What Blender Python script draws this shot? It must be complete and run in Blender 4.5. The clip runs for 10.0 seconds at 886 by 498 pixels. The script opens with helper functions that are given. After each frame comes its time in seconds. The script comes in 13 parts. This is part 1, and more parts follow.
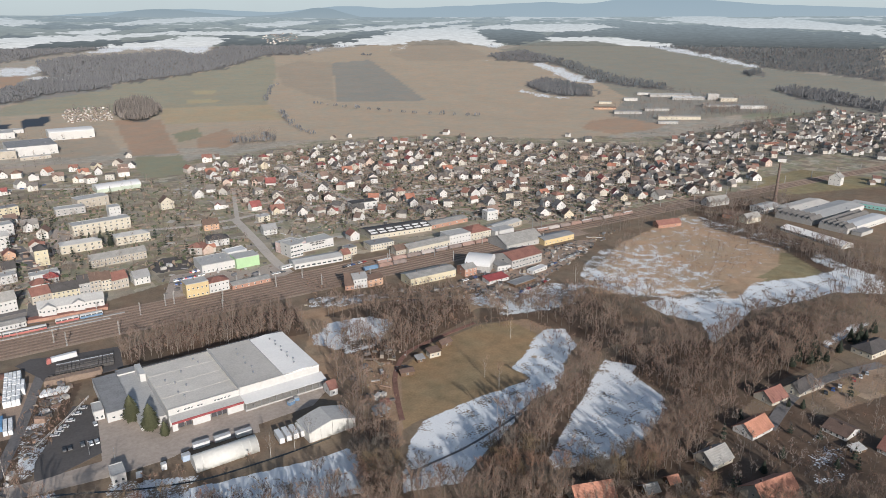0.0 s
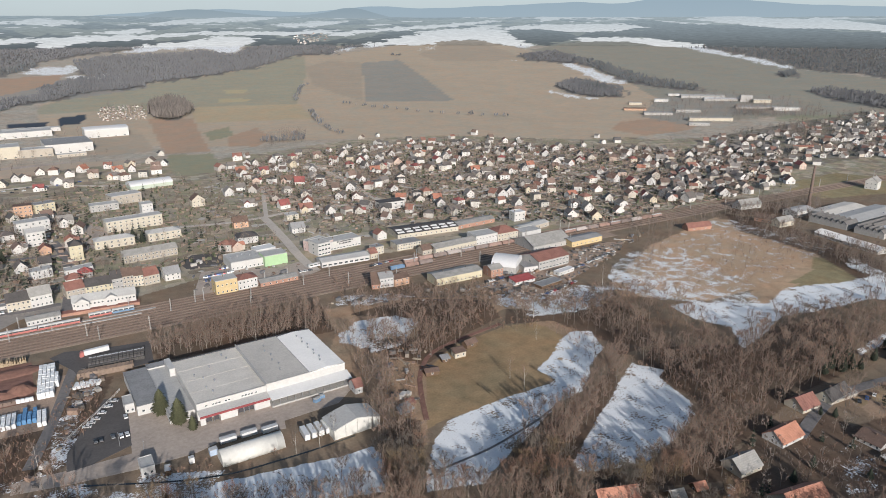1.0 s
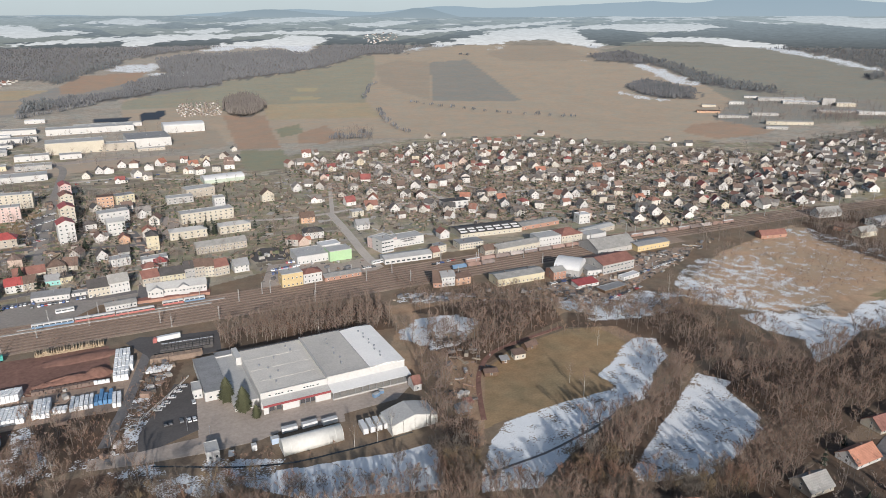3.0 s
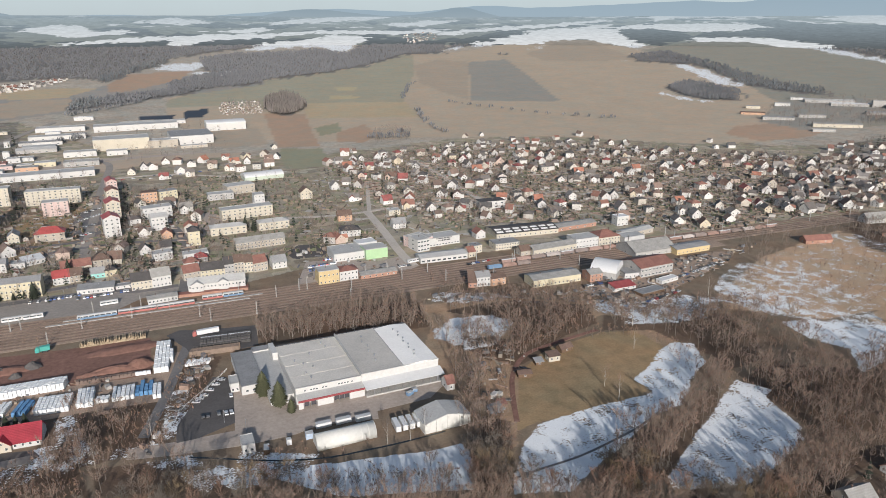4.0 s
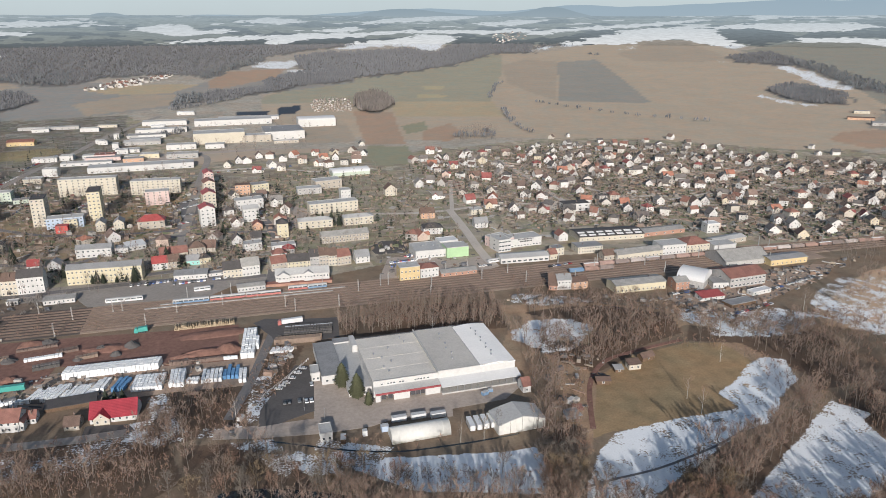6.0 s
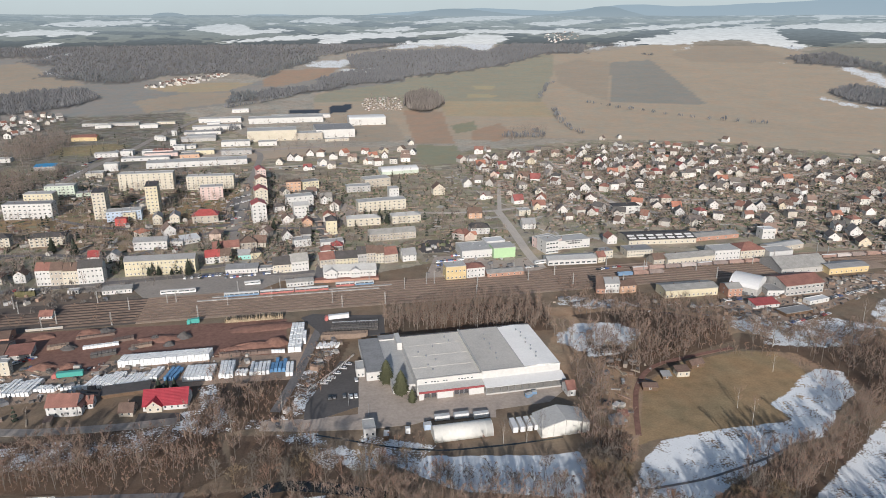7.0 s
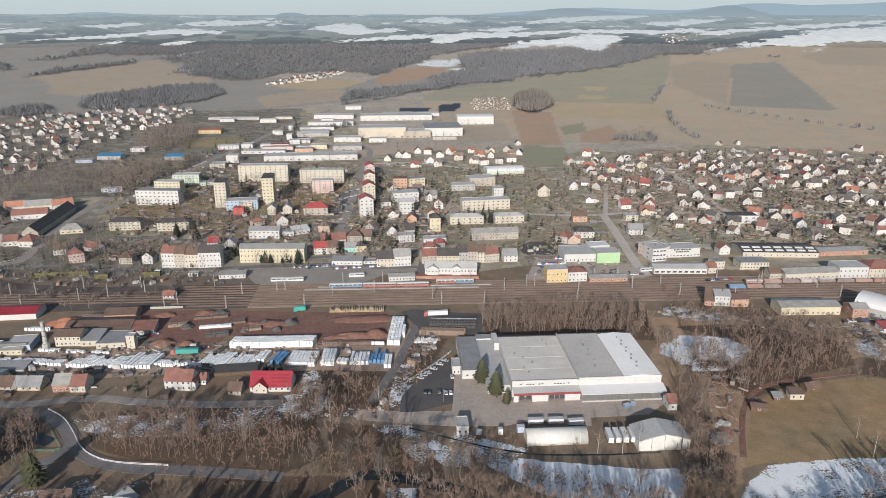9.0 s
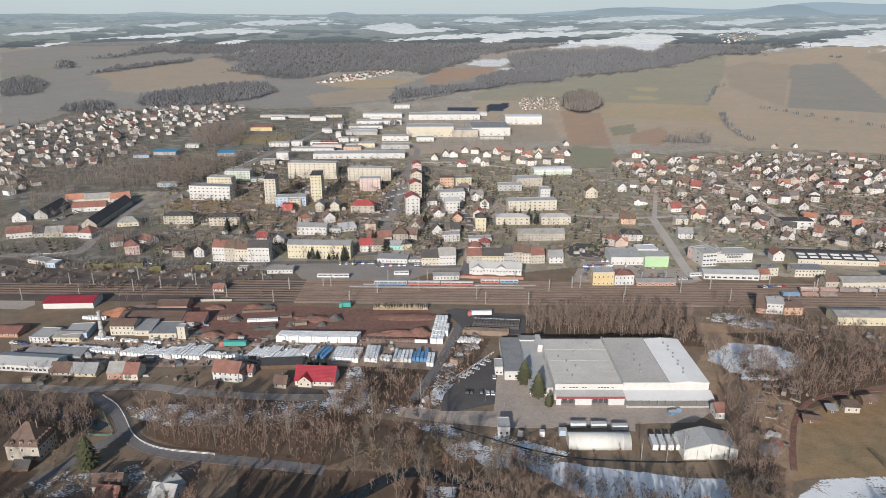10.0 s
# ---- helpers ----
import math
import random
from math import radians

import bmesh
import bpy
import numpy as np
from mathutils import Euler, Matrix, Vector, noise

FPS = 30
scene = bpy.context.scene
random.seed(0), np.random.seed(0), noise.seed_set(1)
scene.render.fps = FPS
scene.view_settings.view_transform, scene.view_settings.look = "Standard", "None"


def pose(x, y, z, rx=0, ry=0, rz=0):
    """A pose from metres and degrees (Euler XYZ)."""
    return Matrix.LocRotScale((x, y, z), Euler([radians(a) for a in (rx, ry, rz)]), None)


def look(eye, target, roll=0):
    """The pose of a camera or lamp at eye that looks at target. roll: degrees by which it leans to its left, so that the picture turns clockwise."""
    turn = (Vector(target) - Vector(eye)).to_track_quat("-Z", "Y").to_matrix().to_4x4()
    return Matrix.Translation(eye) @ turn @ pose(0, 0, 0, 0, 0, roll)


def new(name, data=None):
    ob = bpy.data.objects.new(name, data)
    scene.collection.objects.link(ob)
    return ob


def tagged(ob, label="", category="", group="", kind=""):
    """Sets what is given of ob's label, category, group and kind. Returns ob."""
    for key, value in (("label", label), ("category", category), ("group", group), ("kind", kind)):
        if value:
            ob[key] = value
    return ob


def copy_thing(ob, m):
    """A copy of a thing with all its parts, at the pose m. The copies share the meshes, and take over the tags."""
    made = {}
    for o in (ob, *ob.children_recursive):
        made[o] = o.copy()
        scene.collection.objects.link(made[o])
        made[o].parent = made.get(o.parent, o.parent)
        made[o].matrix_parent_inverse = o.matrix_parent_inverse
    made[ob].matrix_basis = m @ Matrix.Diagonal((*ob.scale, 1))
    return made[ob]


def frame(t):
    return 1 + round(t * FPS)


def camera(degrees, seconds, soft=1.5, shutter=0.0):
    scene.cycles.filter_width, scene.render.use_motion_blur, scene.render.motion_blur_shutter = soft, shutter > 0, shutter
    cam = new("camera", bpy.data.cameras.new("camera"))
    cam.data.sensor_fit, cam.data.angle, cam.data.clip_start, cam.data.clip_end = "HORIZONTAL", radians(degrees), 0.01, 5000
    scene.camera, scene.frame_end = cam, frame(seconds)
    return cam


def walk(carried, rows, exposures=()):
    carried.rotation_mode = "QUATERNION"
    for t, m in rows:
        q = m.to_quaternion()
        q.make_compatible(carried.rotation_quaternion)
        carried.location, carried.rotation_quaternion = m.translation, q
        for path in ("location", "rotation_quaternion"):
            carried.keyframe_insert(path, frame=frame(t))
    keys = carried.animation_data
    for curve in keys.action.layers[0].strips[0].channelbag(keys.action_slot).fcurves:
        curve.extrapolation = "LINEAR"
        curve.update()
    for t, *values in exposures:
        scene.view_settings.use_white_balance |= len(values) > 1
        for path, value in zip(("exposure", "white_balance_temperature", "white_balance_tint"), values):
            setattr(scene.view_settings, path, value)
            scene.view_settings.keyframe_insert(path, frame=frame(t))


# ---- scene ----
# ---- camera ----
cam = camera(65.29, 10.0, soft=0.75)
# seconds, turn to the right of +y, tilt below the level, both in degrees
PATH = [
    (0, 34.769, 18.225),
    (0.5, 33.763, 18.204),
    (1, 32.453, 18.213),
    (1.5, 31.167, 18.219),
    (2, 29.769, 18.223),
    (2.5, 28.446, 18.227),
    (4, 23.900, 18.259),
    (4.5, 22.291, 18.268),
    (5, 20.458, 18.290),
    (5.5, 18.718, 18.291),
    (7, 12.777, 18.321),
    (7.5, 10.691, 18.323),
    (8, 8.393, 18.330),
    (8.5, 6.229, 18.336),
    (9, 3.926, 18.342),
    (9.5, 1.796, 18.359),
    (10, -0.001, 18.383),
]
EYE = (0.0, 0.0, 190.0)


def aim(right, down):
    a, b = radians(right), radians(down)
    return look(EYE, (EYE[0] + math.sin(a) * math.cos(b), EYE[1] + math.cos(a) * math.cos(b), EYE[2] - math.sin(b)))


walk(cam, [(t, aim(right, down)) for t, right, down in PATH], [(0.0, 0.0), (10.0, 0.0)])

# ---- world and sun ----
SUN_ELEV, SUN_AZ = 20.0, 193.0      # degrees; azimuth clockwise from +y
world = bpy.data.worlds.new("winter_sky")
scene.world = world
world.use_nodes = True
wn, wl = world.node_tree.nodes, world.node_tree.links
sky = wn.new("ShaderNodeTexSky")
sky.sky_type = "NISHITA"
sky.sun_disc = False
sky.sun_elevation, sky.sun_rotation = radians(SUN_ELEV), radians(SUN_AZ)
sky.air_density, sky.dust_density, sky.ozone_density = 1.0, 1.2, 1.2
wn["Background"].inputs["Strength"].default_value = 0.122
wl.new(sky.outputs[0], wn["Background"].inputs["Color"])
sun = new("sun", bpy.data.lights.new("sun", "SUN"))
sun.data.energy, sun.data.angle, sun.data.color = 5.3, radians(0.55), (1.0, 0.95, 0.915)
_a, _e = radians(SUN_AZ), radians(SUN_ELEV)
sun.matrix_world = look((math.sin(_a) * math.cos(_e) * 500, math.cos(_a) * math.cos(_e) * 500, math.sin(_e) * 500 + 100), (0, 0, 100))


# ---- materials ----
def _ramp(nodes, stops, interpolation="LINEAR"):
    r = nodes.new("ShaderNodeValToRGB")
    r.color_ramp.interpolation = interpolation
    while len(r.color_ramp.elements) < len(stops):
        r.color_ramp.elements.new(0.5)
    for e, (p, c) in zip(r.color_ramp.elements, stops):
        e.position, e.color = p, (*c, 1)
    return r


def _math(nodes, links, op, a, b=None, clamp=False):
    m = nodes.new("ShaderNodeMath")
    m.operation, m.use_clamp = op, clamp
    for slot, v in zip(m.inputs, (a, b)):
        if v is None:
            continue
        if isinstance(v, (int, float)):
            slot.default_value = v
        else:
            links.new(v, slot)
    return m.outputs[0]


def _mix(nodes, links, kind, fac, a, b):
    m = nodes.new("ShaderNodeMix")
    m.data_type, m.blend_type = "RGBA", kind
    for slot, v in ((m.inputs[0], fac), (m.inputs[6], a), (m.inputs[7], b)):
        if isinstance(v, (int, float)):
            slot.default_value = v
        elif isinstance(v, tuple):
            slot.default_value = (*v, 1)
        else:
            links.new(v, slot)
    return m.outputs[2]


def _noise(nodes, links, scale, detail=4.0, where=None, rough=0.6):
    n = nodes.new("ShaderNodeTexNoise")
    n.inputs["Scale"].default_value, n.inputs["Detail"].default_value, n.inputs["Roughness"].default_value = scale, detail, rough
    if where is None:
        where = nodes.new("ShaderNodeNewGeometry").outputs["Position"]
    links.new(where, n.inputs["Vector"])
    return n.outputs["Fac"]


def stuff_mat(name, stops, rough=0.8, grain=1.5, blotch=0.12, vary=0.35, bump=0.15, metal=0.0, island=False, spec=0.3):
    """A worn surface. stops: colours that pieces take by chance (a single colour serves too); grain and blotch: noise per metre."""
    m = bpy.data.materials.new(name)
    m.use_nodes = True
    n, l = m.node_tree.nodes, m.node_tree.links
    b = n["Principled BSDF"]
    b.inputs["Roughness"].default_value, b.inputs["Metallic"].default_value = rough, metal
    b.inputs["Specular IOR Level"].default_value = spec
    if isinstance(stops[0], tuple):
        who = n.new("ShaderNodeNewGeometry").outputs["Random Per Island"] if island else n.new("ShaderNodeObjectInfo").outputs["Random"]
        r = _ramp(n, [(i / len(stops), c) for i, c in enumerate(stops)], "CONSTANT")
        l.new(who, r.inputs[0])
        colour = r.outputs[0]
    else:
        colour = tuple(stops)
    fine = _noise(n, l, grain, 5)
    wide = _noise(n, l, blotch, 3)
    both = _math(n, l, "ADD", _math(n, l, "MULTIPLY", fine, 0.55), _math(n, l, "MULTIPLY", wide, 0.45))
    shade = n.new("ShaderNodeMapRange")
    shade.inputs[1].default_value, shade.inputs[2].default_value = 0.3, 0.7
    shade.inputs[3].default_value, shade.inputs[4].default_value = 1 - vary, 1 + vary * 0.6
    l.new(both, shade.inputs[0])
    l.new(_mix(n, l, "MULTIPLY", 1.0, colour, shade.outputs[0]), b.inputs["Base Color"])
    if bump:
        bp = n.new("ShaderNodeBump")
        bp.inputs["Strength"].default_value, bp.inputs["Distance"].default_value = bump, 0.2
        l.new(fine, bp.inputs["Height"])
        l.new(bp.outputs[0], b.inputs["Normal"])
    return m


def roof_mat(name, stops, pitch=0.35, rough=0.75, island=False, snow=0.0):
    """Roof tiles: rows that step down the slope, weathered unevenly."""
    m = stuff_mat(name, stops, rough, 2.5, 0.25, 0.4, 0.0, island=island)
    n, l = m.node_tree.nodes, m.node_tree.links
    w = n.new("ShaderNodeTexWave")
    w.wave_type, w.bands_direction = "BANDS", "Z"
    w.inputs["Scale"].default_value, w.inputs["Distortion"].default_value = 1.0 / pitch * 0.3, 0.4
    l.new(n.new("ShaderNodeNewGeometry").outputs["Position"], w.inputs["Vector"])
    bp = n.new("ShaderNodeBump")
    bp.inputs["Strength"].default_value, bp.inputs["Distance"].default_value = 0.4, 0.1
    l.new(w.outputs["Fac"], bp.inputs["Height"])
    l.new(bp.outputs[0], n["Principled BSDF"].inputs["Normal"])
    return m


def glass_mat(name, tint=(0.07, 0.078, 0.085), rough=0.12):
    m = bpy.data.materials.new(name)
    m.use_nodes = True
    b = m.node_tree.nodes["Principled BSDF"]
    b.inputs["Base Color"].default_value = (*tint, 1)
    b.inputs["Roughness"].default_value = rough
    b.inputs["Specular IOR Level"].default_value = 0.6
    return m


WALLS = {
    "white": stuff_mat("white_render", (0.47, 0.462, 0.445), 0.85, 0.8, 0.1, 0.14, 0.05),
    "cream": stuff_mat("cream_render", (0.45, 0.41, 0.335), 0.85, 0.8, 0.1, 0.16, 0.05),
    "yellow": stuff_mat("yellow_render", (0.48, 0.375, 0.21), 0.85, 0.8, 0.1, 0.16, 0.05),
    "paleyellow": stuff_mat("pale_yellow_render", (0.48, 0.43, 0.31), 0.85, 0.8, 0.1, 0.16, 0.05),
    "beige": stuff_mat("beige_render", (0.36, 0.325, 0.275), 0.85, 0.8, 0.1, 0.2, 0.05),
    "grey": stuff_mat("grey_render", (0.34, 0.33, 0.315), 0.85, 0.8, 0.1, 0.22, 0.05),
    "green": stuff_mat("bright_green_panel", (0.32, 0.46, 0.27), 0.6, 0.5, 0.1, 0.1, 0.02),
    "palegreen": stuff_mat("pale_green_render", (0.42, 0.47, 0.39), 0.85, 0.8, 0.1, 0.14, 0.05),
    "teal": stuff_mat("teal_render", (0.25, 0.50, 0.46), 0.85, 0.8, 0.1, 0.14, 0.05),
    "pink": stuff_mat("pink_render", (0.48, 0.37, 0.34), 0.85, 0.8, 0.1, 0.14, 0.05),
    "brick": stuff_mat("red_brick", (0.36, 0.21, 0.155), 0.9, 1.5, 0.2, 0.35, 0.1),
    "blue": stuff_mat("blue_render", (0.34, 0.41, 0.50), 0.85, 0.8, 0.1, 0.14, 0.05),
    "orange": stuff_mat("orange_render", (0.45, 0.29, 0.20), 0.85, 0.8, 0.1, 0.14, 0.05),
    "red": stuff_mat("red_render", (0.42, 0.08, 0.07), 0.8, 0.8, 0.1, 0.14, 0.05),
    "wood": stuff_mat("weathered_boards", (0.13, 0.085, 0.055), 0.9, 3.0, 0.5, 0.4, 0.2),
    "mixed": stuff_mat("town_render", [(0.551, 0.534, 0.503), (0.503, 0.472, 0.414), (0.570, 0.558, 0.536), (0.437, 0.397, 0.338), (0.551, 0.534, 0.508), (0.494, 0.435, 0.329),
                                       (0.380, 0.354, 0.324), (0.532, 0.515, 0.489), (0.446, 0.350, 0.291), (0.570, 0.558, 0.531), (0.408, 0.392, 0.357), (0.522, 0.501, 0.461)], 0.85, 0.8, 0.1, 0.2, 0.05),
    "mixed_far": stuff_mat("far_town_render", [(0.534, 0.520, 0.492), (0.478, 0.451, 0.405), (0.552, 0.543, 0.524), (0.423, 0.386, 0.340), (0.524, 0.511, 0.488),
                                               (0.368, 0.350, 0.327), (0.506, 0.492, 0.469)], 0.85, 0.8, 0.1, 0.2, 0.0, island=True),
    "allotment": stuff_mat("allotment_boards", [(0.30, 0.27, 0.24), (0.52, 0.50, 0.47), (0.24, 0.20, 0.17), (0.40, 0.37, 0.33), (0.33, 0.30, 0.27)], 0.9, 1.0, 0.2, 0.2, 0.0, island=True),
    "shed": stuff_mat("shed_boards", [(0.20, 0.15, 0.12), (0.28, 0.25, 0.22), (0.15, 0.125, 0.105), (0.38, 0.36, 0.33), (0.22, 0.17, 0.14)], 0.9, 1.0, 0.2, 0.3, 0.0, island=True),
}
ROOFS = {
    "grey": stuff_mat("grey_roofing_felt", (0.25, 0.25, 0.25), 0.85, 1.2, 0.12, 0.3, 0.1),
    "lightgrey": stuff_mat("pale_grey_roofing", (0.40, 0.395, 0.38), 0.8, 1.0, 0.1, 0.22, 0.05),
    "white": stuff_mat("white_membrane", (0.55, 0.55, 0.545), 0.7, 0.8, 0.08, 0.1, 0.03),
    "dark": roof_mat("dark_slate_tiles", (0.078, 0.072, 0.07)),
    "brown": roof_mat("brown_tiles", (0.14, 0.095, 0.075)),
    "redbrown": roof_mat("red_brown_tiles", (0.235, 0.115, 0.092)),
    "red": roof_mat("bright_red_sheet", (0.33, 0.075, 0.07), 0.5, 0.5),
    "crimson": roof_mat("crimson_sheet", (0.28, 0.032, 0.045), 0.5, 0.5),
    "sheetwhite": stuff_mat("new_white_sheeting", (0.80, 0.775, 0.735), 0.6, 0.8, 0.08, 0.1, 0.03),
    "sheetdull": stuff_mat("dull_grey_sheeting", (0.486, 0.455, 0.412), 0.7, 1.0, 0.07, 0.22, 0.05),
    "sheetgrey": stuff_mat("worn_pale_sheeting", (0.576, 0.538, 0.482), 0.7, 1.0, 0.07, 0.22, 0.05),
    "orange": roof_mat("orange_tiles", (0.42, 0.20, 0.135)),
    "asbestos": roof_mat("fibre_cement_sheets", (0.30, 0.29, 0.27), 0.6),
    "blue": roof_mat("blue_sheet", (0.06, 0.16, 0.34), 0.6, 0.5),
    "brightblue": roof_mat("bright_blue_sheet", (0.03, 0.22, 0.42), 0.6, 0.5),
    "mixed": roof_mat("town_tiles", [(0.170, 0.111, 0.088), (0.134, 0.120, 0.110), (0.247, 0.124, 0.097), (0.174, 0.156, 0.142), (0.093, 0.089, 0.086), (0.200, 0.127, 0.099), (0.247, 0.229, 0.210),
                                     (0.354, 0.162, 0.112), (0.181, 0.126, 0.103), (0.133, 0.115, 0.106), (0.265, 0.090, 0.082), (0.164, 0.146, 0.137), (0.222, 0.158, 0.130)]),
    "mixed_far": roof_mat("far_town_tiles", [(0.152, 0.112, 0.092), (0.128, 0.116, 0.108), (0.192, 0.108, 0.088), (0.160, 0.144, 0.132), (0.160, 0.116, 0.096), (0.208, 0.192, 0.180), (0.232, 0.120, 0.092), (0.120, 0.112, 0.108)], island=True),
}
GLASS = glass_mat("window_glass")
FRAME = stuff_mat("white_window_frame", (0.70, 0.69, 0.66), 0.6, 2.0, 0.3, 0.1, 0.0)
CONCRETE = stuff_mat("weathered_concrete", (0.36, 0.35, 0.33), 0.9, 1.2, 0.2, 0.3, 0.15)
STEEL = stuff_mat("galvanised_steel", (0.33, 0.34, 0.35), 0.5, 2.0, 0.3, 0.2, 0.0, 0.6)
DARKSTEEL = stuff_mat("dark_painted_steel", (0.06, 0.06, 0.065), 0.55, 2.0, 0.3, 0.3, 0.0)
BRICKRED = stuff_mat("chimney_brick", (0.17, 0.125, 0.105), 0.9, 2.0, 0.2, 0.3, 0.1)
ASPHALT = stuff_mat("worn_asphalt", (0.17, 0.16, 0.155), 0.9, 0.6, 0.04, 0.35, 0.1)
PALEASPHALT = stuff_mat("dusty_pale_asphalt", (0.385, 0.325, 0.275), 0.9, 0.5, 0.04, 0.3, 0.1)
GREYASPHALT = stuff_mat("grey_asphalt", (0.285, 0.255, 0.225), 0.9, 0.5, 0.04, 0.3, 0.1)
DUSTY = stuff_mat("dusty_street", (0.47, 0.42, 0.365), 0.9, 0.5, 0.04, 0.22, 0.1)
DARKASPHALT = stuff_mat("dark_asphalt", (0.098, 0.09, 0.086), 0.85, 0.6, 0.05, 0.3, 0.1)
BALLAST = stuff_mat("rusty_track_ballast", (0.335, 0.25, 0.19), 0.95, 1.2, 0.05, 0.45, 0.3)
RAIL = stuff_mat("rusty_rail", (0.20, 0.14, 0.11), 0.6, 3.0, 0.3, 0.3, 0.0, 0.3)
CINDER = stuff_mat("dark_cinder_bed", (0.115, 0.094, 0.08), 0.95, 1.2, 0.05, 0.4, 0.3)
CLAY = stuff_mat("red_brown_clay", (0.205, 0.112, 0.086), 0.95, 0.4, 0.05, 0.4, 0.3)
WATER = stuff_mat("dark_stream_water", (0.022, 0.026, 0.024), 0.12, 0.5, 0.1, 0.3, 0.05, spec=0.5)


# ---- ground ----
def ground_z(x, y):
    """The valley floor is level; the land rises away from it."""
    s = np.clip((np.hypot(x, y) - 1100.0) / 3750.0, 0.0, 1.3)
    return 210.0 * s**1.4


def _inside(px, py, poly):
    hit = np.zeros(px.shape, bool)
    x0, y0 = poly[-1]
    for x1, y1 in poly:
        cross = (y1 > py) != (y0 > py)
        if y1 != y0:
            hit ^= cross & (px < (x0 - x1) * (py - y1) / (y0 - y1) + x1)
        x0, y0 = x1, y1
    return hit


COVERS = []


def cover(kind, poly, weight=1.0):
    COVERS.append((kind, poly, weight))


# bank is soil darkened to stand for the ravine's shade
COVER_COLOURS = {
    # leaf litter under the woods has some tree shade in its tone
    "bracken": (0.31, 0.225, 0.16), "bank": (0.10, 0.088, 0.072), "pond": (0.05, 0.065, 0.09), "dullgarden": (0.195, 0.185, 0.17), "cinder": (0.17, 0.142, 0.122), "rough": (0.195, 0.153, 0.117), "garden": (0.30, 0.272, 0.228), "meadow": (0.285, 0.21, 0.13), "shaded_litter": (0.122, 0.09, 0.07), "green": (0.315, 0.302, 0.24),
    # far field tones are lifted and greyed to stand for haze
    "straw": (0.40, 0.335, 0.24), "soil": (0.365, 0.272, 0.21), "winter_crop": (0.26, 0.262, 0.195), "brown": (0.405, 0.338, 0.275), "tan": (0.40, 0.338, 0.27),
    "tan2": (0.355, 0.305, 0.25), "olive": (0.272, 0.265, 0.23), "hazed_field": (0.279, 0.270, 0.257), "strawgreen": (0.40, 0.35, 0.24),
    "dull": (0.279, 0.270, 0.247), "hill": (0.353, 0.325, 0.286), "forest": (0.13, 0.115, 0.10), "dirt": (0.28, 0.215, 0.165),
    # far forest and far land are painted paler to stand for haze
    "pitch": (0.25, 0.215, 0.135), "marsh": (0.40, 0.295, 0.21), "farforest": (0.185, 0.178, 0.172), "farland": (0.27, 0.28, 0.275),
}


def ground_rings():
    """Bearings and distances of the ground's corners: closer together where the land is seen at a distance."""
    deg = np.concatenate([np.arange(-180, -42, 3.0), np.arange(-42, 74, 0.2), np.arange(74, 179.5, 3.0), [180.0]])
    rad = [0.01, 30.0, 70.0, 105.0, 130.0]
    while rad[-1] < 4950.0:
        r = rad[-1]
        slope = 190.0 - 210.0 * max(0.0, (r - 1100.0) / 3750.0) ** 1.4
        rise = 0.0784 * max(0.0, (r - 1100.0) / 3750.0) ** 0.4
        rad.append(r + min(45.0, max(0.9, 2.1 * r * r / (1270.0 * (max(slope, 8.0) + rise * r)))))
    return np.radians(deg), np.array(rad)


def ragged(x, y):
    """Places shifted unevenly, so that woods and snow end in a torn edge; the shift grows with the distance."""
    r, a = np.hypot(x, y), np.degrees(np.arctan2(x, y))
    w = r * 0.012
    u = _value_noise(a * 2.2 + 90, r / 60, 21) + 0.6 * _value_noise(a * 5.5 + 90, r / 25, 22) - 0.8
    v = _value_noise(a * 1.8 + 70, r / 70, 23) + 0.6 * _value_noise(a * 5.0 + 70, r / 30, 24) - 0.8
    return x + u * w, y + v * w * 2.5


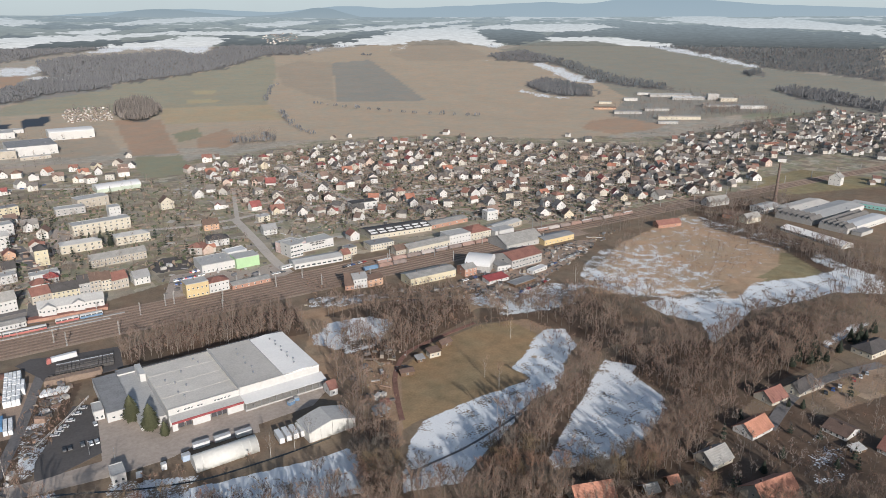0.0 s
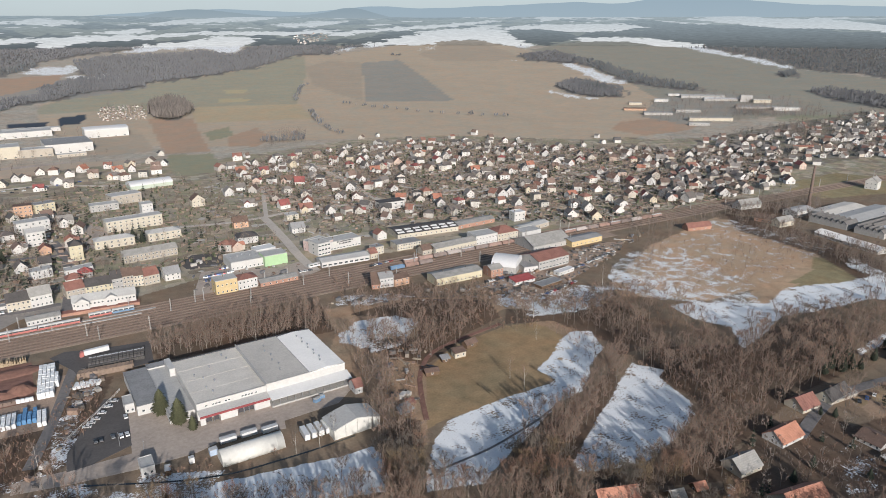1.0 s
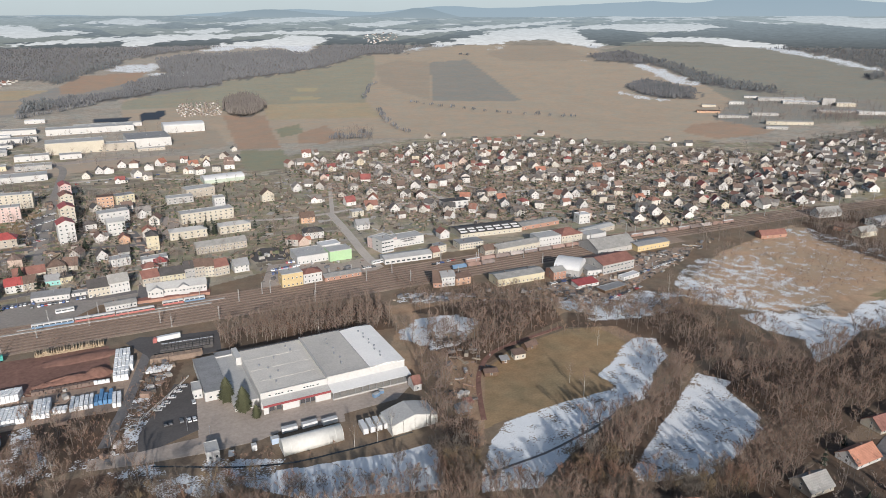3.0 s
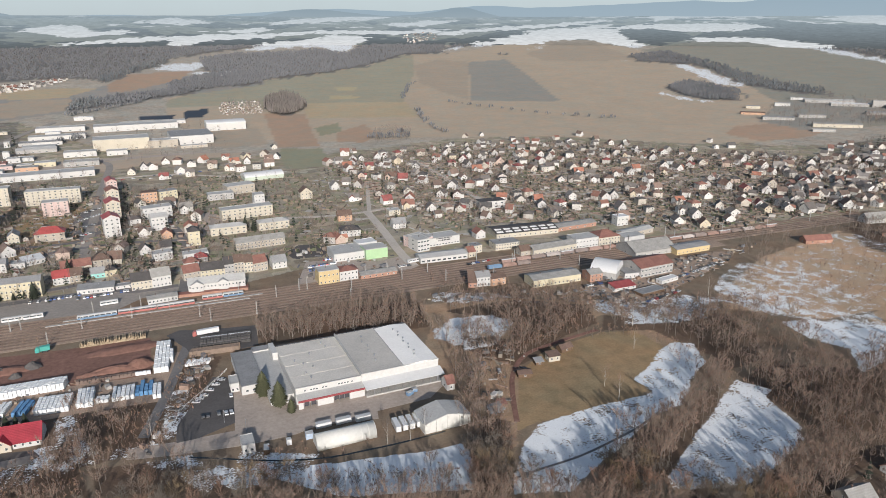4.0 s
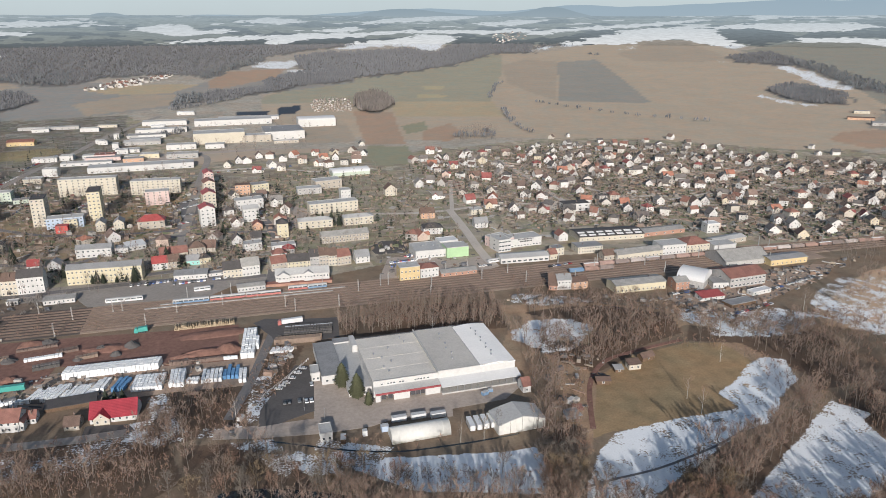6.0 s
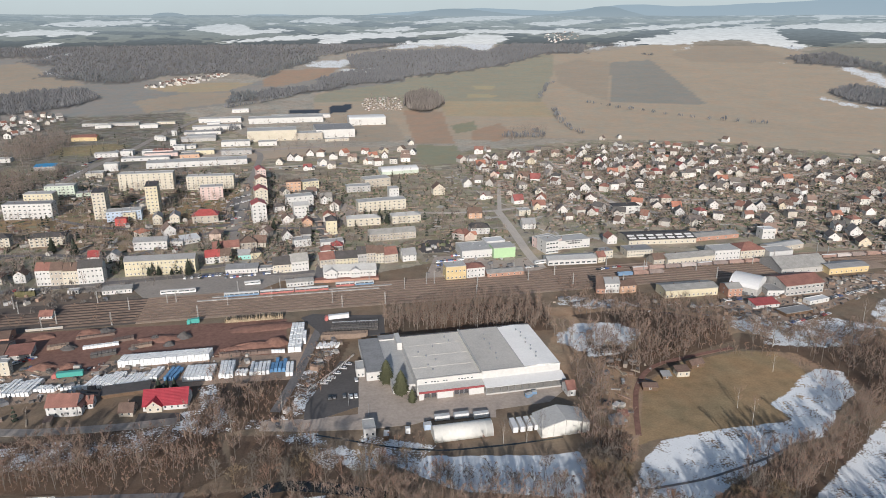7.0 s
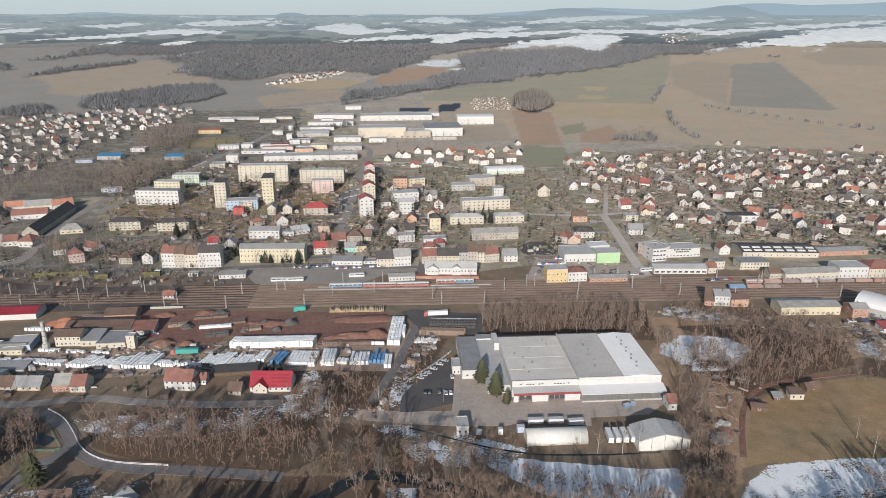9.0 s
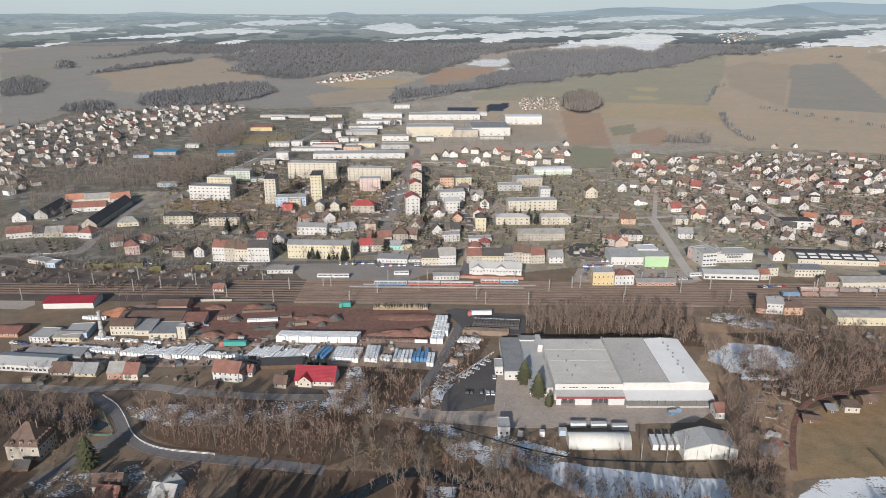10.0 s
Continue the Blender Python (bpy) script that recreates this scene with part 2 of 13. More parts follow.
def build_ground():
    angle, rad = ground_rings()
    ga, gr = np.meshgrid(angle, rad)
    gx, gy = np.sin(ga) * gr + 1.5, np.cos(ga) * gr
    gz = ground_z(gx, gy) - 14.0 * np.clip((gr - 3180.0) / 120.0, 0, 1)
    tint = np.empty((*gx.shape, 4), np.float32)
    tint[:] = (*COVER_COLOURS["rough"], 0)
    r = np.hypot(gx, gy)
    tint[r > 1000, :3] = COVER_COLOURS["hill"]
    snow, tilled = np.zeros(gx.shape, np.float32), np.zeros(gx.shape, np.float32)
    for kind, poly, weight in COVERS:
        p = np.array(poly)
        i0, i1 = 0, len(angle)
        pr = np.hypot(p[:, 0], p[:, 1])
        j0, j1 = np.searchsorted(rad, (pr.min() * 0.9, pr.max()))
        j0 = max(0, j0 - 1)
        part_x, part_y = gx[j0:j1, i0:i1], gy[j0:j1, i0:i1]
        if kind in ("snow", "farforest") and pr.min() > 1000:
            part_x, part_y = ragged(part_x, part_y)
        m = _inside(part_x, part_y, [tuple(q) for q in p])
        if kind == "snow":
            s = snow[j0:j1, i0:i1]
            s[m] = weight
        else:
            c = tint[j0:j1, i0:i1]
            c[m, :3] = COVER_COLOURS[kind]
            c[m, 3] = 1.0 if kind in ("garden", "dullgarden", "dirt") else 0.0
            tilled[j0:j1, i0:i1][m] = 0.0 if kind in ("garden", "dullgarden", "dirt", "shaded_litter", "bracken", "marsh", "cinder", "rough", "meadow", "pitch") else 1.0
            s = snow[j0:j1, i0:i1]
            s[m] = 0
    for _ in range(2):      # the snow thins out towards its edge
        snow[1:-1, 1:-1] = (snow[1:-1, 1:-1] * 4 + snow[:-2, 1:-1] + snow[2:, 1:-1] + snow[1:-1, :-2] + snow[1:-1, 2:]) / 8
    ny, nx = gx.shape
    me = bpy.data.meshes.new("ground")
    co = np.stack([gx, gy, gz], -1).astype(np.float32).reshape(-1, 3)
    idx = np.arange(nx * ny, dtype=np.int32).reshape(ny, nx)
    quads = np.stack([idx[:-1, :-1], idx[:-1, 1:], idx[1:, 1:], idx[1:, :-1]], -1).reshape(-1)
    me.vertices.add(len(co))
    me.vertices.foreach_set("co", co.ravel())
    me.loops.add(len(quads))
    me.loops.foreach_set("vertex_index", quads)
    me.polygons.add(len(quads) // 4)
    me.polygons.foreach_set("loop_start", np.arange(0, len(quads), 4, dtype=np.int32))
    me.update(calc_edges=True)
    me.polygons.foreach_set("use_smooth", np.ones(len(quads) // 4, bool))
    a = me.attributes.new("cover", "FLOAT_COLOR", "POINT")
    a.data.foreach_set("color", tint.ravel())
    b = me.attributes.new("snow", "FLOAT", "POINT")
    b.data.foreach_set("value", snow.ravel())
    b = me.attributes.new("tilled", "FLOAT", "POINT")
    b.data.foreach_set("value", tilled.ravel())
    m = bpy.data.materials.new("winter_ground")
    m.use_nodes = True
    n, l = m.node_tree.nodes, m.node_tree.links
    bs = n["Principled BSDF"]
    bs.inputs["Roughness"].default_value, bs.inputs["Specular IOR Level"].default_value = 0.95, 0.1
    col = n.new("ShaderNodeAttribute")
    col.attribute_name = "cover"
    sn = n.new("ShaderNodeAttribute")
    sn.attribute_name = "snow"
    where = n.new("ShaderNodeNewGeometry").outputs["Position"]
    fine, mid, wide = _noise(n, l, 0.9, 5, where), _noise(n, l, 0.11, 4, where), _noise(n, l, 0.012, 4, where)
    # grain, tufts and broad patches
    s = _math(n, l, "ADD", _math(n, l, "MULTIPLY", fine, 0.5), _math(n, l, "ADD", _math(n, l, "MULTIPLY", mid, 0.6), _math(n, l, "MULTIPLY", wide, 0.5)))
    mr = n.new("ShaderNodeMapRange")
    mr.inputs[1].default_value, mr.inputs[2].default_value, mr.inputs[3].default_value, mr.inputs[4].default_value = 0.5, 1.1, 0.6, 1.4
    l.new(s, mr.inputs[0])
    # tilled fields are more even
    till = n.new("ShaderNodeAttribute")
    till.attribute_name = "tilled"
    even = _mix(n, l, "MIX", _math(n, l, "MULTIPLY", till.outputs["Fac"], 0.72), mr.outputs[0], (1.0, 1.0, 1.0))
    hue = _ramp(n, [(0.35, (1.12, 0.98, 0.86)), (0.65, (0.92, 0.97, 0.93))])
    l.new(_noise(n, l, 0.035, 5, where), hue.inputs[0])
    dry = _mix(n, l, "MULTIPLY", 1.0, _mix(n, l, "MULTIPLY", 0.8, col.outputs["Color"], hue.outputs[0]), even)
    # garden plots: lawns, dug beds and trodden yards, each of its own tone
    plots = n.new("ShaderNodeTexVoronoi")
    plots.distance = "CHEBYCHEV"
    plots.inputs["Scale"].default_value = 0.085
    l.new(where, plots.inputs["Vector"])
    one = n.new("ShaderNodeSeparateColor")
    l.new(plots.outputs["Color"], one.inputs[0])
    tone = _ramp(n, [(0.0, (0.80, 0.86, 0.64)), (0.22, (1.0, 1.0, 1.0)), (0.42, (0.66, 0.60, 0.56)), (0.6, (1.25, 1.22, 1.15)), (0.72, (0.95, 1.0, 0.80)), (0.88, (1.5, 1.48, 1.45))], "CONSTANT")
    l.new(one.outputs[0], tone.inputs[0])
    dry = _mix(n, l, "MULTIPLY", _math(n, l, "MULTIPLY", col.outputs["Alpha"], 0.55), dry, tone.outputs[0])
    # snow lies where its weight beats the tufts
    tuft = _math(n, l, "ADD", _math(n, l, "MULTIPLY", mid, 1.0), _math(n, l, "MULTIPLY", _math(n, l, "SUBTRACT", fine, 0.5), 1.0))
    edge = _math(n, l, "MULTIPLY", _math(n, l, "SUBTRACT", _math(n, l, "MULTIPLY", sn.outputs["Fac"], _math(n, l, "ADD", 0.50, _math(n, l, "MULTIPLY", wide, 0.38))), tuft), 8.0, True)
    snowcol = _mix(n, l, "MULTIPLY", 0.22, (0.80, 0.82, 0.825), mid)
    l.new(_mix(n, l, "MIX", edge, dry, snowcol), bs.inputs["Base Color"])
    bp = n.new("ShaderNodeBump")
    bp.inputs["Strength"].default_value, bp.inputs["Distance"].default_value = 0.35, 0.5
    l.new(fine, bp.inputs["Height"])
    l.new(bp.outputs[0], bs.inputs["Normal"])
    me.materials.append(m)
    return tagged(new("ground", me), "winter valley floor of dull grass, fields and melting snow", "ground", kind="structure")



def _value_noise(u, v, seed):
    """Smooth random values between 0 and 1 on a grid of unit cells."""
    rng = np.random.RandomState(seed)
    tab = rng.rand(64, 64)
    iu, iv = np.floor(u).astype(int), np.floor(v).astype(int)
    fu, fv = u - iu, v - iv
    fu, fv = fu * fu * (3 - 2 * fu), fv * fv * (3 - 2 * fv)
    a, b, c, d = tab[iu % 64, iv % 64], tab[(iu + 1) % 64, iv % 64], tab[iu % 64, (iv + 1) % 64], tab[(iu + 1) % 64, (iv + 1) % 64]
    return (a * (1 - fu) + b * fu) * (1 - fv) + (c * (1 - fu) + d * fu) * fv


def build_distance(near=3150.0, far=4955.0):
    """The hazy land along the horizon: woods, fields and snow, pale with the lit air before them."""
    deg, rad = np.arange(-60, 92, 0.16), np.concatenate([np.arange(near, 4000, 14), np.arange(4000, far, 20)])
    ga, gr = np.meshgrid(np.radians(deg), rad)
    gx, gy = np.sin(ga) * gr, np.cos(ga) * gr
    da = np.degrees(ga)
    gz = ground_z(gx, gy) + 0.2 + 2.0 * np.clip((gr - near) / 120, 0, 1) + 7.0 * (_value_noise(da * 0.35, gr / 330, 5) - 0.5) * np.clip((gr - near) / 500, 0, 1)
    land = np.empty((*gx.shape, 3))
    land[:] = (0.27, 0.285, 0.26)
    woods = 0.6 * _value_noise(da * 0.28 + 3, gr / 210, 7) + 0.4 * _value_noise(da * 1.3, gr / 90, 8)
    land[woods > 0.52] = (0.125, 0.138, 0.145)
    snowy = 0.65 * _value_noise(da * 0.33, gr / 120, 9) + 0.35 * _value_noise(da * 1.6, gr / 50, 10) + 0.06 * np.clip((da - 20) / 40, -1, 1)
    land[(snowy > 0.76) & (gr > 3500)] = (0.72, 0.73, 0.74)
    for kind, poly, weight in COVERS:
        p = np.array(poly)
        if np.hypot(p[:, 0], p[:, 1]).max() < near or kind == "garden":
            continue
        m = _inside(*(ragged(gx, gy) if kind in ("snow", "farforest") else (gx, gy)), [tuple(q) for q in p])
        land[m] = (0.78, 0.79, 0.80) if kind == "snow" else ((0.125, 0.138, 0.145) if kind == "farforest" else COVER_COLOURS[kind])
    # haze is mixed into the painted colours, more with distance
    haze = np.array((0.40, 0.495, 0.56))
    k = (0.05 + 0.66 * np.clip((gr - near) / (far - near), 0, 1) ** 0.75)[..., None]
    # daylight on snow and land goes into the colours as factors
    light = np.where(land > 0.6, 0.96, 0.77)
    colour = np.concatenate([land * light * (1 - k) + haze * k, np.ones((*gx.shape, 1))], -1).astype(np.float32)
    ny, nx = gx.shape
    idx = np.arange(nx * ny).reshape(ny, nx)
    me = bpy.data.meshes.new("backdrop")
    me.from_pydata(np.stack([gx, gy, gz], -1).reshape(-1, 3).tolist(), [], np.stack([idx[:-1, :-1], idx[:-1, 1:], idx[1:, 1:], idx[1:, :-1]], -1).reshape(-1, 4).tolist())
    a = me.attributes.new("distance", "FLOAT_COLOR", "POINT")
    a.data.foreach_set("color", colour.ravel())
    m = bpy.data.materials.new("hazy_far_land")
    m.use_nodes = True
    n, l = m.node_tree.nodes, m.node_tree.links
    n.remove(n["Principled BSDF"])
    # the land glows with these colours and takes no light
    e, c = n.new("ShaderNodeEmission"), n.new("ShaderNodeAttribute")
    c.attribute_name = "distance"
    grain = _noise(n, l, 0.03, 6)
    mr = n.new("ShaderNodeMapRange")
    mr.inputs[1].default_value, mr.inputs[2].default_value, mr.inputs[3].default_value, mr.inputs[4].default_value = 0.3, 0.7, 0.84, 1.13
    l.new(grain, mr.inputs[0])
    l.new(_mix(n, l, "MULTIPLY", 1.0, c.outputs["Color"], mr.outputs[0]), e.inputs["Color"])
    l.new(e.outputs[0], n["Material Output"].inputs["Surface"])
    me.materials.append(m)
    return tagged(new("backdrop", me), "hazy far land of woods, fields and snow", "backdrop", kind="structure")


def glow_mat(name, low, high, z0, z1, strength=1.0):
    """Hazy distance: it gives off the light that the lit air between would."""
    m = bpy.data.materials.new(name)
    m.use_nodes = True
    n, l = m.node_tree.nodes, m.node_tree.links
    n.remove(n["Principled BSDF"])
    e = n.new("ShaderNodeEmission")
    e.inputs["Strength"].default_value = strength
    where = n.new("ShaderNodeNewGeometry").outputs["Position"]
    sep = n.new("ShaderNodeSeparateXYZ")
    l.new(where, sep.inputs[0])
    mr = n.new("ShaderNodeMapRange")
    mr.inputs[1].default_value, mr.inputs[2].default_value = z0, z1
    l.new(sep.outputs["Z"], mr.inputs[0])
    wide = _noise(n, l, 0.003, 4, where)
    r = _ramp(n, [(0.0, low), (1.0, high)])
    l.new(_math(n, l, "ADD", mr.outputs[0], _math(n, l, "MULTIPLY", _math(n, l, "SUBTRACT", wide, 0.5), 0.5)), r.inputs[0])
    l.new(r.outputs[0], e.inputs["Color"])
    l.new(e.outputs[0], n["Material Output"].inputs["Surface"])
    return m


def far_ridge(label, far, rows, material, low=120.0):
    """A chain of hills along the edge of the land: degrees right of +y, height of the crest."""
    deg = np.arange(rows[0][0], rows[-1][0], 0.25)
    top = np.interp(deg, [a for a, _ in rows], [z for _, z in rows])
    top = np.convolve(np.pad(top, 4, "edge"), np.ones(9) / 9, "valid")
    bm = bmesh.new()
    prev = None
    for a, z in zip(deg, top):
        s, c = math.sin(radians(a)), math.cos(radians(a))
        z += 3.0 * noise.noise(Vector((a * 0.9, far * 0.01, 0.0)))
        col = [bm.verts.new((s * q, c * q, h)) for q, h in ((far - 60, low), (far - 25, (low + z) / 2 + 10), (far, z), (far + 30, low))]
        if prev:
            for i in range(3):
                bm.faces.new((prev[i], col[i], col[i + 1], prev[i + 1]))
        prev = col
    for f in bm.faces:
        f.smooth = True
    me = bpy.data.meshes.new("backdrop")
    bm.to_mesh(me)
    bm.free()
    me.materials.append(material)
    return tagged(new("backdrop", me), label, "backdrop", kind="structure")


def sky_backdrop():
    bm = bmesh.new()
    prev = None
    for i in range(131):
        a = radians(-55 + i)
        col = [bm.verts.new((math.sin(a) * 4970, math.cos(a) * 4970, z)) for z in (60, 480)]
        if prev:
            bm.faces.new((prev[0], col[0], col[1], prev[1]))
        prev = col
    me = bpy.data.meshes.new("backdrop")
    bm.to_mesh(me)
    bm.free()
    me.materials.append(glow_mat("hazy_horizon_sky", (0.52, 0.59, 0.615), (0.58, 0.68, 0.715), 190, 420))
    ob = tagged(new("backdrop", me), "pale hazy winter sky along the horizon", "backdrop", kind="structure")
    ob.visible_shadow = False
    return ob


# ---- what covers the ground ----
cover("garden", [(11.8, 736.8), (33.6, 1097.6), (231.9, 1007.7), (482, 1063.5), (683.3, 1026.6), (878.5, 1041.7), (880, 887.6), (918, 791.2), (1117.1, 709.6), (1537, 648.8), (909.3, 367.6), (803.4, 441.1), (454.9, 451.6), (295.6, 499.1), (110.3, 526.3), (30.6, 503.6), (-2.2, 504.1)])
cover("garden", [(-858.4, 1353.1), (-595.7, 1528.7), (-199.9, 1511.5), (-3.6, 1080.8), (162.7, 908.6), (99.2, 529.5), (-352.2, 516.1)])
cover("dullgarden", [(-858.4, 1353.1), (-595.7, 1528.7), (-199.9, 1511.5), (-111.1, 810), (-247.4, 767.8), (-388.8, 795.4), (-505.2, 767.8)])
cover("dullgarden", [(-530.8, 809.9), (-375.1, 810), (-265, 642.9), (-176.5, 529.5), (-352.2, 516.1)])
cover("rough", [(-254.7, 366.5), (-69.5, 364.2), (-49.8, 314.2), (-141.5, 326.7), (-225, 316.4)])
cover("tan", [(52, 1394), (76, 1748), (205, 1928), (401, 2074), (738, 2292), (986, 2585), (1132, 2555), (1526, 2780), (1832, 2842), (1963, 2753), (1875, 2308), (1742, 1889), (1487, 1379), (1388, 1171), (1208, 926), (939, 810), (825, 859), (660, 1009), (436, 1095), (287, 1122), (191, 1184)])
cover("olive", [(1884, 2301), (2296, 2457), (2570, 2401), (2524, 2060), (2370, 1716), (2192, 1405), (2091, 1168), (2032, 872), (1288, 537), (1368, 661), (1366, 750), (1283, 820), (1132, 853), (1279, 1077), (1487, 1379), (1742, 1889)])
cover("green", [(67, 1613), (75, 1731), (202, 1908), (396, 2050), (728, 2262), (930, 2526), (979, 2567), (1004, 2532), (728, 1858), (629, 1665), (576, 1516), (367, 1582), (272, 1557), (165, 1616)])
cover("strawgreen", [(493, 1813), (551, 1817), (538, 1753), (482, 1750)])
cover("strawgreen", [(438, 1667), (488, 1660), (510, 1606), (426, 1624)])
cover("straw", [(367, 1573), (576, 1516), (561, 1448), (525, 1298), (315, 1374), (335, 1479)])
cover("soil", [(247, 1467), (322, 1423), (287, 1223), (265, 1080), (203, 1101), (225, 1293)])
cover("winter_crop", [(203, 1085), (263, 1066), (247, 950), (183, 972)])
cover("soil", [(326, 1197), (397, 1266), (388, 1151), (338, 1088), (301, 1112)])
cover("winter_crop", [(300, 1259), (356, 1299), (336, 1204), (291, 1177)])
cover("dull", [(1094, 2248), (1259, 2275), (1075, 1792), (914, 1392), (886, 1378), (722, 1465)])
cover("tan2", [(874, 2220), (1026, 2369), (1091, 2250), (720, 1477), (722, 1644), (738, 1826)])
cover("tan2", [(1421, 2409), (1772, 2750), (1914, 2685), (1763, 2278), (1650, 2030), (1468, 2094), (1351, 2173)])
cover("soil", [(933, 901), (1007, 948), (1091, 944), (1113, 892), (1115, 840), (1041, 819), (940, 823)])
cover("green", [(1291, 812), (1372, 764), (1312, 724), (1249, 785)])
cover("tan2", [(82, 1306), (204, 1305), (196, 1137), (127, 1130), (82, 1184)])
cover("hazed_field", [(-757, 1183), (-1539, 2494), (-1500, 2882), (-1185, 3128), (-741, 2584), (-413, 2131), (-127, 1894), (-40, 2079), (134, 2217), (378, 2205), (335, 1944), (22, 1736), (-109, 1614), (-273, 1510), (-568, 1454), (-751, 1400)])
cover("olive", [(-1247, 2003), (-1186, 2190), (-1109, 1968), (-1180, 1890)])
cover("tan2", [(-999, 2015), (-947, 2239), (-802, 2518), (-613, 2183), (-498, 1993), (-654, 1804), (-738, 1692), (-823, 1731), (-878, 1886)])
cover("tan2", [(-329, 1680), (-211, 1836), (-121, 1806), (-124, 1641), (-275, 1525)])
cover("soil", [(-52, 2040), (2, 2263), (187, 2338), (126, 2091), (74, 2027), (-14, 1896), (-52, 1918)])
cover("straw", [(-341, 1908), (-230, 2010), (-70, 1990), (-138, 1838), (-270, 1834)])
cover("farforest", [(77, 1765), (95, 2035), (228, 2222), (227, 2394), (239, 2650), (367, 2790), (595, 2807), (712, 2872), (784, 2683), (982, 3058), (1214, 3310), (1346, 3030), (1132, 2555), (986, 2585), (733, 2276), (572, 2146), (399, 2062), (202, 1908)])
cover("farforest", [(166, 3060), (389, 3372), (578, 3596), (647, 3404), (572, 3189), (393, 2968), (236, 2856), (146, 2772)])
cover("farforest", [(1232, 2750), (1379, 2983), (1847, 3421), (1986, 3422), (1787, 3079), (1511, 2909)])
cover("farforest", [(1194, 2693), (1357, 2935), (1635, 3031), (1653, 2954), (1398, 2796)])
cover("farforest", [(2094, 2729), (2388, 3064), (2634, 3147), (2575, 2823), (2299, 2491), (2046, 2422), (2056, 2513)])
cover("farforest", [(2417, 2621), (2673, 2736), (2798, 2616), (3044, 2766), (3243, 3130), (3474, 3138), (3401, 2708), (3462, 2507), (3765, 2632), (3467, 2315), (3488, 1981), (3137, 1376), (2020, 867), (2102, 1055), (2091, 1168), (2127, 1283), (2238, 1457), (2405, 1741), (2626, 2145), (2635, 2463)])
cover("farforest", [(1730, 2170), (1936, 2202), (1845, 2002), (1803, 1838), (1693, 1835), (1615, 1987)])
cover("farforest", [(1824, 1994), (1780, 1787), (1674, 1578), (1592, 1390), (1572, 1215), (1492, 1152), (1469, 1242), (1478, 1370), (1630, 1634), (1732, 1849)])
cover("farforest", [(1274, 1440), (1414, 1518), (1400, 1401), (1382, 1299), (1256, 1188), (1215, 1232), (1219, 1317)])
cover("farforest", [(1324, 1431), (1388, 1411), (1358, 1317), (1267, 1306)])
cover("farforest", [(1688, 979), (1765, 980), (1746, 855), (1650, 700), (1515, 639), (1555, 733), (1588, 837)])
cover("farforest", [(1952, 1228), (2036, 1245), (1986, 1195), (1881, 1165)])
cover("farforest", [(261, 1522), (289, 1635), (336, 1675), (350, 1583), (343, 1516), (301, 1435), (266, 1426)])
cover("farforest", [(-389, 2002), (-651, 2136), (-675, 2412), (-821, 2515), (-762, 2659), (-1004, 2636), (-1134, 2754), (-1068, 3002), (-862, 3200), (-628, 3292), (-500, 3480), (-260, 3192), (-61, 3225), (175, 3386), (322, 3556), (578, 3593), (592, 3353), (259, 2837), (94, 2581), (11, 2390), (-75, 2147), (-184, 2230), (-331, 2151)])
cover("farforest", [(-76, 2175), (11, 2423), (119, 2696), (132, 2544), (11, 2294), (-56, 2079)])
cover("farforest", [(-602, 2142), (-539, 2236), (-440, 2275), (-381, 2002), (-488, 2019)])
cover("farforest", [(-122, 1614), (-120, 1786), (-62, 1756), (-59, 1669)])
cover("farforest", [(-59, 1669), (-63, 1786), (116, 1906), (95, 1807), (22, 1736)])
cover("farforest", [(161, 2117), (221, 2214), (390, 2279), (338, 1968), (238, 1914), (162, 1916)])
cover("farforest", [(-1008, 2000), (-1000, 2198), (-866, 2471), (-843, 2404), (-954, 2133)])
cover("farforest", [(-1201, 2401), (-1140, 2566), (-1163, 2883), (-1068, 3002), (-1008, 2827), (-1073, 2601), (-1140, 2434)])
cover("farforest", [(-664, 1515), (-699, 1631), (-676, 1709), (-572, 1867), (-476, 1899), (-408, 1743), (-426, 1637), (-498, 1529), (-588, 1475)])
cover("farforest", [(-1001, 1590), (-1130, 1808), (-1138, 1949), (-1007, 1808), (-949, 1635)])
cover("farforest", [(-1632, 2651), (-1746, 2843), (-1664, 2978), (-1548, 2770)])
cover("farforest", [(-1172, 2162), (-1232, 2307), (-1197, 2316), (-1120, 2144)])
cover("farforest", [(-774, 1412), (-794, 1509), (-736, 1540), (-680, 1444), (-713, 1390)])
cover("snow", [(115, 2324), (128, 2510), (224, 2505), (227, 2394), (184, 2324)])
cover("snow", [(189, 2239), (268, 2318), (343, 2315), (336, 2230), (252, 2145)])
cover("snow", [(324, 2866), (572, 3189), (841, 3368), (937, 3515), (1087, 3333), (955, 3070), (842, 2816), (750, 2742), (760, 2971), (632, 2973), (520, 2924)])
cover("snow", [(169, 3101), (187, 3348), (413, 3553), (663, 3664), (948, 3774), (908, 3621), (625, 3467), (392, 3397)])
cover("snow", [(900, 3592), (939, 3743), (1282, 3654), (1642, 3687), (1529, 3436), (1256, 3422), (1085, 3492)])
cover("snow", [(1076, 2585), (1282, 2776), (1621, 3006), (1907, 3229), (2136, 3371), (2359, 3309), (2415, 3133), (2200, 2836), (2080, 2562), (1990, 2401), (1821, 2235), (1742, 2187), (1897, 2351), (1938, 2505), (1924, 2612), (1958, 2792), (1832, 2842), (1631, 2715), (1539, 2802), (1293, 2690), (1158, 2588)])
cover("snow", [(1384, 2432), (1590, 2623), (1694, 2675), (1595, 2563)])
cover("snow", [(1810, 2357), (1755, 2177), (1704, 2138)])
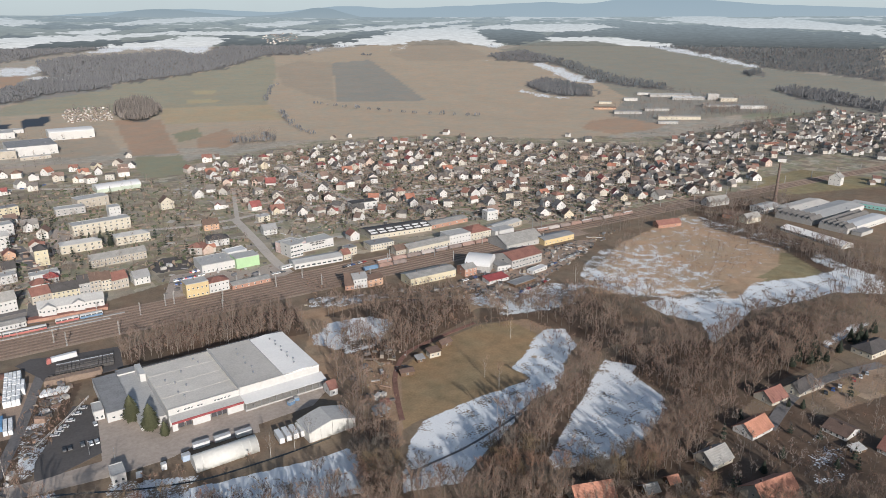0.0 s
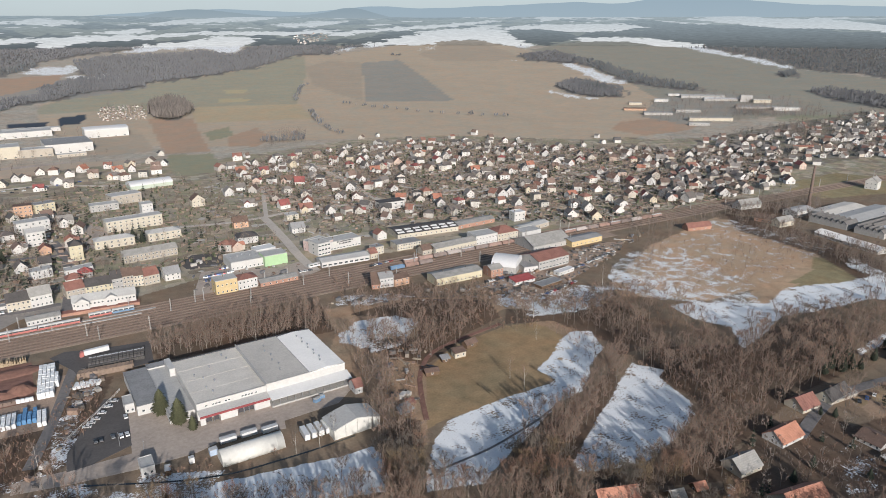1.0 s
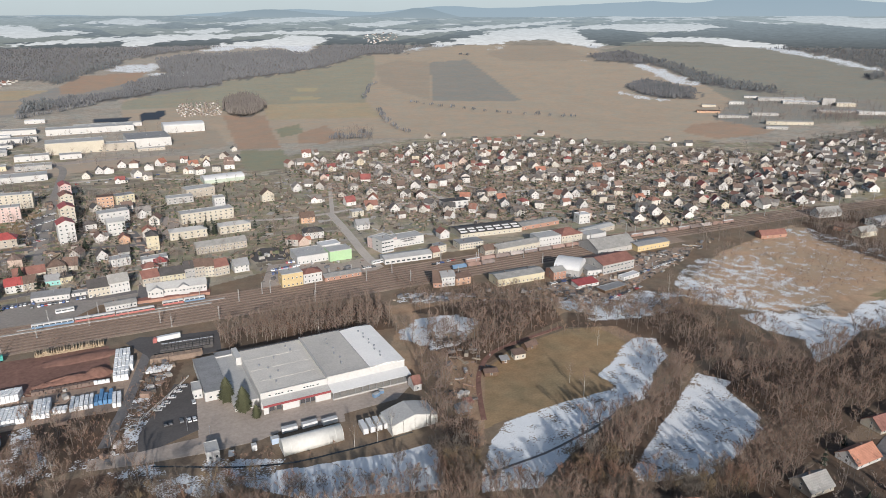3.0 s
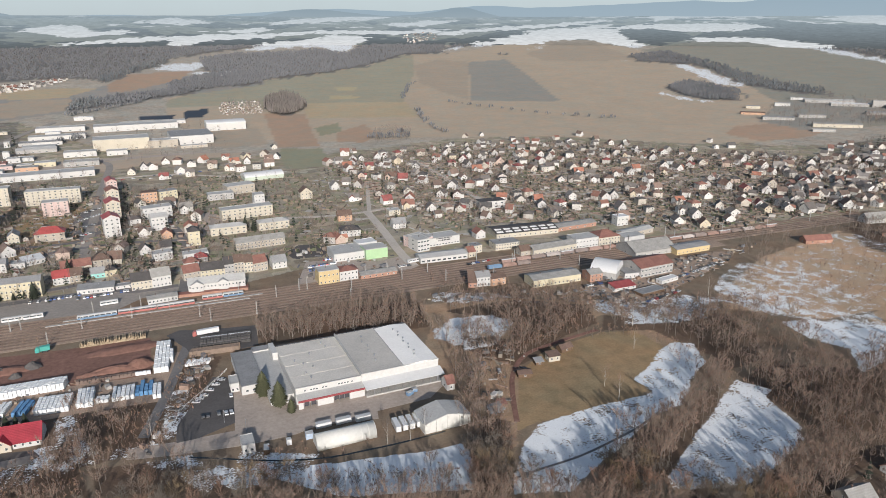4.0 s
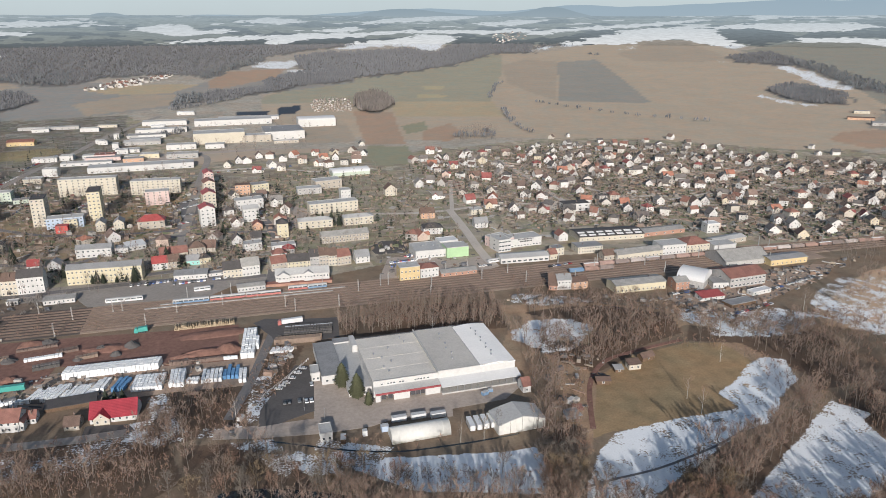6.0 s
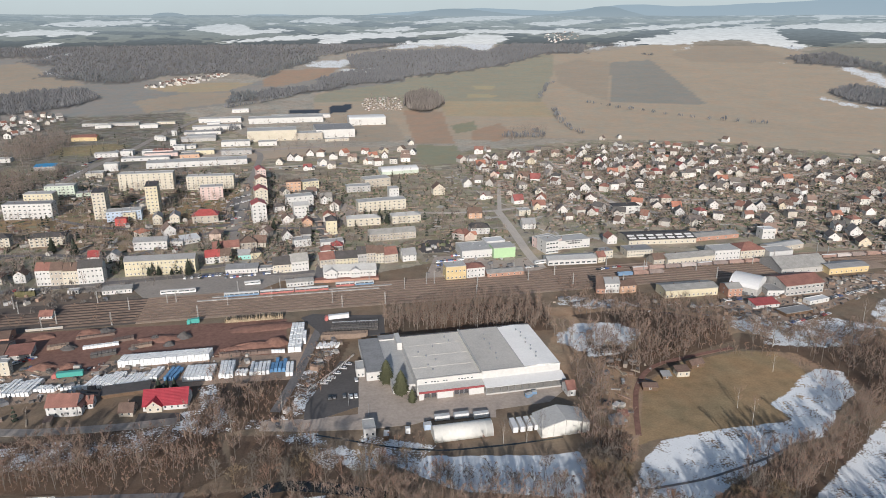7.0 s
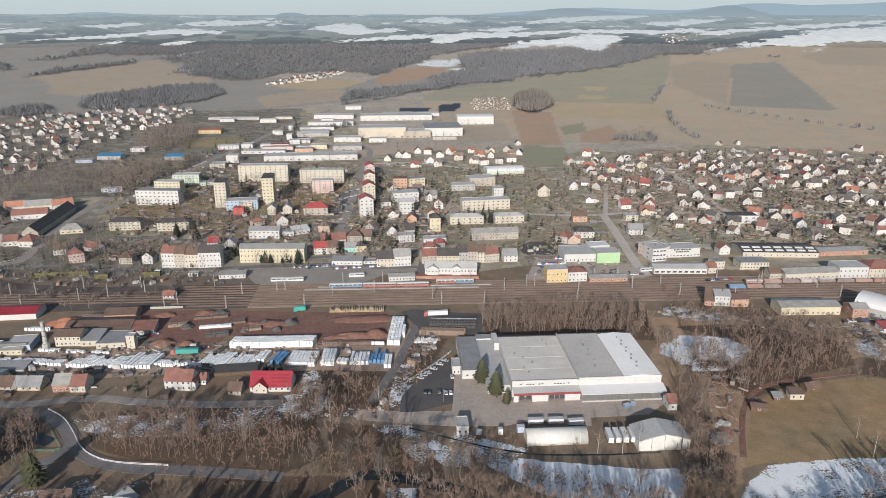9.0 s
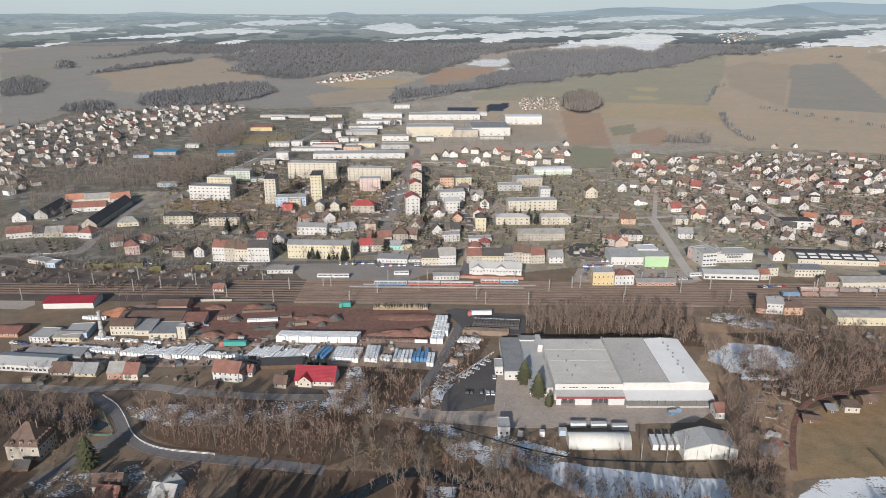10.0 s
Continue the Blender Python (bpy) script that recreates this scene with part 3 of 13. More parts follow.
cover("snow", [(1624, 2098), (1592, 1959), (1565, 2001)])
cover("snow", [(1687, 1932), (1714, 1888), (1661, 1731), (1580, 1560), (1500, 1401), (1434, 1360), (1426, 1428), (1501, 1587), (1614, 1790)])
cover("snow", [(1228, 1418), (1202, 1330), (1211, 1248), (1222, 1192), (1176, 1192), (1154, 1266), (1180, 1347)])
cover("snow", [(2409, 2588), (2572, 2440), (2620, 2271), (2553, 1993), (2381, 1673), (2221, 1424), (2112, 1254), (2084, 1155), (2062, 1261), (2124, 1402), (2248, 1637), (2391, 1950), (2427, 2266), (2273, 2440)])
cover("snow", [(2471, 3274), (2784, 3327), (3199, 2997), (3093, 2769), (2673, 2736), (2586, 2858), (2586, 3090), (2398, 3101)])
cover("snow", [(3155, 3815), (3317, 3674), (3455, 3545), (3560, 3439), (3365, 3452), (3144, 3533), (2892, 3456)])
cover("snow", [(1453, 3402), (1790, 3573), (2195, 3648), (2666, 3740), (2792, 3760), (2647, 3594), (2318, 3476), (2004, 3453), (1696, 3388), (1452, 3264)])
cover("snow", [(3683, 2958), (3912, 3033), (4092, 2785), (4031, 2700), (4057, 2490), (4207, 2401), (3950, 2028), (3813, 1685), (3325, 1461), (3549, 1762), (3546, 2014), (3483, 2293), (3560, 2636)])
cover("snow", [(446, 3808), (678, 4019), (735, 3903), (575, 3717)])
cover("snow", [(763, 4180), (1024, 4564), (1256, 4689), (1613, 4680), (1618, 4487), (1371, 4384), (1084, 4297), (836, 4126)])
cover("snow", [(1400, 4074), (1746, 4249), (1953, 4206), (1752, 3929), (1490, 3875)])
cover("snow", [(95, 2509), (232, 2577), (221, 2368), (158, 2323), (64, 2389)])
cover("snow", [(151, 2276), (359, 2313), (304, 2181), (202, 2200)])
cover("snow", [(-282, 3218), (-65, 3476), (215, 3624), (626, 3716), (600, 3559), (201, 3386), (-62, 3306)])
cover("snow", [(-1580, 2783), (-1536, 2945), (-1509, 2855), (-1530, 2730)])
cover("snow", [(-1507, 3087), (-1387, 3326), (-1219, 3562), (-1172, 3418), (-1313, 3204)])
cover("snow", [(-1163, 3134), (-1158, 3190), (-1119, 3066), (-1206, 2994)])
cover("snow", [(-1247, 3522), (-1142, 3821), (-865, 3778), (-829, 3554), (-1094, 3468)])
cover("snow", [(-947, 3028), (-933, 3186), (-843, 3177), (-889, 2991)])
cover("snow", [(-806, 2632), (-774, 2782), (-726, 2900), (-706, 2771), (-767, 2638)])
cover("snow", [(-728, 2306), (-667, 2283), (-584, 2172), (-602, 2142)])
cover("snow", [(-1928, 3151), (-1837, 3347), (-1689, 3717), (-1676, 3445), (-1784, 3154)])
cover("snow", [(-1590, 3829), (-1434, 4160), (-1340, 3990), (-1488, 3718)])
cover("snow", [(-1203, 4029), (-1060, 4350), (-840, 4440), (-627, 4388), (-789, 4160), (-1067, 3987)])
cover("snow", [(-442, 3944), (-344, 4255), (-210, 4223), (-133, 3892), (49, 3965), (-12, 3692), (-238, 3623)])
cover("snow", [(55, 4431), (318, 4777), (416, 4631), (533, 4401), (317, 4257)])
cover("pond", [(93, 1525), (108, 1560), (146, 1570), (143, 1526), (124, 1464), (88, 1451)])
cover("pond", [(8, 1509), (76, 1512), (70, 1448), (7, 1464)])
cover("winter_crop", [(194.1, 1059.1), (262.6, 1070.7), (243.7, 952), (180.4, 943.4)])
cover("winter_crop", [(196.4, 1059.2), (263.8, 1067.4), (233.8, 924.4), (179.7, 926.6)])
cover("pitch", [(-343.8, 1108.3), (-345.1, 1171.9), (-264.4, 1189.5), (-239.3, 1171), (-282.2, 1098.6)])
cover("winter_crop", [(-382.1, 958.2), (-364.7, 1017.2), (-303.7, 1017.6), (-291.7, 948.1), (-332.8, 890.8)])
cover("dirt", [(-282.2, 740.9), (-281.1, 824.3), (-58.9, 839.2), (-50.9, 686.7), (-128.7, 609.7), (-251.3, 649.3)])
cover("cinder", [(-373.1, 550.6), (-342.1, 546.2), (-308.3, 526.7), (-244.3, 526.7), (-174.9, 524.1), (-118.1, 513.6), (-104.2, 487.7), (-202.9, 477.3), (-290.9, 485.4), (-323.2, 468.4)])
cover("pitch", [(773.1, 409.6), (909.3, 367.6), (949.9, 385.6), (924.6, 480.1), (772.2, 481.4)])
cover("meadow", [(179.8, 303.5), (214.4, 323.6), (258.3, 328.9), (288.8, 318.8), (294.9, 287.6), (277.9, 270.1), (219, 253.1), (162, 255.2), (152.2, 252.8)])
cover("dirt", [(171.9, 325.7), (182.8, 318.1), (149.9, 254.3), (137, 240.5), (128.3, 246.5), (150.6, 293.2)])
cover("garden", [(599.5, 513.7), (760.6, 631.4), (861.9, 633.3), (921.5, 539.8), (802.1, 460.8), (687.1, 446.6), (604.0, 473.5)])
cover("dullgarden", [(1020.3, 748.6), (1184.3, 754.1), (1362.3, 752.9), (1499.1, 751.7), (1435.1, 602.7), (1064.9, 436.7), (1075.2, 511.2), (966.2, 523.8), (891.7, 521.4), (874.4, 562.1), (945.1, 664.8)])
cover("dull", [(1089.0, 972.5), (1324.7, 1134.4), (1497.0, 1120.7), (1561.0, 959.9), (1443.1, 831.6), (1374.6, 809.0), (1255.3, 879.1), (1086.8, 830.8)])
cover("winter_crop", [(1279.0, 804.5), (1383.1, 735.6), (1416.2, 754.1), (1333.4, 814.6)])
cover("marsh", [(370, 346.2), (471.8, 396.9), (598.9, 425.7), (618.5, 338.2), (606.1, 303.8), (466.1, 279.6), (406.6, 286), (360, 325)])
cover("pitch", [(484.5, 281.8), (564, 290.4), (575.5, 277), (555, 256.7), (520.9, 256.6), (480.3, 269.7)])
cover("marsh", [(433.8, 273.9), (494.9, 298.5), (566.7, 299.5), (537.7, 277.3), (482.3, 268.5), (429.2, 257.4)])
cover("pitch", [(564.0, 301.5), (569.5, 292.0), (550.0, 256.8), (519.9, 246.7), (501.9, 259.5), (489.2, 275.6), (531.6, 281.5)])
cover("dirt", [(357.7, 156.9), (422.6, 151.8), (357.3, 122.8), (347.6, 142.7)])
cover("dirt", [(-70.6, 250.6), (-42.5, 258), (-16.9, 242.5), (-67.4, 236.1)])
cover("bracken", [(145, 356.2), (168.5, 393.3), (223.9, 405.7), (246.3, 393.3), (220.1, 363.2), (175.5, 292.7), (145.5, 241.5), (129, 241.5), (143.6, 302.8), (137.1, 324.7)])
cover("bracken", [(138.1, 424.2), (218.2, 408.1), (290.1, 372.9), (345.8, 323.3), (281.4, 279), (275.1, 352.3), (221, 336.6), (174, 323.1), (144.7, 299.7), (152.5, 331.9), (178.5, 363)])
cover("meadow", [(-302.1, 723.7), (-283, 743.2), (-209.6, 729.3), (-186.5, 687.9), (-278.2, 699.4)])
cover("meadow", [(-126.1, 740.5), (-99.6, 790.2), (-57.6, 815.4), (-54.2, 750.9), (-69.1, 711.6), (-113.4, 709)])
cover("brown", [(-71.5, 1079.7), (-12.2, 1118.6), (76.2, 1102.6), (148.6, 1068.2), (140.2, 1039.8), (72.5, 1052.6), (4.3, 1032.4), (-59.5, 1000.4)])
cover("shaded_litter", [(622, 432), (633, 371), (614, 308), (596, 228), (509, 190), (539, 244), (574, 306), (579, 384)])
cover("shaded_litter", [(669, 482), (718, 425), (654, 374), (629, 427)])
cover("shaded_litter", [(-68.4, 357.3), (-9.9, 356.5), (10.6, 395), (30.2, 394.7), (9, 330.7), (-5.9, 308.2), (-48.8, 306.1)])
cover("shaded_litter", [(178.5, 401), (210, 403.1), (235, 398.4), (275.1, 370.6), (263.6, 342), (229.4, 333), (213.5, 322.2), (191, 312.4), (181.9, 310.2), (182.8, 318.1), (173.3, 324.8), (164.9, 348.5), (172.1, 362.7), (198.4, 344.4), (214.7, 364.6)])
cover("shaded_litter", [(275.6, 351.4), (311.3, 326.7), (348.6, 319.6), (345.4, 285.2), (321.2, 259.2), (289.2, 257.6), (297.8, 275.4), (294.9, 287.6), (288.8, 318.8), (259.9, 331)])
cover("shaded_litter", [(150.8, 185.3), (177.7, 217.7), (202, 227.4), (244.2, 235.6), (278.4, 251.8), (259.1, 229), (225.9, 212.8), (198.4, 197.9), (179, 186), (177.3, 166.9)])
cover("shaded_litter", [(313.6, 254.8), (362.2, 230.8), (400.1, 236), (455.6, 220.5), (437.5, 199.1), (384.2, 174.2), (332.5, 174.3), (294.5, 166.4), (259.5, 161), (239, 149.2), (219.4, 158), (191.1, 177.6), (191.2, 184.8), (229.3, 180.9), (279.7, 186.4), (285.8, 206.7), (290.7, 243.3)])
cover("shaded_litter", [(108.2, 214.8), (126.4, 217.8), (145.2, 245.9), (152.7, 261.6), (143.5, 271.2), (132.8, 260.3), (121.2, 230.9)])
cover("shaded_litter", [(54, 420.8), (99.1, 439.3), (168.7, 425.6), (159.5, 381.5), (150.3, 382.8), (106.9, 393.4), (55.7, 397.8)])
cover("shaded_litter", [(-163.4, 318.4), (-110.6, 323.4), (-61.9, 317.1), (-43, 306), (-34.2, 274.6), (-53.1, 262.1), (-90.4, 270.1), (-124, 278), (-143.5, 287.4)])
cover("shaded_litter", [(-37.1, 303.3), (-3, 295.3), (15.5, 274), (19.4, 253.3), (-7.8, 259.5), (-33, 261.9)])
cover("shaded_litter", [(-220.2, 308.3), (-207.5, 316.2), (-189.3, 320.4), (-173.3, 305.1), (-176.8, 295), (-212.7, 295.5)])
cover("shaded_litter", [(-238.4, 256.5), (-143.7, 263.3), (-32.8, 259.9), (30.9, 245.5), (25.3, 190.8), (-191.6, 193.6)])
cover("shaded_litter", [(255.6, 158.2), (294.5, 166.4), (335.9, 154.2), (329.7, 142), (381.1, 133.4), (400.7, 105.9), (258.4, 54.6), (86.2, 174), (108.2, 214.8), (183.7, 173.5), (235.6, 146.7)])
# ravine below the bridge: its shade is painted as dark ground
cover("bank", [(-235.9, 324.9), (-212.1, 314.7), (-193.2, 317.9), (-175.6, 305.6), (-165.1, 292.1), (-172.8, 288.2), (-188.9, 290.4), (-206.8, 300.2), (-221.1, 300.4)])
cover("rough", [(-180.2, 274.1), (-175.3, 287.8), (-160.0, 281.2), (-126.9, 268.0), (-92.6, 264.8), (-86.0, 241.6), (-185.3, 241.6), (-179.0, 255.6)])
cover("snow", [(-180.8, 253.6), (-172.1, 254.3), (-168.4, 248.9), (-176.4, 247.6)], 0.9)
cover("snow", [(-165.6, 249.0), (-162.9, 255.5), (-152.0, 253.4), (-150.1, 247.0), (-159.9, 243.7)], 0.95)
cover("snow", [(-146.8, 258.2), (-139.0, 266.4), (-134.0, 263.4), (-140.6, 253.7)], 0.76)
cover("snow", [(-169.8, 256.9), (-166.4, 260.9), (-164.0, 258.3), (-167.4, 254.3)], 0.85)
cover("snow", [(-121.0, 259.1), (-111.7, 264.9), (-110.1, 260.2), (-117.1, 255.4)], 0.76)
cover("snow", [(380.7, 338.8), (471.8, 396.9), (598.9, 425.7), (618.5, 338.2), (606.1, 303.8), (466.1, 279.6), (406.6, 286)], 0.6)
cover("snow", [(126.1, 211.8), (135.0, 225.7), (149.1, 242.9), (163.3, 254.1), (189.4, 256.7), (209.9, 256.6), (223.3, 255.7), (236.6, 256.5), (235.9, 271.9), (256.3, 281.9), (274.1, 294.7), (288.0, 300.2), (301.2, 294.2), (289.1, 270.7), (263.6, 256.1), (244.9, 238.7), (226.2, 237.5), (194.9, 223.4), (164.2, 210.5), (150.5, 202.7)], 1.0)
cover("snow", [(190.9, 187.4), (201.4, 198.8), (224.9, 212.6), (256.5, 227.8), (288.8, 246.2), (299.7, 231.2), (278.2, 223.7), (279.4, 201.5), (274.4, 190.5), (244.8, 180.2), (221.5, 176.2)], 1.0)
cover("snow", [(291.0, 250.5), (290.3, 230.1), (281.7, 197.4), (267.5, 189.0), (244.7, 181.2), (230.1, 178.1), (206.3, 180.3), (189.1, 186.4), (193.8, 195.1), (225.4, 213.6)], 1.0)
cover("snow", [(374.5, 295.3), (409.3, 288.1), (437.4, 260.6), (476.8, 272.2), (520.9, 256.6), (558.5, 249.5), (564.1, 214.5), (534.4, 201.4), (506.7, 223.2), (458.9, 230.5), (424.9, 239.4), (379.8, 226.6), (356.7, 222.9), (380, 247.7), (370.6, 267.7)], 1.0)
cover("snow", [(366.4, 341.5), (398.2, 373.8), (442.8, 397), (479.7, 371.5), (470.2, 307.4), (435.5, 259.4), (397.2, 288.6), (372.8, 309.4)], 0.76)
cover("snow", [(502.3, 396.7), (585.1, 422.1), (613.4, 415.7), (591.5, 368.4), (601.4, 328), (574.3, 296.3), (520.6, 343.2)], 0.6)
cover("snow", [(398.4, 374.0), (405.5, 352.9), (405.9, 321.8), (404.3, 294.2), (382.4, 307.1), (376.2, 334.6), (377.3, 356.4)], 0.85)
cover("snow", [(580.3, 425.4), (606.1, 410.5), (601.4, 368.8), (582.5, 374.5), (570.7, 404.5)], 0.72)
cover("snow", [(598.3, 289.3), (577.1, 249.7), (574.7, 219.3), (561.5, 213.4), (555.8, 248.1), (564.3, 275.8)], 0.89)
cover("snow", [(33.9, 268.6), (72.3, 262.4), (91.6, 258.4), (124, 249.5), (117.8, 228.5), (93.6, 227.1)], 0.95)
cover("snow", [(159.6, 379.4), (181.7, 382), (216.9, 372), (185.9, 351.1), (166.3, 351.2), (154, 363.6)], 0.86)
cover("snow", [(190.6, 435.8), (220.2, 422), (237.8, 403), (194.6, 407.6), (175.1, 421.1)], 0.79)
cover("snow", [(285, 377), (345.1, 363.5), (373.6, 343.7), (348.6, 319.6), (288.7, 336.3), (272.2, 359.9)], 0.76)
cover("snow", [(418.1, 187.1), (457.3, 190.8), (479.3, 183.3), (435.3, 180.1), (407.8, 180)], 1.0)
cover("snow", [(317.3, 138.2), (316.3, 121.6), (294.3, 106), (274.3, 115.2), (298.8, 133.7)], 0.6)
cover("snow", [(246, 154.3), (241.7, 142.5), (231.2, 135.1), (227.9, 138.3)], 0.84)
cover("snow", [(31.6, 272.8), (66.3, 263.3), (107.4, 254.9), (123, 254.4), (118.8, 231.5), (112.5, 221.5), (59.9, 239.4), (35.3, 264.1)], 1.3)
cover("snow", [(14, 285.6), (31.3, 270.7), (34.4, 258.9), (17.8, 262.4), (11.5, 273)], 0.84)
cover("snow", [(-64.3, 331.6), (-39.8, 331.3), (-37.6, 308.6), (-48.4, 303.5), (-61.5, 314.3)], 0.74)
cover("snow", [(-102.4, 314.9), (-63.3, 325.7), (-54.1, 303.6), (-91.3, 293.9), (-104.4, 301.6)], 0.69)
cover("snow", [(-19.9, 300.6), (5.4, 297.7), (15.5, 274), (7.3, 261.4), (-2.9, 283.3)], 0.76)
cover("snow", [(-166.6, 315.7), (-109, 317.7), (-102.3, 294.1), (-135.4, 294.5), (-156.6, 302.3)], 0.74)
cover("snow", [(-8.3, 359.9), (9.8, 363.2), (5.7, 313.5), (-3.1, 319.2)], 0.74)
cover("snow", [(24.6, 292.5), (50.1, 278), (59.9, 273.4), (47.6, 260.9), (27.8, 265.3), (21, 278.4)], 0.86)
cover("snow", [(4.4, 369.7), (15.4, 388.7), (24, 387.1), (11.2, 361.3), (0.6, 351.1)], 0.8)
cover("snow", [(-5.8, 338.4), (2.5, 343), (-1.1, 311.7), (-8.2, 313)], 0.8)
cover("snow", [(-57.6, 354.4), (-47.6, 360.2), (-35.6, 315.5), (-50.5, 314.1)], 0.74)
cover("snow", [(-51.2, 321.1), (-6.2, 312.6), (-6.3, 304.8), (-49.8, 307.9)], 0.72)
cover("snow", [(159.6, 374), (177.5, 389.3), (206.6, 383.8), (213.5, 363.2), (197.1, 349.5), (161.4, 348.2)], 0.98)
cover("snow", [(292.8, 345), (335.1, 332.8), (338.9, 316.1), (298.1, 323.2), (275.4, 334.4)], 0.8)
cover("snow", [(175.2, 364.4), (206.1, 361), (190.8, 340.4), (163.3, 339.2)], 0.8)
cover("snow", [(-179.5, 255.8), (-154.4, 259.4), (-132.8, 261.1), (-106.8, 243.6), (-171.1, 240.9)], 0.7)
cover("snow", [(-7.5, 249.8), (7, 249.6), (4.4, 238.7), (-7.3, 238.8)], 0.85)
build_ground()
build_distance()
sky_backdrop()
# the hills' blue is haze painted as a glow, not their own colour
FAR_HAZE = glow_mat("glowing_haze_far_hills", (0.36, 0.45, 0.52), (0.33, 0.43, 0.51), 150, 300)
BLUE_HAZE = glow_mat("glowing_haze_hills", (0.36, 0.425, 0.47), (0.285, 0.365, 0.425), 150, 260)
far_ridge("hazy pale blue mountains along the horizon", 4940, [(-49.0, 200), (-40.0, 202), (-31.3, 185), (-29.3, 203), (-24.3, 211), (-22.0, 238), (-19.4, 225), (-14.5, 216), (-9.8, 220), (-6.4, 205), (-1.1, 227), (5.1, 216), (9.5, 241), (15.8, 268), (21.7, 245), (27.1, 290), (30.9, 272), (39.0, 298), (42.5, 315), (45.9, 297), (47.6, 320), (50.5, 343), (54.5, 319), (58.3, 290), (63.0, 273), (65.9, 265), (75.5, 240), (82.4, 220)], FAR_HAZE)
far_ridge("hazy blue-grey wooded hills before the horizon", 4880, [(-49.1, 158), (-37.4, 156), (-31.4, 142), (-28.0, 172), (-25.1, 158), (-22.5, 178), (-16.6, 156), (-9.9, 191), (-8.1, 248), (-5.9, 205), (-3.7, 162), (5.1, 155), (8.6, 191), (11.6, 254), (14.1, 267), (17.0, 239), (19.4, 218), (22.9, 237), (25.4, 288), (26.9, 248), (29.0, 203), (31.3, 185), (35.5, 197), (37.2, 226), (39.9, 183), (44.3, 169), (48.5, 204), (51.9, 170), (56.6, 150), (63.9, 134), (70.3, 155), (80.4, 175)], BLUE_HAZE)

# ---- builders ----
def part(name, bm, material, parent, label=""):
    """Links a bmesh as one mesh object under a thing."""
    me = bpy.data.meshes.new(name)
    bm.to_mesh(me)
    bm.free()
    me.materials.append(material)
    ob = new(name, me)
    ob.parent = parent
    return tagged(ob, label) if label else ob


def empty(name, m, label, category, group="", kind=""):
    ob = new(name)
    ob.empty_display_size = 0.5
    ob.matrix_basis = m
    return tagged(ob, label, category, group, kind)


def box(bm, x0, y0, z0, x1, y1, z1):
    v = [bm.verts.new(p) for p in ((x0, y0, z0), (x1, y0, z0), (x1, y1, z0), (x0, y1, z0), (x0, y0, z1), (x1, y0, z1), (x1, y1, z1), (x0, y1, z1))]
    for f in ((3, 2, 1, 0), (4, 5, 6, 7), (0, 1, 5, 4), (1, 2, 6, 5), (2, 3, 7, 6), (3, 0, 4, 7)):
        bm.faces.new([v[i] for i in f])
    return v


def prism(bm, outline, axis, a, b):
    """The closed outline in the plane across an axis ("x": points are y, z), drawn out from a to b."""
    put = {"x": lambda p, s: (s, p[0], p[1]), "y": lambda p, s: (p[0], s, p[1]), "z": lambda p, s: (p[0], p[1], s)}[axis]
    lo, hi = [bm.verts.new(put(p, a)) for p in outline], [bm.verts.new(put(p, b)) for p in outline]
    n = len(outline)
    bm.faces.new(lo[::-1])
    bm.faces.new(hi)
    for i in range(n):
        bm.faces.new((lo[i], lo[(i + 1) % n], hi[(i + 1) % n], hi[i]))
    bmesh.ops.recalc_face_normals(bm, faces=bm.faces)


_WIN = {}


def window_mesh(w, h):
    """A window in the plane y = 0 that looks to -y: a raised frame, a middle bar and a pane set back in it."""
    key = (round(w, 1), round(h, 1))
    if key not in _WIN:
        bm = bmesh.new()
        t, o = 0.09, 0.05
        box(bm, -w / 2, -o, 0, -w / 2 + t, 0.02, h)
        box(bm, w / 2 - t, -o, 0, w / 2, 0.02, h)
        box(bm, -w / 2 + t, -o, 0, w / 2 - t, 0.02, t)
        box(bm, -w / 2 + t, -o, h - t, w / 2 - t, 0.02, h)
        frame_faces = len(bm.faces)
        pane = bm.faces.new([bm.verts.new(p) for p in ((-w / 2 + t, -0.015, t), (w / 2 - t, -0.015, t), (w / 2 - t, -0.015, h - t), (-w / 2 + t, -0.015, h - t))])
        pane.material_index = 1
        me = bpy.data.meshes.new("window")
        bm.to_mesh(me)
        bm.free()
        me.materials.append(FRAME)
        me.materials.append(GLASS)
        _WIN[key] = me
    return _WIN[key]


def windows_on(thing, side, w, d, h, floors, cols, ww=1.2, wh=1.4, base=1.0, storey=None, skip=()):
    """Windows in rows on one side of a box w by d by h: f front, b back, l and r ends."""
    length = w if side in "fb" else d
    storey = storey or h / floors
    for k in range(floors):
        for c in range(cols):
            if (k, c) in skip:
                continue
            u = -length / 2 + (c + 0.5) * length / cols
            z = k * storey + min(base, storey - wh - 0.25)
            x, y, turn = {"f": (u, 0, 0), "b": (-u, d, 180), "l": (-w / 2, d / 2 - u, -90), "r": (w / 2, d / 2 + u, 90)}[side]
            ob = new("window", window_mesh(ww, wh))
            ob.parent = thing
            ob.matrix_basis = pose(x, y, z, 0, 0, turn)


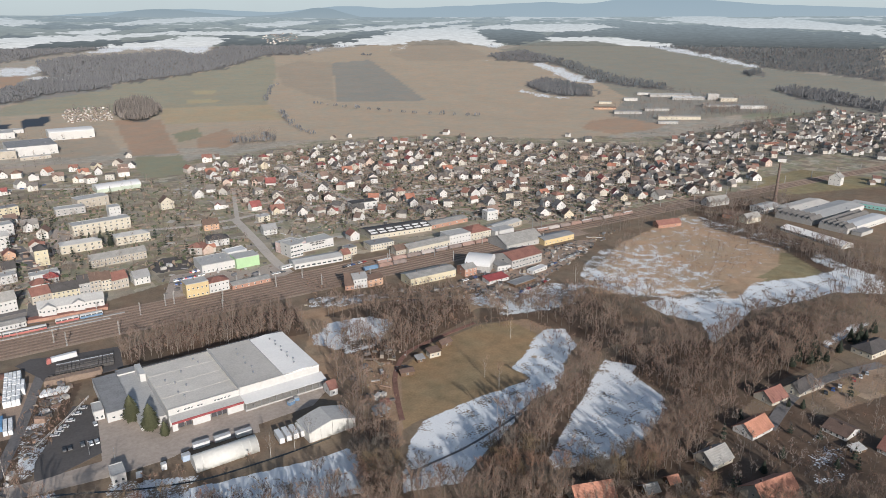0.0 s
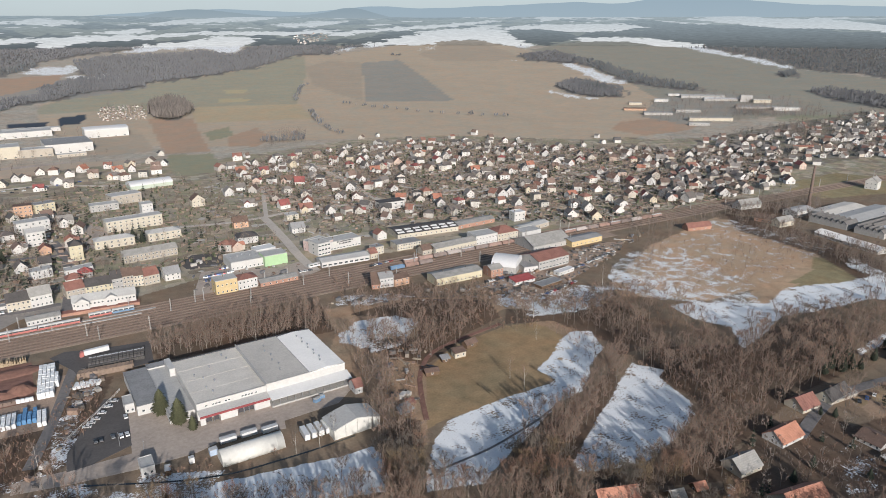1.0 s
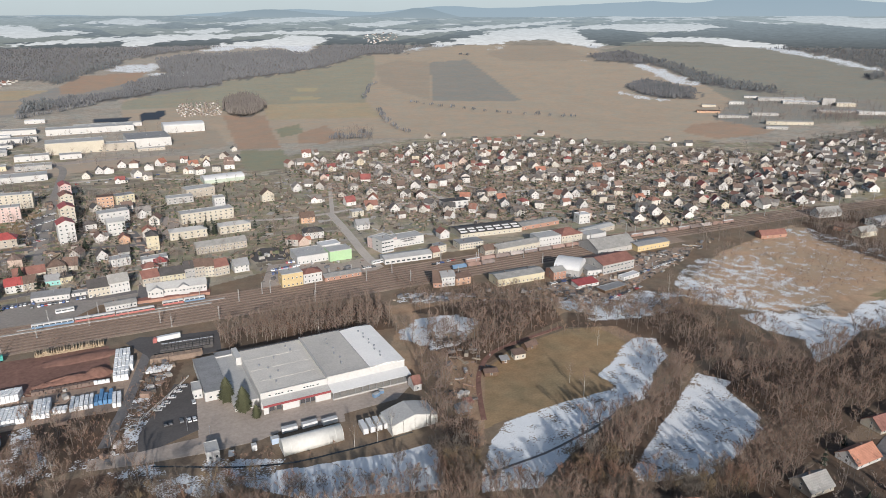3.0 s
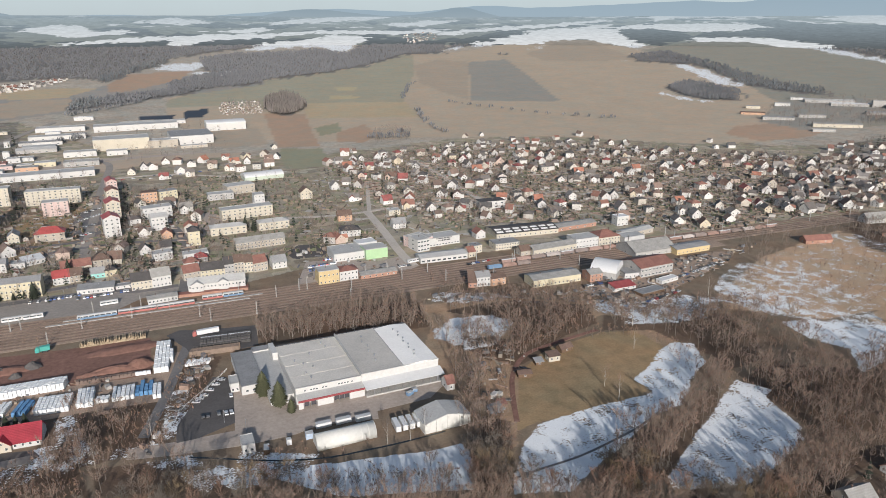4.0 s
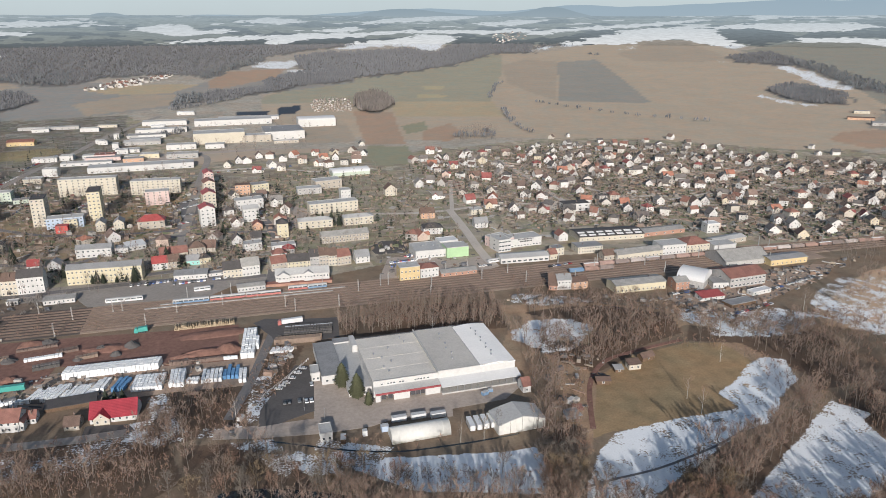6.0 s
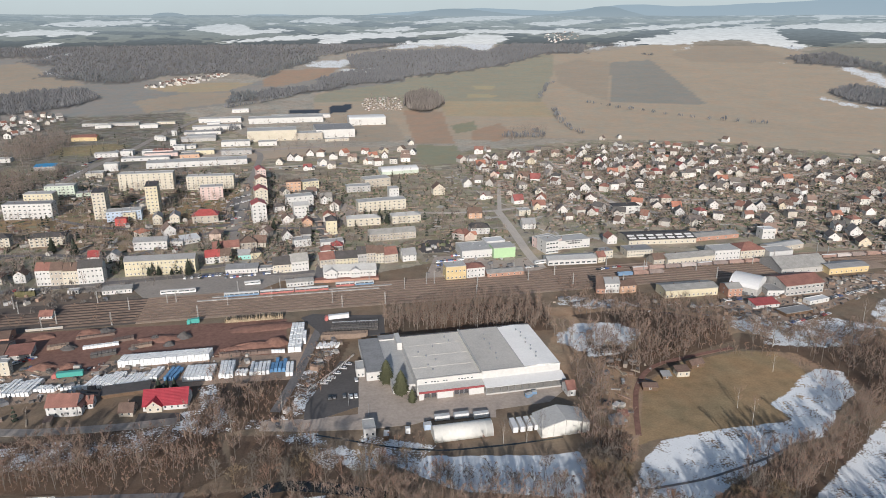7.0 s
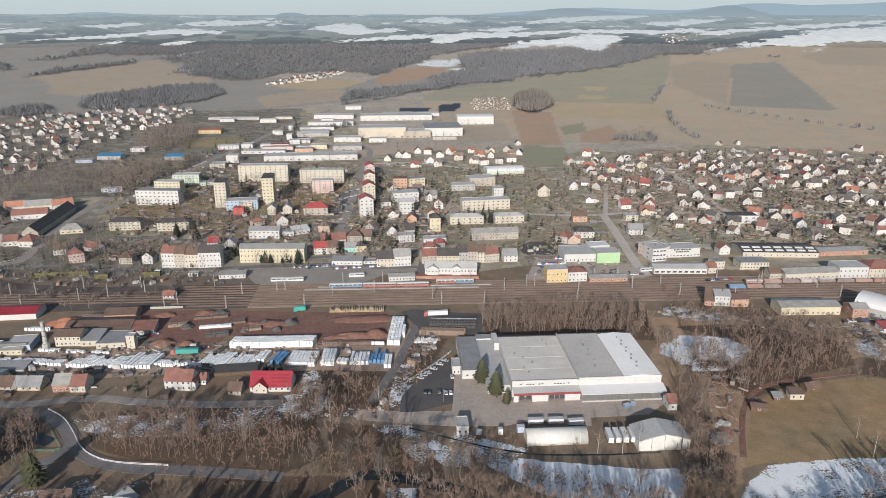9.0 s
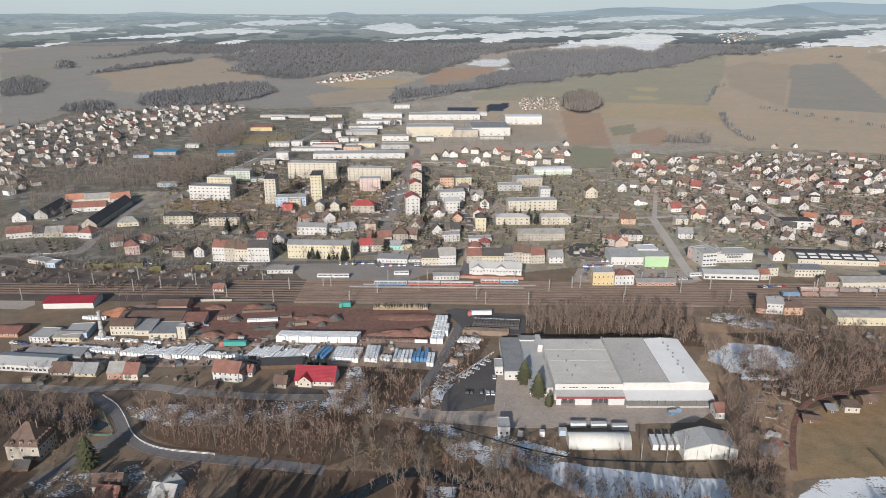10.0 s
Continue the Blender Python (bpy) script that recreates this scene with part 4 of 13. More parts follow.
def roof_over(thing, kind, w, d, h, pitch, material, over=0.45, thick=0.22, label=""):
    """The roof of a box w by d (y from 0 to d) at height h; the ridge's height above h is returned."""
    bm = bmesh.new()
    k = math.tan(radians(pitch))
    if kind in ("gable", "gablef"):
        span = d if kind == "gable" else w
        mid, half = (d / 2 if kind == "gable" else 0.0), span / 2
        rise = half * k
        out = half + over
        outline = [(mid - out, h - over * k), (mid, h + rise), (mid + out, h - over * k), (mid + out, h - over * k + thick), (mid, h + rise + thick * 1.2), (mid - out, h - over * k + thick)]
        prism(bm, outline, "x" if kind == "gable" else "y", *((-w / 2 - over, w / 2 + over) if kind == "gable" else (-over, d + over)))
    elif kind == "hip":
        rise = min(w, d) / 2 * k
        e = h - 0.05
        x0, x1, y0, y1 = -w / 2 - over, w / 2 + over, -over, d + over
        in_x, in_y = (min(w, d) / 2 + over, d / 2 + over) if w > d else (w / 2 + over, min(w, d) / 2 + over)
        lo = [bm.verts.new(p) for p in ((x0, y0, e), (x1, y0, e), (x1, y1, e), (x0, y1, e))]
        ea = [bm.verts.new((v.co.x, v.co.y, e + thick)) for v in lo]
        if w > d:
            ra, rb = bm.verts.new((x0 + in_x, d / 2, h + rise)), bm.verts.new((x1 - in_x, d / 2, h + rise))
            faces = [(ea[0], ea[1], rb, ra), (ea[1], ea[2], rb), (ea[2], ea[3], ra, rb), (ea[3], ea[0], ra)]
        else:
            ra, rb = bm.verts.new((0, y0 + in_y, h + rise)), bm.verts.new((0, y1 - in_y + 0.01, h + rise))
            faces = [(ea[0], ea[1], ra), (ea[1], ea[2], rb, ra), (ea[2], ea[3], rb), (ea[3], ea[0], ra, rb)]
        for f in faces:
            bm.faces.new(f)
        bm.faces.new(lo[::-1])
        for i in range(4):
            bm.faces.new((lo[i], lo[(i + 1) % 4], ea[(i + 1) % 4], ea[i]))
        bmesh.ops.recalc_face_normals(bm, faces=bm.faces)
    elif kind == "flat":
        rise = 0.25
        box(bm, -w / 2 - 0.1, -0.1, h, w / 2 + 0.1, d + 0.1, h + 0.15)
        for a in ((-w / 2 - 0.1, -0.1, w / 2 + 0.1, 0.15), (-w / 2 - 0.1, d - 0.15, w / 2 + 0.1, d + 0.1), (-w / 2 - 0.1, 0.15, -w / 2 + 0.15, d - 0.15), (w / 2 - 0.15, 0.15, w / 2 + 0.1, d - 0.15)):
            box(bm, a[0], a[1], h + 0.15, a[2], a[3], h + 0.45)
    elif kind == "shed":
        rise = d * k
        prism(bm, [(-over, h - over * k), (d + over, h + (d + over) * k), (d + over, h + (d + over) * k + thick), (-over, h - over * k + thick)], "x", -w / 2 - over, w / 2 + over)
    elif kind == "vault":
        rise = min(w, d) / 2 * k
        half = d / 2
        arc = [(half - (half + 0.1) * math.cos(a), h + (rise + 0.1) * math.sin(a)) for a in [math.pi * i / 14 for i in range(15)]]
        prism(bm, arc, "x", -w / 2 - 0.1, w / 2 + 0.1)
    part("roof", bm, material, thing, label)
    return rise


def walls_of(thing, kind, w, d, h, pitch, material, label=""):
    bm = bmesh.new()
    k = math.tan(radians(pitch))
    if kind == "gable":
        prism(bm, [(0, -0.3), (d, -0.3), (d, h), (d / 2, h + d / 2 * k - 0.02), (0, h)], "x", -w / 2, w / 2)
    elif kind == "gablef":
        prism(bm, [(-w / 2, -0.3), (w / 2, -0.3), (w / 2, h), (0, h + w / 2 * k - 0.02), (-w / 2, h)], "y", 0, d)
    elif kind == "shed":
        prism(bm, [(0, -0.3), (d, -0.3), (d, h + d * k), (0, h)], "x", -w / 2, w / 2)
    else:
        box(bm, -w / 2, 0, -0.3, w / 2, d, h)
    part("wall", bm, material, thing, label)


def chimney_on(thing, x, y, z0, z1, s=0.55):
    bm = bmesh.new()
    box(bm, x - s / 2, y - s / 2, z0, x + s / 2, y + s / 2, z1)
    box(bm, x - s / 2 - 0.08, y - s / 2 - 0.08, z1, x + s / 2 + 0.08, y + s / 2 + 0.08, z1 + 0.14)
    part("chimney", bm, BRICKRED, thing)


def building(label, x, y, turn, w, d, h, roof="gable", wall="white", top="brown", floors=2, cols=4, ends=1, back=0, pitch=38, chimneys=1, category="house", name="house",
             group="", ww=1.2, wh=1.4, base=1.0, over=0.45, vents=0, z=None, strips=0):
    """A house or block whose front middle stands at x, y; its depth runs away from the front."""
    thing = empty(name, pose(x, y, float(ground_z(x, y)) if z is None else z, 0, 0, turn), label, category, group)
    a = radians(turn)
    n = max(1, round(w / d))
    for i in range(n if z is None else 0):
        u = ((i + 0.5) / n - 0.5) * w
        TAKEN.append((x + u * math.cos(a) - d / 2 * math.sin(a), y + u * math.sin(a) + d / 2 * math.cos(a), min(d, w) * 0.55))
    walls_of(thing, roof, w, d, h, pitch, WALLS[wall])
    rise = roof_over(thing, roof, w, d, h, pitch, ROOFS[top], over)
    rng = random.Random(int(abs(x) * 13 + abs(y) * 7))
    for side, n in (("f", cols), ("b", back), ("l", ends), ("r", ends)):
        if n:
            windows_on(thing, side, w, d, h, floors, n, ww, wh, base)
    if roof in ("gable", "gablef") and pitch >= 30 and name == "house":
        # a window in each gable
        span = d if roof == "gable" else w
        if span / 2 * math.tan(radians(pitch)) > 2.6:
            for s in (-1, 1) if roof == "gable" else (-1,):
                ob = new("window", window_mesh(1.0, 1.1))
                ob.parent = thing
                ob.matrix_basis = pose(s * w / 2, d / 2, h + 0.5, 0, 0, 90 * s) if roof == "gable" else pose(0, 0 if s < 0 else d, h + 0.5, 0, 0, 0 if s < 0 else 180)
    for i in range(chimneys):
        if roof == "flat":
            chimney_on(thing, rng.uniform(-0.3, 0.3) * w, d * rng.uniform(0.4, 0.7), h + 0.15, h + 1.4)
        else:
            u = rng.uniform(-0.3, 0.3) if chimneys == 1 else (i + 0.5) / chimneys - 0.5
            cx, cy = (u * w, d * 0.56) if roof in ("gable", "hip") and w >= d else (w * 0.06, d * (0.5 + u))
            chimney_on(thing, cx, cy, h + rise * 0.55, h + rise + 0.8)
    for i in range(strips):
        # rows of pale skylights down the near slope of a low roof
        for y in (d * 0.12, d * 0.32):
            bm = bmesh.new()
            box(bm, -0.36 * w / strips, -d * 0.055, 0.1, 0.36 * w / strips, d * 0.055, 0.32)
            ob = part("skylight", bm, FRAME, thing, "pale skylight")
            ob.matrix_basis = pose(((i + 0.5) / strips - 0.5) * w, y, h + y * math.tan(radians(pitch)) + 0.1, pitch)
    for i in range(vents):
        bm = bmesh.new()
        vx, vy = ((i + 0.5) / vents - 0.5) * w * 0.9, d * rng.uniform(0.25, 0.75)
        box(bm, vx - 0.5, vy - 0.5, h + 0.15, vx + 0.5, vy + 0.5, h + rng.uniform(0.9, 1.5))
        part("roof_vent", bm, STEEL, thing)
    return thing


def slab(name, label, poly, z, material, category="pavement", thick=0.12):
    """A level paved area with a low edge, by its outline."""
    bm = bmesh.new()
    top = [bm.verts.new((x, y, z)) for x, y in poly]
    low = [bm.verts.new((x, y, z - thick - 0.05)) for x, y in poly]
    bm.faces.new(top)
    for i in range(len(poly)):
        j = (i + 1) % len(poly)
        bm.faces.new((low[i], low[j], top[j], top[i]))
    bmesh.ops.recalc_face_normals(bm, faces=bm.faces)
    bmesh.ops.triangulate(bm, faces=[f for f in bm.faces if len(f.verts) > 4])
    me = bpy.data.meshes.new(name)
    bm.to_mesh(me)
    bm.free()
    me.materials.append(material)
    return tagged(new(name, me), label, category, kind="structure")


TAKEN = []      # places of streets and houses: x, y, radius


def free(spots, gap=1.0):
    """The spots that keep clear of streets and houses."""
    p, t = np.array([tuple(q) for q in spots]), np.array(TAKEN)
    out = []
    for q in p:
        if not (((t[:, 0] - q[0]) ** 2 + (t[:, 1] - q[1]) ** 2) < (t[:, 2] + gap) ** 2).any():
            out.append(q)
    return out


def smooth_line(pts, step=8.0):
    """Points along a smooth curve through pts."""
    out = []
    p = [Vector(q) for q in pts]
    for i in range(len(p) - 1):
        a, b, c, d = p[max(i - 1, 0)], p[i], p[i + 1], p[min(i + 2, len(p) - 1)]
        n = max(2, int((c - b).length / step))
        for k in range(n):
            t = k / n
            out.append(0.5 * (2 * b + (c - a) * t + (2 * a - 5 * b + 4 * c - d) * t * t + (3 * b - a - 3 * c + d) * t**3))
    out.append(p[-1])
    return out


def ribbon(name, label, pts, width, material, lift=0.09, category="road", smooth=True):
    line = smooth_line(pts) if smooth else [Vector(q) for q in pts]
    TAKEN.extend((q.x, q.y, width / 2 + 1.5) for q in line if category in ("road", "railway"))
    bm = bmesh.new()
    prev = None
    for i, p in enumerate(line):
        t = (line[min(i + 1, len(line) - 1)] - line[max(i - 1, 0)]).normalized()
        nrm = Vector((-t.y, t.x)) * width / 2
        row = []
        for q, drop in ((p + nrm, 0.3), (p + nrm, 0), (p - nrm, 0), (p - nrm, 0.3)):
            row.append(bm.verts.new((q.x, q.y, float(ground_z(q.x, q.y)) + lift - drop + (0.0 if math.hypot(q.x, q.y) < 1090 else 0.25))))
        if prev:
            for k in range(3):
                bm.faces.new((prev[k], row[k], row[k + 1], prev[k + 1]))
        prev = row
    bmesh.ops.recalc_face_normals(bm, faces=bm.faces)
    me = bpy.data.meshes.new(name)
    bm.to_mesh(me)
    bm.free()
    me.materials.append(material)
    return tagged(new(name, me), label, category, kind="structure")


# ---- trees ----
BARK = stuff_mat("grey_brown_bark", (0.145, 0.123, 0.105), 0.95, 3.0, 0.3, 0.3, 0.0)
PALEBARK = stuff_mat("pale_tree_bark", (0.235, 0.205, 0.172), 0.9, 3.0, 0.3, 0.3, 0.0)
TWIGS = stuff_mat("bare_twigs", [(0.170, 0.131, 0.103), (0.145, 0.123, 0.103), (0.225, 0.142, 0.103), (0.205, 0.152, 0.095), (0.155, 0.134, 0.113)], 0.95, 0.3, 0.05, 0.3, 0.0)
TOWNTWIGS = stuff_mat("town_tree_twigs", [(0.215, 0.182, 0.155), (0.2, 0.176, 0.158), (0.24, 0.178, 0.145), (0.21, 0.186, 0.165), (0.235, 0.17, 0.142)], 0.95, 0.3, 0.02, 0.35, 0.0, island=True)
WOODTWIGS = stuff_mat("woodland_twigs", [(0.223, 0.166, 0.128), (0.194, 0.156, 0.128), (0.259, 0.166, 0.123), (0.212, 0.174, 0.141), (0.248, 0.156, 0.128), (0.181, 0.151, 0.129)], 0.95, 0.3, 0.02, 0.35, 0.0, island=True)
REDTWIGS = stuff_mat("reddish_shrub_twigs", [(0.250, 0.151, 0.113), (0.220, 0.156, 0.108), (0.280, 0.172, 0.103), (0.210, 0.135, 0.118)], 0.95, 0.3, 0.05, 0.3, 0.0, island=True)
BIRCH = stuff_mat("white_birch_bark", (0.42, 0.40, 0.36), 0.8, 3.0, 0.5, 0.35, 0.0)
NEEDLES = stuff_mat("dark_spruce_needles", (0.038, 0.046, 0.032), 0.9, 1.0, 0.2, 0.4, 0.0)
PINE = stuff_mat("olive_pine_needles", (0.085, 0.088, 0.048), 0.9, 1.0, 0.2, 0.4, 0.0)
# FARTWIGS and FARNEEDLES have the blue-grey of haze in their colours
FARTWIGS = stuff_mat("haze_tinted_wood_crowns", [(0.162, 0.164, 0.172), (0.149, 0.155, 0.165), (0.169, 0.168, 0.172), (0.142, 0.149, 0.162)], 0.95, 0.05, 0.008, 0.25, 0.0, island=True)
COPSE = stuff_mat("copse_branches", [(0.155, 0.138, 0.127), (0.17, 0.15, 0.136), (0.14, 0.128, 0.12)], 0.95, 0.1, 0.02, 0.3, 0.0, island=True)
FARNEEDLES = stuff_mat("haze_tinted_spruce_crowns", [(0.14, 0.157, 0.17), (0.155, 0.163, 0.168), (0.17, 0.163, 0.155), (0.13, 0.148, 0.16)], 0.95, 0.05, 0.008, 0.25, 0.0, island=True)


def _stick(verts, faces, a, b, ra, rb, sides=4):
    """A tapered stick from a to b."""
    a, b = np.array(a, float), np.array(b, float)
    d = b - a
    u = np.cross(d, (0.3, 0.9, 0.2))
    u /= np.linalg.norm(u) + 1e-9
    v = np.cross(d, u)
    v /= np.linalg.norm(v) + 1e-9
    k = len(verts)
    for c, r in ((a, ra), (b, rb)):
        for i in range(sides):
            t = 2 * math.pi * i / sides
            verts.append(c + r * (math.cos(t) * u + math.sin(t) * v))
    for i in range(sides):
        j = (i + 1) % sides
        faces.append((k + i, k + j, k + sides + j, k + sides + i))


def bare_tree_data(seed, h, spread, limbs=14, twigs=420, thick=0.03, low=0.25):
    """Trunk with limbs, and the branches and twigs of a leafless crown, as two lists of corners and faces."""
    rng = np.random.RandomState(seed)
    tv, tf, cv, cf = [], [], [], []
    r0 = 0.008 * h + 0.04
    lean = rng.uniform(-0.04, 0.04, 2) * h
    top = np.array((lean[0], lean[1], h * 0.88))
    mid = top * 0.5 + np.array((*rng.uniform(-0.02, 0.02, 2) * h, 0))
    _stick(tv, tf, (0, 0, -0.3), mid, r0, r0 * 0.62, 5)
    _stick(tv, tf, mid, top, r0 * 0.62, 0.02, 4)
    lines = [(mid, top, 0.6)]
    for i in range(limbs):
        s = low + (0.92 - low) * (i + rng.uniform(0, 0.9)) / limbs
        base = mid * (s / 0.5) if s < 0.5 else mid + (top - mid) * ((s - 0.5) / 0.5)
        a = 2.4 * i + rng.uniform(-0.5, 0.5)
        reach = spread * (1.05 - 0.75 * max(0.0, s - 0.35) / 0.65) * rng.uniform(0.6, 1.1)
        rise = (0.5 + 0.9 * rng.rand()) * reach + 0.04 * h
        tip = base + np.array((math.cos(a) * reach, math.sin(a) * reach, rise))
        tip[2] = min(tip[2], h * 0.98)
        elbow = base + (tip - base) * 0.5 + np.array((math.cos(a), math.sin(a), -0.3)) * reach * 0.1
        _stick(tv, tf, base, elbow, r0 * 0.26 * (1.15 - s * 0.7), r0 * 0.14 * (1.15 - s * 0.7), 3)
        _stick(tv, tf, elbow, tip, r0 * 0.14 * (1.15 - s * 0.7), 0.012, 3)
        lines += [(base, elbow, 0.5), (elbow, tip, 1.0)]
    # branches off the limbs
    for k in range(limbs * 5):
        a, b, w = lines[rng.randint(len(lines))]
        p = a + (b - a) * rng.uniform(0.25, 1.0)
        d = (b - a) / (np.linalg.norm(b - a) + 1e-9)
        out = d * 0.8 + rng.normal(0, 0.4, 3) + np.array((0, 0, 0.6))
        out /= np.linalg.norm(out) + 1e-9
        q = p + out * rng.uniform(0.10, 0.20) * h
        q[2] = min(q[2], h * rng.uniform(0.94, 1.03))
        side = np.cross(out, rng.normal(0, 1, 3))
        side *= thick * 0.9 / (np.linalg.norm(side) + 1e-9)
        j = len(cv)
        cv += [p + side, p - side, q]
        cf.append((j, j + 1, j + 2))
        lines.append((p, q, 1.4))
    weights = np.array([w for *_, w in lines])
    picks = rng.choice(len(lines), twigs, p=weights / weights.sum())
    for n in picks:
        a, b, w = lines[n]
        p = a + (b - a) * rng.uniform(0.15, 1.0)
        d = (b - a) / (np.linalg.norm(b - a) + 1e-9)
        out = d * 0.6 + rng.normal(0, 0.5, 3) + np.array((0, 0, 0.5))
        out /= np.linalg.norm(out) + 1e-9
        q = p + out * (rng.uniform(0.04, 0.11) * h + 0.25)
        q[2] = min(max(q[2], 0.3), h * 1.03)
        side = np.cross(out, rng.normal(0, 1, 3))
        side *= thick / (np.linalg.norm(side) + 1e-9)
        j = len(cv)
        cv += [p + side, p - side, q]
        cf.append((j, j + 1, j + 2))
    return tv, tf, cv, cf


def conifer_data(seed, h, r, tiers=12, blunt=0.85, fine=1.0):
    """A spruce: a thin trunk and tiers of drooping, ragged boughs."""
    rng = np.random.RandomState(seed)
    tv, tf, cv, cf = [], [], [], []
    _stick(tv, tf, (0, 0, -0.3), (0, 0, h * 0.95), 0.02 * h, 0.03, 5)
    for i in range(tiers):
        s = (i + 0.4) / tiers
        z, rad = h * (0.08 + 0.92 * s), r * (1 - s) ** blunt * min(1.0, 0.55 + 2.2 * s) + 0.15
        n = max(7, int(17 * fine * (1 - s * 0.5)))
        for k in range(n):
            a = 2 * math.pi * (k + rng.uniform(-0.3, 0.3)) / n + i
            q = rad * rng.uniform(0.55 if fine == 1.0 else 0.4, 1.2)
            wide = (rad * 0.34 + 0.1) / fine
            c, sn = math.cos(a), math.sin(a)
            drop = h * 0.05 * rng.uniform(0.5, 1.5)
            j = len(cv)
            cv += [(0, 0, z + h * 0.08), (c * q * 0.6 - sn * wide, sn * q * 0.6 + c * wide, z - drop * 0.3), (c * q * 0.6 + sn * wide, sn * q * 0.6 - c * wide, z - drop * 0.3), (c * q, sn * q, z - drop),
                   (c * q * 0.3, sn * q * 0.3, z - h * 0.05)]
            cf += [(j, j + 1, j + 2), (j + 1, j + 3, j + 2), (j + 4, j + 1, j + 3), (j + 4, j + 3, j + 2)]
    return tv, tf, cv, cf


def _mesh(name, verts, faces, material):
    me = bpy.data.meshes.new(name)
    me.from_pydata([tuple(map(float, v)) for v in verts], [], faces)
    me.materials.append(material)
    return me


def tree_proto(name, data, bark, leaf):
    """Meshes for a tree's trunk and crown, shared by all its copies."""
    tv, tf, cv, cf = data
    return name, _mesh("trunk", tv, tf, bark), _mesh("crown", cv, cf, leaf)


def plant(proto, x, y, s=1.0, turn=0.0, label="", group="", category="tree"):
    name, trunk, crown = proto
    ob = empty(name, pose(x, y, float(ground_z(x, y)), 0, 0, turn), label, category, group)
    ob.scale = (s, s, s)
    for n, me in (("trunk", trunk), ("crown", crown)):
        c = new(n, me)
        c.parent = ob
    return ob


def scatter(poly, spacing, seed, holes=()):
    """Uneven points inside an outline, about spacing apart."""
    rng = np.random.RandomState(seed)
    p = np.array(poly)
    lo, hi = p.min(0), p.max(0)
    nx, ny = np.maximum(((hi - lo) / spacing).astype(int), 1)
    gx, gy = np.meshgrid(np.arange(nx), np.arange(ny))
    x = lo[0] + (gx.ravel() + rng.rand(gx.size)) * spacing
    y = lo[1] + (gy.ravel() + rng.rand(gx.size)) * spacing
    keep = _inside(x, y, poly)
    for hole in holes:
        keep &= ~_inside(x, y, hole)
    return np.stack([x[keep], y[keep]], 1)


def joined(name, label, category, protos, spots, materials, seed, lo=0.7, hi=1.25):
    """Many copies of a few shapes in one mesh; each shape is (corners, faces, slot of each face)."""
    rng = np.random.RandomState(seed)
    V, L, S, M = [], [], [], []
    base = 0
    packed = []
    for verts, faces, slots in protos:
        packed.append((np.array(verts, float), np.concatenate([np.array(f) for f in faces]), np.array([len(f) for f in faces]), np.array(slots)))
    for x, y in spots:
        v, loop, size, slot = packed[rng.randint(len(packed))]
        a, s = rng.uniform(0, 2 * math.pi), rng.uniform(lo, hi)
        c, sn = math.cos(a) * s, math.sin(a) * s
        V.append(np.stack([v[:, 0] * c - v[:, 1] * sn + x, v[:, 0] * sn + v[:, 1] * c + y, v[:, 2] * s * rng.uniform(0.9, 1.1) + ground_z(x, y)], 1))
        L.append(loop + base)
        S.append(size)
        M.append(slot)
        base += len(v)
    V, L, S, M = np.concatenate(V), np.concatenate(L), np.concatenate(S), np.concatenate(M)
    me = bpy.data.meshes.new(name)
    me.vertices.add(len(V))
    me.vertices.foreach_set("co", V.astype(np.float32).ravel())
    me.loops.add(len(L))
    me.loops.foreach_set("vertex_index", L.astype(np.int32))
    me.polygons.add(len(S))
    me.polygons.foreach_set("loop_start", np.concatenate([[0], np.cumsum(S)[:-1]]).astype(np.int32))
    for m in materials:
        me.materials.append(m)
    me.polygons.foreach_set("material_index", M.astype(np.int32))
    me.polygons.foreach_set("use_smooth", np.zeros(len(S), bool))
    me.update(calc_edges=True)
    me.validate()
    return tagged(new(name, me), label, category, kind="stuff")


def as_one(data):
    tv, tf, cv, cf = data
    k = len(tv)
    return list(tv) + list(cv), list(tf) + [tuple(i + k for i in f) for f in cf], [0] * len(tf) + [1] * len(cf)


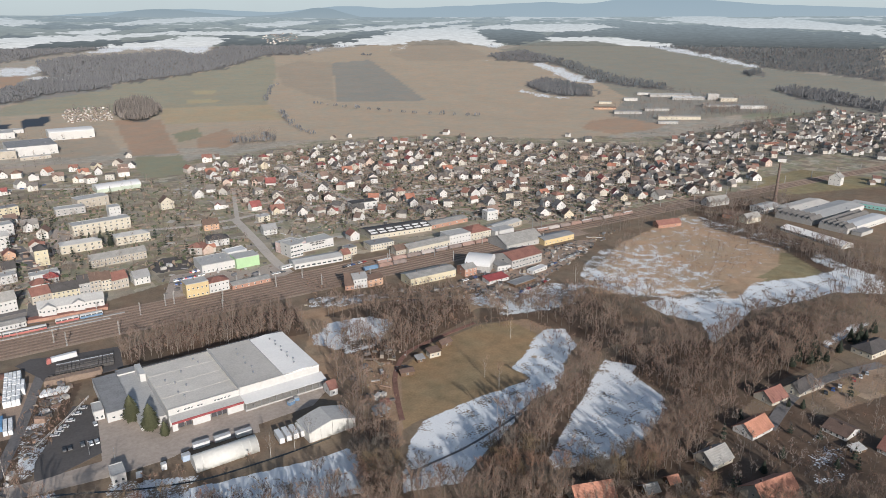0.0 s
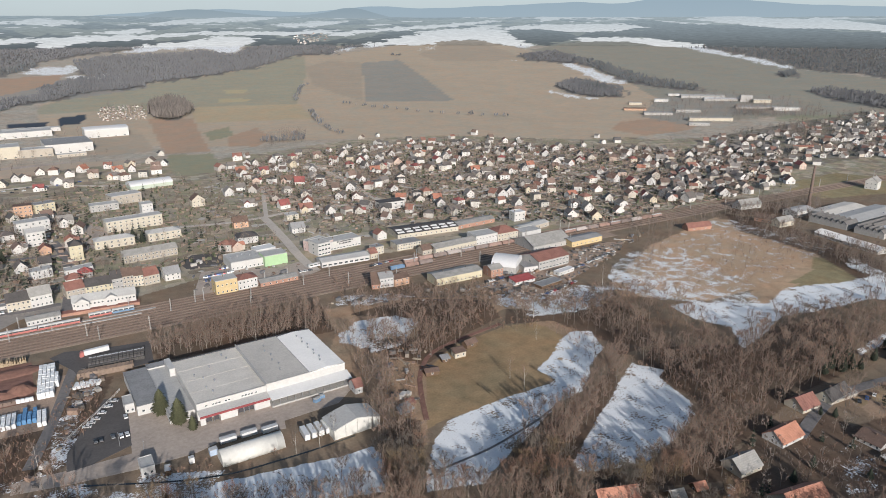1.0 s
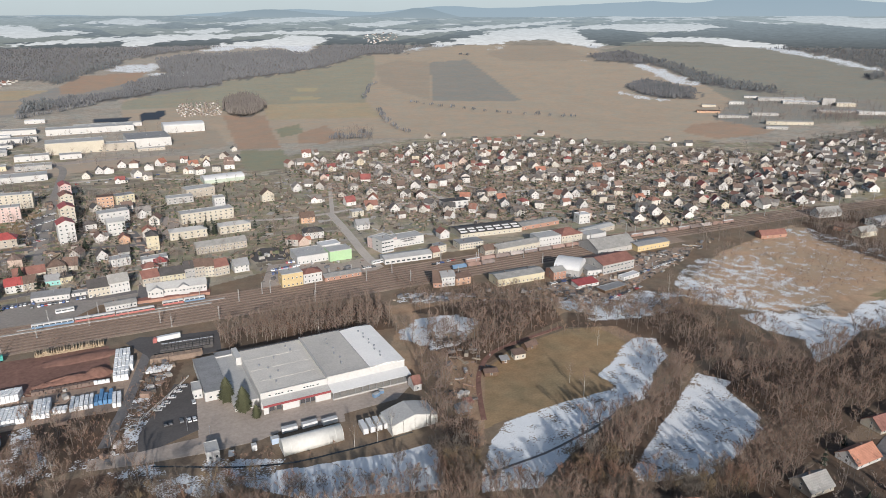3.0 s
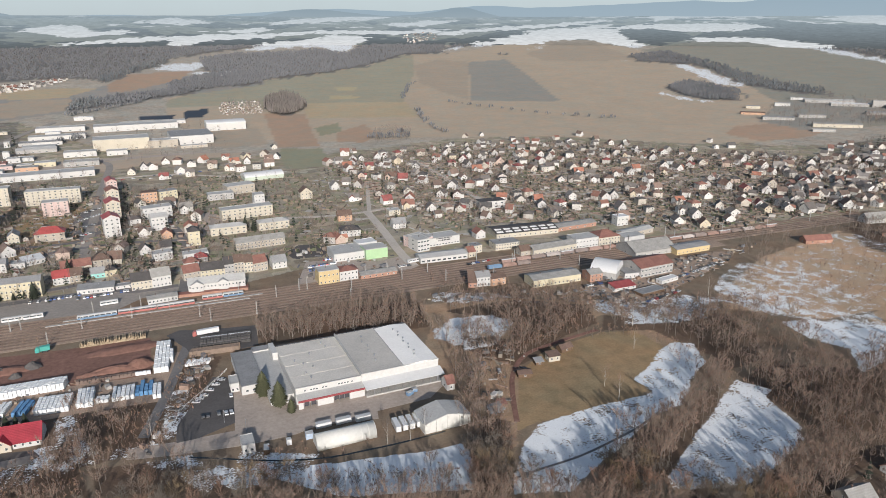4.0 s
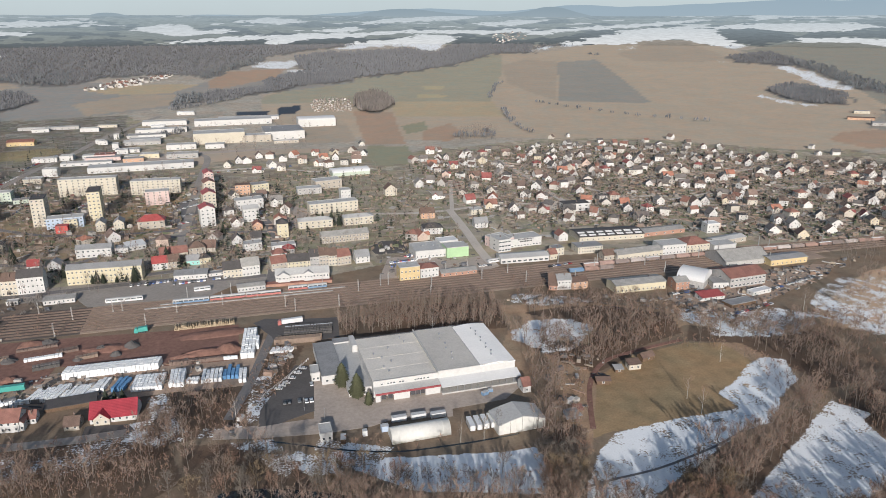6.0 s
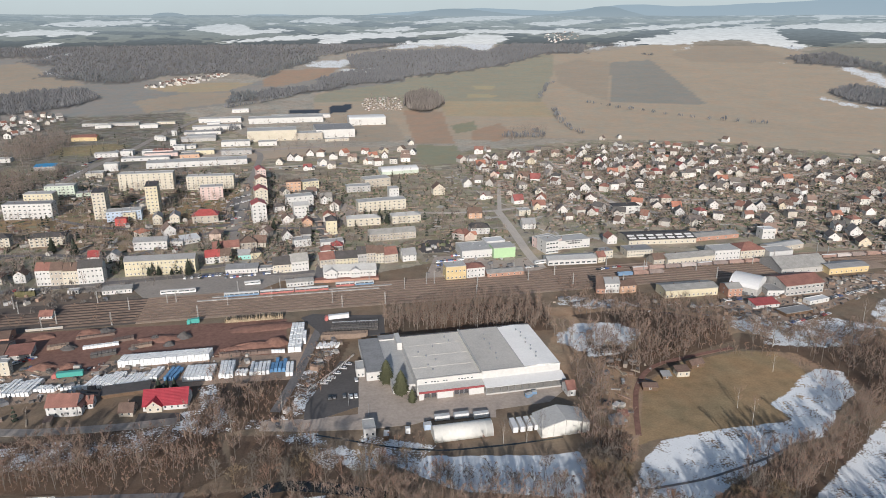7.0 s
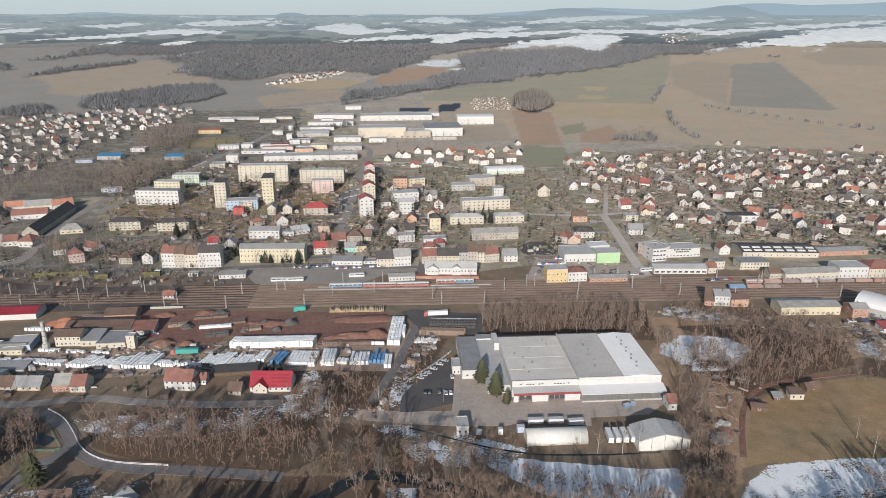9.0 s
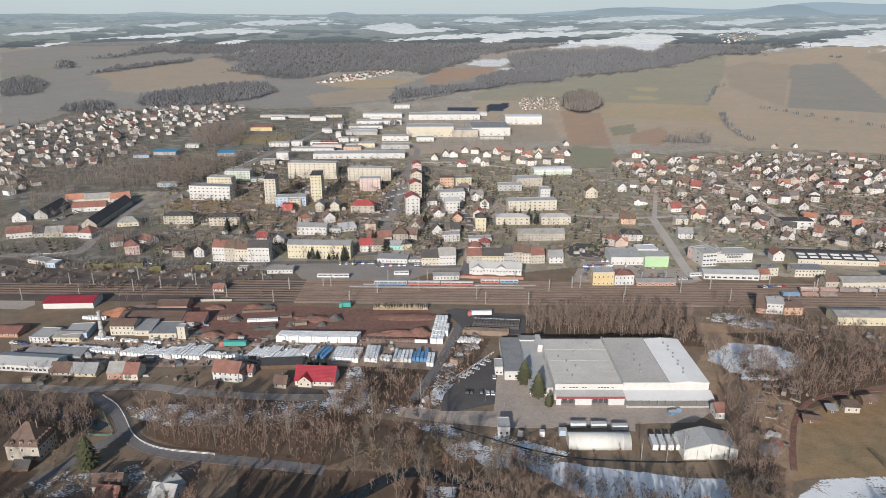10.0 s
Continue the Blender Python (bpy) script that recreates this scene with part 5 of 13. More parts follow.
# ---- town houses, vehicles and small things ----
def home_proto(w, d, h, roof, pitch, floors=2, cols=2, ends=2, wall="mixed", top="mixed", annex=False, wing=False):
    """The parts of a family house, to be copied: (mesh, pose) by name."""
    thing = building("family house", 0, 0, 0, w, d, h, roof, wall, top, floors, cols, ends, 0, pitch, z=0.0)
    if wing:
        # a gabled wing that stands forward of the long side
        a, o, k = w * 0.24, -w * 0.18, math.tan(radians(pitch))
        bm = bmesh.new()
        prism(bm, [(o - a, -0.3), (o + a, -0.3), (o + a, h), (o, h + a * k), (o - a, h)], "y", -2.6, d * 0.4)
        part("wing", bm, WALLS[wall], thing)
        bm = bmesh.new()
        for s in (-1, 1):
            prism(bm, [(o + s * (a + 0.4), h - 0.4 * k + 0.03), (o, h + a * k + 0.03), (o, h + a * k + 0.24), (o + s * (a + 0.4), h - 0.4 * k + 0.24)], "y", -3.0, d * 0.45)
        part("wing_roof", bm, ROOFS[top], thing)
        for z in (1.0, 3.6) if floors > 1 else (1.0,):
            ob = new("window", window_mesh(1.3, 1.4))
            ob.parent = thing
            ob.matrix_basis = pose(o, -2.6, z)
    if annex:
        bm = bmesh.new()
        box(bm, w / 2, d * 0.3, -0.3, w / 2 + 3.2, d * 0.85, 2.6)
        part("garage", bm, WALLS[wall], thing)
        bm = bmesh.new()
        box(bm, w / 2 + 0.002, d * 0.28, 2.6, w / 2 + 3.4, d * 0.87, 2.8)
        part("garage_roof", bm, ROOFS["grey"], thing)
    return thing


HOME_KINDS = [
    (home_proto(10.5, 11, 4.4, "gablef", 44, 1, 2, 1), "rendered family house with a steep tiled gable roof"),
    (home_proto(9.0, 12, 5.6, "gablef", 40, 2, 2, 0), "two-storey rendered house with a tiled gable"),
    (home_proto(12.5, 9.5, 4.6, "gable", 40, 1, 3, 0, annex=True, wing=True), "long rendered house with a tiled roof and garage"),
    (home_proto(11.0, 10.5, 6.0, "hip", 32, 2, 2, 0), "two-storey rendered house with a hipped tiled roof"),
    (home_proto(10.0, 9.0, 6.2, "flat", 5, 2, 2, 0), "cube-shaped rendered house with a flat roof"),
    (home_proto(12.0, 10.0, 5.8, "gable", 36, 2, 2, 0, wing=True), "two-storey rendered house with a saddle roof"),
    (home_proto(8.5, 9.5, 4.2, "gablef", 48, 1, 2, 1, wall="white"), "white rendered house with a steep tiled gable"),
    (home_proto(10.0, 12, 5.0, "gablef", 42, 1, 2, 1, wall="white"), "white house with a steep gable roof"),
]
_HOMES = [0]


def homes(rows, z=None):
    """Family houses: x, y, turn in degrees, kind, size."""
    for x, y, turn, kind, size in rows:
        proto, label = HOME_KINDS[int(kind) % len(HOME_KINDS)]
        c = copy_thing(proto, pose(x, y, float(ground_z(x, y)), 0, 0, turn))
        c.scale = (size, size, size)
        TAKEN.append((x - 5 * math.sin(radians(turn)), y + 5 * math.cos(radians(turn)), 5.5))
        tagged(c, label, "house", "family houses of the town")
        _HOMES[0] += 1


def homes_done():
    """The patterns themselves leave the scene."""
    for proto, _ in HOME_KINDS:
        for o in list(proto.children_recursive) + [proto]:
            bpy.data.objects.remove(o)


def car_proto(colour, wheels):
    paint = stuff_mat("car_paint", colour, 0.35, 1.0, 0.2, 0.08, 0.0, 0.2, spec=0.5)
    thing = empty("car", pose(0, 0, 0), "parked car", "car")
    bm = bmesh.new()
    prism(bm, [(-2.1, 0.3), (2.1, 0.3), (2.15, 0.75), (1.2, 0.92), (-2.0, 0.95), (-2.15, 0.6)], "y", -0.88, 0.88)
    prism(bm, [(-1.3, 1.38), (0.3, 1.36), (0.25, 1.45), (-1.2, 1.46)], "y", -0.74, 0.74)
    if not wheels:
        for x in (-1.35, 1.35):
            box(bm, x - 0.32, -0.84, 0.0, x + 0.32, 0.84, 0.3)
    part("body", bm, paint, thing)
    bm = bmesh.new()
    prism(bm, [(-1.85, 0.93), (0.95, 0.91), (0.35, 1.36), (-1.35, 1.38)], "y", -0.78, 0.78)
    part("glazing", bm, GLASS, thing, "dark glass")
    for x in (-1.35, 1.35) if wheels else ():
        for s in (-0.9, 0.9):
            bm = bmesh.new()
            bmesh.ops.create_cone(bm, cap_ends=True, segments=8, radius1=0.33, radius2=0.33, depth=0.2, matrix=pose(x, s * 0.9, 0.33, 90))
            part("wheel", bm, DARKSTEEL, thing)
    return thing


CAR_COLOURS = [("white", (0.60, 0.60, 0.59)), ("silver", (0.42, 0.43, 0.44)), ("black", (0.02, 0.02, 0.022)), ("red", (0.30, 0.03, 0.03)), ("blue", (0.04, 0.08, 0.22)), ("dark grey", (0.08, 0.085, 0.09))]
CAR_KINDS = [(car_proto(c, w), f"{n} car parked in the open") for w in (True, False) for n, c in CAR_COLOURS]


def cars(rows, group="parked cars"):
    """Parked cars: x, y, turn, colour."""
    for x, y, turn, kind in rows:
        proto, label = CAR_KINDS[int(kind) % 6 + (0 if math.hypot(x, y) < 370 else 6)]
        c = copy_thing(proto, pose(x, y, float(ground_z(x, y)) + 0.12, 0, 0, turn))
        tagged(c, label, "car", group)


def cars_done():
    for proto, _ in CAR_KINDS:
        for o in list(proto.children_recursive) + [proto]:
            bpy.data.objects.remove(o)


WHITEPAINT = stuff_mat("white_vehicle_paint", (0.58, 0.58, 0.57), 0.4, 1.0, 0.2, 0.1, 0.0, spec=0.5)
REDPAINT = stuff_mat("red_vehicle_paint", (0.37, 0.13, 0.115), 0.4, 1.0, 0.2, 0.12, 0.0, spec=0.5)
BLUEPAINT = stuff_mat("blue_vehicle_paint", (0.14, 0.22, 0.32), 0.4, 1.0, 0.2, 0.12, 0.0, spec=0.5)
BOARDS = stuff_mat("stacked_brown_boards", [(0.27, 0.20, 0.15), (0.24, 0.18, 0.14), (0.30, 0.23, 0.175)], 0.9, 1.5, 0.4, 0.3, 0.0, island=True)
JUNKWOOD = stuff_mat("snowy_planks", [(0.16, 0.14, 0.125), (0.09, 0.085, 0.08), (0.22, 0.20, 0.18), (0.55, 0.56, 0.58), (0.13, 0.115, 0.10)], 0.9, 1.5, 0.4, 0.4, 0.0, island=True)
TEALPAINT = stuff_mat("teal_vehicle_paint", (0.06, 0.29, 0.25), 0.45, 1.0, 0.2, 0.12, 0.0, spec=0.5)
RUSTPAINT = stuff_mat("rust_red_wagon_paint", [(0.27, 0.18, 0.15), (0.24, 0.175, 0.155), (0.30, 0.21, 0.18), (0.38, 0.34, 0.32), (0.22, 0.18, 0.165)], 0.8, 1.0, 0.2, 0.3, 0.0)
PALEROOF = stuff_mat("pale_vehicle_roof", (0.45, 0.45, 0.44), 0.6, 1.0, 0.2, 0.15, 0.0)
TARP = stuff_mat("white_tarpaulin", (0.56, 0.55, 0.51), 0.6, 0.6, 0.15, 0.12, 0.1)
WRAP = stuff_mat("white_shrink_wrap", [(0.70, 0.70, 0.68), (0.63, 0.64, 0.64), (0.72, 0.72, 0.70), (0.57, 0.58, 0.59)], 0.4, 1.2, 0.3, 0.2, 0.1, island=True, spec=0.5)
BLUEWRAP = stuff_mat("blue_sheeting", (0.10, 0.22, 0.38), 0.5, 1.0, 0.3, 0.25, 0.1)
LOGS = stuff_mat("cut_log_ends", [(0.357, 0.279, 0.189), (0.306, 0.233, 0.158), (0.408, 0.335, 0.231)], 0.9, 2.0, 0.3, 0.3, 0.1, island=True)


def _cyl(bm, x, y, z0, z1, r0, r1, seg=8):
    bmesh.ops.create_cone(bm, cap_ends=True, segments=seg, radius1=r0, radius2=r1, depth=z1 - z0, matrix=pose(x, y, (z0 + z1) / 2))


def coach(label, x, y, turn, length, low, high, name="railway_carriage", rail=True, width=2.8, category="train", group=""):
    """A railway carriage or a bus: lower body, window band, upper body, rounded roof and running gear."""
    z = 0.55 if rail else 0.1
    thing = empty(name, pose(x, y, z, 0, 0, turn), label, category, group)
    L, W = length / 2, width / 2
    bm = bmesh.new()
    box(bm, -L, -W, 0.5, L, W, 1.75)
    part("body", bm, low, thing)
    bm = bmesh.new()
    box(bm, -L + 0.05, -W + 0.03, 1.75, L - 0.05, W - 0.03, 2.6)
    part("window_band", bm, GLASS, thing, "dark row of windows")
    n = int(length / 3.2)
    for i in range(n + 1):
        bm = bmesh.new()
        u = -L + 0.15 + i * (length - 0.3) / n
        box(bm, u - 0.22, -W, 1.75, u + 0.22, W, 2.6)
        part("pillar", bm, high, thing)
    bm = bmesh.new()
    prism(bm, [(-W, 2.6), (W, 2.6), (W, 2.95), (W * 0.7, 3.3), (0, 3.42), (-W * 0.7, 3.3), (-W, 2.95)], "x", -L, L)
    part("roof", bm, PALEROOF, thing)
    for u in ((-L + 3, L - 3) if length > 15 else (-L + 2.2, L - 2.6)):
        bm = bmesh.new()
        box(bm, u - 1.3, -W + 0.25, -0.1 if rail else 0.0, u + 1.3, W - 0.25, 0.5)
        part("bogie" if rail else "axle", bm, DARKSTEEL, thing)
    return thing


def wagon(label, x, y, turn, length=13.0, paint=None, load=None, group="freight wagons"):
    thing = empty("freight_wagon", pose(x, y, 0.55, 0, 0, turn), label, "freight wagon", group)
    L = length / 2
    bm = bmesh.new()
    box(bm, -L, -1.4, 0.6, L, 1.4, 0.9)
    for s in (-1, 1):
        box(bm, -L, s * 1.4 - 0.06, 0.9, L, s * 1.4 + 0.06, 2.9)
        box(bm, s * (L - 0.06) - 0.06, -1.34, 0.9, s * (L - 0.06) + 0.06, 1.34, 2.9)
    for i in range(7):
        u = -L + 0.3 + i * (length - 0.6) / 6
        for s in (-1, 1):
            box(bm, u - 0.07, s * 1.46 - 0.08, 0.9, u + 0.07, s * 1.46 + 0.08, 2.9)
    part("body", bm, paint or RUSTPAINT, thing)
    if load:
        bm = bmesh.new()
        prism(bm, [(-1.3, 2.4), (1.3, 2.4), (0.9, 2.95), (0, 3.2), (-0.9, 2.95)], "x", -L + 0.2, L - 0.2)
        part("load", bm, load, thing)
    for u in (-L + 2, L - 2):
        bm = bmesh.new()
        box(bm, u - 1.1, -1.1, -0.1, u + 1.1, 1.1, 0.6)
        part("bogie", bm, DARKSTEEL, thing)
    return thing


def lorry(label, x, y, turn, cab, box_paint, length=13.6, name="lorry"):
    thing = empty(name, pose(x, y, 0.1, 0, 0, turn), label, "lorry")
    L = length
    if cab:
        bm = bmesh.new()
        prism(bm, [(-2.6, 0.6), (-0.3, 0.6), (-0.3, 3.6), (-1.6, 3.7), (-2.5, 2.6)], "y", -1.22, 1.22)
        part("cab", bm, cab, thing)
        bm = bmesh.new()
        prism(bm, [(-2.56, 2.0), (-2.5, 2.0), (-2.2, 2.95), (-2.3, 2.95)], "y", -1.1, 1.1)
        part("windscreen", bm, GLASS, thing)
    bm = bmesh.new()
    box(bm, 0, -1.25, 1.1, L, 1.25, 3.9)
    part("trailer_box", bm, box_paint, thing)
    bm = bmesh.new()
    box(bm, 0.2, -0.5, 0.75, L - 0.2, 0.5, 1.1)
    part("chassis", bm, DARKSTEEL, thing)
    for u in ((-1.6,) if cab else ()) + (1.4, L - 1.6, L - 2.9, L - 4.2):
        for s in (-1, 1):
            bm = bmesh.new()
            bmesh.ops.create_cone(bm, cap_ends=True, segments=10, radius1=0.5, radius2=0.5, depth=0.35, matrix=pose(u, s * 1.0, 0.5, 90))
            part("wheel", bm, DARKSTEEL, thing)
    return thing


def mast_proto():
    """A lattice catenary mast with a bracket arm, to be copied."""
    thing = empty("catenary_mast", pose(0, 0, 0), "grey steel railway mast", "mast")
    bm = bmesh.new()
    for sx in (-0.22, 0.22):
        for sy in (-0.16, 0.16):
            box(bm, sx - 0.08, sy - 0.08, 0, sx + 0.08, sy + 0.08, 9.0)
    for i in range(9):
        box(bm, -0.2, -0.19, 0.6 + i, 0.2, -0.13, 0.7 + i)
        box(bm, -0.2, 0.13, 1.0 + i * 0.99, 0.2, 0.19, 1.1 + i * 0.99)
    part("lattice", bm, CONCRETE, thing)
    bm = bmesh.new()
    box(bm, -0.06, -3.2, 7.2, 0.06, -0.15, 7.32)
    box(bm, -0.04, -3.2, 6.2, 0.04, -3.1, 7.2)
    part("bracket_arm", bm, STEEL, thing)
    bm = bmesh.new()
    box(bm, -0.5, -0.5, -0.2, 0.5, 0.5, 0.35)
    part("footing", bm, CONCRETE, thing)
    return thing


def lamp_proto():
    thing = empty("street_lamp", pose(0, 0, 0), "grey steel street lamp", "street lamp")
    bm = bmesh.new()
    _cyl(bm, 0, 0, -0.1, 8.0, 0.11, 0.06, 6)
    part("post", bm, STEEL, thing)
    bm = bmesh.new()
    box(bm, -0.05, -1.5, 7.9, 0.05, 0.05, 8.0)
    part("arm", bm, STEEL, thing)
    bm = bmesh.new()
    box(bm, -0.14, -1.9, 7.82, 0.14, -1.3, 7.98)
    part("lamp_head", bm, PALEROOF, thing)
    return thing


MAST, LAMP = mast_proto(), lamp_proto()


def masts(spots, turn=0):
    for x, y in spots:
        tagged(copy_thing(MAST, pose(x, y, 0.08, 0, 0, turn)), "grey lattice mast beside the railway tracks", "mast", "catenary masts")


def lamps(spots, turn=0):
    for x, y in spots:
        tagged(copy_thing(LAMP, pose(x, y, float(ground_z(x, y)), 0, 0, turn)), "slim grey steel street lamp", "street lamp", "street lamps")


def pallet_row(label, x, y, turn, length, deep, high, seed, material=None, name="pallet_block", lean=0.0, even=False):
    """Rows of wrapped pallets that run back from a front line, some longer than others; each row is a part.
    lean: metres that a row drifts to the right for each metre that it runs back."""
    thing = empty(name, pose(x, y, 0.06, 0, 0, turn), label, "pallets", "stacked pallets in the brickyard")
    rng = random.Random(seed)
    pitch = 2.02 if even else 2.25
    for i in range(max(1, round(length / pitch))):
        bm = bmesh.new()
        reach = max(1, round(deep * (1.0 if even else rng.choice((1.0, 1.0, 0.95, 0.85, 0.65))) / 1.22))
        hh = high * (1.0 if even else rng.choice((1.0, 1.0, 0.97, 0.85)))
        for j in range(reach):
            cx, cy = (i + 0.5) * pitch + lean * j * 1.22 + rng.uniform(-0.05, 0.05), (j + 0.5) * 1.22
            z = hh * rng.choice((1, 1, 1, 0.98, 0.96))
            box(bm, cx - 0.85, cy - 0.55, 0.0, cx + 0.85, cy + 0.55, 0.14)
            v = box(bm, cx - 0.95, cy - 0.59, 0.14, cx + 0.95, cy + 0.59, z)
            for q in v[4:]:
                q.co.x, q.co.y = cx + (q.co.x - cx) * 0.94, cy + (q.co.y - cy) * 0.97
        tagged(part("pallet", bm, material or WRAP, thing), kind="stuff")
    return thing


def heap(label, x, y, rx, ry, h, material, seed, name="mound", category="heap"):
    """A rounded, gullied mound."""
    bm = bmesh.new()
    n, m = 26, 7
    rows = []
    for k in range(m + 1):
        s = k / m
        rad = (1 - s) ** 0.8
        row = []
        for i in range(n):
            a = 2 * math.pi * i / n
            w = 1 + 0.35 * noise.noise(Vector((math.cos(a) * 2.3 + seed, math.sin(a) * 2.3, s * 2)))
            row.append(bm.verts.new((rx * rad * w * math.cos(a), ry * rad * w * math.sin(a), h * (s ** 0.75) * (1 + 0.3 * noise.noise(Vector((a * 1.5, s * 3, seed)))) - (0.3 if k == 0 else 0))))
            if k == m:
                break
        rows.append(row)
    for k in range(m):
        for i in range(n):
            a, b = rows[k][i], rows[k][(i + 1) % n]
            if k == m - 1:
                bm.faces.new((a, b, rows[m][0]))
            else:
                bm.faces.new((a, b, rows[k + 1][(i + 1) % n], rows[k + 1][i]))
    for f in bm.faces:
        f.smooth = True
    me = bpy.data.meshes.new(name)
    bm.to_mesh(me)
    bm.free()
    me.materials.append(material)
    ob = new(name, me)
    ob.matrix_basis = pose(x, y, 0.06)
    return tagged(ob, label, category)


def tunnel(label, x, y, turn, length, width, high, material, name="storage_tunnel"):
    """A round-topped tent of tarpaulin on hoops; its near long side starts at x, y."""
    thing = empty(name, pose(x, y, 0.05, 0, 0, turn), label, "storage tent")
    bm = bmesh.new()
    half = width / 2
    arc = [(half - half * math.cos(a), high * math.sin(a) ** 0.8) for a in [math.pi * i / 16 for i in range(17)]]
    prism(bm, arc, "x", -length / 2, length / 2)
    for f in bm.faces:
        f.smooth = len(f.verts) == 4
    part("tarpaulin", bm, material, thing)
    for i in range(9):
        u = -length / 2 + length * i / 8
        bm = bmesh.new()
        arc2 = [(half - (half + 0.06) * math.cos(a), (high + 0.06) * math.sin(a) ** 0.8) for a in [math.pi * i2 / 16 for i2 in range(17)]]
        prism(bm, arc2, "x", u - 0.08, u + 0.08)
        part("hoop", bm, material, thing)
    return thing


def log_pile(label, x, y, turn, length, high, deep, seed):
    thing = empty("log_pile", pose(x, y, 0.05, 0, 0, turn), label, "log pile")
    rng = random.Random(seed)
    bm = bmesh.new()
    u = 0.0
    while u < length:
        for k in range(int(high / 0.42)):
            if rng.random() < 0.05 * k:
                break
            r = rng.uniform(0.2, 0.27)
            bmesh.ops.create_cone(bm, cap_ends=True, segments=6, radius1=r, radius2=r, depth=deep * rng.uniform(0.9, 1.05), matrix=pose(u + rng.uniform(-0.05, 0.05), deep / 2, 0.22 + k * 0.42, 90))
        u += 0.42
    part("logs", bm, LOGS, thing)
    return thing


def crate(label, x, y, turn, w, d, h, material, name="container", category="container", rib=True):
    """A steel container or skip with ribs and a lid edge."""
    thing = empty(name, pose(x, y, 0.1, 0, 0, turn), label, category)
    bm = bmesh.new()
    box(bm, -w / 2, 0, 0.1, w / 2, d, h)
    if rib:
        n = max(2, int(w / 0.8))
        for i in range(n + 1):
            u = -w / 2 + i * w / n
            box(bm, u - 0.05, -0.06, 0.1, u + 0.05, d + 0.06, h - 0.05)
    part("shell", bm, material, thing)
    bm = bmesh.new()
    box(bm, -w / 2 - 0.07, -0.07, h, w / 2 + 0.07, d + 0.07, h + 0.08)
    part("lid", bm, PALEROOF, thing)
    return thing


def tall_chimney(label, x, y, h, r, material=None):
    """A tapering brick stack with a collar and iron bands."""
    material = material or BRICKRED
    thing = empty("factory_chimney", pose(x, y, float(ground_z(x, y))), label, "chimney")
    bm = bmesh.new()
    _cyl(bm, 0, 0, -0.3, h, r, r * 0.58, 14)
    part("stack", bm, material, thing)
    bm = bmesh.new()
    _cyl(bm, 0, 0, -0.3, 4.0, r * 1.35, r * 1.3, 8)
    part("plinth", bm, material, thing)
    for i in range(1, 6):
        bm = bmesh.new()
        s = i / 6
        _cyl(bm, 0, 0, h * s, h * s + 0.25, r * (1 - 0.42 * s) + 0.07, r * (1 - 0.42 * s) + 0.06, 14)
        part("iron_band", bm, DARKSTEEL, thing)
    bm = bmesh.new()
    _cyl(bm, 0, 0, h - 1.0, h + 0.1, r * 0.66, r * 0.72, 14)
    part("collar", bm, material, thing)
    return thing


TOOTH = stuff_mat("dark_tooth_roofing", (0.145, 0.138, 0.13), 0.9, 1.0, 0.15, 0.3, 0.1)


def sawtooth(label, x, y, turn, w, d, h, n):
    """A factory hall with north-light teeth along its front."""
    thing = empty("factory_hall", pose(x, y, float(ground_z(x, y)), 0, 0, turn), label, "factory hall")
    step, rise = w / n, 3.2
    bm = bmesh.new()
    outline = [(-w / 2, -0.3), (w / 2, -0.3), (w / 2, h)]
    for i in range(n - 1, -1, -1):
        outline += [(-w / 2 + i * step + step * 0.35, h + rise)] + ([(-w / 2 + i * step, h)] if i else [])
    outline.append((-w / 2, h))
    prism(bm, outline, "y", 0, d)
    part("wall", bm, WALLS["grey"], thing)
    for i in range(n):
        x0 = -w / 2 + i * step
        bm = bmesh.new()
        prism(bm, [(x0 + step * 0.35, h + rise + 0.05), (x0 + step, h + 0.05), (x0 + step, h + 0.25), (x0 + step * 0.35, h + rise + 0.25)], "y", -0.3, d + 0.3)
        part("roof_slope", bm, TOOTH, thing)
        bm = bmesh.new()
        prism(bm, [(x0 + 0.1, h + 0.35), (x0 + step * 0.32, h + rise - 0.15), (x0 + step * 0.32 - 0.1, h + rise - 0.1), (x0, h + 0.4)], "y", 0.4, d - 0.4)
        part("skylight", bm, GLASS, thing)
    return thing


REDBAND = stuff_mat("red_fascia", (0.24, 0.055, 0.06), 0.6, 1.0, 0.2, 0.15, 0.0)


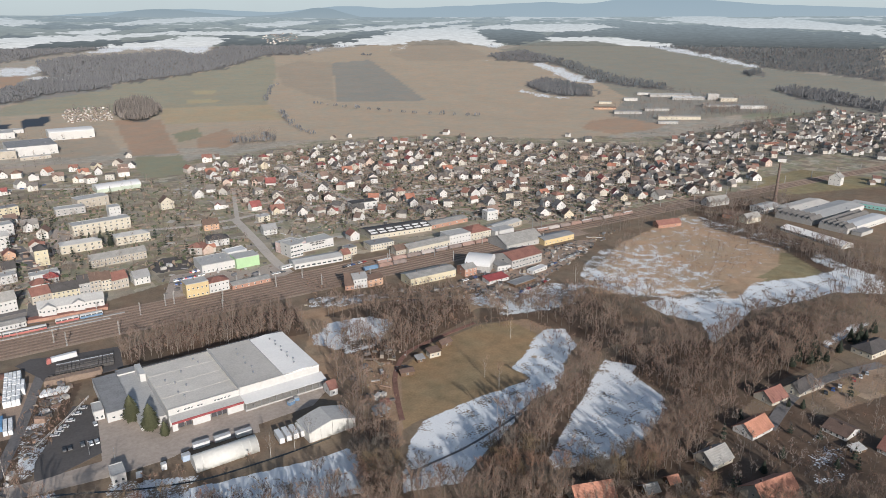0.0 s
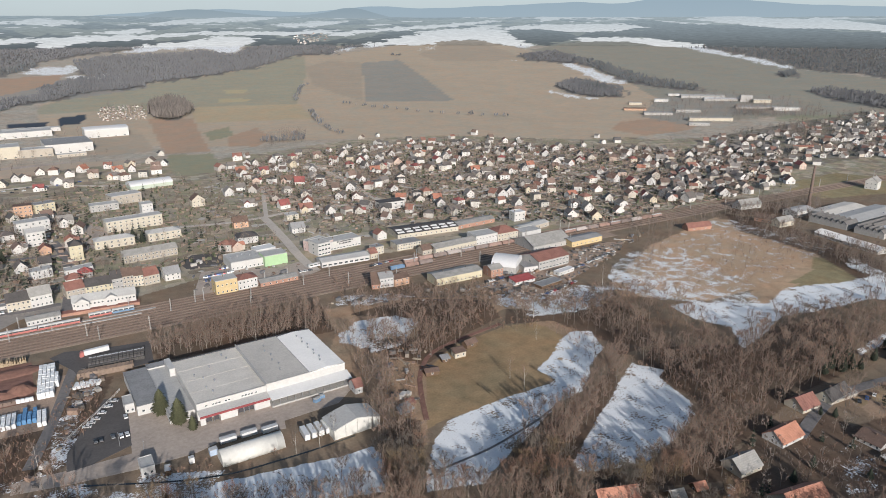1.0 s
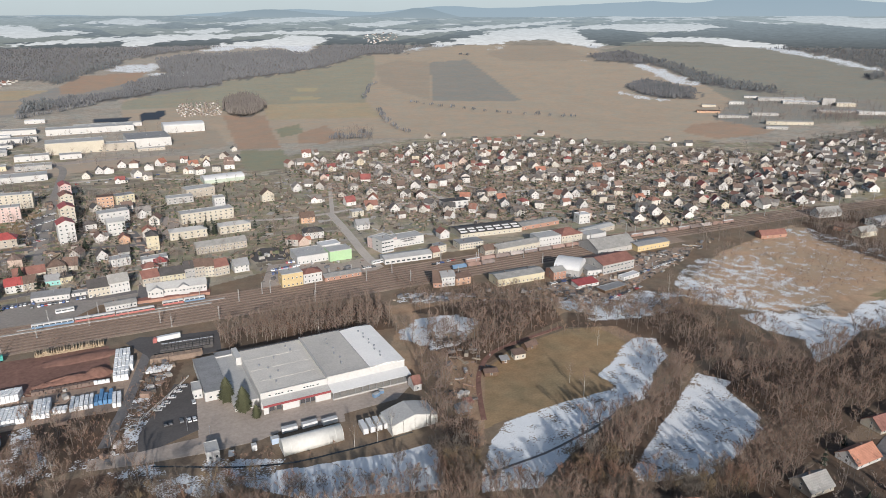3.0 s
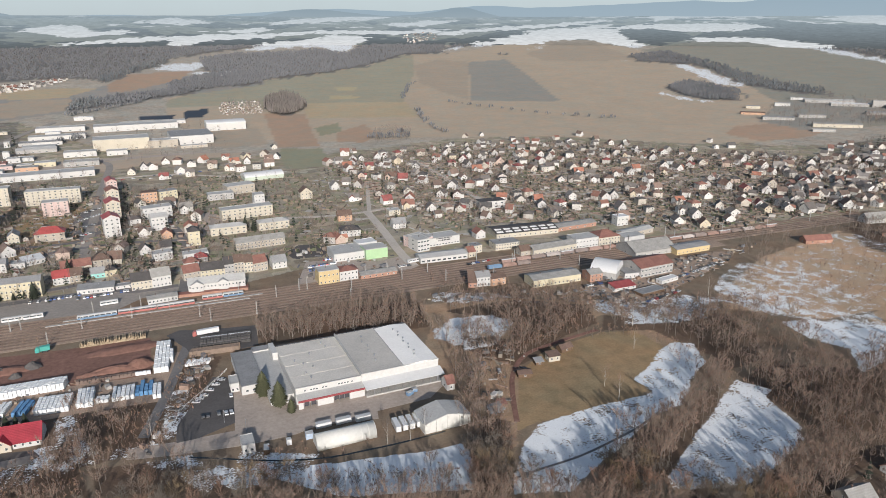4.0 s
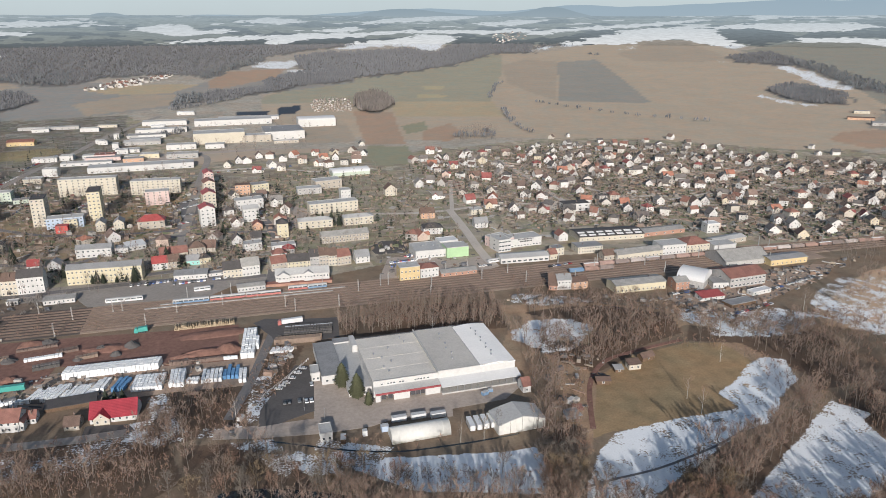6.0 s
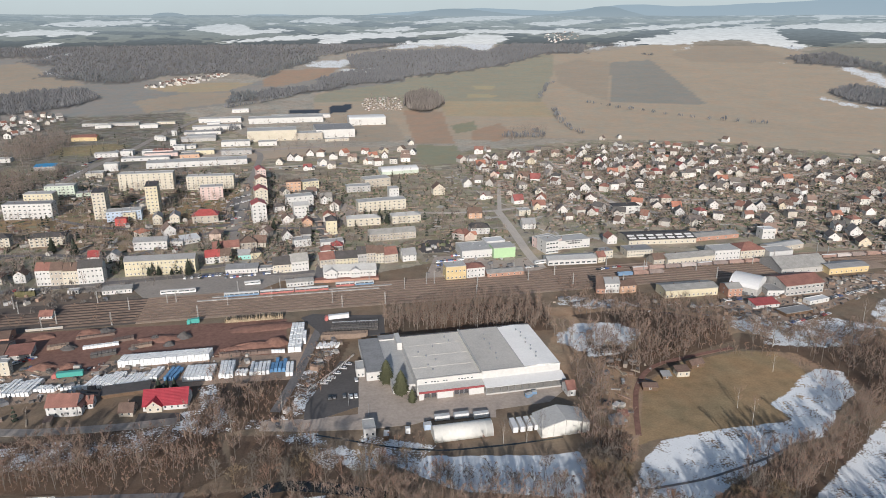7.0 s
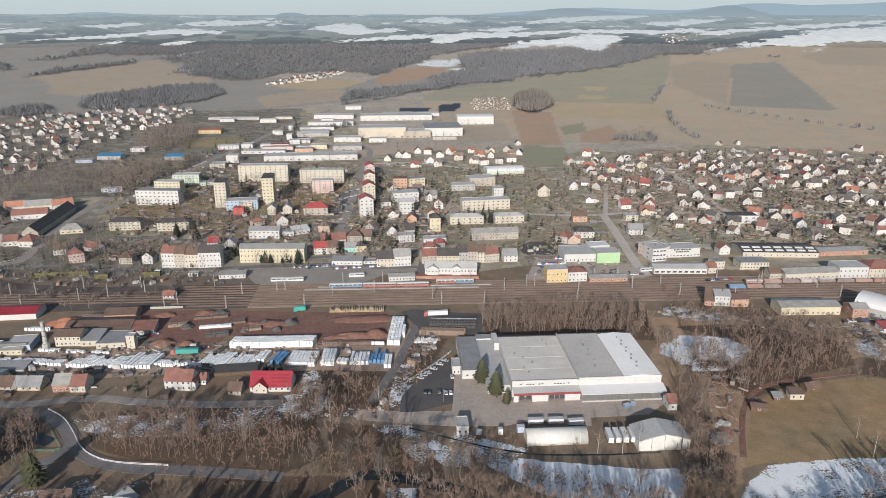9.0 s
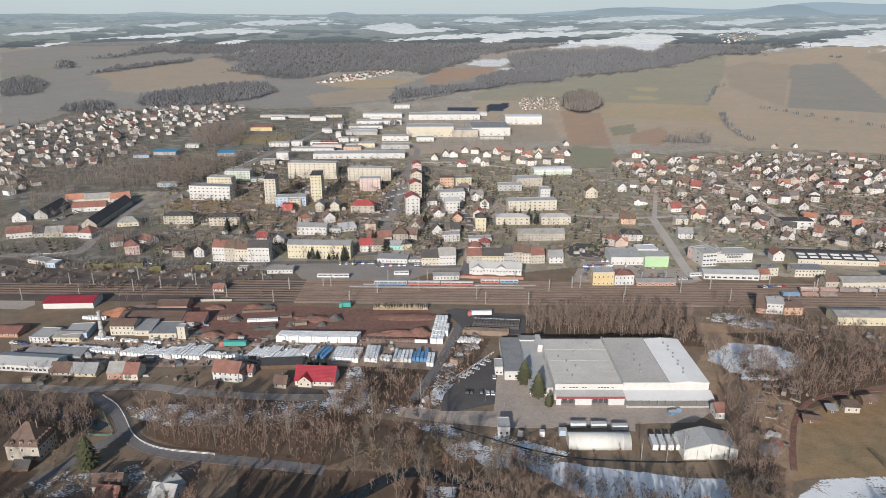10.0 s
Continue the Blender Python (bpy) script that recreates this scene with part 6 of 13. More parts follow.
def warehouse():
    """The long white warehouse: three roof bays, a loading front under canopies, and lower wings."""
    thing = empty("warehouse", pose(0, 0, 0.06), "long white warehouse with grey and white flat roofs", "warehouse")
    bays = ((58.5, 94.0, 320.0, 374.0, 9.0, ROOFS["sheetgrey"], "pale grey roof"), (94.0, 118.0, 319.4, 373.0, 10.2, ROOFS["sheetdull"], "grey roof"), (118.0, 138.6, 319.4, 371.5, 10.2, ROOFS["sheetwhite"], "white roof"))
    for i, (x0, x1, y0, y1, h, mat, label) in enumerate(bays):
        bm = bmesh.new()
        box(bm, x0 + (0.01 if i else 0), y0, -0.3, x1, y1, h)
        part("wall", bm, WALLS["white"], thing)
        bm = bmesh.new()
        if i < 2:
            box(bm, x0 + (0.05 if i else -0.15), y0 - 0.15, h, x1, y1 + 0.15, h + 0.2)
        else:
            # the last bay is a shallow gable, its ridge down the middle
            prism(bm, [(x0 + 0.05, h), (x1 + 0.15, h), (x1 + 0.15, h + 0.2), ((x0 + x1) / 2, h + 1.1), (x0 + 0.05, h + 0.3)], "y", y0 - 0.15, y1 + 0.15)
        if i == 0:
            for k in range(1, 4):
                yy = y0 + (y1 - y0) * k / 4
                box(bm, x0, yy - 0.2, h + 0.2, x1 - 0.2, yy + 0.2, h + 0.27)
        part("roof", bm, mat, thing, label)
    for x0, y0, x1, y1, z0, z1 in ((58.3, 319.8, 94, 320.2, 9.2, 9.7), (58.3, 373.6, 94, 374.2, 9.2, 9.7), (93.7, 319.2, 94.3, 374, 9.2, 10.9), (94.3, 319.2, 138.8, 319.6, 10.4, 10.75), (94.3, 372.8, 138.8, 373.2, 10.4, 10.8), (117.8, 319.6, 118.2, 372.8, 10.4, 10.6)):
        bm = bmesh.new()
        box(bm, x0, y0, z0, x1, y1, z1)
        part("parapet", bm, DARKSTEEL if y0 > 370 else ROOFS["lightgrey"], thing)
    # window strip below the eaves of the first bay: openings in groups
    for x in (63.2, 66.6, 68.2, 69.8, 73.0, 74.6, 81.5, 83.1, 84.7, 86.3, 88.6):
        ob = new("window", window_mesh(1.4, 0.9))
        ob.parent = thing
        ob.matrix_basis = pose(x, 320.0, 6.9)
    # loading canopy with a red fascia
    bm = bmesh.new()
    prism(bm, [(314.6, 4.9), (320.0, 5.9), (320.0, 6.1), (314.6, 5.1)], "x", 58.5, 94.0)
    part("canopy", bm, ROOFS["lightgrey"], thing)
    bm = bmesh.new()
    box(bm, 58.5, 314.4, 3.9, 94.0, 314.6, 5.1)
    part("fascia", bm, REDBAND, thing, "dull red fascia board")
    for x0, x1 in ((58.6, 61.2), (68.4, 77.0), (85.6, 93.9)):
        bm = bmesh.new()
        box(bm, x0, 314.8, -0.1, x1, 315.1, 3.9)
        part("loading_wall", bm, WALLS["white"], thing)
    for x in (63.0, 66.6, 79.0, 81.8, 84.2):
        bm = bmesh.new()
        box(bm, x - 1.2, 315.6, 0.9, x + 1.2, 315.8, 3.6)
        part("loading_door", bm, DARKSTEEL, thing)
        bm = bmesh.new()
        for s in (-1.35, 1.25):
            box(bm, x + s, 315.3, 0.2, x + s + 0.12, 315.9, 3.7)
        part("dock_frame", bm, STEEL, thing)
    # long white canopy over the other bays
    bm = bmesh.new()
    prism(bm, [(312.2, 4.3), (319.4, 6.0), (319.4, 6.2), (312.2, 4.5)], "x", 94.2, 139.6)
    part("canopy", bm, ROOFS["white"], thing, "long white canopy")
    for i in range(12):
        x = 94.6 + i * 4.05
        bm = bmesh.new()
        box(bm, x - 0.1, 312.5, -0.1, x + 0.1, 312.7, 4.3)
        part("canopy_post", bm, STEEL, thing)
    bm = bmesh.new()
    box(bm, 94.2, 312.3, -0.1, 139.4, 319.3, 0.9)
    part("loading_dock", bm, CONCRETE, thing)
    for i, (x, w) in enumerate(((97.5, 4.0), (103.0, 4.5), (109.2, 2.0), (113.5, 4.2), (119.5, 4.5), (126.0, 4.0), (132.4, 4.2))):
        bm = bmesh.new()
        box(bm, x - w / 2, 319.2, 0.9, x + w / 2, 319.38, 3.8)
        part("loading_door", bm, FRAME if i == 2 else WALLS["beige"], thing)
    rng = random.Random(4)
    for x0, x1, y0, y1, h, n in ((101, 112, 328, 366, 10.4, 6), (126, 131, 326, 366, 11.0, 9), (62, 90, 326, 370, 9.2, 8)):
        for i in range(n):
            bm = bmesh.new()
            u = (i + 0.5) / n
            vx, vy = (x0 + x1) / 2 + (i % 2 - 0.5) * 1.5 + (rng.uniform(-12, 12) if n == 8 else 0), y0 + (y1 - y0) * u
            _cyl(bm, vx, vy, h, h + 0.9, 0.35, 0.35, 8)
            _cyl(bm, vx, vy, h + 0.9, h + 1.25, 0.6, 0.25, 8)
            part("roof_vent", bm, STEEL, thing)
    # lower wings to the west
    for x0, x1, y0, y1, h, mat in ((34.2, 46.2, 341.4, 384.0, 5.2, "grey"), (46.25, 58.4, 324.5, 380.0, 4.6, "lightgrey"), (46.3, 58.4, 380.1, 386.0, 5.6, "grey")):
        bm = bmesh.new()
        box(bm, x0, y0, -0.3, x1, y1, h)
        part("wing_wall", bm, WALLS["white"], thing)
        bm = bmesh.new()
        box(bm, x0 - 0.12, y0 - 0.12, h, x1 - 0.05, y1 + 0.1, h + 0.18)
        box(bm, x0 - 0.12, y0 - 0.12, h + 0.18, x0 + 0.2, y1 + 0.1, h + 0.5)
        part("wing_roof", bm, ROOFS[mat], thing)
    bm = bmesh.new()
    box(bm, 55.4, 366.0, 4.5, 58.3, 380.0, 9.3)
    part("stair_block", bm, WALLS["white"], thing)
    for x in (37, 40.5, 44):
        ob = new("window", window_mesh(1.5, 1.2))
        ob.parent = thing
        ob.matrix_basis = pose(x, 341.4, 1.6)
    return thing


def gable_tent(label, x, y, w, d, h):
    """A storage tent with a peaked white tarpaulin, sides of sheeting and steel legs."""
    thing = empty("storage_tent", pose(x, y, 0.05), label, "storage tent")
    bm = bmesh.new()
    prism(bm, [(-w / 2 - 0.3, h * 0.62), (-w / 4, h * 0.84), (0, h), (w / 4, h * 0.84), (w / 2 + 0.3, h * 0.62), (w / 2 + 0.2, h * 0.59), (0, h - 0.15), (-w / 2 - 0.2, h * 0.59)], "y", -0.2, d + 0.2)
    part("tarpaulin_roof", bm, ROOFS["lightgrey"], thing, "dirty pale tarpaulin")
    n = 8
    for i in range(n):
        x0, x1 = -w / 2 + w * i / n, -w / 2 + w * (i + 1) / n
        top = lambda u: h * (0.6 + 0.38 * (1 - abs(u) / (w / 2)))
        bm = bmesh.new()
        prism(bm, [(x0 + 0.05, 0.0), (x1 - 0.05, 0.0), (x1 - 0.05, top(x1) - 0.1), (x0 + 0.05, top(x0) - 0.1)], "y", 0.0 + 0.12 * (i % 2), 0.1 + 0.12 * (i % 2))
        part("front_sheet", bm, TARP, thing)
    for s in (-1, 1):
        bm = bmesh.new()
        box(bm, s * w / 2 - 0.06, 0.2, 0, s * w / 2 + 0.06, d, h * 0.6)
        part("side_sheet", bm, TARP, thing)
    return thing


def railing(label, pts, high=1.1, gap=2.5, material=None, name="railing", rails=2):
    """Posts with rails along a line; posts and rails are parts."""
    thing = empty(name, pose(0, 0, 0), label, "railing")
    mat = material or STEEL
    line = smooth_line(pts, gap)
    for i, p in enumerate(line):
        z = float(ground_z(p.x, p.y)) + 0.1
        bm = bmesh.new()
        box(bm, p.x - 0.06, p.y - 0.06, z - 0.3, p.x + 0.06, p.y + 0.06, z + high)
        part("post", bm, mat, thing)
    for k in range(rails):
        bm = bmesh.new()
        prev = None
        for p in line:
            z = float(ground_z(p.x, p.y)) + 0.1 + high * (k + 1) / rails
            row = [bm.verts.new((p.x + a, p.y + b, z + c)) for a, b, c in ((0, 0.06, -0.1), (0, 0.06, 0.1), (0, -0.06, 0.1), (0, -0.06, -0.1))]
            if prev:
                for q in range(4):
                    bm.faces.new((prev[q], row[q], row[(q + 1) % 4], prev[(q + 1) % 4]))
            prev = row
        part("rail", bm, mat, thing)
    return thing


def bed_y(x):
    return float(np.interp(x, (-1500, -600, -300, 0, 150, 330, 480, 660, 900, 1300), (500, 486, 478, 472, 468, 464, 456, 447, 432, 400)))


def railway():
    """Nine tracks on the ballast: a sleeper band and two rails each."""
    SLEEPERS = stuff_mat("oily_sleepers", (0.165, 0.128, 0.102), 0.9, 2.0, 0.1, 0.4, 0.2)
    for k in range(9):
        off = -18.5 + 4.7 * k
        lo, hi = (-900, 1250) if 3 <= k <= 5 else (-160 if k in (0, 1, 7, 8) else -400, 420 + 40 * k)
        pts = [(x, bed_y(x) + off) for x in range(lo, hi, 60)]
        track = ribbon("track", "rusty railway track on brown ballast", pts, 2.6, SLEEPERS, 0.16, "railway track", False)
        for s in (-0.75, 0.75):
            ob = ribbon("rail", "", [(x, y + s) for x, y in pts], 0.12, RAIL, 0.36, "", False)
            for key in ("label", "category", "kind"):
                if key in ob:
                    del ob[key]
            ob.parent = track
    for k, (x0, x1, off) in enumerate(((-60, 70, 14.0), (-70, 60, 8.9))):
        slab("platform", "pale station platform between the tracks", [(x0, bed_y(x0) + off - 0.8), (x1, bed_y(x1) + off - 0.8), (x1, bed_y(x1) + off + 0.8), (x0, bed_y(x0) + off + 0.8)], 0.45, CONCRETE, "platform", 0.5)


def villa(label, x, y, turn, w, d, h):
    """A stout house with a steep hipped roof and windowed dormers in it."""
    thing = building(label, x, y, turn, w, d, h, "hip", "beige", "brown", 2, 3, 5, 0, 52, 2, ww=1.3, wh=1.5)
    slope = math.tan(radians(52))
    for side, n in (("front", 3), ("right", 5)):
        for i in range(n):
            bm = bmesh.new()
            run = 2.6 / slope
            if side == "front":
                m = pose((i - 1) * w * 0.27, 0, h)
            else:
                m = pose(w / 2, d * (i + 0.7) / (n + 0.4), h, 0, 0, 90)
            box(bm, -0.95, 0.25, 0.2, 0.95, run + 0.6, 2.3)
            prism(bm, [(-1.1, 2.3), (1.1, 2.3), (0, 2.75)], "y", 0.15, run + 0.8)
            dormer = part("dormer", bm, ROOFS["brown"], thing, "brown-tiled dormer with a pale window")
            dormer.matrix_basis = m
            pane = new("window", window_mesh(1.1, 1.3))
            pane.parent = dormer
            pane.matrix_basis = pose(0, 0.25, 0.6)
    return thing


def hedge(label, pts, high, wide, seed):
    """A tall clipped hedge with an uneven top."""
    rng = random.Random(seed)
    line = smooth_line(pts, 1.2)
    bm = bmesh.new()
    prev = None
    for i, p in enumerate(line):
        t = (line[min(i + 1, len(line) - 1)] - line[max(i - 1, 0)]).normalized()
        n = Vector((-t.y, t.x))
        h = high * rng.uniform(0.85, 1.1)
        row = [bm.verts.new((p.x + n.x * wide * u * rng.uniform(0.85, 1.15), p.y + n.y * wide * u * rng.uniform(0.85, 1.15), z)) for u, z in ((0.5, -0.1), (0.55, h * 0.5), (0.3, h), (-0.3, h), (-0.55, h * 0.5), (-0.5, -0.1))]
        if prev:
            for k in range(5):
                bm.faces.new((prev[k], row[k], row[k + 1], prev[k + 1]))
        else:
            bm.faces.new(row)
        prev = row
    bm.faces.new(prev[::-1])
    bmesh.ops.recalc_face_normals(bm, faces=bm.faces)
    me = bpy.data.meshes.new("hedge")
    bm.to_mesh(me)
    bm.free()
    me.materials.append(OLIVE)
    return tagged(new("hedge", me), label, "hedge")


OLIVE = stuff_mat("olive_thuja_hedge", (0.115, 0.105, 0.055), 0.95, 1.2, 0.3, 0.4, 0.3)
RUBBLE = stuff_mat("broken_orange_bricks", [(0.40, 0.19, 0.12), (0.34, 0.17, 0.115), (0.44, 0.24, 0.16), (0.30, 0.14, 0.09)], 0.95, 0.8, 0.1, 0.4, 0.3, island=True)


def sign_bars(label, x, y, turn, w, z):
    """Two rows of plain dark bars on a wall, where lettering cannot be read."""
    thing = empty("wall_sign", pose(x, y, float(ground_z(x, y)), 0, 0, turn), label, "sign")
    rng = random.Random(4)
    for row in (0, 1):
        u = -w / 2 + row * w * 0.12
        while u < w / 2 - row * w * 0.12 - 1.0:
            n = rng.uniform(0.7, 1.3)
            bm = bmesh.new()
            box(bm, u, -0.08, z - row * 1.9, u + n, -0.01, z - row * 1.9 + 1.3)
            part("bar", bm, DARKSTEEL, thing)
            u += n + 0.35
    return thing
def far_homes(spots):
    """Houses of the outlying districts, in one mesh."""
    shapes = []
    for w, d, h, k in ((10, 11, 5.0, 0.9), (9, 12, 5.6, 0.8), (12, 9, 4.6, 0.85), (11, 10, 6.0, 0.6)):
        v = [(-w / 2, -d / 2, -0.3), (w / 2, -d / 2, -0.3), (w / 2, d / 2, -0.3), (-w / 2, d / 2, -0.3), (-w / 2, -d / 2, h), (w / 2, -d / 2, h), (w / 2, d / 2, h), (-w / 2, d / 2, h),
             (0, -d / 2, h + w / 2 * k), (0, d / 2, h + w / 2 * k)]
        f = [(0, 1, 5, 8, 4), (2, 3, 7, 9, 6), (1, 2, 6, 5), (3, 0, 4, 7)]
        o, t = 0.5, 0.15
        r = [(-w / 2 - o, -d / 2 - o, h - o * k + t), (0, -d / 2 - o, h + w / 2 * k + t), (0, d / 2 + o, h + w / 2 * k + t), (-w / 2 - o, d / 2 + o, h - o * k + t),
             (w / 2 + o, -d / 2 - o, h - o * k + t), (w / 2 + o, d / 2 + o, h - o * k + t)]
        n = len(v)
        g = [(n, n + 1, n + 2, n + 3), (n + 1, n + 4, n + 5, n + 2)]
        m = n + 6
        win, wf = [], []
        for side in (-1, 1):
            for u in (-w * 0.25, w * 0.25):
                for z in (1.0,) if h < 5.2 else (1.0, 3.6):
                    i = m + len(win)
                    win += [(u - 0.6, side * (d / 2 + 0.04), z), (u + 0.6, side * (d / 2 + 0.04), z), (u + 0.6, side * (d / 2 + 0.04), z + 1.4), (u - 0.6, side * (d / 2 + 0.04), z + 1.4)]
                    wf.append((i, i + 1, i + 2, i + 3))
        shapes.append((v + r + win, f + g + wf, [0] * 4 + [1] * 2 + [2] * len(wf)))
    joined("far_houses", "outlying rows of pale rendered houses with tiled roofs", "houses", shapes, spots, [WALLS["mixed_far"], ROOFS["mixed_far"], GLASS], 31, 0.62, 1.0)


def garden_huts(spots):
    shapes = []
    for w, d, h in ((4, 4, 2.6), (5, 3.5, 2.8)):
        v = [(-w / 2, -d / 2, -0.2), (w / 2, -d / 2, -0.2), (w / 2, d / 2, -0.2), (-w / 2, d / 2, -0.2), (-w / 2, -d / 2, h), (w / 2, -d / 2, h), (w / 2, d / 2, h), (-w / 2, d / 2, h), (0, -d / 2, h + 1.4), (0, d / 2, h + 1.4)]
        shapes.append((v, [(0, 1, 5, 8, 4), (2, 3, 7, 9, 6), (1, 2, 6, 5), (3, 0, 4, 7), (4, 8, 9, 7), (8, 5, 6, 9)], [0, 0, 0, 0, 1, 1]))
    joined("garden_huts", "allotment huts with pale walls and roofs", "huts", shapes, spots, [WALLS["allotment"], ROOFS["mixed_far"]], 33, 0.55, 1.0)


def row_of(pts, n):
    line = smooth_line(pts, 5)
    rng = random.Random(n)
    return [(q.x + rng.uniform(-4, 4), q.y + rng.uniform(-6, 6)) for q in (line[min(int(i * len(line) / n), len(line) - 1)] for i in range(n))]


def plant_woods():
    rng = random.Random(8)
    protos = [tree_proto("bare_tree", bare_tree_data(s, h, sp, 18, 1500, 0.027), BARK, TWIGS) for s, h, sp in ((1, 15, 4.6), (2, 12, 4.4), (3, 17, 4.8), (4, 10, 4.0), (5, 13, 5.4))]
    # the trees of the river bank that stand closest to the yard and the meadow are things of their own
    spots = free(near_spots, 2.0)
    own = sorted((p for p in spots if p[0] ** 2 + p[1] ** 2 > 246 ** 2), key=lambda p: p[0] ** 2 + p[1] ** 2)[:280]
    mine = {(float(x), float(y)) for x, y in own}
    for x, y in own:
        plant(rng.choice(protos), x, y, rng.uniform(0.7, 1.2), rng.uniform(0, 360), "leafless grey-brown tree on the river bank", "leafless riverside trees")
    rest = [p for p in spots if (float(p[0]), float(p[1])) not in mine]
    data = [as_one(bare_tree_data(10 + s, h, sp, 8, 500, 0.043)) for s, h, sp in ((1, 15, 4.4), (2, 12, 4.0), (3, 17, 4.6), (4, 11, 4.2))]
    joined("riverside_wood", "dense leafless riverside woodland", "woodland", data, rest, [BARK, WOODTWIGS], 41)
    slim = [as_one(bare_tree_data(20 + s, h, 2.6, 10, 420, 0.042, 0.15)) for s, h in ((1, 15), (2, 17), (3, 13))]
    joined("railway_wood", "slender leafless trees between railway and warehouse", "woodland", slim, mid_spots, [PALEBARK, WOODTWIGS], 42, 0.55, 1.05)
    tall = [as_one(bare_tree_data(70 + s, h, sp, 5, 74, 0.09, 0.25)) for s, h, sp in ((1, 15, 2.6), (2, 17, 3.4), (3, 13, 4.0))]
    joined("town_trees", "tall leafless trees between the town houses", "trees", tall, free(tall_spots), [BARK, TOWNTWIGS], 46, 0.6, 1.1)
    bush = [as_one(bare_tree_data(30 + s, h, 2.6, 4, 92, 0.056, 0.02)) for s, h in ((1, 4.5), (2, 3.6), (3, 5.5))]
    joined("shrubs", "reddish-brown leafless shrubs", "shrubs", bush, shrub_spots, [BARK, REDTWIGS], 43)
    fruit = [as_one(bare_tree_data(40 + s, h, sp, 4, 40, 0.085, 0.2)) for s, h, sp in ((1, 7, 2.6), (2, 5, 2.2), (3, 10, 3.2))]
    joined("garden_trees", "leafless garden and street trees", "trees", fruit, free(garden_spots), [BARK, TOWNTWIGS], 44)
    ever = [as_one(conifer_data(60 + s, h, r, 4)) for s, h, r in ((1, 8, 2.2), (2, 11, 2.6), (3, 6, 1.8))]
    joined("garden_conifers", "dark green garden conifers", "trees", ever, free(garden_spots[3::6]), [BARK, NEEDLES], 45)
    birch = tree_proto("birch", bare_tree_data(50, 17, 3.2, 12, 300, 0.025, 0.3), BIRCH, TWIGS)
    for x, y in birch_spots:
        plant(birch, x, y, rng.uniform(0.8, 1.1), rng.uniform(0, 360), "slender birch with white bark and bare twigs", "birches")


def conifers(rows, first=0):
    protos = [tree_proto("spruce", conifer_data(s, 12, 3.9, 17, fine=2.0), BARK, NEEDLES) for s in (1, 2)]
    pine = tree_proto("pine", conifer_data(7, 12, 4.1, 16, 0.42, 2.2), BARK, PINE)
    for i, (x, y, h) in enumerate(rows, first):
        if i < 4:
            plant(pine, x, y, h / 12, i * 47, "bushy olive-green pine with a blunt crown", "pines")
            continue
        plant(protos[i % 2], x, y, h / 12, i * 47, "dark green spruce with drooping boughs", "spruces")


def plant_far():
    rng = np.random.RandomState(3)
    broad = []
    for k in range(3):
        v, f = [], []
        h = (11, 13, 9)[k]
        for i in range(20):
            a, r = rng.uniform(0, 6.28), rng.uniform(0.3, 6.0)
            c, s = math.cos(a), math.sin(a)
            w = rng.uniform(0.14, 0.42)
            z0, z1 = h * rng.uniform(0.0, 0.35), h * rng.uniform(0.75, 1.05) * (1.08 - 0.004 * r * r)
            j = len(v)
            v += [(c * r - s * w, s * r + c * w, z0 + 1), (c * r + s * w, s * r - c * w, z0 + 2), (c * r * 0.8 + rng.uniform(-1, 1), s * r * 0.8, z1), (c * r * 1.2, s * r * 1.2, (z0 + z1) / 2)]
            f += [(j, j + 1, j + 2), (j, j + 3, j + 2)]
        broad.append((v, f, [0] * len(f)))
    joined("far_woods", "distant leafless woods tinted blue-grey for haze", "woods", broad, far_broad, [FARTWIGS], 51, 0.7, 1.1)
    joined("yard_bushes", "reddish-brown bushes on the disused sidings", "shrubs", broad, yard_bushes, [COPSE], 54, 0.22, 0.5)
    joined("far_copse", "dark copse of tall bare trees among the fields", "woods", broad, copse_spots, [COPSE], 53, 1.4, 1.9)
    spruce = []
    for k in range(3):
        v, f = [], []
        h = (8.5, 10, 7)[k]
        for i in range(5):
            z, r = h * (0.02 + 0.17 * i), 3.0 - 0.5 * i
            for q in range(7):
                a = 0.9 * q + i + rng.uniform(-0.4, 0.4)
                c, s, w = math.cos(a), math.sin(a), rng.uniform(0.35, 0.7)
                e = r * rng.uniform(0.7, 1.25)
                j = len(v)
                v += [(c * e - s * w, s * e + c * w, z), (c * e + s * w, s * e - c * w, z + rng.uniform(-0.5, 0.5)), (c * 0.3, s * 0.3, z + h * 0.26)]
                f.append((j, j + 1, j + 2))
        spruce.append((v, f, [0] * len(f)))
    joined("far_spruce_wood", "distant spruce woods tinted blue-grey for haze", "woods", spruce + broad, far_spruce, [FARNEEDLES], 52)


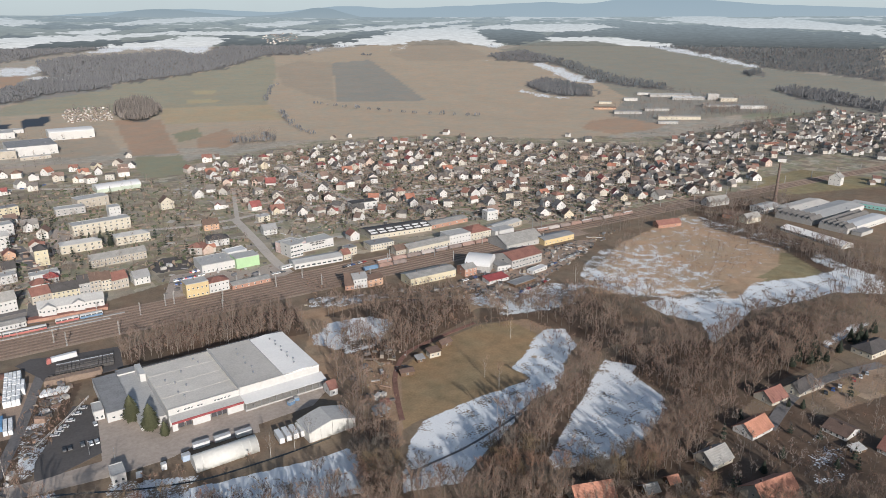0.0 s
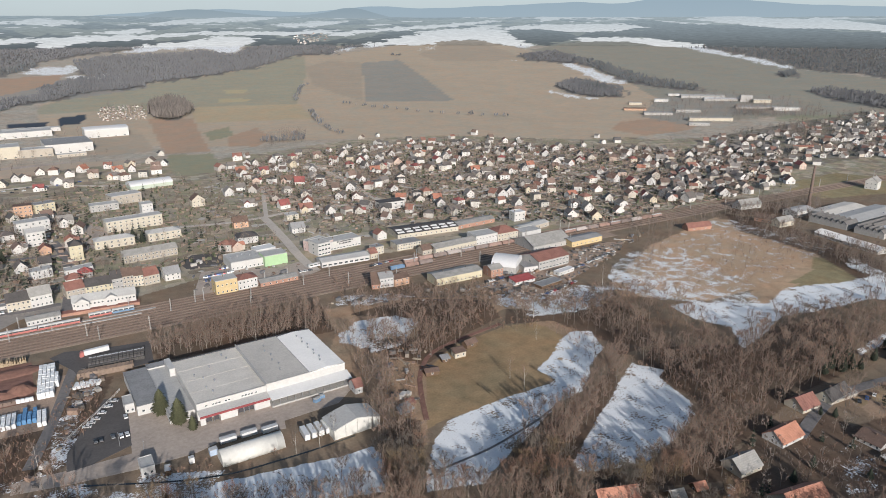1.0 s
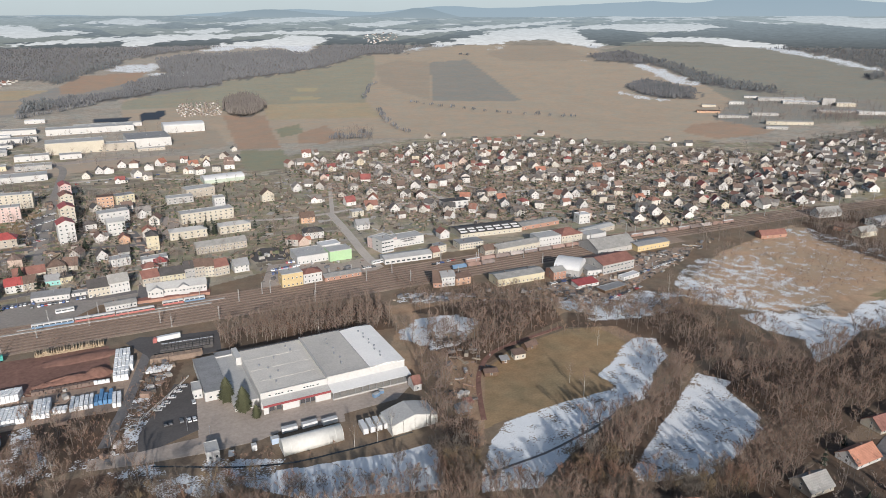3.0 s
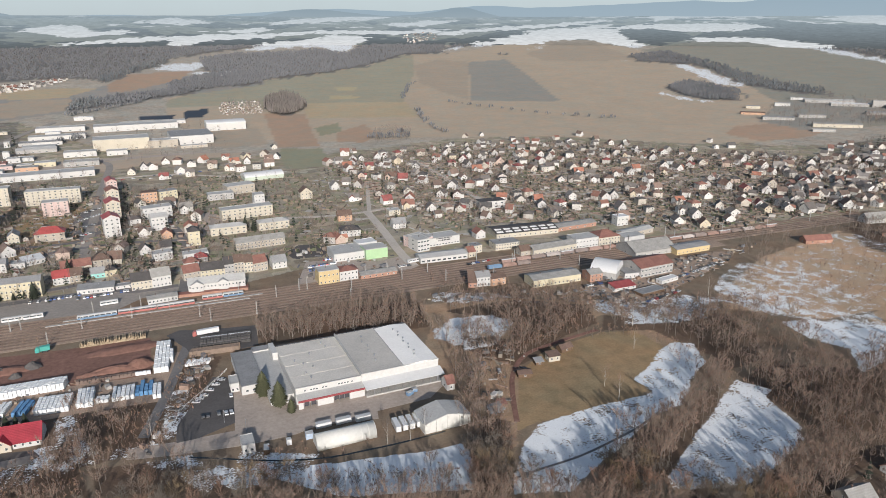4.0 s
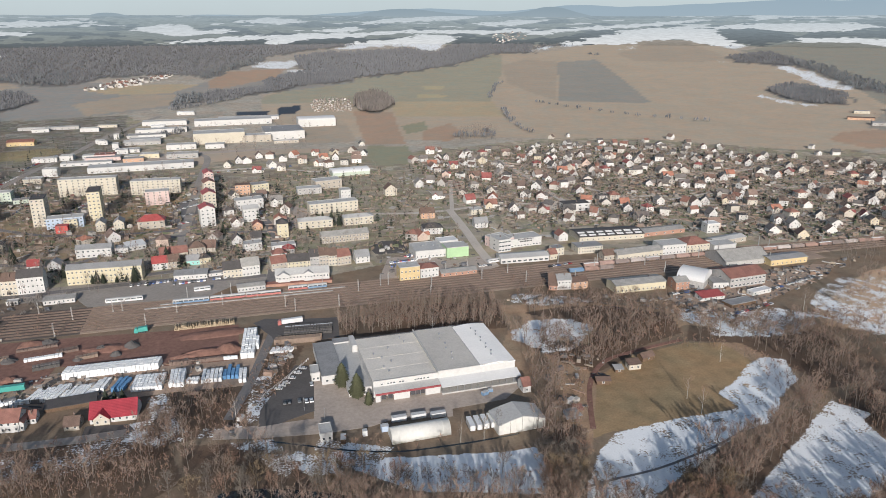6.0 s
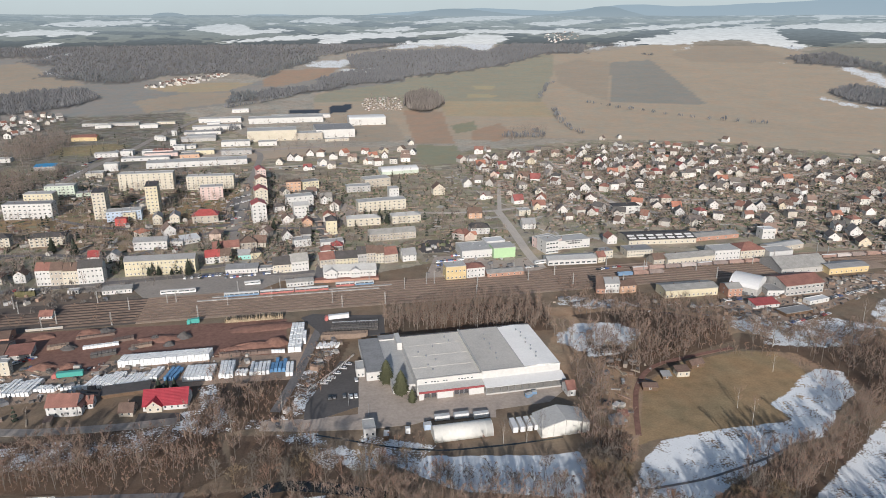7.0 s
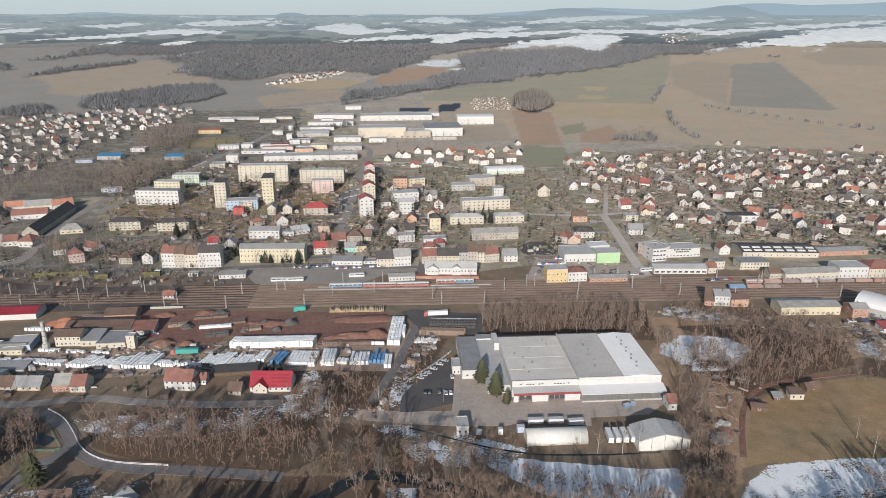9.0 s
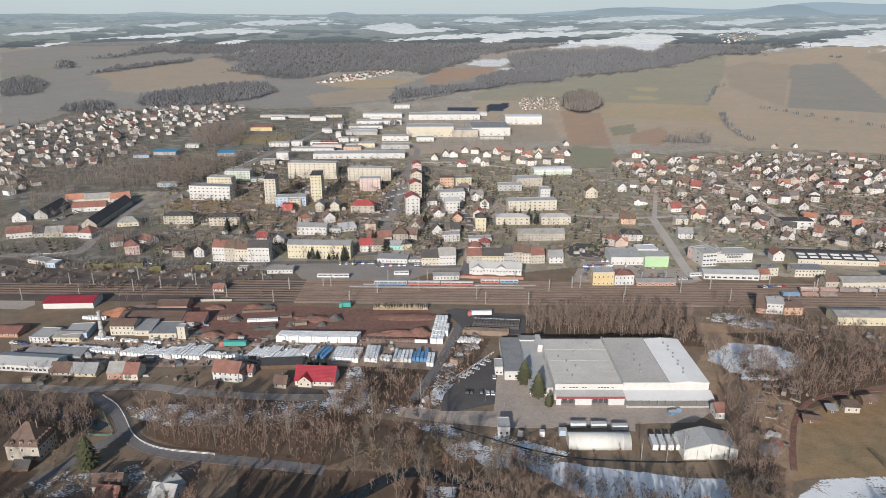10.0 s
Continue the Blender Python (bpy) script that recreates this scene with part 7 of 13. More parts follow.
def town_sheds(spots):
    """Garages, sheds and woodpiles of the gardens, in one mesh."""
    shapes = []
    for w, d, h, k in ((3.4, 5.5, 2.4, 0.0), (4, 3, 2.2, 0.9), (6, 3.4, 2.5, 0.0), (2.5, 2.0, 2.0, 0.6)):
        v = [(-w / 2, -d / 2, -0.2), (w / 2, -d / 2, -0.2), (w / 2, d / 2, -0.2), (-w / 2, d / 2, -0.2), (-w / 2, -d / 2, h), (w / 2, -d / 2, h), (w / 2, d / 2, h), (-w / 2, d / 2, h), (0, -d / 2, h + k + 0.1), (0, d / 2, h + k + 0.1)]
        shapes.append((v, [(0, 1, 5, 8, 4), (2, 3, 7, 9, 6), (1, 2, 6, 5), (3, 0, 4, 7), (4, 8, 9, 7), (8, 5, 6, 9)], [0, 0, 0, 0, 1, 1]))
    joined("garden_sheds", "small sheds and garages in the gardens", "sheds", shapes, spots, [WALLS["shed"], ROOFS["mixed_far"]], 34, 0.8, 1.2)


def town_fences(spots):
    """Hedges, board fences and low walls between the gardens."""
    shapes = []
    for n, t, h in ((16, 0.1, 1.1), (12, 0.4, 1.2), (22, 0.1, 0.9), (9, 0.6, 1.4)):
        v, f = [], []
        for i in range(6):
            x0, x1, hh = -n / 2 + n * i / 6, -n / 2 + n * (i + 1) / 6 - 0.05, h * (0.8 + 0.07 * ((i * 7) % 5))
            j = len(v)
            v += [(x0, -t, 0), (x1, -t, 0), (x1, t, 0), (x0, t, 0), (x0, -t * 0.8, hh), (x1, -t * 0.8, hh), (x1, t * 0.8, hh), (x0, t * 0.8, hh)]
            f += [(j, j + 1, j + 5, j + 4), (j + 1, j + 2, j + 6, j + 5), (j + 2, j + 3, j + 7, j + 6), (j + 3, j, j + 4, j + 7), (j + 4, j + 5, j + 6, j + 7)]
        shapes.append((v, f, [0] * len(f)))
    joined("garden_fences", "hedges and board fences between the gardens", "fences", shapes, spots, [TOWNTWIGS], 35)


def _slab_shape(w, d, h, k=0.92):
    v = [(-w / 2, -d / 2, 0), (w / 2, -d / 2, 0), (w / 2, d / 2, 0), (-w / 2, d / 2, 0), (-w / 2 * k, -d / 2 * k, h), (w / 2 * k, -d / 2 * k, h), (w / 2 * k, d / 2 * k, h), (-w / 2 * k, d / 2 * k, h)]
    f = [(0, 1, 5, 4), (1, 2, 6, 5), (2, 3, 7, 6), (3, 0, 4, 7), (4, 5, 6, 7)]
    return v, f, [0] * 5


JUNK = stuff_mat("yard_junk", [(0.30, 0.21, 0.16), (0.13, 0.12, 0.115), (0.36, 0.34, 0.31), (0.22, 0.15, 0.11), (0.20, 0.18, 0.16), (0.08, 0.075, 0.072), (0.30, 0.25, 0.19), (0.16, 0.16, 0.165), (0.42, 0.41, 0.395), (0.20, 0.17, 0.14), (0.11, 0.10, 0.09)], 0.85, 1.5, 0.3, 0.3, 0.0, island=True)
PAVED = stuff_mat("garden_paving", [(0.42, 0.39, 0.345), (0.31, 0.285, 0.25), (0.20, 0.205, 0.12), (0.46, 0.43, 0.39), (0.17, 0.125, 0.095), (0.25, 0.235, 0.15)], 0.95, 1.0, 0.2, 0.3, 0.0, island=True)
HEDGE = stuff_mat("clipped_hedge", [(0.10, 0.11, 0.065), (0.22, 0.17, 0.13), (0.075, 0.09, 0.055), (0.25, 0.20, 0.16), (0.20, 0.155, 0.12)], 0.95, 1.5, 0.3, 0.4, 0.0, island=True)


def yard_clutter(spots):
    """Timber, scrap, bins, sheets and small heaps left about the yards."""
    shapes = [_slab_shape(*q) for q in ((2.2, 1.2, 1.0), (1.2, 1.0, 1.3), (5.5, 1.1, 0.7), (3.4, 2.2, 1.6), (1.0, 0.9, 0.9, 0.7), (7.0, 0.8, 0.5), (2.4, 0.4, 1.0, 0.9), (4.5, 2.2, 2.1), (3.2, 2.6, 0.25))]
    joined("yard_clutter", "timber, scrap, bins and small heaps about the yards", "clutter", shapes, free(spots), [JUNK], 36, 0.6, 1.2)


def garden_plots(spots):
    """Paved paths and courts, lawns and dug beds of the gardens."""
    shapes = [_slab_shape(*q, 0.99) for q in ((1.6, 14, 0.07), (9, 6, 0.06), (2.0, 9, 0.09), (6, 5, 0.08), (12, 2, 0.07), (5, 9, 0.1))]
    joined("garden_plots", "paved paths, lawns and dug beds in the gardens", "garden plots", shapes, free(spots), [PAVED], 37, 0.7, 1.2)


def hedges(spots):
    """Clipped hedges and round evergreen shrubs between the houses."""
    rng = np.random.RandomState(6)
    shapes = []
    for n, t, h in ((10, 0.5, 1.5), (15, 0.45, 1.2), (7, 0.7, 2.2)):
        v, f = [], []
        for i in range(4):
            x0, x1, hh = -n / 2 + n * i / 4, -n / 2 + n * (i + 1) / 4, h * rng.uniform(0.75, 1.15)
            j, t0 = len(v), t * rng.uniform(0.8, 1.3)
            v += [(x0, -t0, 0), (x1, -t0, 0), (x1, t0, 0), (x0, t0, 0), (x0, -t0 * 0.7, hh), (x1, -t0 * 0.7, hh), (x1, t0 * 0.7, hh), (x0, t0 * 0.7, hh)]
            f += [(j, j + 1, j + 5, j + 4), (j + 1, j + 2, j + 6, j + 5), (j + 2, j + 3, j + 7, j + 6), (j + 3, j, j + 4, j + 7), (j + 4, j + 5, j + 6, j + 7)]
        shapes.append((v, f, [0] * len(f)))
    for k in range(3):
        v, f = [], []
        for i in range(9):
            a, r = 2.4 * i, 0.35 + 0.12 * k + 0.35 * rng.rand()
            c, sn, z = math.cos(a) * r, math.sin(a) * r, rng.uniform(0.5, 1.0) * (2.0 + 0.9 * k)
            j = len(v)
            v += [(c - sn * 0.8, sn + c * 0.8, 0.1), (c + sn * 0.8, sn - c * 0.8, 0.3), (c * 0.7, sn * 0.7, z), (c * 1.9, sn * 1.9, z * 0.5)]
            f += [(j, j + 1, j + 2), (j, j + 3, j + 2)]
        shapes.append((v, f, [0] * len(f)))
    joined("hedges", "hedges and evergreen shrubs between the houses", "hedges", shapes, free(spots), [HEDGE], 38, 0.7, 1.2)

# ---- roads and paving ----
slab("yard", "pale worn asphalt yard round the warehouse", [(32.3, 362.9), (42.5, 388), (137, 374), (141.5, 311.9), (125.2, 298.7), (95.2, 297.6), (93.4, 290.6), (64.2, 297), (52.4, 293.6), (30.3, 293.9), (-0.2, 298.8), (-22.9, 304.2), (-22, 312.7), (5.6, 309.7), (25.8, 308.9)], 0.06, PALEASPHALT)
slab("parking", "dark asphalt car park beside the warehouse", [(22, 368.8), (29.2, 365.8), (31.1, 356), (26.9, 316), (8.5, 309.1), (-1.6, 309.2), (0.5, 324.9)], 0.12, DARKASPHALT)
slab("concrete_pad", "pale concrete storage pad beside the tracks", [(-318.5, 441.4), (-324.7, 457.7), (-316, 477.3), (-304.7, 479.6), (-285.8, 447.4), (-290, 439.5)], 0.06, PALEASPHALT)
slab("clay_yard", "red-brown clay yard of the brickworks", [(-184.5, 451.8), (-126.5, 448.5), (-53.9, 440.7), (-8.1, 437.4), (-9.0, 385.9), (-49.1, 389.4), (-109.9, 406.9), (-113.7, 387.1), (-145.3, 395.1), (-166.2, 418.7), (-175.9, 423.9)], 0.06, CLAY)
slab("clay_yard", "trampled brown yard between the pallet rows", [(-86.0, 361.9), (-5.3, 353.0), (3.0, 385.5), (10.8, 408.9), (-7.3, 410.9), (-7.6, 386.4), (-48.9, 386.9), (-101.8, 385.3)], 0.075, BALLAST)
slab("clay_yard", "trampled brown yard between stacked pallets", [(-267.9, 388.9), (-200.1, 392), (-155.8, 395.5), (-75.4, 401), (-28.8, 402.1), (-23.2, 363.6), (-48.9, 357), (-136.7, 358.1), (-184, 355.3), (-254.7, 366.5)], 0.05, BALLAST)
slab("station_square", "grey asphalt bus station and car parks", [(-170.4, 540.5), (-134.2, 546.2), (-30, 540.6), (16.5, 529.5), (12.5, 511), (-10.7, 511), (-27.7, 494.9), (-82.9, 487.7), (-104.9, 491.3), (-118.6, 516.2), (-155.2, 518.8)], 0.07, GREYASPHALT)
slab("shop_parking", "pale asphalt round the green shop", [(97.9, 494.1), (115.3, 540.8), (136.4, 538.3), (169.8, 518.4), (194.5, 524.1), (198.3, 494.6), (174.3, 482.9), (112.4, 481.7)], 0.07, PALEASPHALT)
ribbon("railway_bed", "dark cinder bed of the goods sidings", [(-1500, 500), (-600, 486), (-300, 478), (-105, 474.1)], 46, CINDER, 0.10, "railway")
ribbon("railway_bed", "broad brown ballast bed of the railway", [(-105, 474.1), (0, 472), (150, 468), (330, 464), (470, 456.5)], 46, BALLAST, 0.10, "railway")
ribbon("railway_bed", "narrow ballast bed of the railway line", [(468, 457.2), (660, 448.5), (900, 433.5), (1300, 401.5)], 20, BALLAST, 0.105, "railway")
slab("lorry_yard", "dark wet asphalt yard beside the log stacks", [(1.2, 436.6), (9.4, 441.8), (25.9, 435.8), (56.1, 430.1), (52.7, 399.7), (37.3, 398.4), (13.3, 400.4), (11.7, 411.8), (6.4, 424.4)], 0.13, DARKASPHALT)
slab("car_park", "dark asphalt car park beside the supermarket", [(105.1, 572.7), (119.5, 588), (139.4, 584.2), (141.5, 562.5), (130.4, 548.5), (107.2, 554)], 0.09, DARKASPHALT)
slab("court", "dark asphalt court before the red-roofed house", [(-83.1, 326.1), (-82.9, 334.2), (-62.8, 330.4), (-59.2, 323.7), (-62.2, 321.6)], 0.07, DARKASPHALT)
ribbon("road", "cracked asphalt lane beside the brickyard", [(14.5, 424.8), (10.1, 408.4), (4.5, 386.5), (-0.7, 366.5), (-6.0, 348.4), (-10.9, 333.3), (-15.4, 320.1)], 5.5, ASPHALT, 0.096, "road")
ribbon("road", "asphalt road along the river houses", [(-267.9, 328.3), (-235.3, 333.8), (-194.1, 330.3), (-180.3, 333.1), (-159.4, 334), (-132.9, 327.7), (-92.7, 323.2), (-62.9, 322.8)], 6.5, GREYASPHALT, 0.092, "road")
ribbon("road", "asphalt road over the small bridge", [(-193.9, 323.9), (-180.4, 320.3), (-163.3, 304.9), (-154, 289.9), (-139.7, 278.2), (-121.6, 271.4), (-89.4, 266.7), (-52.8, 260.1)], 7, ASPHALT, 0.138, "road")
ribbon("road", "asphalt lane down to the river houses", [(-155.7, 287.5), (-162.4, 276.2), (-168.9, 263.6), (-177.3, 251.9)], 6, ASPHALT, 0.124, "road")
ribbon("street", "straight town street between the gardens", [(194, 496.4), (196, 535), (203, 592.2), (208, 641), (211.1, 675.2)], 8, DUSTY, 0.12, "road")
ribbon("street", "narrow residential street across the town", [(127.9, 683), (161, 674.1), (184.3, 671.6), (210.4, 673), (235.9, 677.5), (274.9, 677.1), (343.2, 670.7), (399.6, 673.2), (467.6, 660.2), (519.7, 623.9)], 6, DUSTY, 0.126, "road")
ribbon("street", "narrow street between rows of houses", [(214.6, 676.2), (234.3, 741.1), (254.5, 805.9)], 4.5, DUSTY, 0.132, "road")
ribbon("street", "long straight street through the suburb", [(358.8, 918.1), (355.1, 834.4), (348, 747.3), (343.2, 670.7)], 7.5, DUSTY, 0.138, "road")
ribbon("street", "straight street from the station into town", [(16, 498.5), (20.7, 536.7), (26.9, 596.8), (26.9, 651.7), (22.2, 694.4)], 8, ASPHALT, 0.144, "road")
ribbon("street", "broad road past the tower blocks", [(-53.3, 595.5), (-52.5, 666.6), (-49.6, 755), (-46.7, 868.3), (-42.5, 956.6), (-41.6, 1064.4), (-81.7, 1111.1)], 9, GREYASPHALT, 0.15, "road")
ribbon("street", "main road lined with parked cars", [(-308.9, 714.9), (-300.9, 764.3), (-285.4, 838.7), (-272.6, 927.4), (-257.6, 1025.2), (-236.1, 1109.1), (-211.5, 1244.3), (-171.2, 1387.8), (-137.3, 1487.5)], 11, GREYASPHALT, 0.156, "road")
ribbon("street", "road along the station front", [(-375.8, 555), (-327.8, 555), (-313.2, 564), (-315.7, 589.3), (-319.2, 624.1), (-326.6, 683.7), (-323.5, 781.4)], 9, GREYASPHALT, 0.182, "road")
ribbon("street", "station road in front of the houses", [(-291.3, 529.4), (-209.6, 532.2), (-145.6, 534.9), (-67.1, 537.7), (7.4, 537.7)], 7, ASPHALT, 0.178, "road")
slab("block_court", "grey paved court between the flats", [(-66.7, 679.3), (-68.4, 784.3), (-44.4, 807.2), (-41.6, 674.6)], 0.05, ASPHALT)
slab("block_court", "pale paved court before the school", [(27.4, 682.5), (65.7, 753.7), (67.9, 685.8), (50.4, 651.2), (28.7, 655.3)], 0.05, PALEASPHALT)
slab("block_court", "grey car park between tower blocks", [(-171.7, 773), (-164.6, 815.9), (-153.2, 813.7), (-151.1, 754.6)], 0.05, ASPHALT)
slab("works_yard", "pale concrete yard of the works", [(-151, 1123), (-48.8, 1165.8), (126.3, 1145.6), (130.6, 1102.9), (-46.4, 1084.8), (-138.4, 1015.2)], 0.05, PALEASPHALT)
slab("works_yard", "rusty littered yard between the workshops", [(289.7, 400.2), (341.6, 421.2), (444.3, 424.8), (462.2, 417.4), (412.6, 392.1), (316.4, 356.5), (288.9, 384.8)], 0.05, BALLAST)
slab("works_yard", "worn asphalt beside the railway shops", [(234.6, 479.7), (336.6, 477.3), (423.7, 450), (372.6, 454.2), (300.4, 464.8), (232.9, 465.8)], 0.05, ASPHALT)
ribbon("street", "residential street behind the terrace", [(-75.3, 554.8), (-44, 555.9), (-20.8, 528.2), (14.7, 526.9)], 6, ASPHALT, 0.174, "road")
ribbon("street", "street across the blocks of flats", [(-271.4, 628.6), (-199.3, 615.1), (-136.3, 600.1), (-85.2, 649.8), (-22.7, 657.1), (25.6, 648)], 6, ASPHALT, 0.18, "road")
ribbon("street", "street behind the tower blocks", [(-225.9, 730.3), (-174.8, 693.7), (-125.4, 680.4), (-61.1, 676.2)], 6, ASPHALT, 0.186, "road")
ribbon("street", "street along the orange-roofed houses", [(-34.9, 955.1), (33.9, 954), (106.9, 909.3), (176.7, 911.4)], 6, DUSTY, 0.192, "road")
ribbon("street", "residential street in the garden suburb", [(344.6, 706.6), (347.3, 657.2), (371.6, 625.4)], 6, DUSTY, 0.198, "road")
ribbon("street", "suburb street between gardens", [(397.9, 722.2), (430.3, 647.2), (520, 656.2), (611.1, 653.3), (727.7, 664.1)], 5, DUSTY, 0.204, "road")
ribbon("street", "suburb street between gardens", [(454, 762.3), (535.4, 749.8), (636.7, 752.4), (779, 784)], 5, DUSTY, 0.21, "road")
ribbon("street", "suburb street between gardens", [(549.3, 548.4), (634.2, 540.3), (756.3, 552.8), (903, 567.8), (1065.1, 558)], 5, DUSTY, 0.216, "road")
ribbon("street", "lane past the riverside cottages", [(299.1, 150.9), (336.5, 160.7), (361.3, 161.9), (389.9, 157.7), (416.7, 151.6)], 6, ASPHALT, 0.222, "road")
ribbon("footpath", "trodden path across the snowy meadow", [(130.4, 220.7), (146.8, 222.2), (166.3, 222.9), (186, 226.4), (206.1, 230.9), (225.6, 237.7)], 1.2, ASPHALT, 0.208, "footpath")
ribbon("dirt_track", "brown dirt track beside the meadow", [(155.5, 259.7), (166, 282.6), (178.5, 304.4), (196.8, 321.7), (221.8, 328.2), (256.8, 333.2)], 2.8, CLAY, 0.214, "track")
ribbon("railway_bed", "curving branch of the railway", [(-367, 540.5), (-331.2, 526.7), (-282.9, 503.4), (-225.3, 491.3), (-153.9, 481.9)], 12, CINDER, 0.27, "railway")
ribbon("stream", "dark stream in its shaded ravine under the bridge", [(-238.8, 301.7), (-224, 305.3), (-209.3, 309.6), (-192.6, 305.3), (-178.6, 300.2), (-165.9, 294.1)], 7, WATER, 0.04, "stream")
ribbon("stream", "dark shallow stream between bare banks", [(-48.6, 234.1), (-31.5, 247.1), (-17.7, 258.5), (-2.7, 256.7), (14.3, 250.3), (30.5, 241.9)], 7, WATER, 0.05, "stream")
ribbon("stream", "dark narrow stream beside the storage tunnel", [(3.4, 294.9), (16.7, 288.1), (29.6, 281), (44.7, 274.1), (62.5, 268.8), (78.3, 267.4), (97, 266.4), (119.3, 266.8)], 1.1, WATER, 0.06, "stream")

# ---- buildings ----
building('white panel apartment block with reddish balcony strips', -257.2, 742.7, -5.4, 46.5, 13.0, 15.8, 'flat', 'white', 'grey', floors=4, cols=10, ends=2, back=0, chimneys=2, ww=2.2, name='apartment_block', category='apartment block')
building('pale yellow panel apartment block with flat roof', -261.3, 791.1, -6.0, 29.6, 13.0, 14.8, 'flat', 'paleyellow', 'lightgrey', floors=4, cols=7, ends=1, back=0, name='apartment_block', category='apartment block', ww=1.8)
building('pale green panel apartment block with flat roof', -253.6, 838.2, -0.5, 31.1, 13.0, 12.4, 'flat', 'palegreen', 'lightgrey', floors=4, cols=7, ends=1, back=0, name='apartment_block', category='apartment block', ww=1.8)
building('low pale green annex beside the flats', -227.1, 834.6, 17.7, 17.3, 10.0, 4.0, 'flat', 'palegreen', 'grey', floors=1, cols=4, name='commercial_building', category='commercial building', ww=1.8, ends=1)
building('tall cream tower block with flat roof', -186.6, 728.3, 4.0, 12.0, 24.0, 27.0, 'flat', 'cream', 'dark', floors=8, cols=3, ends=4, back=0, chimneys=2, name='apartment_block', category='apartment block', ww=1.8)
building('tall yellow and cream tower block', -138.3, 737.0, 4.0, 11.8, 26.0, 29.0, 'flat', 'paleyellow', 'dark', floors=8, cols=3, ends=4, back=0, chimneys=2, name='apartment_block', category='apartment block', ww=1.8)
building('long cream apartment slab with flat roof', -163.6, 851.5, -2.4, 60.8, 14.0, 19.7, 'flat', 'cream', 'lightgrey', floors=6, cols=10, ends=1, back=0, chimneys=2, name='apartment_block', category='apartment block', ww=1.8)
building('long peach apartment block with loggias', -91.0, 839.3, -4.4, 54.0, 13.0, 15.7, 'flat', 'cream', 'lightgrey', floors=5, cols=10, ends=1, back=0, chimneys=2, name='apartment_block', category='apartment block', ww=1.8)
building('white apartment block with pink window panels', -84.7, 784.7, 1.9, 23.9, 13.0, 14.8, 'flat', 'pink', 'lightgrey', floors=5, cols=4, ends=2, back=0, name='apartment_block', category='apartment block', ww=1.8)
building('blue and cream school building with flat roof', -162.4, 716.2, 4.5, 32.1, 14.0, 9.9, 'flat', 'blue', 'lightgrey', floors=3, cols=8, back=0, name='commercial_building', category='commercial building', ww=1.8, ends=1)
building('yellow front wing of the school', -157.0, 713.0, 10.3, 11.7, 4.0, 8.7, 'flat', 'paleyellow', 'lightgrey', floors=3, cols=3, back=0, name='commercial_building', category='commercial building', ww=1.8, ends=1)
building('bright red cube of the school entrance', -162.2, 698.3, 0.3, 10.5, 7.0, 6.8, 'flat', 'red', 'red', floors=1, cols=2, chimneys=0, name='commercial_building', category='commercial building', ends=1)
building('cream villa with twin gables', -128.0, 693.9, 3.1, 8.5, 14.0, 7.5, 'gablef', 'cream', 'grey', floors=2, cols=3, ends=1)
building('cream villa with twin gables', -112.0, 693.0, 2.2, 9.1, 14.0, 7.5, 'gablef', 'cream', 'grey', floors=2, cols=3, ends=1)
building('beige house with red hipped roof', -83.1, 690.6, -1.1, 24.5, 13.0, 7.5, 'hip', 'beige', 'red', floors=2, cols=4, name='apartment_block', category='apartment block', ww=1.8, ends=1)
building('tall white block with red roof', -30.6, 681.8, 8.0, 13.8, 16.0, 18.0, 'gablef', 'white', 'red', floors=5, cols=3, pitch=25, back=0, name='apartment_block', category='apartment block', ww=1.8, ends=1)
building('tall cream block with red roof', -30.1, 747.6, 8.0, 13.2, 18.0, 17.0, 'gablef', 'cream', 'red', floors=5, cols=3, pitch=25, back=0, name='apartment_block', category='apartment block', ww=1.8, ends=1)
building('tall cream block with dark red roof', -31.1, 803.3, 8.0, 12.2, 18.0, 17.0, 'gablef', 'cream', 'redbrown', floors=5, cols=3, pitch=25, back=0, name='apartment_block', category='apartment block', ww=1.8, ends=1)
building('tall block with bright red roof', -32.7, 860.8, 8.0, 11.0, 20.0, 16.0, 'gablef', 'pink', 'red', floors=5, cols=3, pitch=25, back=0, name='apartment_block', category='apartment block', ww=1.8, ends=1)
building('modern white building with grey roofs', 10.0, 688.0, 5.9, 14.9, 14.0, 13.0, 'gable', 'white', 'lightgrey', floors=3, cols=4, pitch=20, name='commercial_building', category='commercial building', ww=1.8, ends=1)
building('modern white building with terraces', 10.2, 733.9, 9.2, 28.2, 14.0, 11.2, 'flat', 'white', 'lightgrey', floors=3, cols=5, name='commercial_building', category='commercial building', ww=1.8, ends=1)
building('beige apartment house with hipped roof', 68.0, 646.9, -0.3, 32.6, 12.0, 7.4, 'hip', 'cream', 'lightgrey', floors=2, cols=6, pitch=22, chimneys=2, name='apartment_block', category='apartment block', ww=1.8, ends=1)
building('beige apartment house with hipped roof', 110.0, 647.1, 1.3, 29.0, 12.0, 7.5, 'hip', 'cream', 'lightgrey', floors=2, cols=6, pitch=22, chimneys=2, name='apartment_block', category='apartment block', ww=1.8, ends=1)
building('long beige apartment block with saddle roof', 88.5, 595.5, 3.1, 43.1, 13.0, 6.5, 'gable', 'beige', 'asbestos', floors=2, cols=14, pitch=25, chimneys=4, name='apartment_block', category='apartment block')
building('narrow tall yellow house with dark roof', 35.6, 624.3, -0.3, 10.0, 12.0, 13.2, 'hip', 'paleyellow', 'dark', floors=3, cols=2, name='apartment_block', category='apartment block', ends=1)
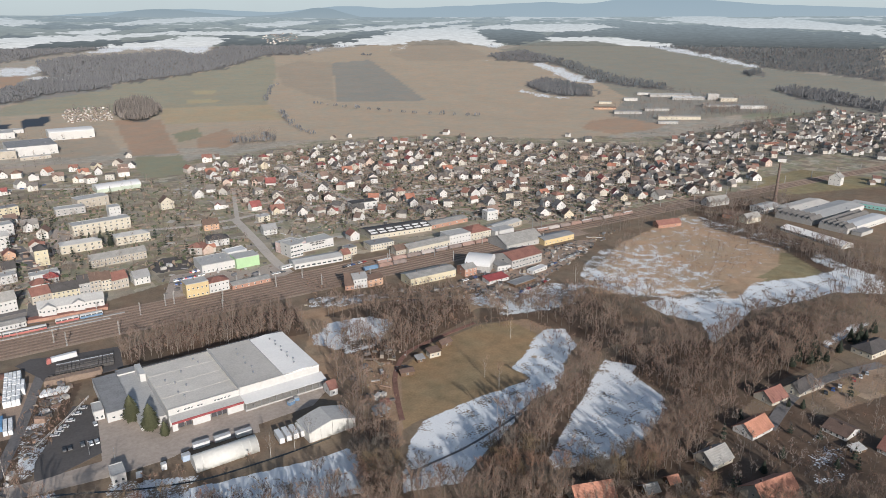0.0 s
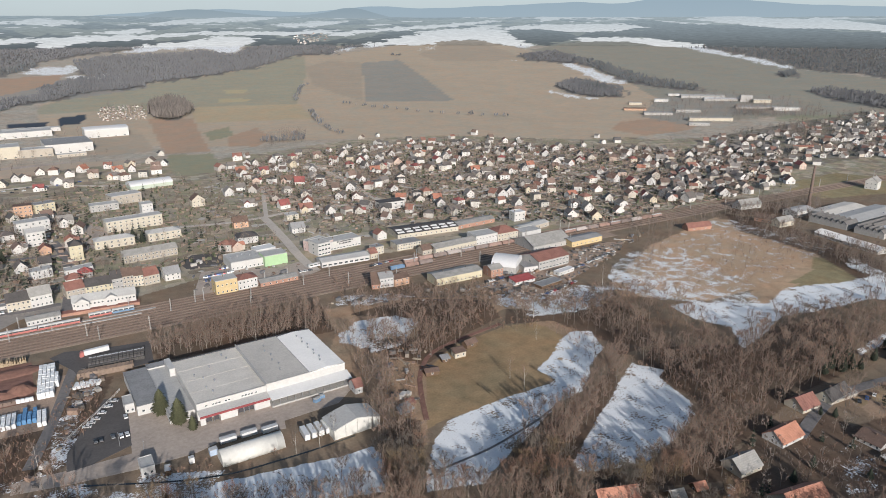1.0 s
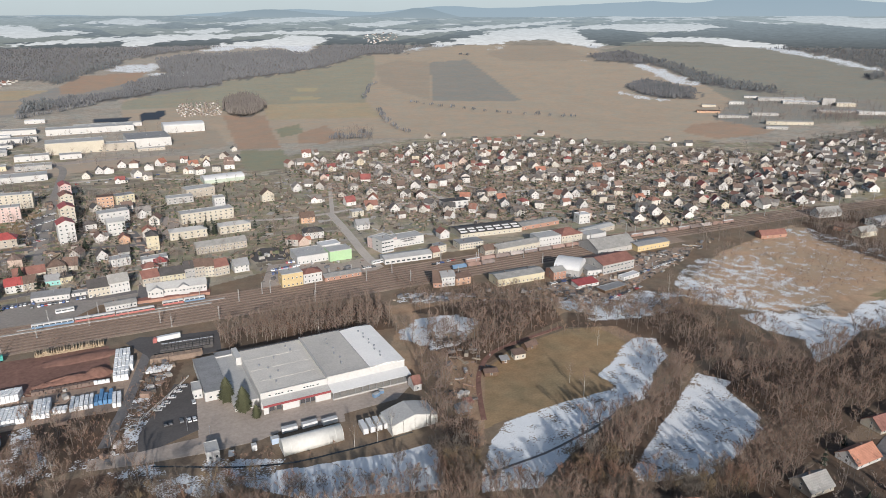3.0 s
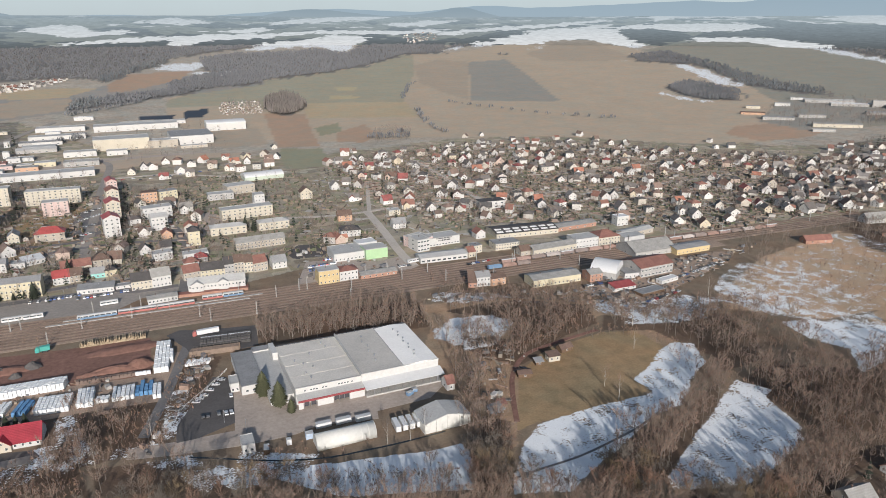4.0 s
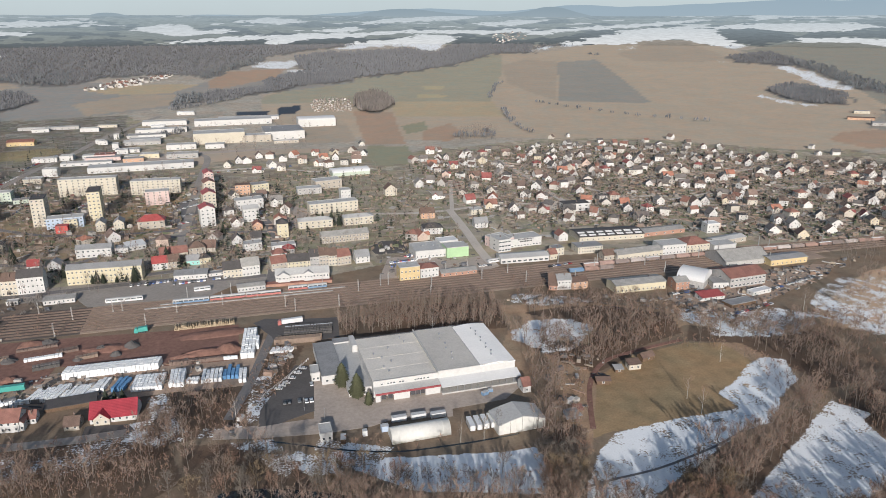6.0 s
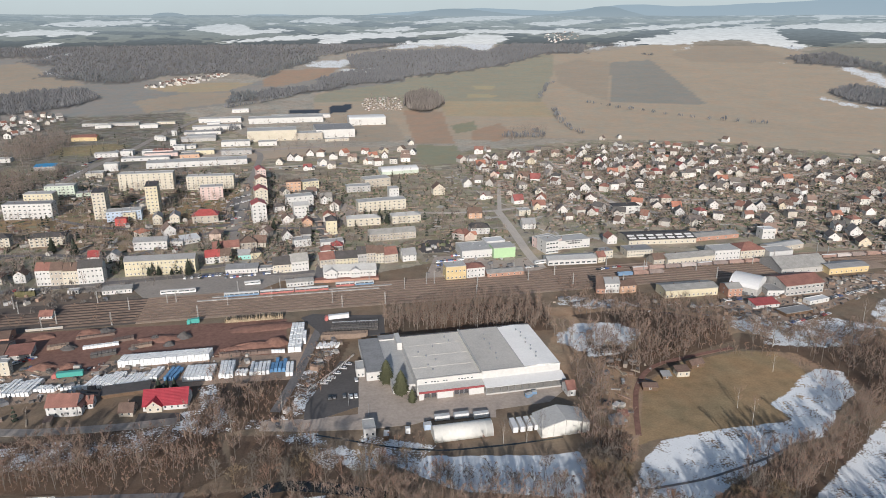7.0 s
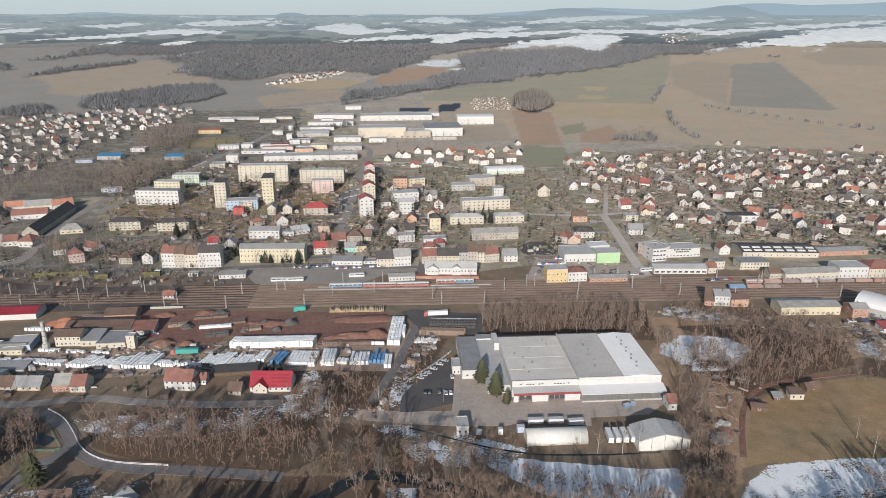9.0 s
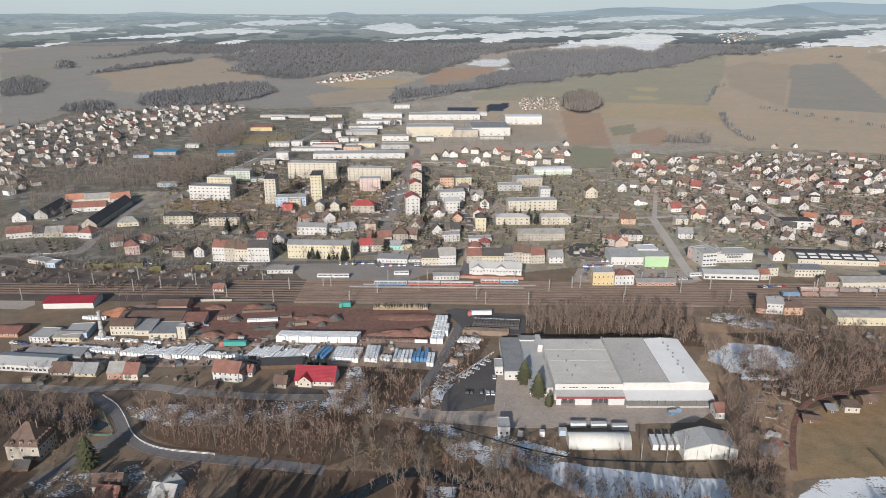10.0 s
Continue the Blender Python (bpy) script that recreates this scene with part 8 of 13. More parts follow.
building('long cream school wing with flat roof', 93.5, 699.2, 4.8, 51.2, 14.0, 10.4, 'flat', 'cream', 'lightgrey', floors=3, cols=10, chimneys=0, vents=3, name='commercial_building', category='commercial building', ww=1.8, ends=1)
building('flat-roofed school wing in the town', 78.1, 787.0, 1.0, 27.8, 14.0, 6.7, 'flat', 'grey', 'lightgrey', floors=2, cols=5, chimneys=0, name='commercial_building', category='commercial building', ww=1.8, ends=1)
building('flat-roofed school hall in the town', 103.3, 808.7, 11.0, 32.2, 18.0, 9.7, 'flat', 'beige', 'lightgrey', floors=2, cols=5, chimneys=0, vents=2, name='commercial_building', category='commercial building', ww=1.8, ends=1)
building('square stair tower of the school', 113.4, 746.0, 2.9, 11.0, 12.0, 11.7, 'flat', 'white', 'lightgrey', floors=3, cols=3, chimneys=0, name='commercial_building', category='commercial building', ends=1)
building('pale green glass hall with curved roof', 141.5, 873.6, 5.7, 49.4, 22.0, 4.5, 'vault', 'palegreen', 'white', pitch=20, floors=1, cols=0, ends=0, chimneys=0, name='workshop_hall', category='industrial hall')
building('brown apartment house with flat roof', 4.6, 805.1, -0.7, 16.3, 12.0, 11.5, 'flat', 'orange', 'brown', floors=3, cols=4, name='apartment_block', category='apartment block', ww=1.8, ends=1)
building('yellow apartment house with flat roof', 24.7, 807.1, 15.6, 19.4, 12.0, 10.9, 'flat', 'paleyellow', 'grey', floors=3, cols=4, name='apartment_block', category='apartment block', ww=1.8, ends=1)
building('beige apartment block with dark hipped roof', -258.1, 648.9, 2.8, 28.4, 12.0, 8.2, 'hip', 'cream', 'dark', floors=3, cols=7, pitch=28, chimneys=2, name='apartment_block', category='apartment block', ww=1.8, ends=1)
building('beige apartment block with dark hipped roof', -211.6, 643.5, 2.4, 29.5, 12.0, 8.3, 'hip', 'cream', 'dark', floors=3, cols=7, pitch=28, chimneys=2, name='apartment_block', category='apartment block', ww=1.8, ends=1)
building('long yellow apartment block with grey saddle roof', -103.3, 545.8, -3.6, 53.0, 12.0, 12.2, 'gable', 'paleyellow', 'grey', floors=3, cols=18, pitch=22, chimneys=5, name='apartment_block', category='apartment block')
building('white terraced house with brown roof', -185.0, 539.4, -3.9, 10.3, 12.0, 12.1, 'gable', 'white', 'redbrown', floors=3, cols=4, over=0.15, name='apartment_block', category='apartment block')
building('beige terraced house with brown roof', -175.2, 537.6, -2.6, 8.6, 12.0, 12.1, 'gable', 'beige', 'brown', floors=3, cols=3, over=0.15, name='apartment_block', category='apartment block')
building('pink terraced house with dormered brown roof', -165.6, 537.0, -4.2, 10.8, 12.0, 11.3, 'gable', 'cream', 'brown', floors=3, cols=4, over=0.15, name='apartment_block', category='apartment block')
building('white corner house with dark roof', -151.4, 536.8, 1.4, 17.5, 12.0, 12.7, 'gable', 'white', 'dark', floors=3, cols=6, over=0.15, name='apartment_block', category='apartment block')
building('long white house with dark roof', -121.7, 613.2, -4.1, 27.9, 11.0, 7.7, 'gable', 'white', 'grey', floors=2, cols=7, pitch=25, name='apartment_block', category='apartment block', ww=1.8, ends=1)
building('low white house with flat roof', -100.9, 618.4, -1.8, 10.7, 10.0, 4.2, 'flat', 'white', 'lightgrey', floors=1, cols=3, ww=1.8, ends=1)
building('long white garage building with pale roof', -88.9, 624.6, 22.8, 15.3, 12.0, 3.7, 'shed', 'white', 'white', pitch=8, floors=1, cols=4, name='commercial_building', category='commercial building', ww=1.8, ends=1)
building('white villa with red roof', -162.8, 592.1, -1.3, 9.0, 10.0, 3.9, 'gable', 'white', 'red', floors=1, cols=3)
building('white villa with grey roof and gable', -146.8, 587.6, -1.8, 9.5, 10.0, 4.4, 'gablef', 'white', 'grey', floors=1, cols=3)
building('white villa with steep gables', -204.6, 549.4, -2.4, 8.6, 9.0, 6.3, 'gablef', 'white', 'brown', floors=2, cols=2)
building('old beige villa with gabled bays', -222.4, 550.2, -4.1, 10.7, 10.0, 5.4, 'hip', 'beige', 'brown', floors=2, cols=4)
building('small white signal house with red roof', -165.1, 472.3, -3.9, 8.0, 7.0, 2.4, 'gable', 'white', 'redbrown', floors=1, cols=3)
building('long white railway station with grey roof', 40.4, 500.7, -5.4, 40.0, 12.0, 7.9, 'gable', 'white', 'lightgrey', floors=2, cols=16, pitch=28, chimneys=3, name='railway_station', category='railway station')
building('white gabled wing of the station', 26.5, 500.5, -6.6, 8.6, 5.0, 7.8, 'gablef', 'white', 'lightgrey', floors=2, cols=3, pitch=28, chimneys=0, name='railway_station', category='railway station')
building('white gabled wing of the station', 44.6, 498.9, -5.6, 6.9, 4.0, 8.3, 'gablef', 'white', 'lightgrey', floors=2, cols=3, pitch=28, chimneys=0, name='railway_station', category='railway station')
building('low white ticket hall with beige roof', 2.6, 496.2, 3.0, 19.9, 9.0, 3.6, 'gable', 'white', 'asbestos', floors=1, cols=8, pitch=15, chimneys=1, name='commercial_building', category='commercial building')
building('long red platform canopy', 37.2, 498.2, -5.0, 49.2, 4.0, 2.3, 'shed', 'brick', 'redbrown', pitch=4, floors=1, cols=0, ends=0, chimneys=0, name='platform_canopy', category='canopy')
building('ornate white house with two gables', -10.2, 528.9, -0.0, 14.2, 12.0, 7.1, 'gable', 'cream', 'dark', floors=2, cols=5)
building('ornate white house with gabled front', 3.7, 529.6, 6.4, 13.5, 12.0, 8.6, 'gable', 'white', 'asbestos', floors=2, cols=5)
building('white house beside the street', 7.8, 592.9, 8.1, 15.1, 11.0, 6.3, 'flat', 'white', 'lightgrey', floors=2, cols=4)
building('dark-roofed house beside the street', 11.5, 616.2, 0.2, 9.3, 10.0, 4.9, 'gable', 'grey', 'dark', floors=1, cols=3)
building('cream house with small orange gable', 14.3, 657.0, 1.5, 9.3, 10.0, 4.6, 'gablef', 'orange', 'redbrown', floors=1, cols=2, ends=1)
building('low garage row with dark roof', -41.6, 534.8, -4.6, 24.7, 9.0, 3.8, 'shed', 'white', 'grey', pitch=8, floors=1, cols=8, chimneys=0, name='commercial_building', category='commercial building')
building('low white wall building', -22.4, 536.6, 2.1, 12.0, 6.0, 2.4, 'flat', 'white', 'grey', floors=1, cols=3, chimneys=0, name='commercial_building', category='commercial building')
building('white villa with red roof', -65.7, 564.3, 3.9, 11.3, 11.0, 5.9, 'gable', 'white', 'red', floors=2, cols=4)
building('grey-beige villa beside the red roof', -55.5, 565.3, 7.6, 9.1, 11.0, 5.9, 'gable', 'beige', 'brown', floors=2, cols=3)
building('white villa with orange dormers', -56.7, 589.8, 5.8, 21.8, 11.0, 5.1, 'gable', 'cream', 'redbrown', floors=1, cols=4)
building('beige villa with brown roof', -38.3, 594.3, 2.9, 13.5, 11.0, 6.7, 'hip', 'beige', 'brown', floors=2, cols=3)
building('teal cottage with grey roof', -41.0, 569.2, -2.5, 10.2, 9.0, 4.0, 'gable', 'teal', 'grey', floors=1, cols=3)
building('yellow cottage with dark roof', -31.5, 569.6, 8.6, 8.9, 9.0, 5.0, 'hip', 'paleyellow', 'dark', floors=1, cols=3)
building('cream terraced house with red-brown roof', 25.8, 535.0, 8.3, 12.6, 12.0, 6.3, 'gable', 'beige', 'redbrown', floors=2, cols=4, over=0.15)
building('yellow terraced house with dark roof', 41.1, 535.6, -1.8, 18.0, 12.0, 5.9, 'gable', 'paleyellow', 'dark', floors=2, cols=6, over=0.15)
building('white terraced house with dark roof', 53.9, 536.7, 0.1, 7.5, 12.0, 8.3, 'gable', 'grey', 'dark', floors=2, cols=3, over=0.15)
building('cream terraced house with flat gable', 61.3, 535.3, 0.1, 7.5, 12.0, 9.3, 'gable', 'beige', 'brown', floors=3, cols=3, over=0.15)
building('yellow terraced house with brown roof', 68.4, 534.0, 0.8, 7.1, 12.0, 8.8, 'gable', 'cream', 'brown', floors=3, cols=3, over=0.15)
building('beige terraced house with red-brown roof', 77.5, 533.7, 10.2, 11.8, 12.0, 7.4, 'gable', 'beige', 'redbrown', floors=2, cols=4, over=0.15)
building('white house with grey roof and dormers', 92.8, 534.4, 3.5, 11.6, 11.0, 5.5, 'gable', 'white', 'grey', floors=2, cols=3)
building('white flat-roofed house in the town', 33.4, 588.1, 3.3, 20.1, 10.0, 4.2, 'flat', 'white', 'lightgrey', floors=1, cols=5)
building('house with red hipped roof', 28.1, 567.5, 4.4, 11.7, 9.0, 3.6, 'hip', 'white', 'redbrown', floors=1, cols=3)
building('house with red hipped roof', 36.6, 577.7, -1.5, 9.8, 9.0, 3.6, 'hip', 'grey', 'red', floors=1, cols=3)
building('small white kiosk beside the tracks', -159.4, 516.7, -2.0, 7.5, 5.0, 2.6, 'flat', 'white', 'lightgrey', floors=1, cols=3, chimneys=0, name='commercial_building', category='commercial building')
building('low white railway store with beige roof', -128.3, 510.3, 2.4, 20.1, 7.0, 3.1, 'shed', 'white', 'asbestos', pitch=6, floors=1, cols=7, chimneys=0, name='commercial_building', category='commercial building')
building('bright yellow railway building with flat roof', 120.2, 484.3, -0.2, 15.9, 12.0, 10.5, 'flat', 'yellow', 'lightgrey', floors=2, cols=5, name='commercial_building', category='commercial building')
building('white railway building with red roof', 136.2, 485.6, 2.4, 14.7, 12.0, 7.9, 'hip', 'white', 'redbrown', floors=2, cols=5, pitch=20, name='commercial_building', category='commercial building')
building('long low goods shed with grey roof', 159.6, 482.8, 0.3, 29.4, 10.0, 3.3, 'gable', 'brick', 'asbestos', floors=1, cols=6, pitch=15, chimneys=0, name='workshop_hall', category='industrial hall')
building('white supermarket with flat grey roof', 150.2, 530.4, -0.3, 27.0, 24.0, 6.5, 'flat', 'white', 'lightgrey', floors=1, cols=8, chimneys=0, vents=5, name='commercial_building', category='commercial building')
building('light green end of the supermarket', 172.4, 526.0, 0.2, 19.1, 15.0, 8.5, 'flat', 'green', 'lightgrey', floors=1, cols=0, ends=0, chimneys=0, name='commercial_building', category='commercial building')
building('white upper storey of the supermarket', 171.4, 547.6, 4.9, 17.0, 12.0, 7.7, 'flat', 'white', 'white', floors=1, cols=4, ww=2.4, chimneys=0, name='commercial_building', category='commercial building')
building('white house with black hipped roof', 170.6, 594.8, -5.2, 18.1, 13.0, 6.0, 'hip', 'white', 'dark', floors=2, cols=5, pitch=30)
building('brown brick house with brown roof', 180.4, 647.8, -4.9, 13.8, 11.0, 5.9, 'gable', 'orange', 'brown', floors=2, cols=3, ends=1)
building('white house with grey saddle roof', 220.8, 601.1, -5.2, 13.0, 11.0, 5.1, 'gable', 'white', 'grey', floors=2, cols=3, ends=1)
building('pale flat-roofed house with terrace', 232.6, 647.1, -1.5, 12.3, 10.0, 5.4, 'flat', 'cream', 'lightgrey', floors=2, cols=3, ends=1)
building('modern white house with dark flat roofs', 337.6, 630.8, -3.1, 28.3, 14.0, 8.0, 'flat', 'white', 'dark', floors=2, cols=4, ww=2.7, ends=1)
building('large cream house with yellow gable', 166.0, 751.9, 0.3, 13.6, 12.0, 7.8, 'gablef', 'cream', 'brown', floors=2, cols=3, ends=1)
building('white office block with horizontal windows', 215.3, 527.1, 8.7, 12.0, 16.0, 10.8, 'flat', 'white', 'lightgrey', floors=3, cols=4, ww=2.6, name='commercial_building', category='commercial building')
building('long white workshop with lettered wall', 239.3, 536.2, 3.5, 30.1, 16.0, 7.4, 'flat', 'white', 'lightgrey', floors=1, cols=10, ww=2.0, wh=1.0, name='commercial_building', category='commercial building')
sign_bars("rows of dark lettering on the white workshop wall", 239.3, 536.2, 3.5, 16.5, 6.2)
building('pink and white shop beside the office', 208.3, 541.1, -71.9, 18.9, 18.0, 8.9, 'flat', 'pink', 'lightgrey', floors=2, cols=4, name='commercial_building', category='commercial building')
building('long white showroom with pale grey roof', 221.3, 496.6, -4.3, 41.4, 14.0, 4.5, 'gable', 'white', 'lightgrey', floors=1, cols=9, ww=3.2, wh=1.6, pitch=12, chimneys=0, name='commercial_building', category='commercial building')
building('cream house with red roof beside the rails', 246.8, 496.2, 4.1, 6.6, 9.0, 5.0, 'gable', 'cream', 'redbrown', floors=1, cols=2)
building('cream house with flat roof beside the rails', 256.2, 504.5, 7.1, 9.3, 9.0, 6.6, 'flat', 'cream', 'grey', floors=2, cols=3)
building('white cottage with steep red roof', 277.6, 540.4, -0.3, 9.2, 10.0, 5.4, 'gablef', 'white', 'redbrown', floors=1, cols=2)
building('industrial hall with dark roof and pale skylights', 321.3, 530.1, -5.9, 62.7, 26.0, 4.4, 'gable', 'cream', 'dark', floors=1, cols=12, pitch=10, strips=7, chimneys=0, name='workshop_hall', category='industrial hall')
building('beige workshop with rows of windows', 284.6, 502.8, -2.4, 23.0, 14.0, 5.7, 'flat', 'cream', 'grey', floors=2, cols=9, ww=1.4, name='workshop_hall', category='industrial hall')
building('small beige workshop with saddle roof', 291.7, 481.7, 0.3, 11.6, 9.0, 4.5, 'gable', 'beige', 'brown', floors=1, cols=3, name='workshop_hall', category='industrial hall')
building('long beige railway store with pale roof', 318.2, 478.3, 2.1, 44.1, 14.0, 5.1, 'gable', 'cream', 'asbestos', floors=1, cols=12, pitch=18, chimneys=2, name='workshop_hall', category='industrial hall')
building('white flat-roofed works building', 351.3, 478.9, -2.2, 23.0, 16.0, 8.3, 'flat', 'white', 'lightgrey', floors=2, cols=7, chimneys=0, name='workshop_hall', category='industrial hall')
building('works hall with red-brown hipped roof', 374.5, 478.0, -1.3, 22.6, 18.0, 7.3, 'hip', 'cream', 'redbrown', floors=2, cols=7, pitch=28, name='workshop_hall', category='industrial hall')
building('long low hall with red brick wall', 376.9, 531.0, 2.5, 44.9, 14.0, 3.9, 'gable', 'brick', 'asbestos', floors=1, cols=5, pitch=12, chimneys=0, name='workshop_hall', category='industrial hall', ww=1.8, ends=1)
building('pale flat-roofed store in the town', 397.5, 472.1, -0.6, 22.1, 14.0, 6.3, 'flat', 'white', 'lightgrey', floors=1, cols=4, chimneys=0, name='workshop_hall', category='industrial hall')
building('long pale store with low roof', 417.5, 489.7, 9.0, 37.3, 12.0, 4.3, 'gable', 'beige', 'lightgrey', floors=1, cols=4, pitch=12, chimneys=0, name='workshop_hall', category='industrial hall', ww=1.8, ends=1)
building('tall white cube house', 423.2, 522.2, -4.5, 12.6, 10.0, 9.0, 'flat', 'white', 'white', floors=2, cols=3, ww=1.6, ends=1)
building('large hall with pale grey saddle roof', 392.9, 437.9, -1.7, 41.9, 28.0, 4.5, 'gable', 'grey', 'asbestos', floors=1, cols=6, pitch=22, chimneys=0, name='workshop_hall', category='industrial hall')
building('yellow railway workshop with grey roof', 426.5, 429.7, -0.4, 36.1, 14.0, 5.0, 'gable', 'yellow', 'grey', floors=1, cols=8, pitch=10, chimneys=0, name='workshop_hall', category='industrial hall')
building('long yellow railway workshop with grey roof', 277.8, 412.7, -2.2, 40.9, 15.0, 5.9, 'gable', 'paleyellow', 'asbestos', floors=1, cols=12, pitch=12, chimneys=2, name='workshop_hall', category='industrial hall')
building('pale two-storey works with red-brown roof', 360.6, 398.9, 2.4, 33.0, 22.0, 7.9, 'gable', 'grey', 'redbrown', floors=2, cols=9, ww=2.2, pitch=18, chimneys=0, name='workshop_hall', category='industrial hall')
building('low white works annex', 338.5, 400.6, -11.6, 13.1, 14.0, 4.1, 'flat', 'white', 'grey', floors=1, cols=4, chimneys=0, name='workshop_hall', category='industrial hall')
building('pinkish brick works house', 308.3, 405.8, -3.2, 10.9, 12.0, 6.4, 'gable', 'brick', 'asbestos', floors=2, cols=3, pitch=20, name='workshop_hall', category='industrial hall')
building('small shed with bright red roof', 317.9, 382.5, -1.1, 18.5, 9.0, 2.7, 'shed', 'white', 'red', pitch=8, floors=1, cols=4, chimneys=0, name='workshop_hall', category='industrial hall')
building('low flat shed with brown roof', 331.5, 367.4, 6.3, 22.6, 9.0, 2.2, 'flat', 'wood', 'grey', floors=1, cols=0, ends=0, chimneys=0, name='workshop_hall', category='industrial hall')
building('white flat-roofed container office', 359.1, 381.8, 8.9, 18.3, 6.0, 2.7, 'flat', 'white', 'white', floors=1, cols=4, chimneys=0, name='commercial_building', category='commercial building')
building('orange and white house beside the tracks', 224.8, 431.8, -9.7, 10.6, 11.0, 7.7, 'gable', 'white', 'grey', floors=2, cols=4, pitch=28)
building('orange brick extension beside the white house', 236.5, 429.5, -0.2, 12.5, 10.0, 5.9, 'gable', 'orange', 'brown', floors=2, cols=3, pitch=25)
building('low brick lean-to beside the white house', 216.1, 432.9, -22.3, 6.3, 8.0, 4.1, 'shed', 'brick', 'brown', floors=1, cols=2, chimneys=0)
building('round-roofed white works hall', 317.0, 409.4, -50.0, 20.2, 24.0, 5.5, 'vault', 'grey', 'white', pitch=30, floors=1, cols=3, ends=0, chimneys=0, name='workshop_hall', category='industrial hall')
building('open steel hall with crimson roof', -259.0, 441.1, 2.6, 34.0, 16.0, 4.1, 'gable', 'white', 'crimson', floors=1, cols=0, ends=0, pitch=14, chimneys=0, name='workshop_hall', category='industrial hall')
building('brown-roofed drying shed of the brickworks', -185.7, 436.7, 2.0, 20.1, 14.0, 3.7, 'gable', 'brick', 'brown', floors=1, cols=4, pitch=18, chimneys=0, name='workshop_hall', category='industrial hall')
building('large kiln hall with brown sheet roof', -192.1, 414.4, -0.7, 41.6, 20.0, 3.1, 'gable', 'grey', 'brown', floors=1, cols=0, ends=2, pitch=14, chimneys=0, name='workshop_hall', category='industrial hall')
building('cream works office with brown roof', -202.7, 398.5, -0.7, 15.3, 12.0, 6.4, 'gable', 'cream', 'brown', floors=2, cols=6, pitch=22, name='workshop_hall', category='industrial hall')
building('low cream works wing with grey roof', -189.4, 397.5, -0.7, 10.7, 14.0, 3.8, 'shed', 'cream', 'grey', pitch=6, floors=1, cols=3, chimneys=0, name='workshop_hall', category='industrial hall')
building('low works wing with flat grey roof', -175.6, 393.7, 1.9, 17.3, 18.0, 3.4, 'flat', 'cream', 'grey', floors=1, cols=4, chimneys=0, name='workshop_hall', category='industrial hall')
building('cream silo tower of the brickworks', -163.1, 392.3, -0.7, 4.9, 5.0, 8.3, 'flat', 'cream', 'lightgrey', floors=3, cols=1, ends=1, chimneys=0, ww=0.9, name='workshop_hall', category='industrial hall')
building('store with dull red roof and open front', -162.8, 411.9, 2.9, 13.7, 12.0, 3.1, 'shed', 'grey', 'redbrown', pitch=8, floors=1, cols=3, chimneys=0, name='workshop_hall', category='industrial hall')
building('blue hall with pale blue roof', -229.4, 391.7, 6.4, 14.4, 16.0, 4.1, 'flat', 'blue', 'lightgrey', floors=1, cols=0, ends=0, chimneys=0, name='workshop_hall', category='industrial hall')
building('cream hall with grey sheet roof', -233.3, 388.5, -0.7, 16.4, 12.0, 3.3, 'gable', 'paleyellow', 'asbestos', floors=1, cols=5, pitch=12, chimneys=0, name='workshop_hall', category='industrial hall')
building('cream hall with pale roof', -249.2, 387.5, -4.2, 13.0, 14.0, 3.7, 'flat', 'white', 'lightgrey', floors=2, cols=5, chimneys=0, name='workshop_hall', category='industrial hall')
building('red-roofed storage shed in the town', -274.9, 395.4, -0.7, 14.8, 14.0, 2.6, 'gable', 'brick', 'redbrown', floors=1, cols=4, pitch=16, chimneys=0, name='workshop_hall', category='industrial hall')
building('long white showroom with pale grey roof', -240.1, 350.8, -6.5, 38.9, 14.0, 4.1, 'gable', 'white', 'lightgrey', floors=1, cols=14, ww=2.0, wh=1.6, pitch=14, chimneys=0, name='commercial_building', category='commercial building')
building('long dark-roofed store of the brickyard', -230.5, 365.9, -1.9, 35.1, 9.0, 2.1, 'shed', 'grey', 'grey', pitch=6, floors=1, cols=0, ends=0, chimneys=0, name='workshop_hall', category='industrial hall')
building('brown-roofed cottage beside the road', -215.0, 346.5, -0.7, 12.0, 10.0, 2.0, 'gable', 'beige', 'brown', floors=1, cols=4)
building('pale yellow cottage with grey roof', -201.3, 344.8, -3.3, 14.2, 10.0, 2.4, 'gable', 'paleyellow', 'grey', floors=1, cols=4)
building('brick half of a double cottage', -181.9, 341.7, -0.7, 9.1, 11.0, 4.1, 'gable', 'brick', 'asbestos', floors=1, cols=3, over=0.2)
building('pinkish half of a double cottage', -173.1, 341.0, -0.7, 8.1, 11.0, 3.7, 'gable', 'cream', 'redbrown', floors=1, cols=3, over=0.2)
building('white two-storey house with red-brown roof', -119.8, 339.3, -7.9, 15.0, 11.0, 5.8, 'gable', 'white', 'redbrown', floors=2, cols=5, chimneys=2)
building('small white house with brown roof', -112.4, 338.9, -0.7, 4.0, 9.0, 4.5, 'gablef', 'white', 'redbrown', floors=1, cols=2)
building('small cottage with brown roof', -108.8, 344.6, -0.7, 4.4, 7.0, 3.1, 'gable', 'white', 'redbrown', floors=1, cols=2)
building('garden cottage with brown hipped roof', -88.5, 332.2, -5.7, 6.9, 8.0, 2.7, 'gable', 'beige', 'brown', floors=1, cols=2)
building('long company house with bright red roof', -70.0, 334.7, -3.9, 21.8, 13.0, 3.1, 'gable', 'white', 'crimson', floors=1, cols=7, pitch=42, chimneys=1)
building('cream gabled front of the red-roofed house', -75.2, 333.3, -5.4, 7.5, 7.0, 3.4, 'gablef', 'cream', 'crimson', floors=1, cols=2, pitch=40, ends=0, chimneys=0)
